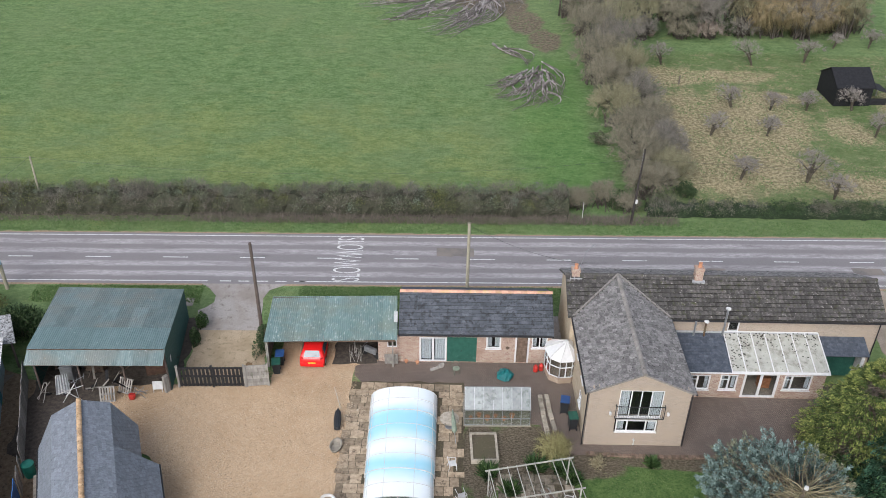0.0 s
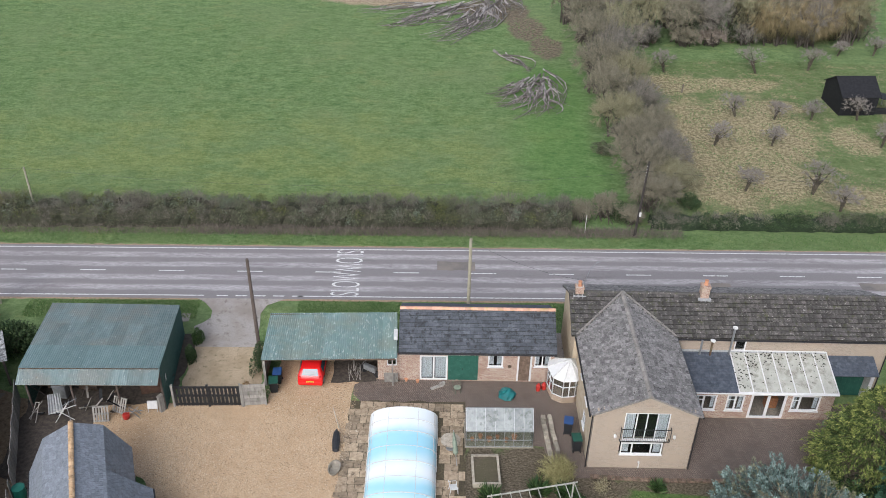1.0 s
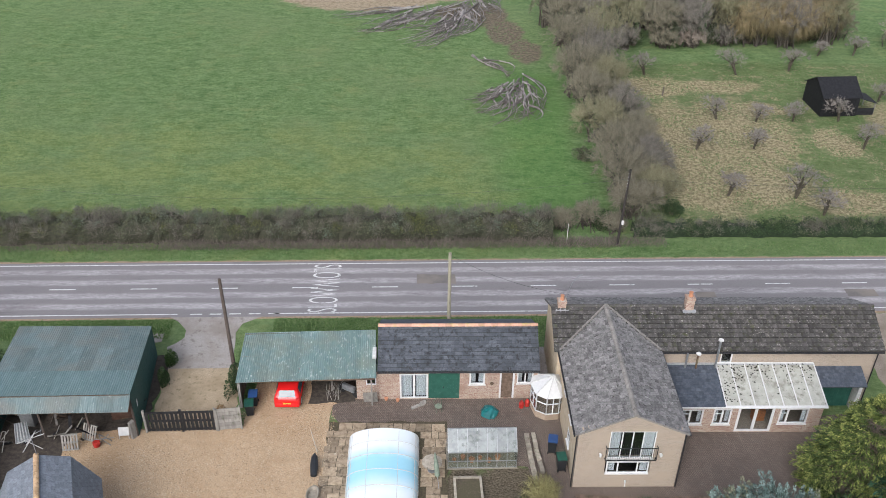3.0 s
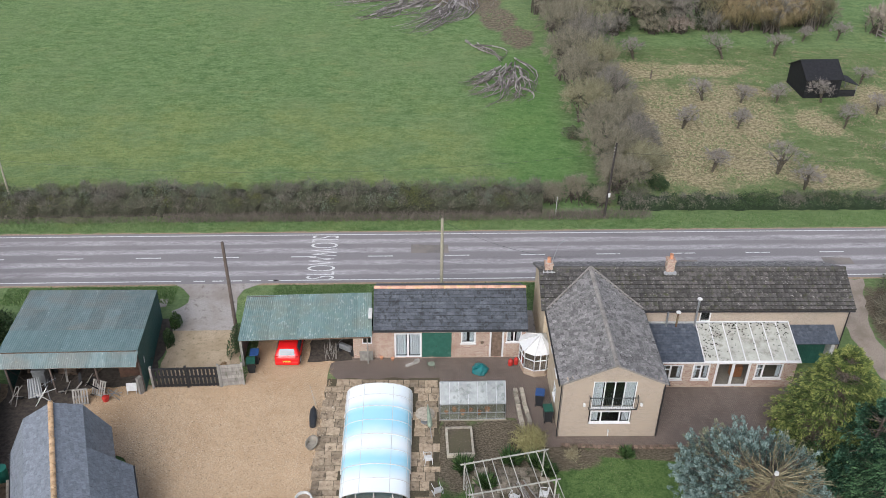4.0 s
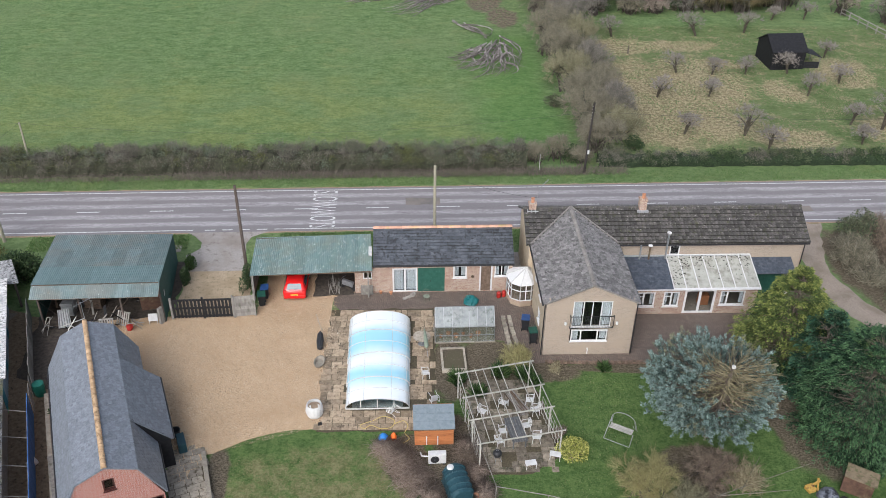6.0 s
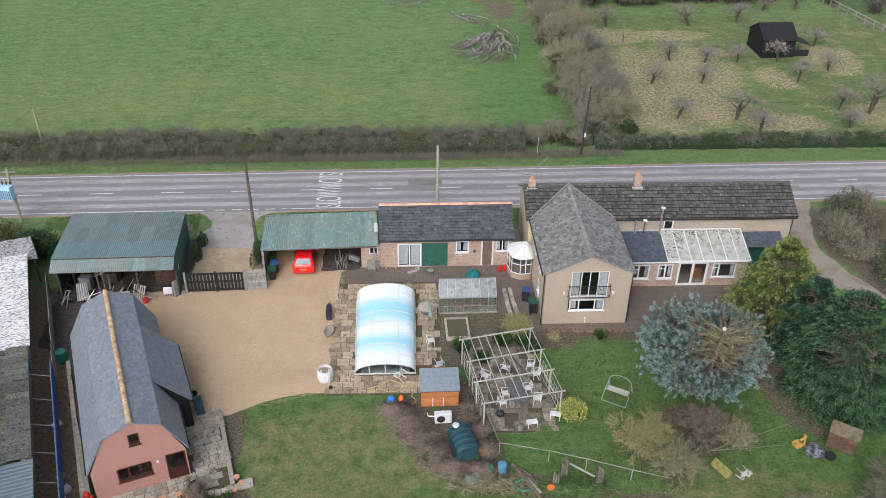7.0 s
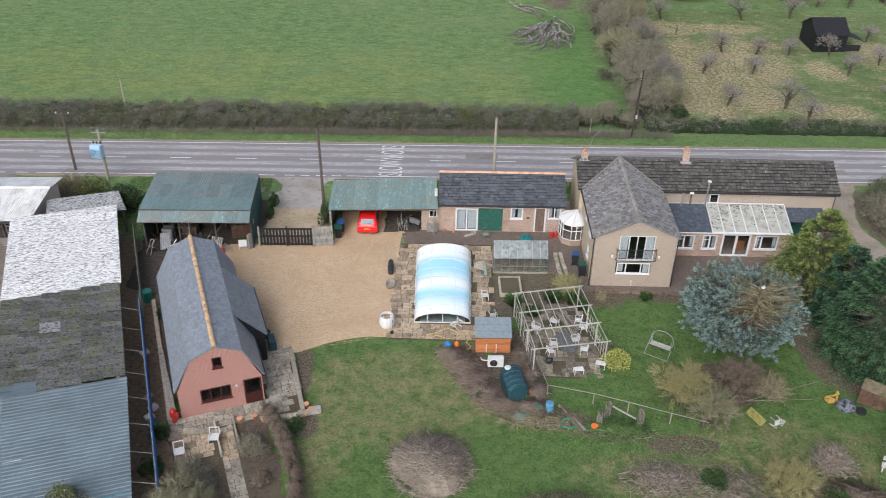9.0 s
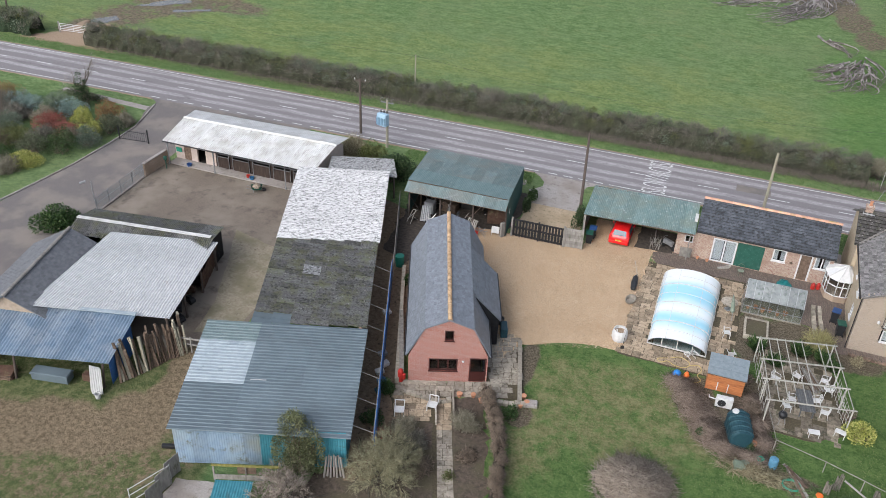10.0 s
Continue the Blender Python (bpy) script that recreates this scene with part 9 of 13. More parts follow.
def garden_chair(x, y, rz, label, tip=0.0):
    t = thing("garden_chair", (x, y, 0.03 if not tip else 0.25), rz, label, "chair", "white garden chairs")
    if tip:
        t.matrix_basis = pose(x, y, 0.28, tip, 0, rz)
    part("seat", box(fresh(), -0.23, 0.23, -0.22, 0.22, 0.40, 0.43, None, 0.01), M["white_plastic"], t)
    bk = fresh()
    path_tube(bk, [(-0.23, 0.22, 0.42), (-0.25, 0.28, 0.75), (-0.16, 0.30, 0.86), (0.16, 0.30, 0.86), (0.25, 0.28, 0.75), (0.23, 0.22, 0.42)], 0.02)
    for k in range(4):
        beam(bk, (-0.14 + k * 0.093, 0.22, 0.42), (-0.14 + k * 0.093, 0.30, 0.84), 0.035, 0.012)
    part("backrest", bk, M["white_plastic"], t)
    for s in (-1, 1):
        part("armrest", path_tube(fresh(), [(s * 0.26, 0.26, 0.66), (s * 0.28, -0.15, 0.64), (s * 0.26, -0.22, 0.60), (s * 0.25, -0.24, 0.02)], 0.018), M["white_plastic"], t)
        part("leg", tube(fresh(), (s * 0.22, 0.2, 0.42), (s * 0.25, 0.28, 0.0), 0.02, 0.016, 6), M["white_plastic"], t)
        part("leg", tube(fresh(), (s * 0.22, -0.2, 0.42), (s * 0.24, -0.24, 0.0), 0.02, 0.016, 6), M["white_plastic"], t)
    return t


for x, y, rz, lab in ((5.0, 35.2, 150, "white garden chair behind the pergola table"), (6.76, 35.46, -100, "white garden chair near the pergola corner"), (7.05, 34.56, -80, "white garden chair beside the timber stack"), (3.57, 34.38, 60, "cream garden chair at the pergola's edge"),
                      (4.77, 32.6, 95, "white garden chair drawn up at the pergola table"), (6.31, 33.1, -75, "white garden chair beside the pergola table"), (4.49, 31.74, 110, "white garden chair turned from the table"), (6.87, 32.1, -95, "white garden chair beside the pergola table")):
    garden_chair(x, y, rz, lab)
garden_chair(-0.17, 38.2, 100, "white garden chair beside the pool cover")
garden_chair(0.28, 36.1, 20, "white garden chair tipped over on the patio", 80)
garden_chair(-1.9, 34.4, 60, "white garden chair lying by the pool's end", -75)
garden_chair(18.5, 25.8, 30, "white plastic garden chair lying on the grass", 85)
tbl = thing("garden_table", (5.57, 32.45), 11, "long dark grey garden table under the pergola", "table")
for k in range(6):
    part("slat", box(fresh(), -0.5 + k * 0.17, -0.35 + k * 0.17, -1.1, 1.1, 0.70, 0.73), M["table_grey"], tbl)
for x, y in ((-0.4, -0.95), (0.4, -0.95), (-0.4, 0.95), (0.4, 0.95)):
    part("leg", beam(fresh(), (x, y, 0), (x, y, 0.7), 0.07, 0.07), M["table_grey"], tbl)
for k in range(12):
    b = fresh()
    beam(b, (-0.25 + 0.07 * k, -1.1 - 0.1 * (k % 3), 0.05 + 0.09 * (k % 4)), (-0.5 + 0.05 * k, 1.05, 0.12 + 0.11 * ((k + 1) % 4)), 0.06, 0.05)
    single("timber_length", b, M["wood_grey"] if k % 3 else M["wood_brown"], (5.95, 35.5), 18, "long grey timber length stacked under the pergola", "timber", "stacked timber lengths")
for x, y, rz in ((6.3, 29.9, 10), (7.9, 30.6, -15)):
    b = fresh()
    box(b, -0.35, 0.35, -0.22, 0.22, 0.42, 0.46, None, 0.02)
    for sx in (-0.3, 0.3):
        for sy in (-0.18, 0.18):
            tube(b, (sx, sy, 0), (sx, sy, 0.42), 0.02, 0.02, 6)
    single("side_table", b, M["white_plastic"], (x, y), rz, "small white plastic table on the mossy slabs", "table", "white side tables")
bbq = thing("barbecue", (4.25, 30.35), 0, "black kettle barbecue on three legs", "barbecue")
part("bowl", lathe(fresh(), [(0.06, 0.48), (0.2, 0.55), (0.27, 0.70), (0.28, 0.76)], 18), M["black_paint"], bbq)
part("lid", lathe(fresh(), [(0.285, 0.765), (0.26, 0.88), (0.17, 0.97), (0.03, 1.0)], 18), M["black_paint"], bbq)
part("handle", path_tube(fresh(), [(-0.08, 0, 0.98), (-0.06, 0, 1.06), (0.06, 0, 1.06), (0.08, 0, 0.98)], 0.012), M["grey_metal"], bbq)
for k in range(3):
    a_ = math.tau * k / 3
    part("leg", tube(fresh(), (0.15 * math.cos(a_), 0.15 * math.sin(a_), 0.52), (0.3 * math.cos(a_), 0.3 * math.sin(a_), 0), 0.014, 0.014, 6), M["grey_metal"], bbq)

# ---- patio bits ----
rt = thing("round_table", (-0.45, 41.8), 0, "round pale garden table", "table")
part("tabletop", lathe(fresh(), [(0.62, 0.70), (0.64, 0.72), (0.64, 0.75), (0.1, 0.76)], 24), M["pale_flag"], rt)
part("pedestal", lathe(fresh(), [(0.28, 0), (0.28, 0.04), (0.05, 0.08), (0.05, 0.70)], 12), M["grey_metal"], rt)
um = thing("parasol", (0.05, 40.9), 20, "folded grey-green parasol leaning by the table", "parasol")
um.matrix_basis = pose(0.0, 40.2, 0.12, -62, 0, 8)
part("pole", tube(fresh(), (0, 0, 0), (0, 0, 2.3), 0.02, 0.02, 8), M["grey_metal"], um)
part("canopy", lathe(fresh(), [(0.05, 0.7), (0.17, 0.85), (0.14, 1.5), (0.05, 2.2)], 10), M["grey_leaf"], um)
bag = thing("bulk_bag", (-7.45, 34.6), 12, "white builder's bulk bag half full of sand", "bulk bag")
b = fresh()
lathe(b, [(0.50, 0), (0.58, 0.25), (0.57, 0.6), (0.50, 0.9), (0.46, 0.92), (0.48, 0.72)], 14)
part("sack", b, M["white_plastic"], bag)
part("filling", lathe(fresh(), [(0.48, 0.70), (0.3, 0.76), (0.05, 0.8)], 12), M["verge_dirt"], bag)
for k in range(4):
    a_ = math.tau * (k + 0.5) / 4
    part("strap", path_tube(fresh(), [(0.48 * math.cos(a_ - 0.25), 0.48 * math.sin(a_ - 0.25), 0.85), (0.36 * math.cos(a_), 0.36 * math.sin(a_), 1.06), (0.48 * math.cos(a_ + 0.25), 0.48 * math.sin(a_ + 0.25), 0.85)], 0.025), M["white_plastic"], bag)
b = fresh()
tube(b, (0, 0, 0.02), (0.1, 0.1, 1.2), 0.02, 0.02, 6)
box(b, -0.13, 0.13, -0.02, 0.02, 0.0, 0.3, None, 0.01)
single("spade", b, M["black_paint"], (-7.0, 33.55), 20, "dark shovel stuck beside the bulk bag", "shovel")
# the boat-shaped planter and tilted chair on the gravel's edge
b = fresh()
lathe(b, [(0.05, 0), (0.32, 0.06), (0.38, 0.35), (0.40, 0.36), (0.34, 0.36), (0.27, 0.1)], 16)
bmesh.ops.scale(b, vec=(1.0, 1.6, 0.8), verts=b.verts[:])
single("stone_planter", b, M["stone"], (-7.65, 39.6), -8, "oval grey planter on the gravel edge", "planter")
b = fresh()
lathe(b, [(0.04, 0), (0.2, 0.1), (0.26, 0.8), (0.2, 1.4), (0.03, 1.7)], 10)
bmesh.ops.transform(b, matrix=pose(0, 0, 0.25, -78), verts=b.verts[:])
single("furled_cover", b, M["bin_black"], (-7.75, 40.9), 4, "dark furled cover lying at the gravel edge", "cover")
b = fresh()
tube(b, (0, 0, 0.1), (-0.55, 1.3, 0.75), 0.025, 0.02, 6)
single("broom", b, M["wood_pergola"], (-7.8, 43.1), 0, "pale broom handle propped at the patio edge", "broom")
for k, (pts, mt, nm, lab) in enumerate((([(-3.6, 33.9), (-2.9, 34.3), (-2.2, 33.9), (-2.4, 33.3), (-3.1, 33.2), (-3.7, 33.5), (-4.1, 33.2), (-4.4, 33.5), (-3.6, 33.9)], "hose_yellow", "hose", "yellow garden hose looped on the patio"), ([(-2.2, 33.6), (-1.6, 33.9), (-1.3, 33.4), (-1.5, 32.8), (-1.2, 32.3), (-1.6, 31.9)], "hose_yellow", "hose", "yellow garden hose trailing to the shed"))):
    sm = []
    for i in range(len(pts) - 1):
        p0_, p1_, p2_, p3_ = [Vector((*pts[max(0, min(len(pts) - 1, i + q))], 0.07)) for q in (-1, 0, 1, 2)]
        for j in range(6):
            u = j / 6
            sm.append(0.5 * ((2 * p1_) + (p2_ - p0_) * u + (2 * p0_ - 5 * p1_ + 4 * p2_ - p3_) * u * u + (3 * p1_ - p0_ - 3 * p2_ + p3_) * u ** 3))
    single(nm, sweep(fresh(), sm, 0.025, 5), M[mt], (0, 0), 0, lab, "hose", "garden hoses")
b = fresh()
lathe(b, [(0.34, 0), (0.32, 0.16), (0.2, 0.34), (0.02, 0.4)], 9)
single("crumpled_bag", b, M["blue_plastic"], (-2.85, 32.35), 30, "crumpled bright blue bag at the lawn edge", "bag")
b = fresh()
lathe(b, [(0.22, 0), (0.2, 0.2), (0.12, 0.4), (0.02, 0.5)], 9)
single("crumpled_bag", b, M["orange_plastic"], (-2.2, 32.4), 0, "crumpled orange bag at the lawn edge", "bag")


def wheelie(x, y, rz, body, lid, label):
    t = thing("wheelie_bin", (x, y), rz, label, "bin", "wheelie bins")
    b = fresh()
    lo = [b.verts.new(p) for p in ((-0.22, -0.25, 0.05), (0.22, -0.25, 0.05), (0.22, 0.25, 0.05), (-0.22, 0.25, 0.05))]
    hi = [b.verts.new(p) for p in ((-0.29, -0.36, 1.0), (0.29, -0.36, 1.0), (0.29, 0.34, 1.0), (-0.29, 0.34, 1.0))]
    b.faces.new(lo[::-1])
    b.faces.new(hi)
    for i in range(4):
        b.faces.new((lo[i], lo[(i + 1) % 4], hi[(i + 1) % 4], hi[i]))
    part("body", b, body, t)
    part("lid", box(fresh(), -0.31, 0.31, -0.39, 0.37, 1.005, 1.07, pose(0, 0, 0, 2), 0.02), lid, t)
    for s in (-1, 1):
        part("wheel", tube(fresh(), (s * 0.2, 0.3, 0.1), (s * 0.27, 0.3, 0.1), 0.1, 0.1, 12), M["rubber"], t)
    return t


wheelie(7.25, 43.6, 170, M["bin_black"], M["bin_blue"], "black wheelie bin with a blue lid by the house wall")
wheelie(7.65, 42.1, 185, M["bin_black"], M["bin_green"], "black wheelie bin with a green lid at the house corner")
wheelie(-12.75, 46.6, 10, M["bin_black"], M["bin_green"], "dark green lidded wheelie bin at the carport")
wheelie(-12.65, 47.5, 5, M["bin_black"], M["bin_blue"], "blue lidded wheelie bin in the carport")
b = fresh()
br_ = random.Random(4)
for k in range(3):
    pass
lathe(b, [(0.55, 0), (0.6, 0.12), (0.45, 0.35), (0.3, 0.5), (0.05, 0.55)], 11)
for v in b.verts:
    v.co += Vector((br_.uniform(-0.09, 0.09), br_.uniform(-0.07, 0.07), br_.uniform(-0.05, 0.08) if v.co.z > 0.05 else 0))
single("tarpaulin_heap", b, M["teal_tarp"], (3.35, 46.9), 0, "crumpled teal tarpaulin heap on the paving", "tarpaulin")
for x, y in ((5.55, 47.55), (5.95, 47.7)):
    b = fresh()
    lathe(b, [(0.15, 0), (0.17, 0.05), (0.17, 0.42), (0.10, 0.52), (0.08, 0.58)], 14)
    single("gas_bottle", b, M["red_plastic"], (x, y), 0, "red gas bottle by the outbuilding door", "gas bottle", "gas bottles")
gc = thing("metal_garden_chair", (-0.1, 47.1), 20, "green-grey metal garden chair on the paving", "chair")
part("seat", tube(fresh(), (0, 0, 0.42), (0, 0, 0.45), 0.25, 0.25, 16), M["grey_leaf"], gc)
part("backrest", path_tube(fresh(), [(-0.25, 0.1, 0.45), (-0.27, 0.22, 0.8), (0.0, 0.28, 0.95), (0.27, 0.22, 0.8), (0.25, 0.1, 0.45)], 0.02), M["grey_leaf"], gc)
for k in range(4):
    a_ = math.tau * (k + 0.5) / 4
    part("leg", tube(fresh(), (0.2 * math.cos(a_), 0.2 * math.sin(a_), 0.42), (0.28 * math.cos(a_), 0.28 * math.sin(a_), 0), 0.016, 0.016, 6), M["grey_leaf"], gc)
b = fresh()
box(b, -0.5, 0.5, -0.12, 0.12, 0.0, 0.12, pose(0, 0, 0, 0, 0, 20), 0.03)
box(b, 0.2, 0.6, -0.1, 0.1, 0.05, 0.3, pose(0, 0, 0, 0, 0, 20), 0.03)
single("wooden_tool", b, M["wood_grey"], (-1.5, 47.5), 10, "grey wooden tool box lying on the paving", "toolbox")
b = fresh()
box(b, -0.48, 0.48, -0.03, 0.03, 0, 1.05, pose(0, 0, 0, 12), 0.01)
single("boarded_hatch", b, M["wood_grey"], (-4.75, 47.9), 2, "grey wooden board leaning on the annex wall", "board")
# scrap and brushwood at the end of the carport
for k in range(26):
    b = fresh()
    a_, l_ = br_.uniform(0, math.tau), br_.uniform(0.5, 1.3)
    tube(b, (0, 0, 0), (l_ * 0.3 * math.cos(a_), l_ * 0.3 * math.sin(a_), l_), 0.025, 0.006, 5)
    single("stick", b, M["wood_grey"], (br_.uniform(-7.9, -6.9), br_.uniform(47.9, 49.2)), 0, "dry grey stick stacked in the carport end", "stick", "sticks in the carport")
mt = thing("old_motorbike", (-6.3, 48.6), 60, "dark old machine stored in the carport end", "machine")
for y in (-0.6, 0.6):
    part("wheel", lathe(fresh(), [(0.24, -0.05), (0.30, -0.04), (0.30, 0.04), (0.24, 0.05)], 16), M["rubber"], mt).matrix_basis = pose(0, y, 0.3, 0, 90)
part("body", box(fresh(), -0.15, 0.15, -0.5, 0.5, 0.4, 0.85, None, 0.06), M["grey_metal"], mt)
part("handlebar", path_tube(fresh(), [(-0.35, 0.45, 0.95), (0, 0.5, 1.0), (0.35, 0.45, 0.95)], 0.018), M["grey_metal"], mt)

# raised bed and stone edging south of the greenhouse
rbed = thing("raised_bed", (1.0, 38.6), 3, "timber-edged raised bed with weeds", "raised bed")
for a_, b__, c_, d_ in ((0, 1.75, 0, 0.14), (0, 1.75, 2.3, 2.44), (0, 0.14, 0.14, 2.3), (1.61, 1.75, 0.14, 2.3)):
    part("edging", box(fresh(), a_, b__, c_, d_, 0, 0.32), M["stone"], rbed)
part("soil", box(fresh(), 0.14, 1.61, 0.14, 2.3, 0, 0.22), M["soil"], rbed)
sr2 = random.Random(12)


def stone_row(name, pts, n, w, label, h=(0.15, 0.3), material="stone"):
    t = thing(name, (0, 0), 0, label, "stone edging", kind="")
    segs = list(zip(pts, pts[1:]))
    tot = sum(math.dist(a_, c_) for a_, c_ in segs)
    for k in range(n):
        d_ = tot * (k + 0.5) / n
        for a_, c_ in segs:
            l_ = math.dist(a_, c_)
            if d_ <= l_:
                u = d_ / l_
                x, y = a_[0] + (c_[0] - a_[0]) * u, a_[1] + (c_[1] - a_[1]) * u
                break
            d_ -= l_
        s = tot / n
        b = fresh()
        box(b, -s * 0.46, s * 0.46, -w / 2, w / 2, 0, sr2.uniform(*h), None, 0.03)
        ang = math.degrees(math.atan2(c_[1] - a_[1], c_[0] - a_[0]))
        o = part("stone", b, M[material], t)
        o.matrix_basis = pose(x, y, 0, 0, 0, ang + sr2.uniform(-6, 6))
    return t


stone_row("terrace_edge", [(8.3, 39.75), (12.5, 39.6), (16.5, 39.75), (20.2, 40.0)], 46, 0.26, "low brown mossy brick edge of the paved terrace", (0.14, 0.22), "edge_brick")
stone_row("greenhouse_edge", [(5.7, 44.9), (5.85, 42.6), (6.1, 40.4)], 12, 0.3, "row of old stone blocks beside the greenhouse")
stone_row("trough_row", [(6.15, 45.0), (6.25, 43.4), (6.5, 41.6)], 7, 0.26, "row of stone troughs on the paving", (0.2, 0.35))
stone_row("path_edge", [(-19.7, 22.9), (-16.9, 22.9), (-16.3, 23.4)], 10, 0.3, "low stone edge of the small terrace")
stone_row("slab_edge", [(-13.8, 24.3), (-12.6, 24.6), (-11.6, 25.0)], 6, 0.35, "low stone edge at the path's corner", (0.2, 0.35))

# ---- garden fence, gateposts, debris ----
gf = thing("wire_fence", (0, 0), 0, "pale rail and post garden fence, broken in places", "fence")
fp = [(2.75, 34.8), (3.2, 31.0), (4.0, 27.6), (7.0, 26.9), (9.2, 26.2), (11.8, 25.3), (14.0, 24.6)]
for (ax, ay), (bx, by) in zip(fp, fp[1:]):
    part("rail", beam(fresh(), (ax, ay, 0.92), (bx, by, 0.92), 0.03, 0.045), M["wood_grey"], gf)
    n = max(1, int(math.dist((ax, ay), (bx, by)) / 1.8))
    for k in range(n):
        part("post", beam(fresh(), (ax + (bx - ax) * k / n, ay + (by - ay) * k / n, 0), (ax + (bx - ax) * k / n, ay + (by - ay) * k / n, 0.95), 0.05, 0.05), M["wood_grey"], gf)
for k, (x, y, h) in enumerate(((7.2, 25.0, 1.15), (7.8, 25.75, 1.35), (9.85, 25.15, 1.4))):
    b = fresh()
    cuts = (0.0, 0.14, 0.3, 0.4)
    for j in range(3):
        t0, t1 = h * (1.0, 0.86, 0.94)[(j + k) % 3], h * (0.93, 0.72, 0.99)[(j + k) % 3]
        vs = [b.verts.new(c) for c in ((cuts[j] - 0.2, -0.11, 0), (cuts[j + 1] - 0.21, -0.11, 0), (cuts[j + 1] - 0.21, 0.11, 0), (cuts[j] - 0.2, 0.11, 0),
                                       (cuts[j] - 0.17, -0.08, t0), (cuts[j + 1] - 0.21, -0.09, t1), (cuts[j + 1] - 0.21, 0.07, t1 + 0.05), (cuts[j] - 0.17, 0.09, t0 - 0.06))]
        for q_ in ((3, 2, 1, 0), (4, 5, 6, 7), (0, 1, 5, 4), (1, 2, 6, 5), (2, 3, 7, 6), (3, 0, 4, 7)):
            b.faces.new([vs[i] for i in q_])
    single("gate_post", b, M["rotten_wood"], (x, y), -25 + 20 * k, "rotting split grey timber post in the fence line", "post", "old fence posts")
b = fresh()
box(b, -0.85, 0.85, -0.07, 0.07, 0.0, 0.04, pose(0, 0, 0.16, 0, 8), 0.01)
single("fallen_rail", b, M["wood_pergola"], (8.95, 26.0), -31, "pale plank fallen from the garden fence", "board")
for k in range(9):
    b = fresh()
    L_ = sr2.uniform(1.3, 2.3)
    box(b, 0, L_, -0.09, 0.09, 0.02, 0.07)
    single("loose_board", b, M["wood_brown"] if k % 2 else M["wood_grey"], (4.7 + k * 0.07, 26.6 - k * 0.1, 0.05 * (k % 4)), -42 - k * 3 + sr2.uniform(-8, 8), "loose old board lying in the border", "board", "loose boards")
b = fresh()
lathe(b, [(0.26, 0), (0.28, 0.1), (0.28, 0.75), (0.24, 0.8), (0.05, 0.82)], 16)
single("blue_drum", b, M["drum_blue"], (4.05, 26.0), 0, "faded blue plastic drum by the fence", "drum")
b = fresh()
lathe(b, [(0.2, 0), (0.24, 0.3), (0.2, 0.3)], 14)
single("teal_bucket", b, M["hose_green"], (3.3, 26.2), 0, "green plastic bucket beside the drum", "bucket")
b = fresh()
lathe(b, [(0.2, 0), (0.25, 0.35), (0.22, 0.36), (0.17, 0.05)], 14)
single("clay_pot", b, M["pot"], (2.75, 27.4), 0, "large clay pot in the border", "plant pot")
hz = fresh()
for k in range(5):
    r = 0.52 + 0.03 * math.sin(k * 2.1)
    path_tube(hz, [(r * math.cos(a_), r * 0.8 * math.sin(a_), 0.04 + 0.035 * k) for a_ in (math.tau * i / 22 for i in range(23))], 0.022, 5)
single("hose_coil", hz, M["hose_green"], (5.25, 24.9), 0, "coil of green hose on the grass", "hose")
b = fresh()
lathe(b, [(0.17, 0), (0.22, 0.28), (0.19, 0.28)], 12)
single("orange_pot", b, M["orange_plastic"], (6.85, 24.6), 0, "small orange pot on the grass", "plant pot")
b = fresh()
box(b, -0.35, 0.35, -0.3, 0.3, 0, 0.35, pose(0, 0, 0, 8, 10), 0.05)
box(b, 0.2, 0.75, -0.2, 0.25, 0.0, 0.25, pose(0, 0, 0, -6, 0, 30), 0.05)
single("plastic_crate", b, M["grey_leaf"], (2.1, 25.2), 15, "pale plastic crates dumped in the border", "crate")
b = fresh()
path_tube(b, [(-0.8, 0.35, 0.55)] + [(0.8 * math.sin(a_), 0.35, 1.0 + 0.6 * math.cos(a_)) for a_ in (math.pi * (k / 10 - 0.5) for k in range(11))] + [(0.8, 0.35, 0.55)], 0.024)
path_tube(b, [(-0.85, -0.75, 0.02), (-0.8, 0.35, 1.0)], 0.024)
path_tube(b, [(-0.85, 0.85, 0.02), (-0.8, 0.35, 1.0)], 0.022)
path_tube(b, [(0.85, 0.85, 0.02), (0.8, 0.35, 1.0)], 0.022)
path_tube(b, [(-0.85, -0.75, 0.02), (0.85, -0.75, 0.02), (0.8, 0.0, 0.45)], 0.024)
sw = thing("swing_seat", (12.35, 32.6), -30, "garden swing seat with a bare tubular frame", "swing seat")
part("frame", b, M["grey_metal"], sw)
for k in range(4):
    part("slat", box(fresh(), -0.75, 0.75, -0.2 + k * 0.125, -0.09 + k * 0.125, 0.55, 0.58, None, 0.008), M["wood_pergola"], sw)
for s in (-0.7, 0.7):
    part("hanger", tube(fresh(), (s, 0.1, 0.57), (s, 0.35, 1.25), 0.012, 0.012, 5), M["grey_metal"], sw)
bx_ = thing("rusty_box", (25.75, 28.0), -32, "closed rusty steel box with a mossy top", "box")
part("body", box(fresh(), -0.85, 0.85, -0.55, 0.55, 0.04, 1.3, None, 0.03), M["rust"], bx_)
part("lid", box(fresh(), -0.92, 0.92, -0.62, 0.62, 1.3, 1.37, pose(0, 0, 0, 1.5, 2), 0.02), M["rust_moss"], bx_, "brown lid grown with moss")
for x in (-0.55, 0.0, 0.55):
    part("rib", box(fresh(), x - 0.03, x + 0.03, -0.59, -0.551, 0.08, 1.25, None, 0.008), M["rust"], bx_)
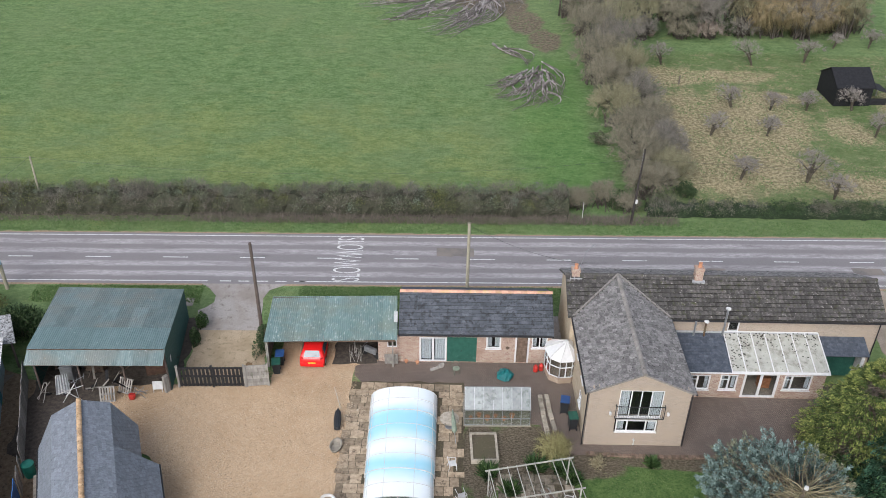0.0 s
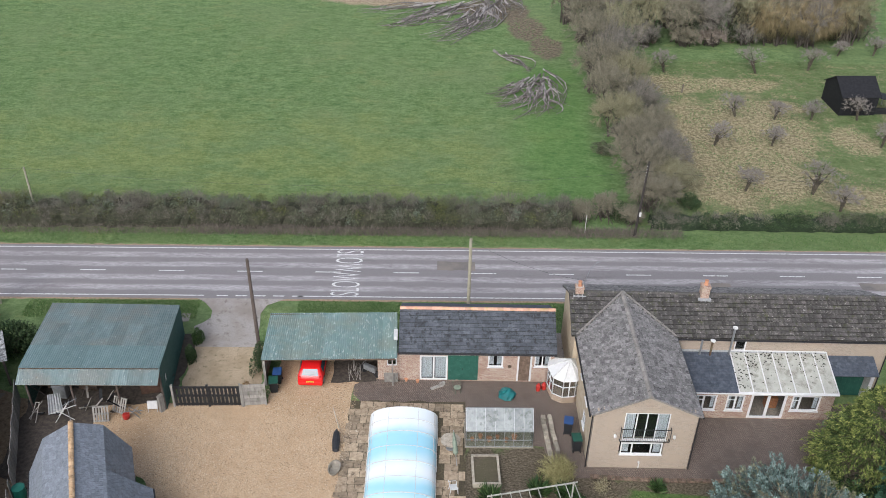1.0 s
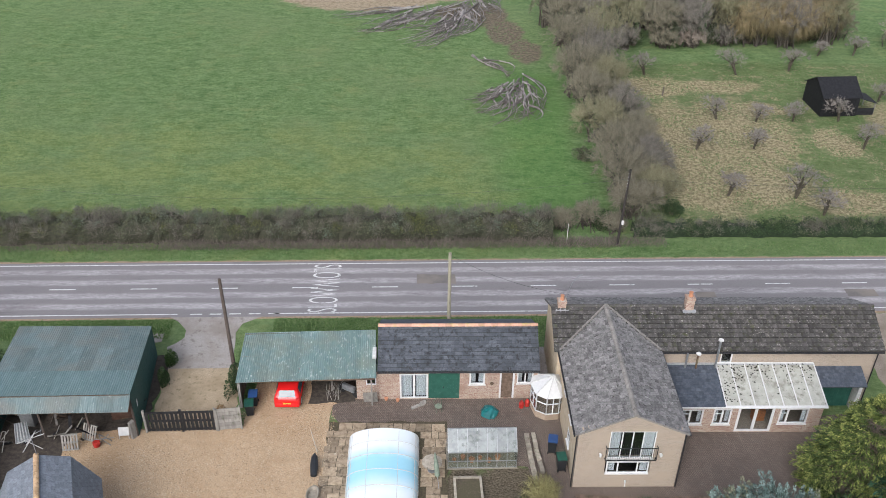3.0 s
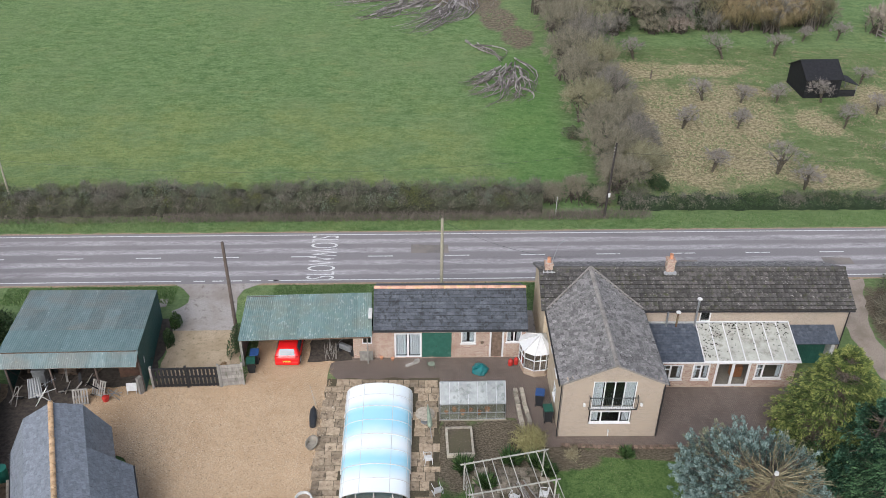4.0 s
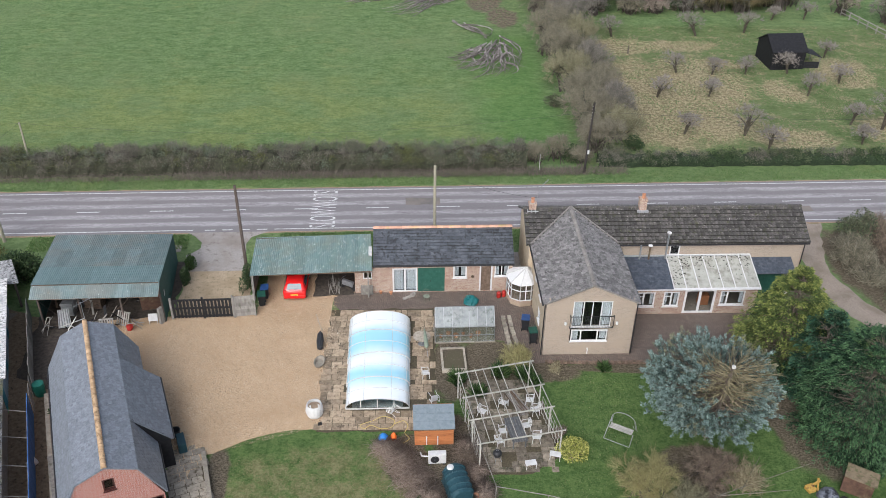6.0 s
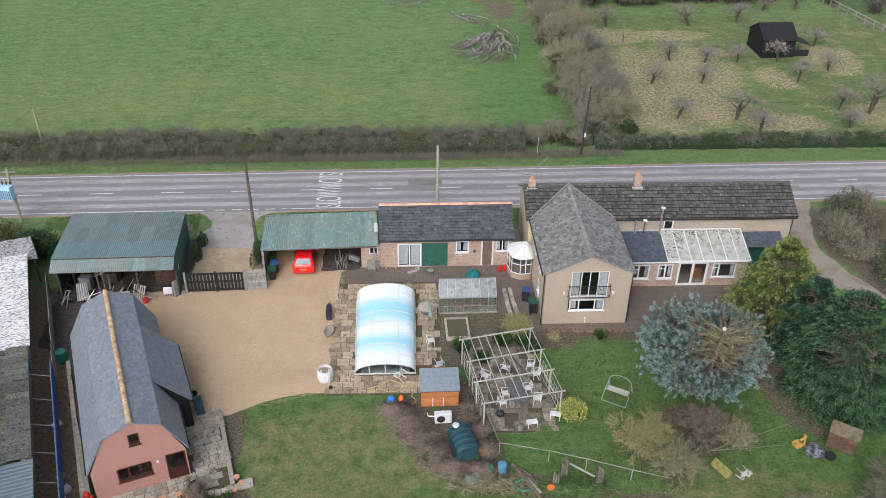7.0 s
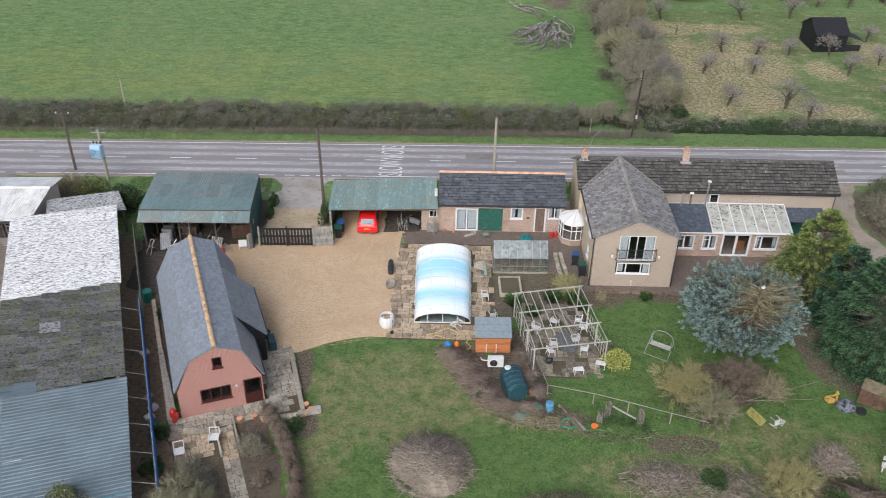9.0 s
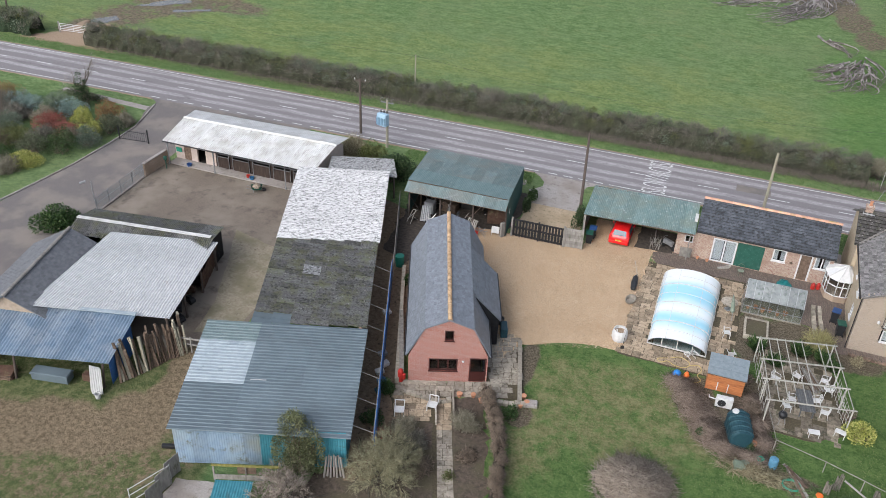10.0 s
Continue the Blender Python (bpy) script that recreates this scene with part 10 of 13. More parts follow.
for x in (-0.7, 0.62):
    part("skid", box(fresh(), x, x + 0.08, -0.5, 0.5, 0.0, 0.04), M["rust"], bx_)
tar = fresh()
lathe(tar, [(0.65, 0), (0.6, 0.2), (0.4, 0.45), (0.1, 0.55)], 12)
for v in tar.verts:
    v.co += Vector((sr2.uniform(-0.12, 0.12), sr2.uniform(-0.1, 0.1), sr2.uniform(-0.06, 0.08) if v.co.z > 0.05 else 0))
single("plastic_heap", tar, M["tarp_grey"], (23.9, 27.5), 0, "heap of dark plastic beside the rusty box", "heap")
b = fresh()
lathe(b, [(0.18, 0.0), (0.33, 0.0), (0.36, 0.1), (0.33, 0.2), (0.18, 0.2)], 18)
single("scrap_tyre", b, M["rubber"], (24.7, 27.05), 0, "old black tyre on the grass", "tyre")
b = fresh()
beam(b, (-0.5, 0, 0.2), (0.5, 0.15, 0.35), 0.12, 0.12)
beam(b, (0.0, -0.3, 0.1), (0.5, 0.3, 0.4), 0.1, 0.1)
box(b, -0.6, -0.1, -0.3, 0.2, 0.05, 0.35, None, 0.04)
single("yellow_machine", b, M["orange_rust"], (23.25, 28.15), 20, "yellow and orange garden machine parts in a heap", "machine")
yp = thing("yellow_pallet", (17.5, 25.9), -62, "narrow weathered yellow rack leaning on the shrubs", "rack")
for k in range(4):
    part("slat", box(fresh(), -0.7, 0.7, -0.26 + k * 0.14, -0.14 + k * 0.14, 0.1, 0.125, pose(0, 0, 0.3, 48)), M["yellow_paint"], yp)
for x in (-0.6, 0.0, 0.55):
    part("bearer", box(fresh(), x, x + 0.06, -0.28, 0.28, 0.06, 0.1, pose(0, 0, 0.3, 48)), M["yellow_paint"], yp)
bn = thing("white_bench", (24.8, 21.7), -25, "white slatted bench in the rough grass", "bench")
for k in range(4):
    part("slat", box(fresh(), -0.8, 0.8, -0.25 + k * 0.13, -0.15 + k * 0.13, 0.42, 0.45), M["white_paint"], bn)
for k in range(3):
    part("back_slat", box(fresh(), -0.8, 0.8, 0.28, 0.31, 0.55 + k * 0.13, 0.64 + k * 0.13), M["white_paint"], bn)
for x in (-0.7, 0.7):
    part("leg", box(fresh(), x - 0.03, x + 0.03, -0.25, 0.3, 0, 0.42), M["white_paint"], bn)

# ---- round the barn ----
b = fresh()
lathe(b, [(0.16, 0), (0.2, 0.1), (0.2, 0.9), (0.12, 1.05), (0.03, 1.1)], 12)
box(b, 0.05, 0.35, -0.1, 0.1, 0.3, 0.75, None, 0.04)
single("red_water_pump", b, M["red_plastic"], by_barn(-3.05, -0.1), 0, "red plastic cylinder against the barn corner", "cylinder")
b = fresh()
lathe(b, [(0.33, 0), (0.38, 0.5), (0.36, 0.95), (0.38, 0.97), (0.1, 1.02)], 18)
single("water_butt", b, M["butt_green"], (-26.02, 36.53), 0, "dark green plastic water butt beside the sheds", "water butt")
b = fresh()
box(b, -0.1, 0.4, -0.55, 0.55, 0, 0.75, None, 0.03)
single("planter_box", b, M["tank_green"], by_barn(4.15, 5.4), 22, "green tub standing by the barn's side bay", "tub")
bucket("planter_tub", *by_barn(4.1, 6.6), M["bin_black"], "dark plastic tub by the barn", 0.3, 0.45, "tub")
for x, y, mt, lab in ((-4.3, -0.3, "blue_tarp", "bright blue plastic tub in the passage"), (-4.5, 0.7, "white_plastic", "white plastic crate in the passage"), (-4.2, 1.5, "white_plastic", "white plastic tray among pots"), (-4.4, 2.6, "grey_metal", "grey metal tray in the passage"), (-4.4, -1.2, "tank_green", "dark tub in the passage"), (-4.35, 7.4, "white_plastic", "white bucket in the passage")):
    b = fresh()
    box(b, -0.3, 0.3, -0.22, 0.22, 0, 0.28, pose(0, 0, 0, 0, 6), 0.04)
    single("crate", b, M[mt], by_barn(x, y), 30 * x, lab, "crate", "crates in the passage")
for x, y, rz in ((-18.95, 20.9, 20), (-17.15, 22.2, 5)):
    b = fresh()
    path_tube(b, [(-0.3, -0.3, 0), (-0.3, -0.3, 0.5), (-0.3, 0.3, 0.5), (-0.3, 0.35, 0.9), (0.3, 0.35, 0.9), (0.3, 0.3, 0.5), (0.3, -0.3, 0.5), (0.3, -0.3, 0)], 0.035)
    box(b, -0.3, 0.3, -0.3, 0.3, 0.38, 0.43, None, 0.02)
    single("white_stool", b, M["white_plastic"], (x, y), rz, "white plastic seat on the small terrace", "chair", "white terrace seats")
b = fresh()
box(b, -0.4, 0.4, -0.3, 0.3, 0, 0.25, None, 0.04)
single("sink_planter", b, M["pale_concrete"], (-11.3, 25.2), 15, "white sink planter at the path's corner", "planter")

# ---- paving pieces ----
def in_patio(x, y):
    return -7.2 < x < 0.35 and 33.1 < y < 45.7 and not (-5.5 < x < -1.15 and 35.1 < y < 44.9)


flagged(patio, -7.2, 0.3, 33.1, 45.7, 1.0, 5, M["flag"], 0.012, in_patio)
flagged(pergola_slabs, 2.8, 8.2, 29.5, 37.2, 1.0, 6, M["mossy_flag"], 0.012, lambda x, y: 2.6 + (37 - y) * 0.1 < x < 7.2 + (37 - y) * 0.15 and math.sin(x * 3.1 + y * 1.3) + math.sin(y * 2.3 - x * 1.7) > -1.15)
flagged(path_slabs, -3.2, 3.9, -1.55, -0.15, 0.9, 7, M["pale_flag"], 0.008, None, 22.0, (-17.4, 25.05))
flagged(path_slabs, 3.2, 5.0, -0.2, 5.0, 0.9, 8, M["pale_flag"], 0.008, None, 22.0, (-17.4, 25.05))
pr_ = random.Random(9)
y = -0.3
while y > -12.0:
    h_ = pr_.choice((0.4, 0.5, 0.6))
    cut = pr_.choice((0.38, 0.5, 0.62))
    for x0_, x1_ in ((-0.5, -0.5 + cut), (-0.5 + cut, 0.5)):
        b = fresh()
        box(b, x0_ + 0.014, x1_ - 0.014, -h_ / 2 + 0.014, h_ / 2 - 0.014, -0.03, 0.0)
        c_, s_ = math.cos(radians(22.7)), math.sin(radians(22.7))
        yy = y - h_ / 2
        piece("flagstone", mesh_of(b, "flagstone", M["flag"] if y > -3.2 else M["pale_flag"]), pose(-17.0 - yy * s_, 23.75 + yy * c_, 0.016 + pr_.uniform(0, 0.012), pr_.uniform(-0.5, 0.5), pr_.uniform(-0.5, 0.5), 22.7), path_slabs)
    y -= h_
flagged(path_slabs, -2.9, -0.75, -2.5, -0.2, 0.9, 10, M["flag"], 0.006, None, 23.0, (-17.3, 23.6))
for px_, py_ in ((-0.46, 0), (0.70, 0)):
    c_, s_ = math.cos(radians(22.8)), math.sin(radians(22.8))
    b = fresh()
    box(b, px_ - 0.06, px_ + 0.06, -3.2, -0.1, 0.0, 0.28)
    single("low_wall", b, M["stone"], (-17.2, 24.05), 22.8, "low stone edging wall beside the path", "wall", "path edging walls", kind="structure")
b = fresh()
beam(b, (-23.1, 30.4, 0.3), (-20.2, 24.0, 0.3), 0.3, 0.6)
single("sleeper_wall", b, M["wood_grey"], (0, 0), 0, "low weathered sleeper wall beside the brick barn", "wall", kind="structure")

# ---- black shed in the orchard, far fence, field gate ----
bs = thing("black_shed", (43.0, 95.6), 4.0, "black tarred shed with a lean-to in the orchard", "shed")
bs.matrix_basis = bs.matrix_basis @ Matrix.Scale(0.92, 4)
part("wall", wall_run(fresh(), 0, 4.6, 0, 2.6, 0, 0.1), M["black_board"], bs)
part("wall", wall_run(fresh(), 0, 4.6, 0, 2.6, 5.2, 5.3), M["black_board"], bs)
for x in (0, 4.5):
    part("wall", wall_side(fresh(), 0.1, 5.2, 0, 2.6, x, x + 0.1), M["black_board"], bs)
    part("gable", prism(fresh(), [(0, 2.6), (5.3, 2.6), (2.65, 4.1)], 0, 0.1, Matrix(((0, 1, 0, x), (1, 0, 0, 0), (0, 0, 1, 0), (0, 0, 0, 1)))), M["black_board"], bs)
for q in (((-0.2, -0.25, 2.5), (4.8, -0.25, 2.5), (4.8, 2.65, 4.2), (-0.2, 2.65, 4.2)), ((4.8, 5.55, 2.5), (-0.2, 5.55, 2.5), (-0.2, 2.65, 4.2), (4.8, 2.65, 4.2))):
    part("roof", plank_roof(fresh(), *q, 0.06), M["black_board"], bs)
part("lean_to_roof", plank_roof(fresh(), (7.2, 0.3, 1.5), (7.2, 3.4, 1.5), (4.7, 3.4, 2.3), (4.7, 0.3, 2.3), 0.06), M["black_board"], bs)
for y in (0.5, 3.2):
    part("post", beam(fresh(), (7.0, y, 0), (7.0, y, 1.5), 0.1, 0.1), M["wood_grey"], bs)
part("low_wall", box(fresh(), 4.75, 6.9, 0.3, 0.36, 0, 0.9), M["black_board"], bs)
for k in range(10):
    part("batten", box(fresh(), 0.2 + k * 0.46, 0.26 + k * 0.46, -0.02, 0.0, 0.05, 2.5), M["black_board"], bs)
ff = thing("far_fence", (60.5, 117.0), -77, "post and rail fence at the orchard's far edge", "fence")
for k in range(14):
    part("post", beam(fresh(), (k * 2.0, 0, 0), (k * 2.0, 0, 1.2), 0.12, 0.12), M["wood_grey"], ff)
for z in (0.5, 1.05):
    part("rail", beam(fresh(), (0, 0, z), (26, 0, z), 0.05, 0.12), M["wood_grey"], ff)
fg2 = thing("field_gate", (-88.0, 66.9), 7, "galvanised five-bar field gate", "gate")
for k in range(5):
    part("bar", tube(fresh(), (0, 0, 0.3 + k * 0.22), (3.9, 0, 0.3 + k * 0.22), 0.03, 0.03, 6), M["galv"], fg2)
for x in (0, 1.95, 3.9):
    part("stile", tube(fresh(), (x, 0, 0.25), (x, 0, 1.22), 0.03, 0.03, 6), M["galv"], fg2)
for x in (-0.15, 4.1):
    part("post", beam(fresh(), (x, 0, 0), (x, 0, 1.4), 0.15, 0.15), M["wood_grey"], fg2)
for k, pts in enumerate(([(-88.2, 71.2), (-85.6, 71.8), (-84.6, 74.2), (-86.2, 75.4), (-87.6, 73.4)], [(-86.5, 79.6), (-82.8, 82.6), (-80.6, 85.0), (-82.0, 85.6), (-85.0, 83.0)], [(-80.5, 80.2), (-76.0, 83.0), (-76.6, 83.6), (-81.0, 81.0)])):
    lay("puddle", pts, M["puddle"], 0.004, "pale puddle lying in the field track", "puddle", 0.7, 0.3, 21 + k)
b = fresh()
tube(b, (0, 0, 0), (0, 0, 1.9), 0.03, 0.03, 6)
single("marker_post", b, M["white_paint"], (11.0, 68.4), 0, "slim white marker post at the hedge's end", "post")

# ---- plants ----
def rs(seed):
    return np.random.RandomState(seed)



def dome_points(n, r, h, seed, shell=0.55, low=-0.1, r2=None):
    """Places and outward ways on several uneven lobes that make up one bush."""
    q = rs(seed)
    m = 5 + int(min(6, r * 2))
    ang = np.arange(m) * 2.4 + q.uniform(0, 6.28)
    off = np.sqrt((np.arange(m) + 0.3) / m) * q.uniform(0.45, 0.72, m)
    lr = q.uniform(0.34, 0.58, m)
    lh = q.uniform(0.5, 1.0, m) * (1 - 0.35 * off)
    lh[0] = 1.0
    cx, cy = np.cos(ang) * off, np.sin(ang) * off
    i = q.choice(m, n, p=lr ** 2 / (lr ** 2).sum())
    d = unit(q.normal(size=(n, 3)) * np.array([1, 1, 0.9]) + np.array([0, 0, 0.25]))
    k = shell + (1 - shell) * q.rand(n) ** 0.5
    p = np.column_stack([cx[i] + d[:, 0] * k * lr[i], cy[i] + d[:, 1] * k * lr[i], lh[i] * (0.48 + 0.52 * d[:, 2] * k)])
    sel = p[:, 2] > 0.02
    p, d = p[sel], d[sel]
    p = p * np.array([r, r2 or r, h])
    return p, d


def leafy_shrub(name, x, y, r, h, n, leaf, material, label, seed, category="shrub", group="shrubs", stems=None, r2=None):
    q = rs(seed)
    p, d = dome_points(n, r, h, seed, 0.5, -0.15, r2)
    w = unit(d + q.normal(size=d.shape) * 0.7 + np.array([0, 0, 0.3])) * (leaf * q.uniform(0.6, 1.3, len(d)))[:, None]
    t = thing(name, (x, y), 0, label, category, group)
    cloud(*leaves(p, w, leaf * 0.32 * q.uniform(0.7, 1.2, len(d)), q), "foliage", material, t)
    m = 40 + int(n / 40)
    a = q.uniform(-0.25, 0.25, (m, 3)) * np.array([r, r, 0])
    e, _ = dome_points(m * 2, r * 0.85, h * 0.85, seed + 5, 0.6, 0.0, r2)
    e = e[:m]
    a = a[:len(e)]
    cloud(*spikes(a, e - a, 0.02 + 0.012 * h * q.rand(len(e)), q), "stem_mass", stems or M["brown_twig"], t)
    return t


def twiggy_shrub(name, x, y, r, h, n, material, label, seed, width=0.016, group="bare shrubs", spread=0.35, fine=4, category="shrub", r2=None):
    """Bare stems arching up from the ground into uneven lobes, each with side twigs."""
    q = rs(seed)
    n, width = int(n * 0.5), width * 1.7
    e, d = dome_points(n, r, h, seed + 1, 0.6, -0.1, r2)
    n = len(e)
    a = e * np.array([1, 1, 0]) * q.uniform(0.15, 0.55, (n, 1)) + q.normal(size=(n, 3)) * np.array([r * 0.12, (r2 or r) * 0.12, 0])
    mid = a + (e - a) * 0.55 + np.column_stack([q.normal(size=(n, 2)) * 0.08 * r, h * q.uniform(0.02, 0.16, n)])
    sets = [spikes(a, (mid - a) * 1.15, width * q.uniform(0.8, 1.6, n), q), spikes(mid, e - mid, width * q.uniform(0.7, 1.2, n), q)]
    for k in range(fine):
        u = q.uniform(0.05, 0.98, n)[:, None]
        s = mid + (e - mid) * u
        w = unit((e - mid) + q.normal(size=(n, 3)) * np.linalg.norm(e - mid, axis=1)[:, None] * 0.8 + np.array([0, 0, 0.1])) * (min(h, 2.4) * q.uniform(0.12, 0.34, n))[:, None]
        w[:, 2] = np.where(s[:, 2] + w[:, 2] < 0.02, np.abs(w[:, 2]), w[:, 2])
        sets.append(spikes(s, w, width * 0.6, q))
    t = thing(name, (x, y), 0, label, category, group)
    cloud(*merge(*sets), "stem_mass", material, t)
    return t


def bare_tree(name, x, y, h, spread, seed, label, twig, bark=None, trunk_r=0.14, levels=4, kids=(5, 5, 5, 5), group="bare trees", lean=(0, 0), droop=0.0, fork=0.35, tw=0.016, shape=1.0):
    """A leafless tree: trunk, limbs, and several orders of twigs."""
    q = rs(seed)
    p = np.array([[0.0, 0, 0]])
    d = unit(np.array([[lean[0], lean[1], 1.0]]))
    L = np.array([h * fork])
    r = np.array([trunk_r])
    wood, twigs = [], []
    for lev in range(levels + 1):
        n = len(p)
        last = lev >= levels - 1
        mid = p + d * (L * 0.5)[:, None] + q.normal(size=(n, 3)) * (L * (0.05 if lev == 0 else 0.09))[:, None]
        d2 = unit(d + q.normal(size=(n, 3)) * 0.22 + np.array([0, 0, 0.12 - droop * (lev > 1)]))
        end = mid + d2 * (L * 0.5)[:, None]
        if last:
            twigs.append(spikes(p, mid - p, np.maximum(r, tw * 0.7), q))
            twigs.append(spikes(mid, end - mid, np.maximum(r * 0.7, tw * 0.6), q))
        else:
            wood.append(frusta(p, mid, r, r * 0.85, 6 if lev < 2 else 4))
            wood.append(frusta(mid, end, r * 0.85, r * 0.66, 6 if lev < 2 else 4))
        if lev == levels:
            break
        k = kids[min(lev, len(kids) - 1)]
        u = q.uniform(0.35 if lev else 0.75, 1.0, (n, k))
        u[:, 0] = 1.0
        src = np.where(u[..., None] < 0.5, p[:, None] + (mid - p)[:, None] * (u * 2)[..., None], mid[:, None] + (end - mid)[:, None] * (u * 2 - 1)[..., None])
        side = q.normal(size=(n, k, 3))
        side -= (side * d2[:, None]).sum(-1, keepdims=True) * d2[:, None]
        side /= np.linalg.norm(side, axis=-1, keepdims=True)
        ang = q.uniform(0.35, 1.0, (n, k, 1)) * (1.25 if lev == 0 else 1.0) * shape
        nd = d2[:, None] * np.cos(ang) + side * np.sin(ang) * spread
        nd[..., 2] += 0.18 - droop * (0.5 if lev > 0 else 0)
        p = src.reshape(-1, 3)
        d = unit(nd.reshape(-1, 3))
        base = h * (0.42 if lev == 0 else 0.25 if lev == 1 else 0.14 if lev == 2 else 0.08)
        L = base * q.uniform(0.6, 1.15, len(p))
        r = np.repeat(r, k) * 0.52 * q.uniform(0.8, 1.1, len(p))
    t = thing(name, (x, y), 0, label, "tree", group)
    cloud(*merge(*wood), "trunk", bark or M["bark"], t)
    cloud(*merge(*twigs), "crown", twig, t)
    return t


def strip_hedge(name, pts, width, height, n, mats, label, seed, core="hedge_core", lf=0.12, group="", width_tw=0.018, category="hedge", rough_top=0.2, per=1.7, size=0.42, leafy_part=0.5):
    """A hedge along a line of places, grown from many clumps of twigs and leaves of several tones."""
    q = rs(seed)
    P = np.array(pts, float)
    seg = np.linalg.norm(P[1:] - P[:-1], axis=1)
    cum = np.concatenate([[0], np.cumsum(seg)])

    def along(s):
        i = np.clip(np.searchsorted(cum, s, side="right") - 1, 0, len(seg) - 1)
        u = (s - cum[i]) / seg[i]
        a = P[i] + (P[i + 1] - P[i]) * u[:, None]
        t_ = (P[i + 1] - P[i]) / seg[i][:, None]
        return a, np.column_stack([-t_[:, 1], t_[:, 0]])

    K = int(cum[-1] * per * width)
    cs = q.uniform(0, cum[-1], K)
    ca, cn = along(cs)
    side = q.uniform(-0.5, 0.5, K) * width * 0.8
    tone = (np.sin(cs * 0.33 + seed) + np.sin(cs * 0.81 + 2 * seed) + q.normal(size=K) * 1.3)
    cut_ = np.quantile(tone, np.linspace(0, 1, len(mats) + 1)[1:-1])
    which = np.searchsorted(cut_, tone)
    wave = 1 + rough_top * 0.5 * (np.sin(cs * 0.9 + seed) + np.sin(cs * 0.37)) * 0.6
    cr = size * q.uniform(0.65, 1.3, K) * height * 0.5
    full = np.sqrt(np.clip(1 - (np.abs(side) / (width * 0.52)) ** 2.4, 0.1, 1))
    cz = height * wave * full * q.uniform(0.35, 0.86 + rough_top * 0.3, K) * q.uniform(1 - rough_top, 1, K)
    t = thing(name, (0, 0), 0, label, category, group)
    for j, (mat, is_leaf) in enumerate(mats):
        ids = np.nonzero(which == j)[0]
        m = int(n * len(ids) / K)
        i = ids[q.randint(0, len(ids), m)]
        d = unit(q.normal(size=(m, 3)) + np.array([0, 0, 0.45]))
        k = 0.35 + 0.65 * q.rand(m) ** 0.6
        b = np.column_stack([ca[i] + cn[i] * side[i][:, None], cz[i]]) + d * (cr[i] * k)[:, None]
        b[:, 2] = np.maximum(b[:, 2], 0.05)
        if is_leaf:
            w = unit(d * 0.6 + q.normal(size=(m, 3)) * 0.7 + np.array([0, 0, 0.3])) * (lf * q.uniform(0.6, 1.5, m))[:, None]
            cloud(*leaves(b, w, lf * 0.34 * q.uniform(0.7, 1.3, m), q), "leaf_mass", mat, t)
        else:
            w = unit(d * 0.7 + q.normal(size=(m, 3)) * 0.45 + np.array([0, 0, 0.55])) * (height * 0.22 * q.uniform(0.4, 1.4, m))[:, None]
            cloud(*spikes(b, w, width_tw * q.uniform(0.6, 1.5, m), q), "twig_mass", mat, t)
    # a solid filler, its dark colour standing for the shade inside the hedge
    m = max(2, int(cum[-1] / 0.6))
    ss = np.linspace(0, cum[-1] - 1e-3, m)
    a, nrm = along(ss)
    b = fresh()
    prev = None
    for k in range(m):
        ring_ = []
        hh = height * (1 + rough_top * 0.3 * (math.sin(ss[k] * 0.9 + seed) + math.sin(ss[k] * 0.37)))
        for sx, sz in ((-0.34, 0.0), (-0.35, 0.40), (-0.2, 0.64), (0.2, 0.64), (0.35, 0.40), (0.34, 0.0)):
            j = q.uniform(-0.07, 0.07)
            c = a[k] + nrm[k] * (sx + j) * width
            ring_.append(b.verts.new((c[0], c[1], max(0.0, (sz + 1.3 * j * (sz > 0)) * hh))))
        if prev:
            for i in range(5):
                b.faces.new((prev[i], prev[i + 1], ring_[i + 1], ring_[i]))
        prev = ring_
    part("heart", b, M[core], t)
    return t


# hedge fillers: the shade between twigs put into the colour
M["hedge_core"] = surf("hedge_inside_shade_brown", (0.030, 0.024, 0.017), (0.060, 0.048, 0.034), 5, bump=0.9, bump_scale=8, depth=0.1, rough=0.95)
M["green_core"] = surf("hedge_inside_shade_green", (0.016, 0.028, 0.014), (0.032, 0.050, 0.024), 5, bump=0.9, bump_scale=8, depth=0.1, rough=0.95)
M["olive_core"] = surf("hedge_inside_shade_olive", (0.030, 0.032, 0.020), (0.062, 0.062, 0.040), 5, bump=0.9, bump_scale=8, depth=0.1, rough=0.95)
M["apple_bark"] = surf("dark_apple_bark", (0.050, 0.042, 0.030), (0.095, 0.081, 0.060), 6, spots=(0.14, 0.14, 0.10), spot_scale=4, bump=0.6, bump_scale=14, depth=0.02)


def off_road(x, v):
    c, s = math.cos(radians(ROAD_TURN)), math.sin(radians(ROAD_TURN))
    y = v + bend(x)
    return (x * c - y * s, ROAD_Y + x * s + y * c)


def scatter_tufts(name, x0, x1, v0, v1, n, hgt, material, label, seed, width=0.02):
    q = rs(seed)
    x, v = q.uniform(x0, x1, n), q.uniform(v0, v1, n)
    c, s = math.cos(radians(ROAD_TURN)), math.sin(radians(ROAD_TURN))
    y = v - 0.0002 * np.minimum(0, x + 25) ** 2
    base = np.column_stack([x * c - y * s, ROAD_Y + x * s + y * c, np.full(n, -0.02)])
    w = unit(np.column_stack([q.normal(size=(n, 2)) * 0.55, np.ones(n)])) * (hgt * q.uniform(0.5, 1.4, n))[:, None]
    ob = cloud(*leaves(base, w, width * q.uniform(0.7, 1.5, n), q), name, material)
    return tagged(ob, label, "grass", kind="stuff")


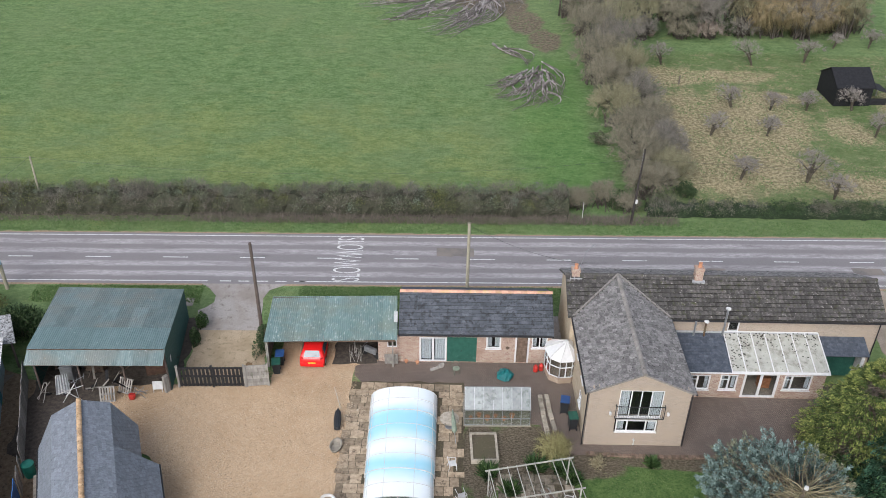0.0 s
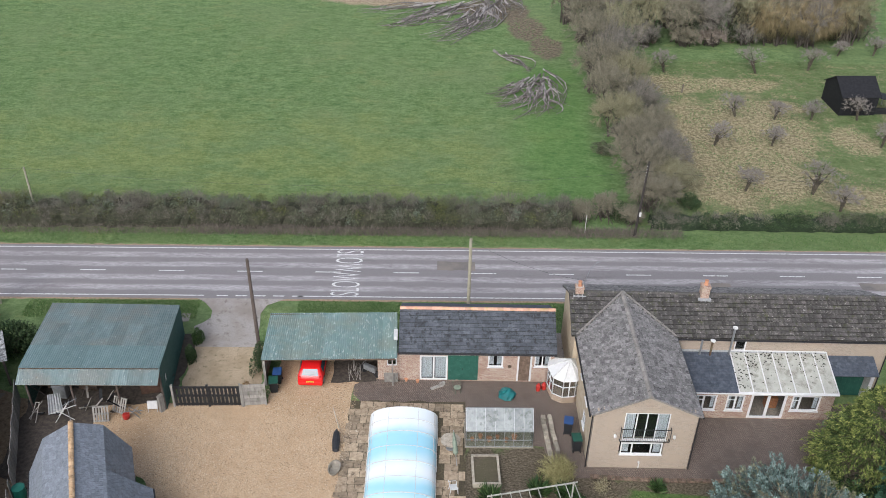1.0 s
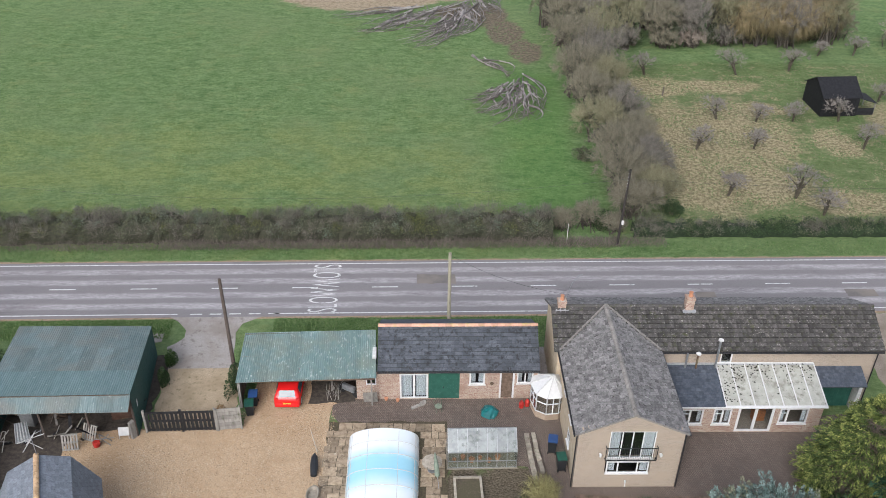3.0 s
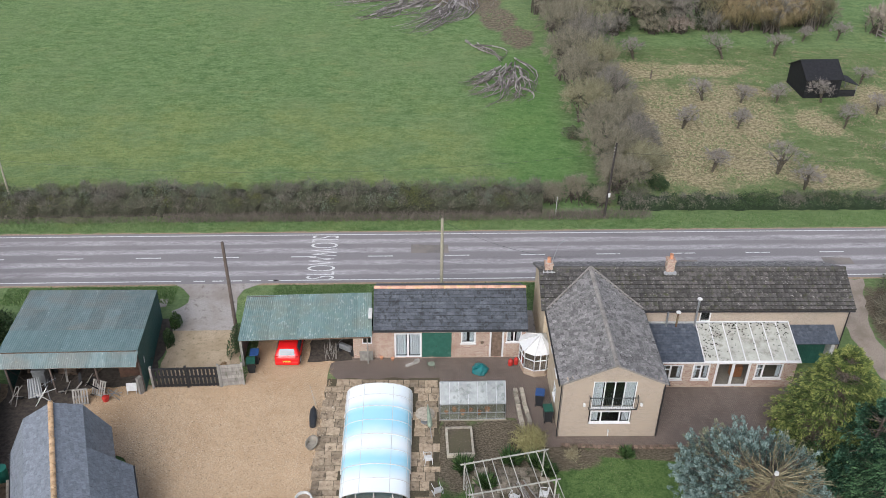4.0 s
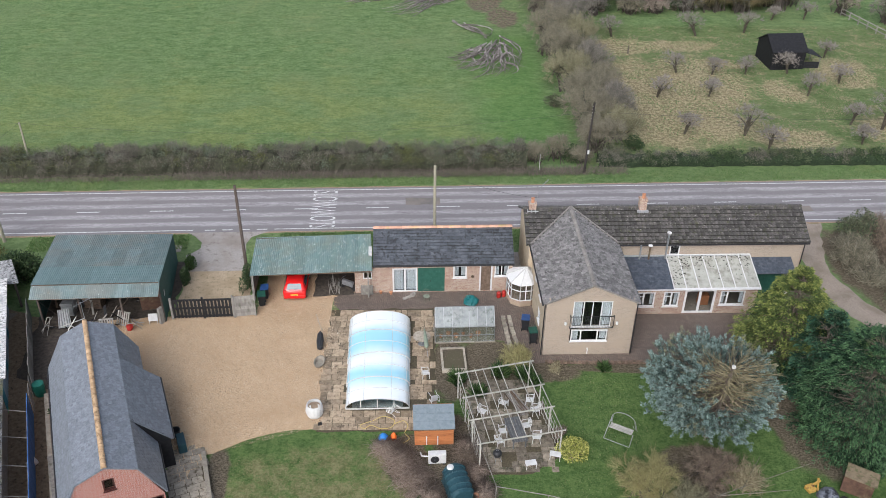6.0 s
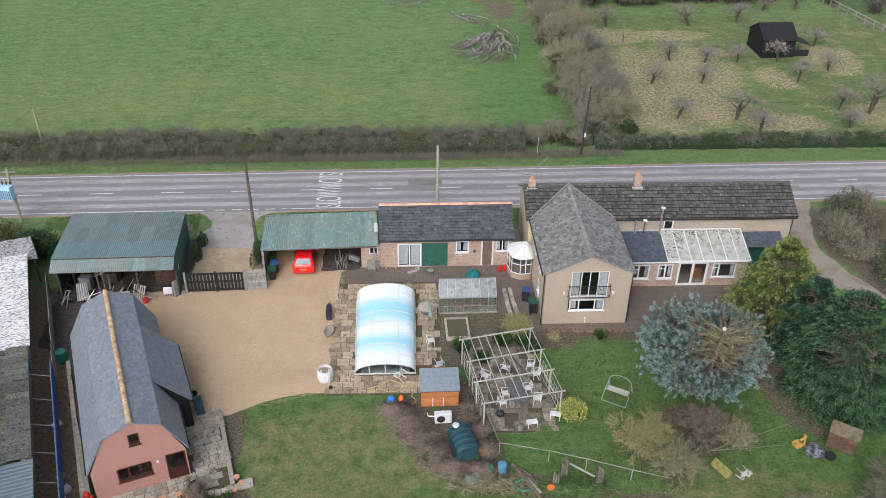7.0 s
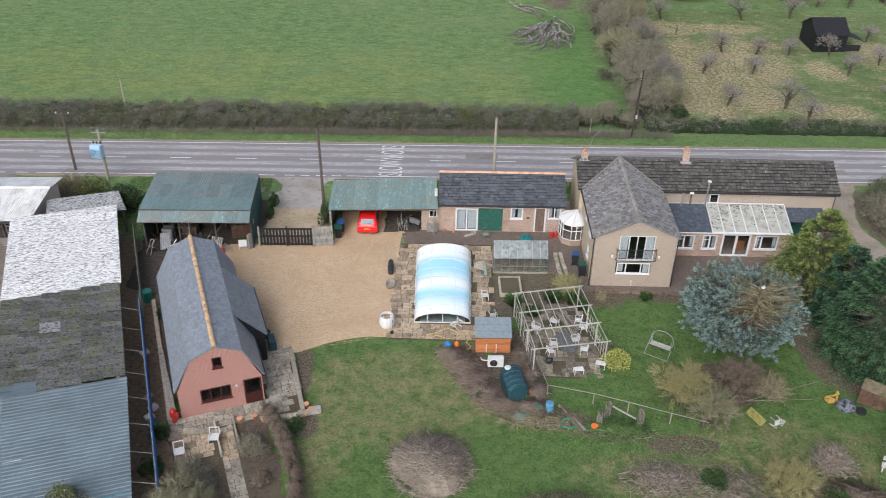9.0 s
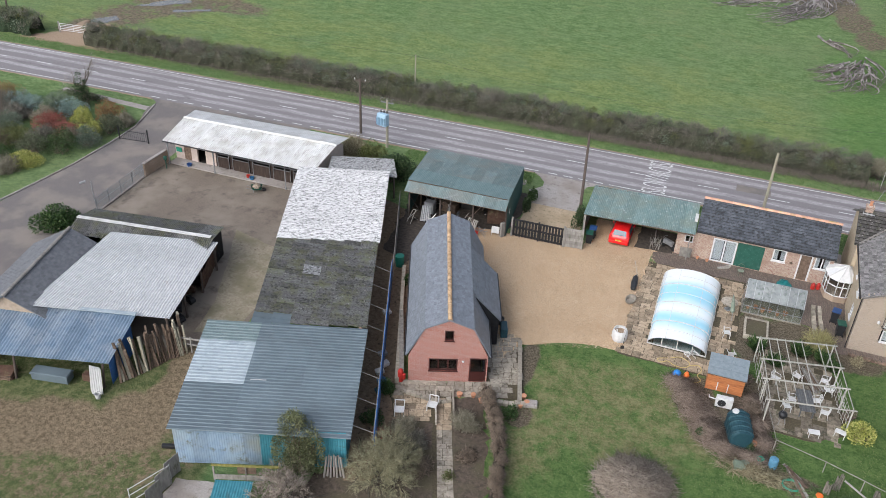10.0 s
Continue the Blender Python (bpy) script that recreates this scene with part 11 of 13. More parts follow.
# roadside hedges of the field
MIXED = ((M["hedge_twig"], False), (M["hedge_leaf"], True), (M["grey_leaf"], True), (M["hedge_leaf"], True), (M["hedge_twig"], False), (M["hedge_leaf"], True), (M["olive_leaf"], True))
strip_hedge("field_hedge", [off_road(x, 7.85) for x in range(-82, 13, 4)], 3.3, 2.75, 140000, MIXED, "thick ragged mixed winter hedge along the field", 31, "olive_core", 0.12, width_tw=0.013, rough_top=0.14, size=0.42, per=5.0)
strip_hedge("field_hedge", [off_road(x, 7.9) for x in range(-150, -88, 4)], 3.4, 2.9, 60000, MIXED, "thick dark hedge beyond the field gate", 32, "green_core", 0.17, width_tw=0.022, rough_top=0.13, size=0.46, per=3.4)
scatter_tufts("dry_stalk_fringe", -24, 20, 5.5, 6.8, 7000, 0.7, M["fringe_stem"], "pale pinkish dry stalks at the hedge's foot", 39, 0.011)
scatter_tufts("dry_stalk_fringe", -60, 16, 5.5, 6.9, 12000, 0.55, M["fringe_stem"], "dull pinkish dry stalks at the hedge's foot", 33, 0.011)
scatter_tufts("dry_stalk_fringe", -80, -60, 5.8, 6.8, 1500, 0.6, M["fringe_stem"], "dull pinkish dry stalks at the hedge's foot", 34, 0.011)
scatter_tufts("verge_grass", -110, 80, 4.15, 6.4, 26000, 0.16, M["grass_blade"], "rank green grass of the far verge", 35, 0.028)
scatter_tufts("verge_grass", -13, 8.2, -6.6, -4.1, 9000, 0.16, M["grass_blade"], "rank green grass of the near verge", 36, 0.028)
scatter_tufts("verge_grass", -34, -20.6, -6.4, -4.1, 6500, 0.16, M["grass_blade"], "rank green grass before the green shed", 37, 0.028)
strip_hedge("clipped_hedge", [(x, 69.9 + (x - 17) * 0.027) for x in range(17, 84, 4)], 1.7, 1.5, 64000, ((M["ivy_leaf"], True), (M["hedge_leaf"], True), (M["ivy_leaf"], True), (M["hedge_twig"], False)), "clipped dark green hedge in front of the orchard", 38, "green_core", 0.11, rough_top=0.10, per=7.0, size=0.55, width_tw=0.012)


# thicket along the orchard's edge, and the wood behind
def hazy_tree(name, x, y, r, h, n, twig, label, seed, group, r2=None, hang=0.0, length=0.75, width=0.012, low=0.1, stems=26, foot_r=0.16, bark=None, lean=0.0, category="tree", lift=0.0, tall=0.75, girth=1.0):
    """A leafless bushy tree: several stems, and a rounded lobed crown of very many fine twigs in sprays."""
    q = rs(seed)
    t = thing(name, (x, y), 0, label, category, group)
    m = 11
    ang = np.arange(m) * 2.4 + q.uniform(0, 6.28)
    off = np.sqrt((np.arange(m) + 0.2) / m) * 0.66
    lr = q.uniform(0.30, 0.46, m)
    cz = (1 - 0.42 * off) * q.uniform(0.56, 0.74, m) + lift
    cen = np.column_stack([np.cos(ang) * off * r + lean * h, np.sin(ang) * off * (r2 or r), cz * h])
    ns = stems
    foot = q.normal(size=(ns, 3)) * np.array([r * foot_r, (r2 or r) * foot_r, 0])
    knee = foot + (cen[np.arange(ns) % m] - foot) * 0.55 + q.normal(size=(ns, 3)) * np.array([0.2, 0.2, 0.1]) * r * 0.3
    if ns < 10:
        foot *= 0.2
        knee = np.array([[lean * h * 0.6, 0, 0.34 * h]]) + q.normal(size=(ns, 3)) * 0.05 * r
    top = cen[np.arange(ns) % m] + q.normal(size=(ns, 3)) * np.array([r, r, h * 0.6]) * 0.10
    cloud(*merge(frusta(foot, knee, np.full(ns, girth * (0.02 + 0.011 * h)), np.full(ns, girth * (0.014 + 0.008 * h)), 5), frusta(knee, top, np.full(ns, girth * (0.014 + 0.008 * h)), np.full(ns, 0.02), 4)), "trunk", bark or M["thicket_bark"], t)
    # sprays: a bough out of each lobe's middle, with twigs along it
    nb = n // 26
    i = q.choice(m, nb, p=lr ** 2 / (lr ** 2).sum())
    d = unit(q.normal(size=(nb, 3)) + np.array([0, 0, 0.35 - hang]))
    a = cen[i] + d * (lr[i] * 0.35)[:, None] * np.array([r, r2 or r, h * tall])
    b = cen[i] + d * (lr[i] * q.uniform(0.75, 1.12, nb))[:, None] * np.array([r, r2 or r, h * tall])
    keep = b[:, 2] > (low + 0.22 * q.rand(nb)) * h
    a, b = a[keep], b[keep]
    nb = len(a)
    sets = [spikes(a, b - a, np.full(nb, width * 1.7), q)]
    k = np.repeat(np.arange(nb), 25)
    u = q.uniform(0.1, 1.0, len(k))[:, None]
    s = a[k] + (b - a)[k] * u
    w = unit(unit(b - a)[k] * 0.9 + q.normal(size=(len(k), 3)) * 0.62 + np.array([0, 0, 0.25 - 1.3 * hang])) * (length * q.uniform(0.35, 1.1, len(k)))[:, None]
    w[:, 2] = np.maximum(w[:, 2], 0.06 - s[:, 2])
    sets.append(spikes(s, w, width * q.uniform(0.6, 1.2, len(k)), q))
    cloud(*merge(*sets), "crown", twig, t)
    return t


tk = rs(51)
TW = (M["thicket_twig"], M["olive_twig"], M["thicket_twig"], M["grey_twig"])
for k, (x, y, r, h) in enumerate(((17.4, 72.8, 2.5, 4.4), (20.0, 75.8, 2.4, 4.2), (17.2, 77.4, 3.0, 5.6), (20.4, 80.6, 2.6, 4.6), (17.6, 83.0, 3.0, 5.4), (16.6, 88.6, 3.1, 5.8), (20.0, 86.6, 2.5, 4.4), (19.4, 92.2, 2.8, 5.4),
                                  (16.2, 94.2, 3.3, 6.6), (18.8, 98.6, 3.2, 6.4), (15.8, 101.0, 3.4, 7.4), (18.6, 105.6, 3.4, 7.4), (16.2, 109.0, 3.8, 8.6), (19.6, 112.4, 3.6, 8.2))):
    hazy_tree("thicket_tree", x, y, r * 1.12, h, 10000, TW[k % 4], "dense rounded leafless thicket tree of grey-olive twigs", 100 + k, "thicket")
for k, (x, y, r, h) in enumerate(((14.4, 71.0, 1.5, 1.9), (18.9, 71.0, 1.9, 2.2), (21.4, 73.6, 1.3, 1.5), (14.6, 84.5, 1.2, 1.4))):
    leafy_shrub("bramble_bush", x, y, r, h, 2600, 0.13, M["hedge_leaf"] if k % 2 else M["ivy_leaf"], "low dark bramble at the thicket's foot", 640 + k, group="thicket")
for k in range(18):
    x, y = 15.5 + (k % 9) * 4.5 + tk.uniform(-1.0, 1.0), 119 + (k // 9) * 6.5 + tk.uniform(-1.3, 1.3)
    hazy_tree("wood_tree", x, y, tk.uniform(3.1, 4.0), tk.uniform(7.0, 10.0), 6000, (M["thicket_twig"], M["grey_twig"], M["olive_twig"])[k % 3], "tall bare grey-brown tree of the wood's edge", 160 + k, "wood", width=0.019, length=1.0, low=0.0)
for k, (x, y, r, h) in enumerate(((30.5, 118.2, 1.2, 4.2), (36.5, 119.0, 1.1, 3.4), (25.5, 118.0, 1.2, 3.6), (20.8, 107.0, 1.0, 2.0), (21.6, 100.0, 0.9, 1.6))):
    leafy_shrub("ivy_clump", x, y, r, h, 1500, 0.16, M["ivy_leaf"], "dark ivy and brambles among the bare trees", 660 + k, group="wood")
for k, (x, y) in enumerate(((41.5, 119.5), (46.0, 119.0), (50.5, 121.5))):
    hazy_tree("willow", x, y, 4.2, 8.5, 12000, M["willow_twig"], "golden weeping willow, bare and straw-coloured", 180 + k, "willows", hang=0.75, length=1.9, width=0.017, low=0.0)
for k, (x, y, r, h) in enumerate(((24.0, 116.5, 2.0, 3.4), (29.5, 117.0, 2.2, 3.0), (33.5, 117.5, 2.0, 2.6), (38.0, 118.5, 2.2, 3.2), (54.5, 122.0, 2.6, 4.2), (61.0, 118.0, 2.6, 4.6), (66.0, 114.0, 2.8, 5.0), (70.5, 109.0, 2.6, 4.6), (74.0, 104.0, 2.6, 4.4))):
    hazy_tree("wood_bush", x, y, r * 1.2, h, 4000, (M["grey_twig"], M["thicket_twig"], M["dry_stem"])[k % 3], "brown leafless undergrowth at the wood's edge", 190 + k, "wood", width=0.018, low=0.0)

# old apple trees
for k, (x, y, h, dr, lx) in enumerate(((25.1, 107.4, 3.4, 0.0, -0.3), (36.8, 107.9, 3.9, 0.0, -0.5), (43.9, 109.3, 3.6, 0.0, 0.1), (49.5, 114.8, 2.4, 0.0, 0.3), (54.4, 115.2, 3.0, 0.0, 0.1), (30.9, 94.5, 3.0, 0.0, -0.3), (35.2, 94.0, 2.6, 0.0, 0.25),
                                       (39.4, 94.1, 2.6, 0.0, 0.0), (44.7, 94.4, 3.2, 0.05, -0.1), (26.8, 86.9, 2.9, 0.0, 0.3), (33.0, 87.2, 2.6, 0.0, 0.1), (44.8, 87.5, 3.4, 0.1, 0.1), (27.6, 77.1, 2.9, 0.0, 0.25), (34.0, 76.8, 4.0, 0.25, 0.1),
                                       (35.6, 73.6, 3.0, 0.0, 0.05), (46.6, 79.6, 3.0, 0.1, 0.2), (45.9, 74.8, 2.6, 0.0, -0.1), (50.0, 91.4, 2.8, 0.0, 0.0), (49.6, 78.4, 5.2, 0.0, 0.1), (51.5, 100.0, 2.6, 0.0, 0.1), (56.0, 84.0, 3.2, 0.0, 0.0), (60.5, 92.0, 3.4, 0.0, 0.0), (58.5, 77.0, 3.2, 0.0, 0.0))):
    hazy_tree("apple_tree", x, y, h * 0.60, h * 0.98, 2300, M["apple_twig"], "old leafless apple tree with a spreading crown", 220 + k, "orchard trees", hang=dr, length=0.48, width=0.010, low=0.25, stems=8, foot_r=0.035, bark=M["apple_bark"], lean=lx * 0.5, lift=0.08, tall=0.42, girth=1.9)
b = fresh()
tube(b, (0, 0, 0), (0.05, 0.1, 1.1), 0.12, 0.08, 7)
single("tree_stump", b, M["bark"], (26.1, 101.0), 0, "short bare stump in the orchard grass", "stump")

# felled boughs in the field
def bough_sweep(name, hub, tips, per, bow, label, seed, wide=0.9, fine=14):
    """Long felled limbs swept side by side in arcs from a heap (hub) out to several places."""
    q = rs(seed)
    H = np.array(hub, float)
    T = np.repeat(np.array(tips, float), per, axis=0)
    n = len(T)
    tip = T + q.normal(size=(n, 2)) * wide
    a2 = H + (T - H) * q.uniform(-0.05, 0.75, (n, 1)) + q.normal(size=(n, 2)) * wide * 0.8
    v = tip - a2
    nrm = np.column_stack([-v[:, 1], v[:, 0]]) * (bow + q.normal(size=n) * 0.13)[:, None]
    rr = q.uniform(0.05, 0.12, n)
    rr[::4] *= 1.8
    z = q.uniform(0.06, 0.42, n)
    rows = []
    for s in np.linspace(0, 1, 6):
        c = a2 + v * s + nrm * (4 * s * (1 - s)) + q.normal(size=(n, 2)) * 0.07
        rows.append(np.column_stack([c, np.maximum(0.05, z * (1 - 0.7 * s) + q.normal(size=n) * 0.04)]))
    sets = [frusta(p, e_, rr * (1 - 0.17 * k), rr * (1 - 0.17 * (k + 1)), 5) for k, (p, e_) in enumerate(zip(rows, rows[1:]))]
    t = thing(name, (0, 0), 0, label, "log pile", "felled boughs")
    tagged(cloud(*merge(*sets), "bough_mass", M["log_wood"], t), kind="stuff")
    m = n * fine
    i, k = q.randint(0, n, m), q.randint(1, 5, m)
    P = np.stack(rows)
    s = P[k, i] + (P[k + 1, i] - P[k, i]) * q.rand(m, 1)
    way = unit(P[k + 1, i] - P[k, i])
    w = unit(way + q.normal(size=(m, 3)) * np.array([0.45, 0.45, 0.2])) * q.uniform(0.5, 2.0, m)[:, None]
    w[:, 2] = np.abs(w[:, 2]) * 0.4
    tagged(cloud(*spikes(s, w, 0.018 * q.uniform(0.6, 1.4, m), q), "brushwood", M["log_brush"], t), kind="stuff")


bough_sweep("felled_bough_pile", (9.3, 105.0), ((4.4, 99.4), (4.3, 96.9), (6.1, 95.2), (7.9, 92.8)), 10, 0.13, "fan of grey felled boughs swept over the grass", 61)
bough_sweep("felled_bough_pile", (9.4, 106.0), ((10.4, 93.8), (11.4, 97.0), (9.0, 98.0)), 6, 0.05, "grey felled boughs curving from the heap", 62, 0.6)
bough_sweep("felled_bough_pile", (4.1, 112.2), ((6.3, 109.6), (7.6, 105.6)), 6, 0.16, "few cut boughs lying apart in a curve", 63, 0.5)
bough_sweep("felled_bough_pile", (3.4, 134.0), ((-3.5, 117.5), (-0.9, 118.5), (-2.9, 122.5), (0.4, 122.8), (-5.4, 127.0)), 13, 0.16, "long heap of pale felled boughs swept in arcs", 64, 1.3)
bough_sweep("felled_bough_pile", (-2.0, 133.0), ((-11.2, 122.2), (-9.0, 123.6), (-14.5, 128.2)), 9, 0.10, "low heap of dark felled boughs", 65, 1.0)
bough_sweep("felled_bough_pile", (5.5, 142.0), ((3.4, 130.0), (5.0, 131.0), (7.6, 130.0)), 8, 0.05, "upright-lying pale trunks at the wood's corner", 66, 0.9)


# conifers
def plumes(tip, way, size, wide, n, q, droop=0.0, flat=0.5, leaf=1.0, reach=(0.0, 1.0)):
    """Feathery sprays of needles: n leaflets along each axis from its base towards way."""
    m = len(tip)
    d = unit(way)
    side = unit(np.cross(d, np.array([[0, 0, 1.0]]) + q.normal(size=(m, 3)) * (1 - flat)))
    i = np.repeat(np.arange(m), n)
    u = q.uniform(*reach, m * n)
    lat = q.uniform(-1, 1, m * n) * wide * (1.05 - u) * np.repeat(size, n)
    up = np.cross(side, d)
    p = tip[i] + d[i] * (u * np.repeat(size, n))[:, None] + side[i] * lat[:, None] * 0.8 + up[i] * (q.normal(size=m * n) * 0.05)[:, None]
    p[:, 2] -= droop * u * u * np.repeat(size, n)
    w = unit(d[i] * 0.75 + side[i] * (np.sign(lat) * 0.65)[:, None] + q.normal(size=(m * n, 3)) * 0.28 - np.array([0, 0, droop * 0.4])) * (np.repeat(size, n) * leaf * q.uniform(0.24, 0.42, m * n))[:, None]
    return leaves(p, w, np.linalg.norm(w, axis=1) * q.uniform(0.07, 0.13, m * n) / leaf, q)


def spruce_tree(seed):
    """A broad, low spruce: its leader sawn off, bare pale branches in the opening below the cut."""
    q = rs(seed)
    t = thing("blue_spruce", (17.8, 33.0), 0, "broad blue spruce with its top sawn off", "tree", "conifers")
    top = np.array([0.3, -1.45, 6.7])
    trunk = fresh()
    tube(trunk, (0.1, -0.4, 0), (0.3, -1.45, 6.6), 0.26, 0.13, 10)
    part("trunk", trunk, M["bark"], t)
    part("cut_top", tube(fresh(), (0.3, -1.45, 6.6), (0.3, -1.45, 6.75), 0.12, 0.11, 10), M["white_paint"], t, "pale sawn stump")
    nb = 300
    d = unit(q.normal(size=(nb * 2, 3)))
    d = d[d[:, 2] > -0.92][:nb]
    nb = len(d)
    az = np.arctan2(d[:, 1], d[:, 0])
    k = (0.93 + 0.06 * np.sin(az * 5 + 1.3) + 0.04 * np.sin(az * 9)) * q.uniform(0.72, 1.07, nb)
    tip = d * k[:, None] * np.array([4.28, 4.15, 2.75]) + np.array([0, 0.1, 3.9])
    tip[:, 2] = np.maximum(tip[:, 2], 0.6)
    ex, ey = (tip[:, 0] - 0.4) / 2.1, (tip[:, 1] + 1.1) / 2.4
    hole = (ex ** 2 + ey ** 2 < 1.0 + 0.35 * np.sin(3 * az)) & (tip[:, 2] > 3.0)
    live = ~hole
    root = np.column_stack([np.full(nb, 0.2), np.full(nb, -0.9), np.clip(tip[:, 2] - 0.7, 0.5, 6.0)])
    cloud(*frusta(root[live], tip[live], 0.05 * np.ones(live.sum()), 0.014 * np.ones(live.sum()), 4), "branch_mass", M["bark"], t)
    m = 7
    i = np.repeat(np.nonzero(live)[0], m)
    out = unit(d[i] * np.array([1, 1, 0.55]) + np.array([0, 0, 0.28]))
    base = tip[i] - out * q.uniform(0.1, 1.2, len(i))[:, None] + q.normal(size=(len(i), 3)) * np.array([0.25, 0.25, 0.17])
    base[:, 2] = np.maximum(base[:, 2], 0.12)
    way = unit(out + q.normal(size=(len(i), 3)) * 0.34)
    dull = np.repeat((np.sin(az * 3 + 0.8) + q.normal(size=nb) * 0.9)[live] > 1.25, m)
    for sel, mt in ((~dull, M["spruce"]), (dull, M["spruce_dull"])):
        size = q.uniform(0.42, 0.74, sel.sum())
        # inner needles coloured dark for the shaded gaps, outer halves in their own tone
        cloud(*plumes(base[sel], way[sel], size, 0.44, 40, q, 0.0, 0.2, 0.66, (0.0, 0.6)), "foliage", M["spruce_inner_shade"], t)
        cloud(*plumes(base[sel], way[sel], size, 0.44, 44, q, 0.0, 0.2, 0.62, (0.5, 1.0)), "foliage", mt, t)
    # bare limbs of the opened crown: they leave the trunk all round, bow out and turn up at their ends
    nd = 105
    az = q.uniform(0, math.tau, nd)
    z0 = q.uniform(4.2, 6.6, nd)
    f = (z0 / 6.6)[:, None]
    a = np.array([[0.1, -0.4, 0]]) * (1 - f) + np.array([[0.3, -1.45, 0]]) * f + np.column_stack([np.zeros((nd, 2)), z0])
    o = np.column_stack([np.cos(az), np.sin(az), np.zeros(nd)])
    L = q.uniform(1.4, 2.9, nd) * np.where(np.sin(az) < -0.3, 0.95, 1.0)
    turn = np.column_stack([-np.sin(az), np.cos(az), np.zeros(nd)]) * q.normal(size=nd)[:, None] * 0.42
    pts = [a]
    for s, lift in ((0.3, 0.03), (0.6, 0.04), (0.85, 0.10), (1.0, 0.20)):
        pts.append(a + o * (L * s)[:, None] + turn * s * s * 2 + np.column_stack([np.zeros((nd, 2)), L * lift + q.normal(size=nd) * 0.05]))
    rr = q.uniform(0.022, 0.042, nd)
    sets = [frusta(p, e_, rr * (1 - 0.2 * k), rr * (0.8 - 0.2 * k), 5) for k, (p, e_) in enumerate(zip(pts, pts[1:]))]
    P = np.stack(pts)
    mm = nd * 22
    j, k = q.randint(0, nd, mm), q.randint(1, 4, mm)
    s = P[k, j] + (P[k + 1, j] - P[k, j]) * q.rand(mm, 1)
    ww = unit(unit(P[k + 1, j] - P[k, j]) * 0.8 + q.normal(size=(mm, 3)) * 0.6) * q.uniform(0.2, 0.6, mm)[:, None]
    sets.append(spikes(s, ww, 0.011 * np.ones(mm), q))
    cloud(*merge(*sets), "dead_branch_mass", M["bare_limb"], t)


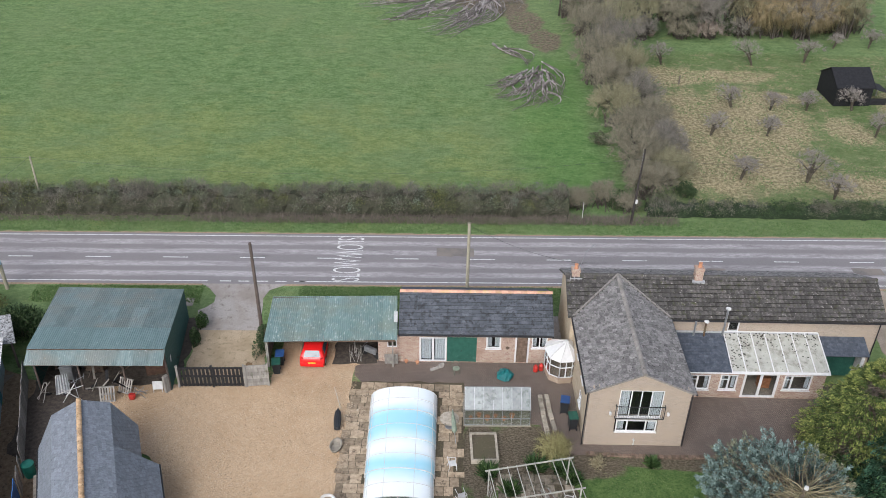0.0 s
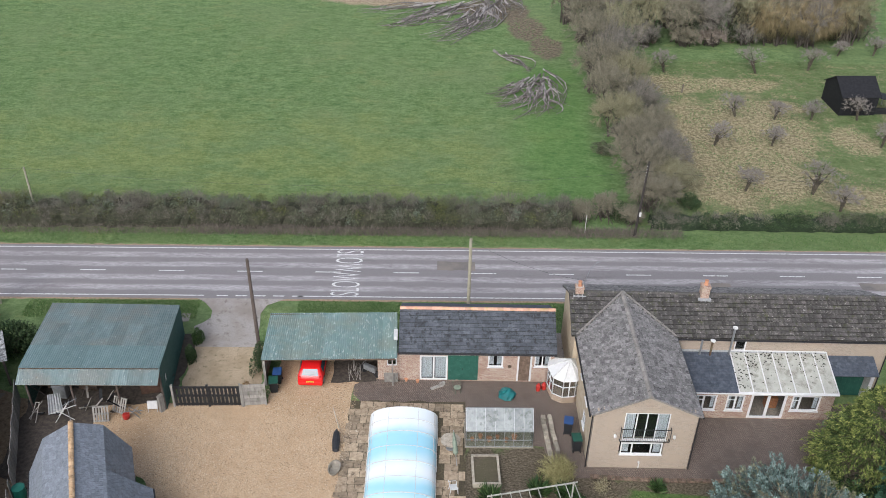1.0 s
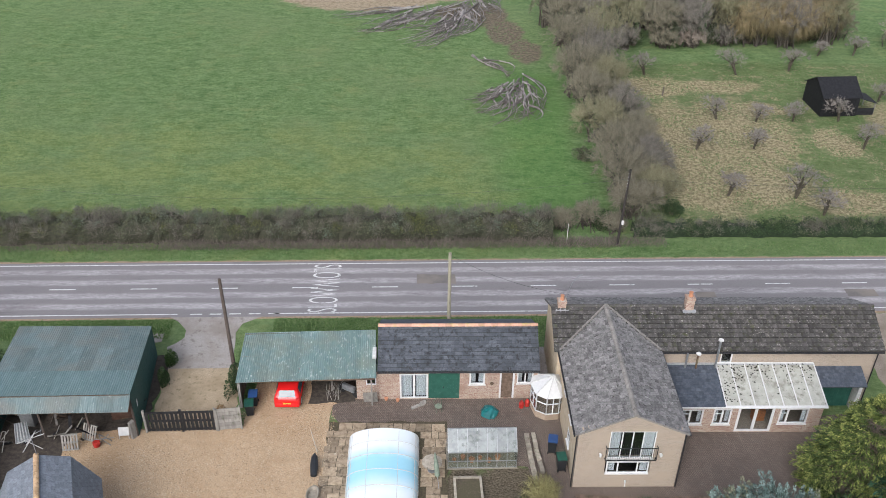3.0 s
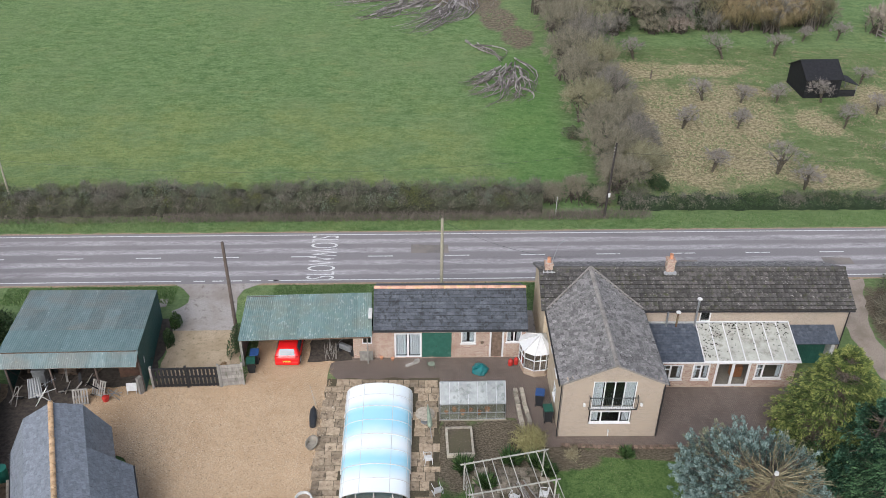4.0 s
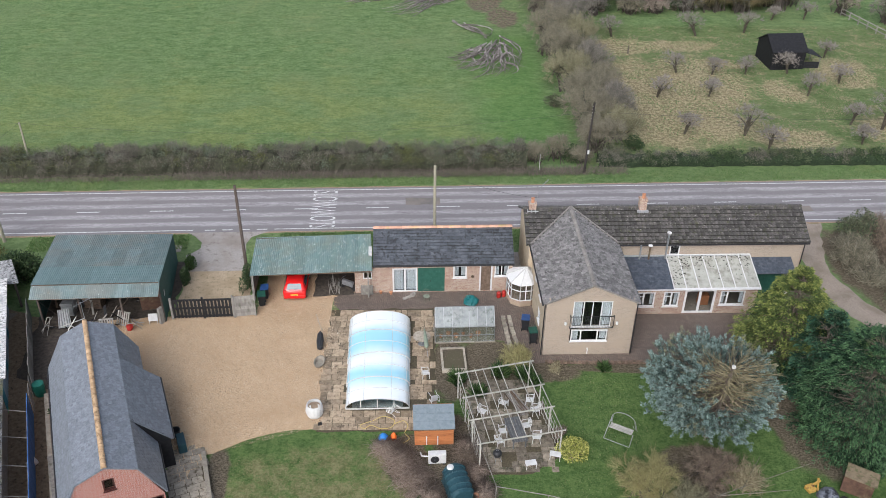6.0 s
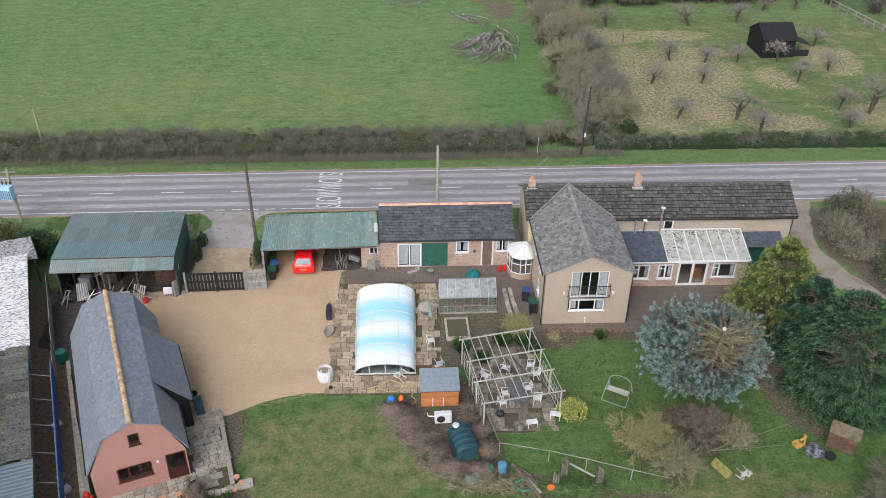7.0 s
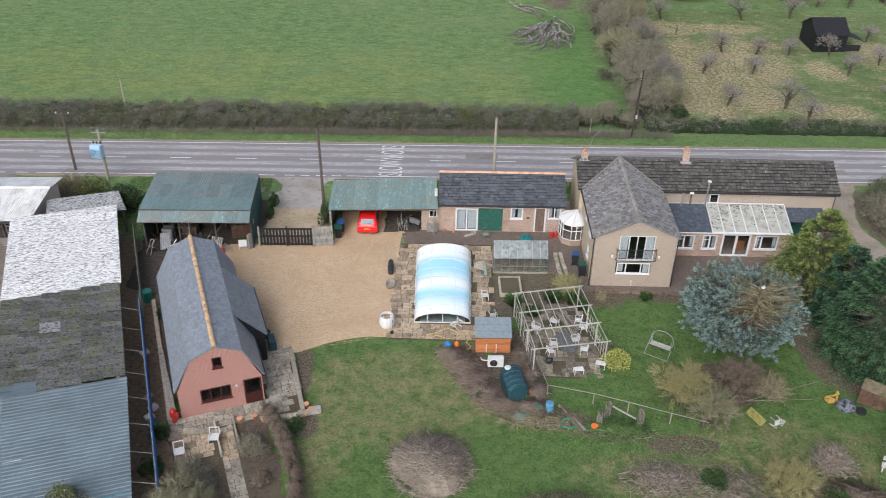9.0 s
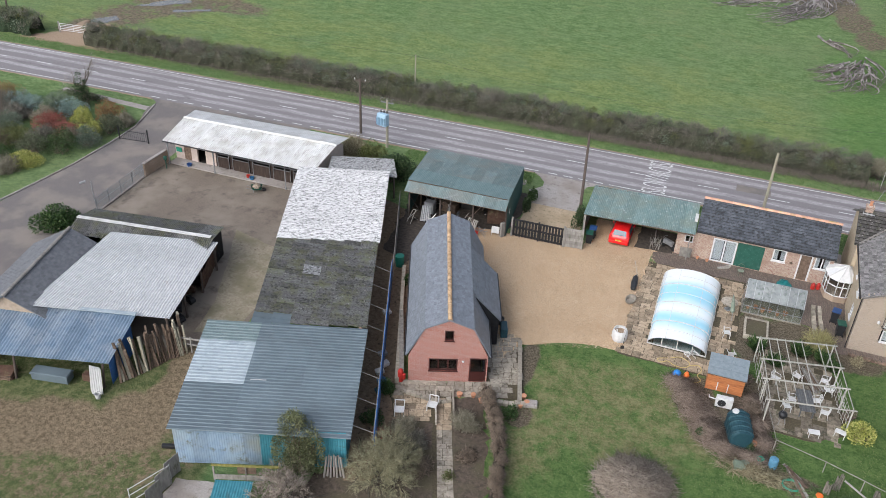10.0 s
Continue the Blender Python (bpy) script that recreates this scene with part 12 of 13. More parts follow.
def cypress(x, y, h, r, seed, mats, label, nb=420, tilt=0.5, rise=0.0, slim=1.0, prof_r=(0.80, 1.0, 0.92, 0.70, 0.38, 0.05)):
    """A dense conical conifer: tiers of boughs, each hung with flat fan-shaped sprays of fine scale leaves. rise: how far the sprays turn up."""
    q = rs(seed)
    t = thing("conifer", (x, y), 0, label, "tree", "conifers")
    part("trunk", tube(fresh(), (0, 0, 0), (0, 0, h * 0.9), 0.22, 0.04, 8), M["bark"], t)
    tiers = int(h * 1.9)
    lev = np.floor(q.rand(nb) ** 1.25 * tiers)
    bz = np.clip((lev + 0.5 + q.normal(size=nb) * 0.13) / tiers, 0.03, 1.0)
    ba = q.uniform(0, math.tau, nb)
    R_ = r * np.interp(bz, [0, 0.14, 0.35, 0.6, 0.85, 1.0], prof_r) * (0.90 + 0.10 * np.sin(ba * 3 + lev * 1.9 + seed)) * q.uniform(0.78, 1.12, nb)
    o = np.column_stack([np.cos(ba), np.sin(ba), np.zeros(nb)])
    tip = o * R_[:, None] + np.column_stack([np.zeros((nb, 2)), bz * h - (0.10 - 0.25 * rise) * R_])
    tip[:, 2] = np.maximum(tip[:, 2], 0.25)
    root = np.column_stack([np.zeros((nb, 2)), np.clip(bz * h - 0.12 * R_, 0.3, h * 0.9)])
    cloud(*frusta(root, tip, 0.035 * np.ones(nb), 0.010 * np.ones(nb), 4), "branch_mass", M["bark"], t)
    # each bough ends in a drooping pad of overlapping fans: inner leaves darkened to give the shade between clumps,
    # fresh pale ones at the tips
    fans = 6
    f = np.repeat(np.arange(nb), fans)
    k_ = np.tile(np.arange(fans), nb)
    side = np.column_stack([-np.sin(ba), np.cos(ba), np.zeros(nb)])
    pale = q.normal(size=nb)
    at = tip[f] - o[f] * (np.array([0.15, 0.3, 0.3, 0.62, 0.62, 0.95])[k_] * np.clip(R_[f] * 0.42, 0.4, 1.0))[:, None] + side[f] * (np.array([0.0, 0.3, -0.3, 0.42, -0.42, 0.0])[k_] * np.clip(R_[f] * 0.42, 0.35, 1.0))[:, None]
    at[:, 2] += 0.10 * np.clip(R_[f] * 0.4, 0.3, 1.0) * (np.abs(k_ - 2.5) < 2.6) + q.normal(size=nb * fans) * 0.03
    swing = np.array([0.0, 0.5, -0.5, 0.8, -0.8, 0.0])[k_] + q.normal(size=nb * fans) * 0.15
    ca, sa = np.cos(ba[f] + swing), np.sin(ba[f] + swing)
    ax = unit(np.column_stack([ca, sa, -0.25 + rise + q.normal(size=nb * fans) * 0.10]) + np.clip(bz[f] - 0.7, 0, 1)[:, None] * np.array([[0, 0, 2.0]]))
    sd = unit(np.cross(ax, np.array([[0, 0, 1.0]])))
    L = np.clip(R_[f] * 0.34, 0.32, 0.85) * q.uniform(0.8, 1.25, nb * fans)
    m = 54
    gold = (tip[f][:, 0] * -0.10 + at[:, 2] / h + q.normal(size=nb)[f] * 0.12) > tilt
    for j, (old, young) in enumerate(mats):
        ids = np.nonzero(gold if j else ~gold)[0] if len(mats) > 1 else np.arange(nb * fans)
        i = np.repeat(ids, m)
        u = 1 - q.rand(len(i)) ** 1.1
        lat = q.uniform(-1, 1, len(i)) * 0.40 * (1.04 - u) ** 0.8
        pt = at[i] + ax[i] * (u * L[i])[:, None] + sd[i] * (lat * L[i])[:, None]
        pt[:, 2] += q.normal(size=len(i)) * 0.035 - (0.30 - 0.35 * rise) * (u * u + np.abs(lat)) * L[i]
        pt[:, 2] = np.maximum(pt[:, 2], 0.12)
        w = unit(ax[i] * 0.9 + sd[i] * (np.sign(lat) * 0.5)[:, None] + q.normal(size=(len(i), 3)) * 0.22 - np.array([0, 0, 0.15 - rise * 0.5])) * (q.uniform(0.10, 0.20, len(i)) * slim)[:, None]
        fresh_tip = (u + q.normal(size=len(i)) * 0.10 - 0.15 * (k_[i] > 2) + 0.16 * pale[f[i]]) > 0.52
        # old is the inner tone, darkened as shade; young is the fresh growth
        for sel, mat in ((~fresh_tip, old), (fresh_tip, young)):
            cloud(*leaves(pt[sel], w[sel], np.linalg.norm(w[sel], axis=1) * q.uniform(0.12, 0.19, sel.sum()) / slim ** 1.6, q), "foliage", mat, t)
    return t


spruce_tree(71)
cypress(25.6, 40.7, 7.4, 3.35, 72, ((M["cypress_inner_shade"], M["cypress_green"]), (M["cypress_gold_inner_shade"], M["cypress_gold"])), "golden-green conifer beside the house", 250, 0.30, 0.18, 1.25, (0.85, 1.0, 0.90, 0.66, 0.36, 0.04))
cypress(27.3, 32.5, 8.2, 3.6, 73, ((M["cypress_inner_shade"], M["cypress_green"]),), "dense deep green cypress tree", 300, prof_r=(0.85, 1.0, 0.98, 0.90, 0.66, 0.28))
cypress(26.4, 37.0, 6.6, 2.2, 74, ((M["cypress_inner_shade"], M["cypress_blue"]),), "bluish green cypress between two taller ones", 120, prof_r=(0.85, 1.0, 0.96, 0.84, 0.55, 0.15))

# scrub where the field hedge ends
for x, y, r_, h_, sd_ in ((10.6, 70.6, 1.6, 2.3, 601), (13.0, 71.2, 1.7, 2.7, 602), (15.4, 70.4, 1.3, 1.9, 603)):
    hazy_tree("bare_bush", x, y, r_, h_, 5000, M["thicket_twig"], "tangled leafless scrub at the hedge's end", sd_, "bare shrubs", length=0.6, width=0.0085, low=0.0, foot_r=0.3, category="shrub")

# shrubs of the garden
hazy_tree("yellow_stemmed_shrub", 12.9, 27.4, 2.5, 2.9, 9000, M["yellow_twig"], "large shrub with bare yellow stems", 81, "bare shrubs", length=0.6, width=0.0085, low=0.0, foot_r=0.3, category="shrub")
hazy_tree("brown_shrub", 14.6, 25.8, 2.1, 2.3, 6000, M["olive_twig"], "bare olive-brown shrub at the fence corner", 82, "bare shrubs", length=0.55, width=0.0085, low=0.0, foot_r=0.3, category="shrub")
hazy_tree("brown_shrub", 16.9, 28.6, 2.1, 2.5, 6000, M["brown_twig"], "bare reddish-brown shrub under the spruce", 83, "bare shrubs", length=0.55, width=0.0085, low=0.0, foot_r=0.3, category="shrub")
twiggy_shrub("brown_shrub", 18.9, 28.4, 1.7, 2.1, 500, M["dead_wood"], "pale dead shrub under the spruce", 84)
hazy_tree("yellow_stemmed_shrub", 17.4, 19.2, 1.8, 3.3, 5000, M["yellow_twig"], "tall yellowish bare shrub in the rough grass", 85, "bare shrubs", length=0.8, width=0.0085, low=0.0, foot_r=0.2, category="shrub")
hazy_tree("bare_bush", 26.8, 22.2, 3.5, 3.4, 13000, M["thicket_twig"], "large grey-brown leafless bush", 86, "bare shrubs", length=0.7, width=0.0085, low=0.0, foot_r=0.3, category="shrub")
twiggy_shrub("bare_bush", 21.0, 22.0, 1.8, 1.8, 700, M["dry_stem"], "pale dry bush in the rough grass", 87)
leafy_shrub("evergreen_shrub", 13.6, 20.4, 0.9, 1.1, 1500, 0.16, M["laurel"], "dark green evergreen shrub in rough grass", 88)
leafy_shrub("evergreen_shrub", 20.6, 19.0, 1.1, 1.2, 1600, 0.16, M["laurel"], "green evergreen shrub among dead branches", 89)
leafy_shrub("yellow_shrub", 9.05, 30.9, 1.15, 1.4, 2600, 0.13, M["yellow_leaf"], "bright yellow variegated shrub at the pergola corner", 90)
twiggy_shrub("yellow_stemmed_shrub", 6.35, 39.6, 1.5, 1.7, 700, M["yellow_twig"], "golden-brown bare shrub behind the pergola", 91, 0.016)
for k, (x, y, r, h) in enumerate(((2.0, 37.6, 0.8, 1.0), (5.0, 38.3, 0.8, 1.0), (6.6, 38.1, 0.8, 1.0), (7.3, 37.4, 0.6, 0.8), (3.4, 36.4, 0.7, 0.9), (12.4, 39.0, 0.5, 0.6))):
    q = rs(300 + k)
    n = 260
    th = q.uniform(0, math.tau, n)
    w = np.column_stack([np.cos(th) * r, np.sin(th) * r, np.zeros(n)]) * q.uniform(0.5, 1.1, n)[:, None] + np.column_stack([np.zeros((n, 2)), h * q.uniform(0.4, 1.0, n)])
    t = thing("sword_leaf_plant", (x, y), 0, "dark green sword-leaved evergreen clump", "plant", "sword-leaved plants")
    cloud(*leaves(q.normal(size=(n, 3)) * np.array([0.12, 0.12, 0]), w, 0.06 * np.ones(n), q), "foliage", M["laurel"], t)
twiggy_shrub("dead_border_plant", 1.6, 33.5, 0.9, 0.9, 300, M["brown_twig"], "dead brown border plant by the pump shed", 92)
twiggy_shrub("dead_border_plant", 2.4, 30.4, 1.0, 1.0, 400, M["brown_twig"], "dead rusty border plant behind the tank", 93)
twiggy_shrub("dead_border_plant", 8.9, 38.9, 0.7, 0.7, 250, M["dead_wood"], "dry flower stems in the border", 94)
twiggy_shrub("dead_border_plant", 8.4, 32.6, 0.7, 0.8, 250, M["brown_twig"], "dead brown plant beside the trellis", 95)
leafy_shrub("small_evergreen", -0.5, 27.2, 0.35, 0.5, 300, 0.12, M["laurel"], "small dark evergreen in the border", 96)
leafy_shrub("ivy_clump", 2.6, 26.9, 0.35, 0.7, 350, 0.1, M["ivy_leaf"], "ivy growing on the oil tank's end", 97)


def mat_of_stems(name, x, y, r, h, n, material, label, seed, r2=None, lie=0.5, length=0.7, thick=0.018):
    """A heap of cut or fallen stems, mostly lying."""
    q = rs(seed)
    a = q.normal(size=(n, 2)) * 0.45
    rad = np.hypot(a[:, 0], a[:, 1])
    a /= np.maximum(1, rad)[:, None]
    rad = np.minimum(rad, 1)
    z = h * (1 - rad ** 2) * q.rand(n) ** 0.5
    base = np.column_stack([a[:, 0] * r, a[:, 1] * (r2 or r), z])
    th = q.uniform(0, math.tau, n)
    w = unit(np.column_stack([np.cos(th), np.sin(th), q.uniform(-0.1, lie, n)])) * (length * q.uniform(0.5, 1.4, n))[:, None]
    w[:, 2] = np.where(base[:, 2] + w[:, 2] < 0.02, 0.05, w[:, 2])
    t = thing(name, (x, y), 0, label, "brush heap", "brush heaps")
    cloud(*spikes(base, w, thick * q.uniform(0.7, 1.6, n), q), "stem_mass", material, t)
    m = fresh()
    lathe(m, [(0.92, 0.0), (0.8, 0.3), (0.55, 0.62), (0.25, 0.8), (0.03, 0.84)], 18)
    for v in m.verts:
        k_ = 1 + 0.12 * math.sin(3 * math.atan2(v.co.y, v.co.x) + seed)
        v.co = Vector((v.co.x * r * k_, v.co.y * (r2 or r) * k_, v.co.z * h))
    if h > 0.4:
        part("heart", m, M["dead_stems"], t)
    return t


mat_of_stems("brush_heap", -3.5, 20.9, 2.5, 1.15, 5200, M["dry_stem"], "round heap of pale cut stems on the lawn", 401)
mat_of_stems("brush_heap", 4.4, 16.6, 3.6, 1.2, 4200, M["dead_wood"], "broad heap of pale straw and cut stems", 402, 2.4)
mat_of_stems("brush_heap", 10.8, 20.4, 2.8, 0.28, 1300, M["dry_stem"], "flattened pinkish brush in the rough grass", 403, 1.6)
mat_of_stems("brush_heap", 14.6, 19.8, 2.2, 0.3, 900, M["dry_stem"], "flattened dry brush in the rough grass", 404)
mat_of_stems("branch_pile", 21.8, 19.2, 1.7, 0.8, 500, M["brown_twig"], "pile of cut reddish branches", 405, 1.2, 0.3, 1.6)
for k, (x, y, r, r2) in enumerate(((-2.6, 31.5, 0.9, 0.8), (-1.7, 30.4, 1.2, 1.2), (-0.9, 29.0, 1.3, 1.3), (0.0, 27.6, 1.3, 1.2), (1.0, 26.5, 1.2, 0.9), (2.5, 31.3, 0.7, 1.2), (2.9, 29.6, 0.7, 1.2), (3.3, 27.9, 0.7, 1.1), (3.0, 26.2, 1.1, 0.7))):
    mat_of_stems("stem_litter", x, y, r, 0.34, 1100, M["litter_stem"], "flattened pinkish-brown dead stems in the border", 480 + k, r2, 0.25, 0.8, 0.011)
mat_of_stems("stem_litter", 3.2, 25.2, 2.4, 0.25, 1200, M["dead_wood"], "flattened stems along the garden fence", 407, 0.9)
mat_of_stems("stem_litter", 8.2, 24.6, 2.6, 0.25, 900, M["grass_blade"], "weeds and stems along the garden fence", 408, 0.9)
q_ = rs(77)
b = fresh()
for p, w_ in (((16.6, 27.0, 0.5), (23.4, 29.3, 1.0)), ((17.2, 27.2, 0.5), (21.6, 27.6, 0.5)), ((18.6, 27.6, 0.5), (20.2, 29.6, 1.2)), ((15.2, 24.6, 0.1), (16.0, 25.9, 1.0))):
    tube(b, p, w_, 0.04, 0.015, 6)
single("fallen_branch", b, M["rotten_wood"], (0, 0), 0, "long fallen greenish branch across the shrubs", "branch")

# beds by the barn
hazy_tree("bare_bush", -17.4, 15.4, 2.8, 2.7, 12000, M["olive_twig"], "large pale olive leafless bush", 411, "bare shrubs", length=0.6, width=0.0085, low=0.0, foot_r=0.3, category="shrub")
hazy_tree("bare_bush", -22.0, 11.6, 2.5, 1.9, 7000, M["dry_stem"], "pale pinkish leafless shrub by the steel shed", 412, "bare shrubs", length=0.5, width=0.0085, low=0.0, foot_r=0.3, category="shrub")
twiggy_shrub("bare_bush", -18.1, 19.6, 1.2, 1.2, 700, M["thicket_twig"], "grey-green dead plants in the bed", 413)
twiggy_shrub("bare_bush", -16.9, 18.9, 1.1, 1.1, 700, M["hedge_twig"], "dark leafless shrub beside the path", 422)
twiggy_shrub("bare_bush", -16.0, 16.9, 1.3, 1.2, 700, M["brown_twig"], "tangled dead stems beside the path", 423)
twiggy_shrub("bare_bush", -14.7, 21.5, 1.2, 1.3, 900, M["thicket_twig"], "grey-green dead perennials in the bed", 414)
twiggy_shrub("bare_bush", -13.5, 19.2, 1.0, 0.7, 400, M["brown_twig"], "dry perennials in the bed", 415)
leafy_shrub("evergreen_shrub", -14.0, 17.2, 0.5, 0.5, 300, 0.1, M["olive_leaf"], "small pale green plant in the bed", 424)
leafy_shrub("evergreen_shrub", -20.6, 22.4, 0.7, 1.1, 900, 0.14, M["laurel"], "green shrub in the passage end", 416)
leafy_shrub("evergreen_shrub", -20.2, 19.6, 0.8, 1.0, 900, 0.14, M["laurel"], "dark green shrub by the blue fence", 417)
leafy_shrub("evergreen_shrub", -12.3, 23.6, 0.7, 0.8, 700, 0.14, M["laurel"], "green shrub at the dead hedge's end", 418)
leafy_shrub("evergreen_shrub", -19.3, 18.6, 0.5, 0.6, 400, 0.1, M["red_leaf"], "dark purplish low shrub in the bed", 419)
strip_hedge("dead_hedge", [(-14.4, 24.7), (-13.4, 23.3), (-12.1, 20.8), (-11.3, 18.5), (-10.8, 16.0), (-10.6, 13.0)], 0.9, 1.3, 26000, ((M["brown_twig"], False), (M["brown_twig"], False)), "clipped brown leafless garden hedge", 420, "hedge_core", 0.08, rough_top=0.02, per=16, size=0.26, width_tw=0.012)
leafy_shrub("olive_tree", -22.5, 14.3, 1.75, 5.0, 16000, 0.12, M["olive_soft"], "bushy olive-green evergreen tree by the shed", 421, "tree", "evergreens")

# near the gate, the carport and the transformer
leafy_shrub("ivy_bush", -19.2, 49.3, 0.4, 1.7, 1400, 0.14, M["ivy_leaf"], "ivy bush against the green shed's side", 431)
leafy_shrub("ivy_bush", -19.3, 51.4, 0.45, 1.5, 1200, 0.14, M["laurel"], "evergreen bush at the shed's back corner", 432)
leafy_shrub("ivy_bush", -14.3, 49.3, 0.55, 1.9, 1500, 0.14, M["ivy_leaf"], "narrow ivy-clad bush beside the carport", 433, r2=2.2)
leafy_shrub("ivy_bush", -14.6, 46.4, 0.4, 0.9, 500, 0.12, M["orange_leaf"], "small russet shrub by the fence", 434)
leafy_shrub("ivy_bush", -32.6, 50.2, 2.3, 2.5, 4200, 0.2, M["ivy_leaf"], "ivy mound grown over the shed roof end", 435, r2=1.8)
leafy_shrub("ivy_bush", -36.2, 52.2, 1.8, 2.2, 1800, 0.2, M["olive_leaf"], "scrubby evergreen bush below the transformer", 436)
twiggy_shrub("bare_bush", -38.4, 52.3, 2.3, 2.4, 1100, M["dead_wood"], "pale leafless bush beside the stables", 437, 0.02)
leafy_shrub("evergreen_shrub", -30.0, 51.5, 1.2, 1.6, 1500, 0.18, M["hedge_leaf"], "scrub behind the green shed", 438)
leafy_shrub("laurel_bush", -54.6, 29.6, 2.0, 2.1, 4200, 0.2, M["laurel"], "dark green laurel bush by the store", 439)
leafy_shrub("evergreen_shrub", -24.3, 34.6, 0.6, 0.9, 800, 0.12, M["laurel"], "weeds at the foot of the old fence", 440)

# hedge and scrub along the side drive
dq = rs(46)
k = 0
for y0_ in (56.5, 54.2, 51.8, 49.2, 46.4, 43.4, 40.2):
    for x0_ in (37.2, 40.4, 43.8, 47.4, 51.4):
        x, y = x0_ + (50 - y0_) * 0.28 * (y0_ < 50) + dq.uniform(-0.9, 0.9), y0_ + dq.uniform(-0.8, 0.8)
        r, h = dq.uniform(1.7, 2.6), dq.uniform(1.6, 3.2)
        k += 1
        if k % 4 == 1:
            leafy_shrub("drive_shrub", x, y, r, h, 2600, 0.2, (M["ivy_leaf"], M["hedge_leaf"])[k % 2], "dull evergreen scrub beside the side drive", 450 + k, group="drive scrub")
        else:
            twiggy_shrub("drive_bush", x - 0.5, y, r * 1.15, h, 430, (M["hedge_twig"], M["thicket_twig"], M["brown_twig"], M["hedge_twig"], M["yellow_twig"])[k % 5], "tangled leafless bush beside the side drive", 450 + k, 0.024, "drive scrub", fine=5)

# garden of coloured shrubs by the stable drive
gq = rs(91)
for k, (x, y, r, h, mt, lab) in enumerate(((-69.0, 44.5, 1.5, 1.3, "red_leaf", "red-stemmed dogwood shrub"), (-66.6, 43.4, 1.4, 1.1, "red_leaf", "red-stemmed dogwood shrub"), (-66.6, 46.4, 1.1, 1.5, "yellow_leaf", "yellow conifer shrub"), (-63.9, 44.6, 1.0, 1.3, "yellow_leaf", "yellow rounded shrub"), (-71.4, 48.0, 1.7, 1.6, "grey_leaf", "pale green variegated shrub"), (-74.6, 47.0, 1.6, 1.7, "spruce", "blue-grey evergreen shrub"),
                                     (-69.0, 47.6, 1.5, 1.6, "spruce", "blue-green shrub"), (-76.6, 43.2, 1.8, 1.4, "brown_twig", "rusty brown shrub"), (-72.6, 42.2, 1.5, 1.4, "grey_leaf", "grey-green shrub"), (-69.6, 40.2, 1.8, 1.7, "olive_leaf", "olive-green shrub"), (-66.6, 39.4, 1.7, 1.6, "hedge_leaf", "dark grey-green shrub"), (-64.2, 40.6, 1.6, 1.9, "laurel", "dark green shrub"), (-62.9, 42.9, 1.2, 1.6, "grey_leaf", "whitish-green shrub"),
                                     (-63.0, 46.2, 1.3, 1.5, "hedge_leaf", "dull brown-green shrub"), (-65.2, 48.6, 1.4, 1.6, "orange_leaf", "russet shrub"), (-72.2, 37.6, 2.0, 1.7, "hedge_leaf", "dark twiggy shrub"), (-68.4, 36.4, 1.8, 1.4, "laurel", "dark green shrub"), (-65.2, 37.0, 1.3, 1.1, "yellow_leaf", "low yellow-green shrub"), (-75.0, 39.6, 1.8, 1.6, "orange_leaf", "rusty orange shrub"), (-74.0, 34.2, 1.8, 1.4, "olive_leaf", "olive green shrub"), (-78.5, 37.0, 2.0, 1.6, "yellow_leaf", "yellow-green shrub"), (-79, 47.5, 2.0, 1.8, "orange_leaf", "rusty shrub"), (-79.5, 42, 2.0, 1.7, "grey_leaf", "grey-green shrub"))):
    leafy_shrub("garden_shrub", x, y, r * 1.35, h * 1.35, 3000, 0.14, M[mt], lab + " in the drive garden", 500 + k, group="drive garden shrubs")
t = bare_tree("ivy_tree", -69.4, 49.9, 5.6, 1.0, 540, "small leafless tree clad in dark ivy", M["apple_twig"], trunk_r=0.12, levels=4, kids=(5, 4, 4, 3), group="drive garden", tw=0.02)
leafy_shrub("ivy_clump", -69.4, 49.9, 1.0, 4.2, 3000, 0.13, M["ivy_leaf"], "ivy mass on the small tree's trunk", 541, group="drive garden")
leafy_shrub("low_hedge", -71.0, 51.8, 3.6, 0.8, 3000, 0.13, M["hedge_leaf"], "low dull hedge behind the verge", 542, group="drive garden", r2=0.8)


def sward(name, n, area, hgt, wide, material, label, seed):
    """Grass tufts over a part of the plan; area gives 1 where they may stand."""
    q = rs(seed)
    x0, x1, y0, y1, ok = area
    x, y = q.uniform(x0, x1, n), q.uniform(y0, y1, n)
    sel = ok(x, y)
    x, y = x[sel], y[sel]
    m = len(x)
    w = unit(np.column_stack([q.normal(size=(m, 2)) * 0.9, np.ones(m)])) * (hgt * q.uniform(0.4, 1.5, m))[:, None]
    ob = cloud(*leaves(np.column_stack([x, y, np.full(m, -0.03)]), w, wide * q.uniform(0.6, 1.5, m), q), name, material)
    return tagged(ob, label, "grass", kind="stuff")


def clumped(x, y, k, lim):
    v = np.sin(x * k + 1.7 * np.sin(y * k * 0.7)) + np.sin(y * k * 1.3 + 2.1 * np.sin(x * k * 0.6 + 1)) + 0.7 * np.sin((x + y) * k * 2.3)
    return v > lim


def in_lawn(x, y):
    a = (x > -12.0) & (x < 13.5) & (y < 31.6 - 0.12 * np.abs(x + 6)) & (y < 25.0 + (x < -1.2) * 9 - (x > 6) * 1.5) & ~((x < -9.8) & (y < 24)) & (np.hypot((x + 3.5) / 2.5, (y - 20.9) / 2.5) > 1)
    b = (x > 7.5) & (x < 15.5) & (y > 25.2) & (y < 38.4) & ~((x < 9.3) & (y > 29)) & (x + y * 0.2 < 21)
    return a | b


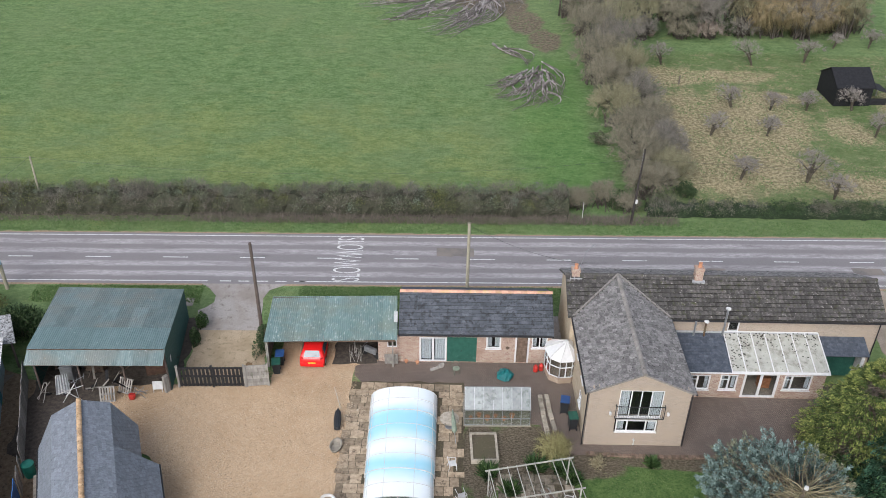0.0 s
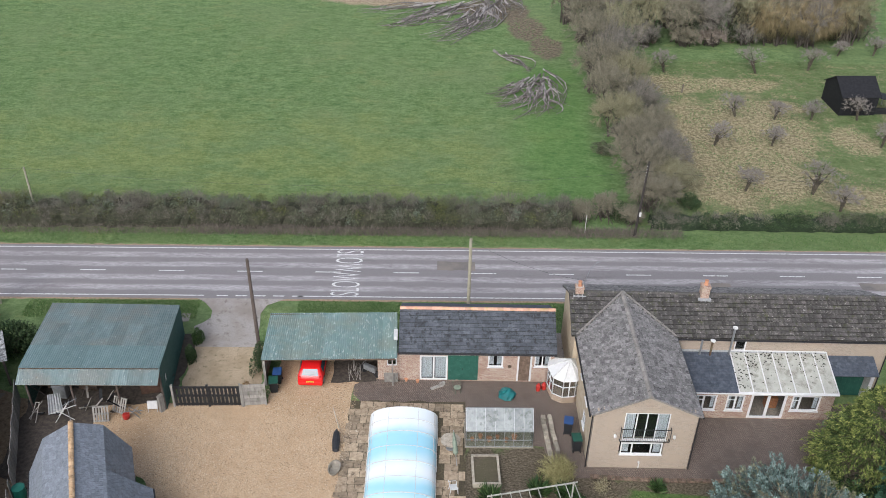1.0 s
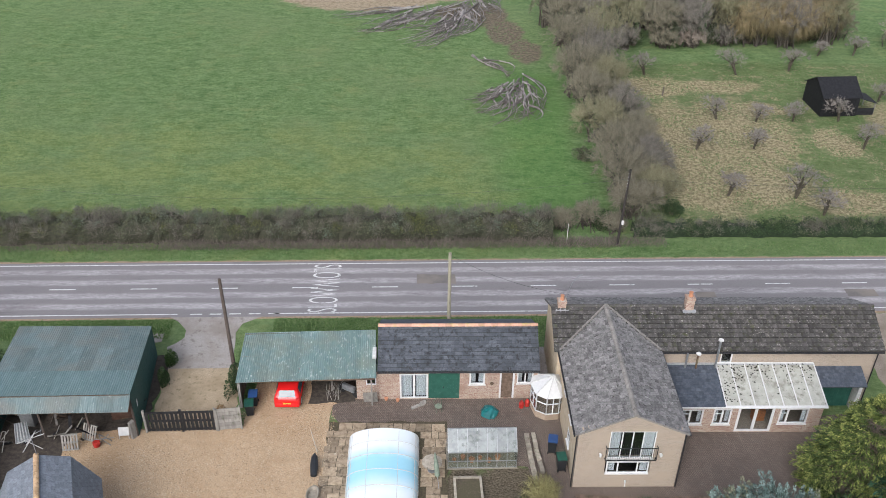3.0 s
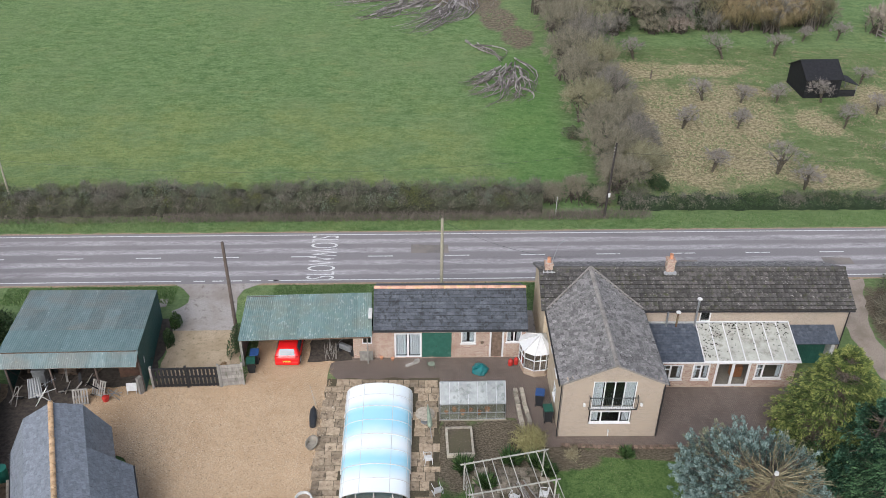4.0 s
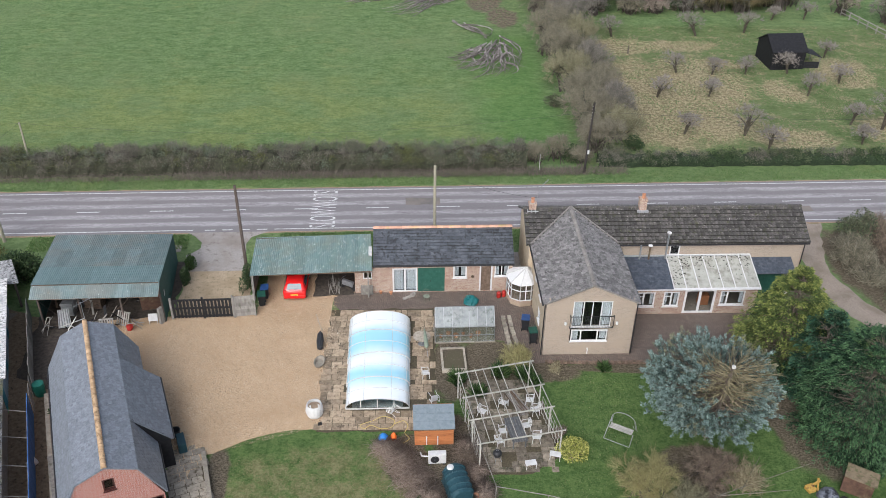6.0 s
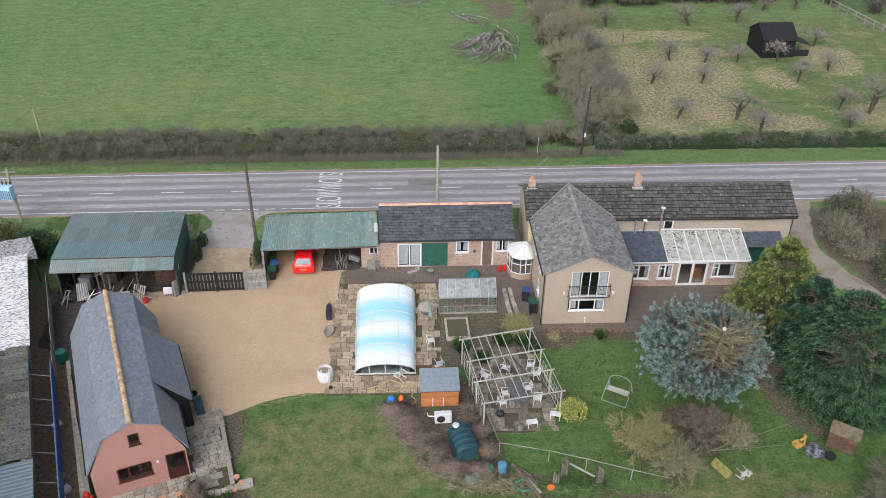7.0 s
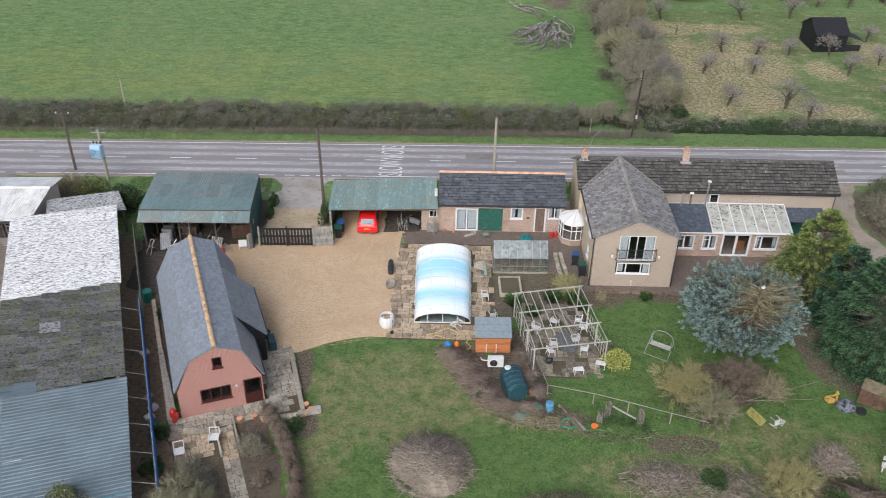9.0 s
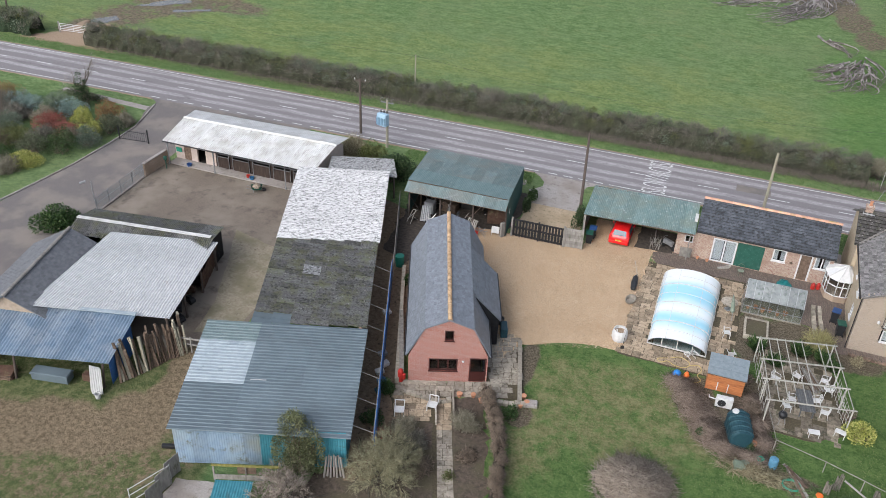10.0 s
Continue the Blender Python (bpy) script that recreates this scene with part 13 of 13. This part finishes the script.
sward("pasture_grass", 30000, (-70, 14, 72, 126, lambda x, y: clumped(x, y, 0.9, -0.6) & (x < 13.5)), 0.16, 0.035, M["grass_blade"], "rank tufted grass of the green field", 601)
sward("orchard_straw", 42000, (21, 62, 73, 108, lambda x, y: clumped(x, y, 0.55, 0.3) | (np.hypot((x - 27) / 7, (y - 86) / 11) < 1)), 0.15, 0.019, M["straw"], "pale dead stems in the orchard grass", 602)
sward("orchard_grass", 30000, (19, 62, 72, 112, lambda x, y: clumped(x, y, 0.7, -0.4)), 0.18, 0.035, M["grass_blade"], "green tufts between the orchard trees", 603)
sward("lawn_grass", 60000, (-12, 16, 12, 38.5, in_lawn), 0.075, 0.018, M["lawn_blade"], "short mown grass of the garden lawn", 604)
sward("rough_grass", 9000, (9, 30, 14, 28, lambda x, y: clumped(x, y, 1.1, -0.2) & (y < 24.5)), 0.28, 0.02, M["grass_blade"], "long rough grass behind the garden fence", 605)


# loose stones of the yard
def pebbles(name, n, x0, x1, y0, y1, ok, label, seed):
    q = rs(seed)
    x, y = q.uniform(x0, x1, n), q.uniform(y0, y1, n)
    sel = ok(x, y)
    x, y = x[sel], y[sel]
    m = len(x)
    a = q.uniform(0, math.tau, m)
    r = q.uniform(0.018, 0.042, m)
    c = np.column_stack([x, y, np.full(m, 0.012)])
    u = np.column_stack([np.cos(a), np.sin(a), np.zeros(m)]) * r[:, None]
    v = np.column_stack([-np.sin(a), np.cos(a), np.zeros(m)]) * (r * q.uniform(0.6, 1.0, m))[:, None]
    top = c + np.column_stack([np.zeros((m, 2)), r * q.uniform(0.6, 1.2, m)]) + u * 0.2
    vs = np.stack([c + u, c + v, c - u, c - v, top], 1).reshape(-1, 3)
    i = np.arange(m)[:, None] * 5
    f = np.concatenate([i + np.array([[0, 1, 4]]), i + np.array([[1, 2, 4]]), i + np.array([[2, 3, 4]]), i + np.array([[3, 0, 4]])], 1).reshape(-1, 3)
    return tagged(cloud(vs, f, name, M["gravel_stone"]), label, "gravel", kind="stuff")


pebbles("gravel_stone_scatter", 26000, -19, -7.0, 31, 47, lambda x, y: (y > 33.4 - (x + 7) * -0.35 - 0.0) & (x > -19 + (38 - np.minimum(y, 38)) * 0.36), "loose golden stones of the gravel yard", 611)

for k, (x, y, r, h) in enumerate(((-67.6, 41.6, 2.0, 1.9), (-70.8, 45.6, 1.8, 1.7), (-64.8, 42.6, 1.5, 1.8), (-73.6, 44.6, 2.0, 1.9), (-66.0, 35.4, 2.0, 1.7), (-70.6, 38.6, 2.2, 2.0), (-76.8, 46.2, 2.2, 2.0), (-62.6, 48.0, 1.4, 1.6))):
    twiggy_shrub("garden_bush", x, y, r, h, 800, (M["hedge_twig"], M["thicket_twig"], M["brown_twig"])[k % 3], "dark leafless bush in the drive garden", 560 + k, 0.02, "drive garden shrubs")
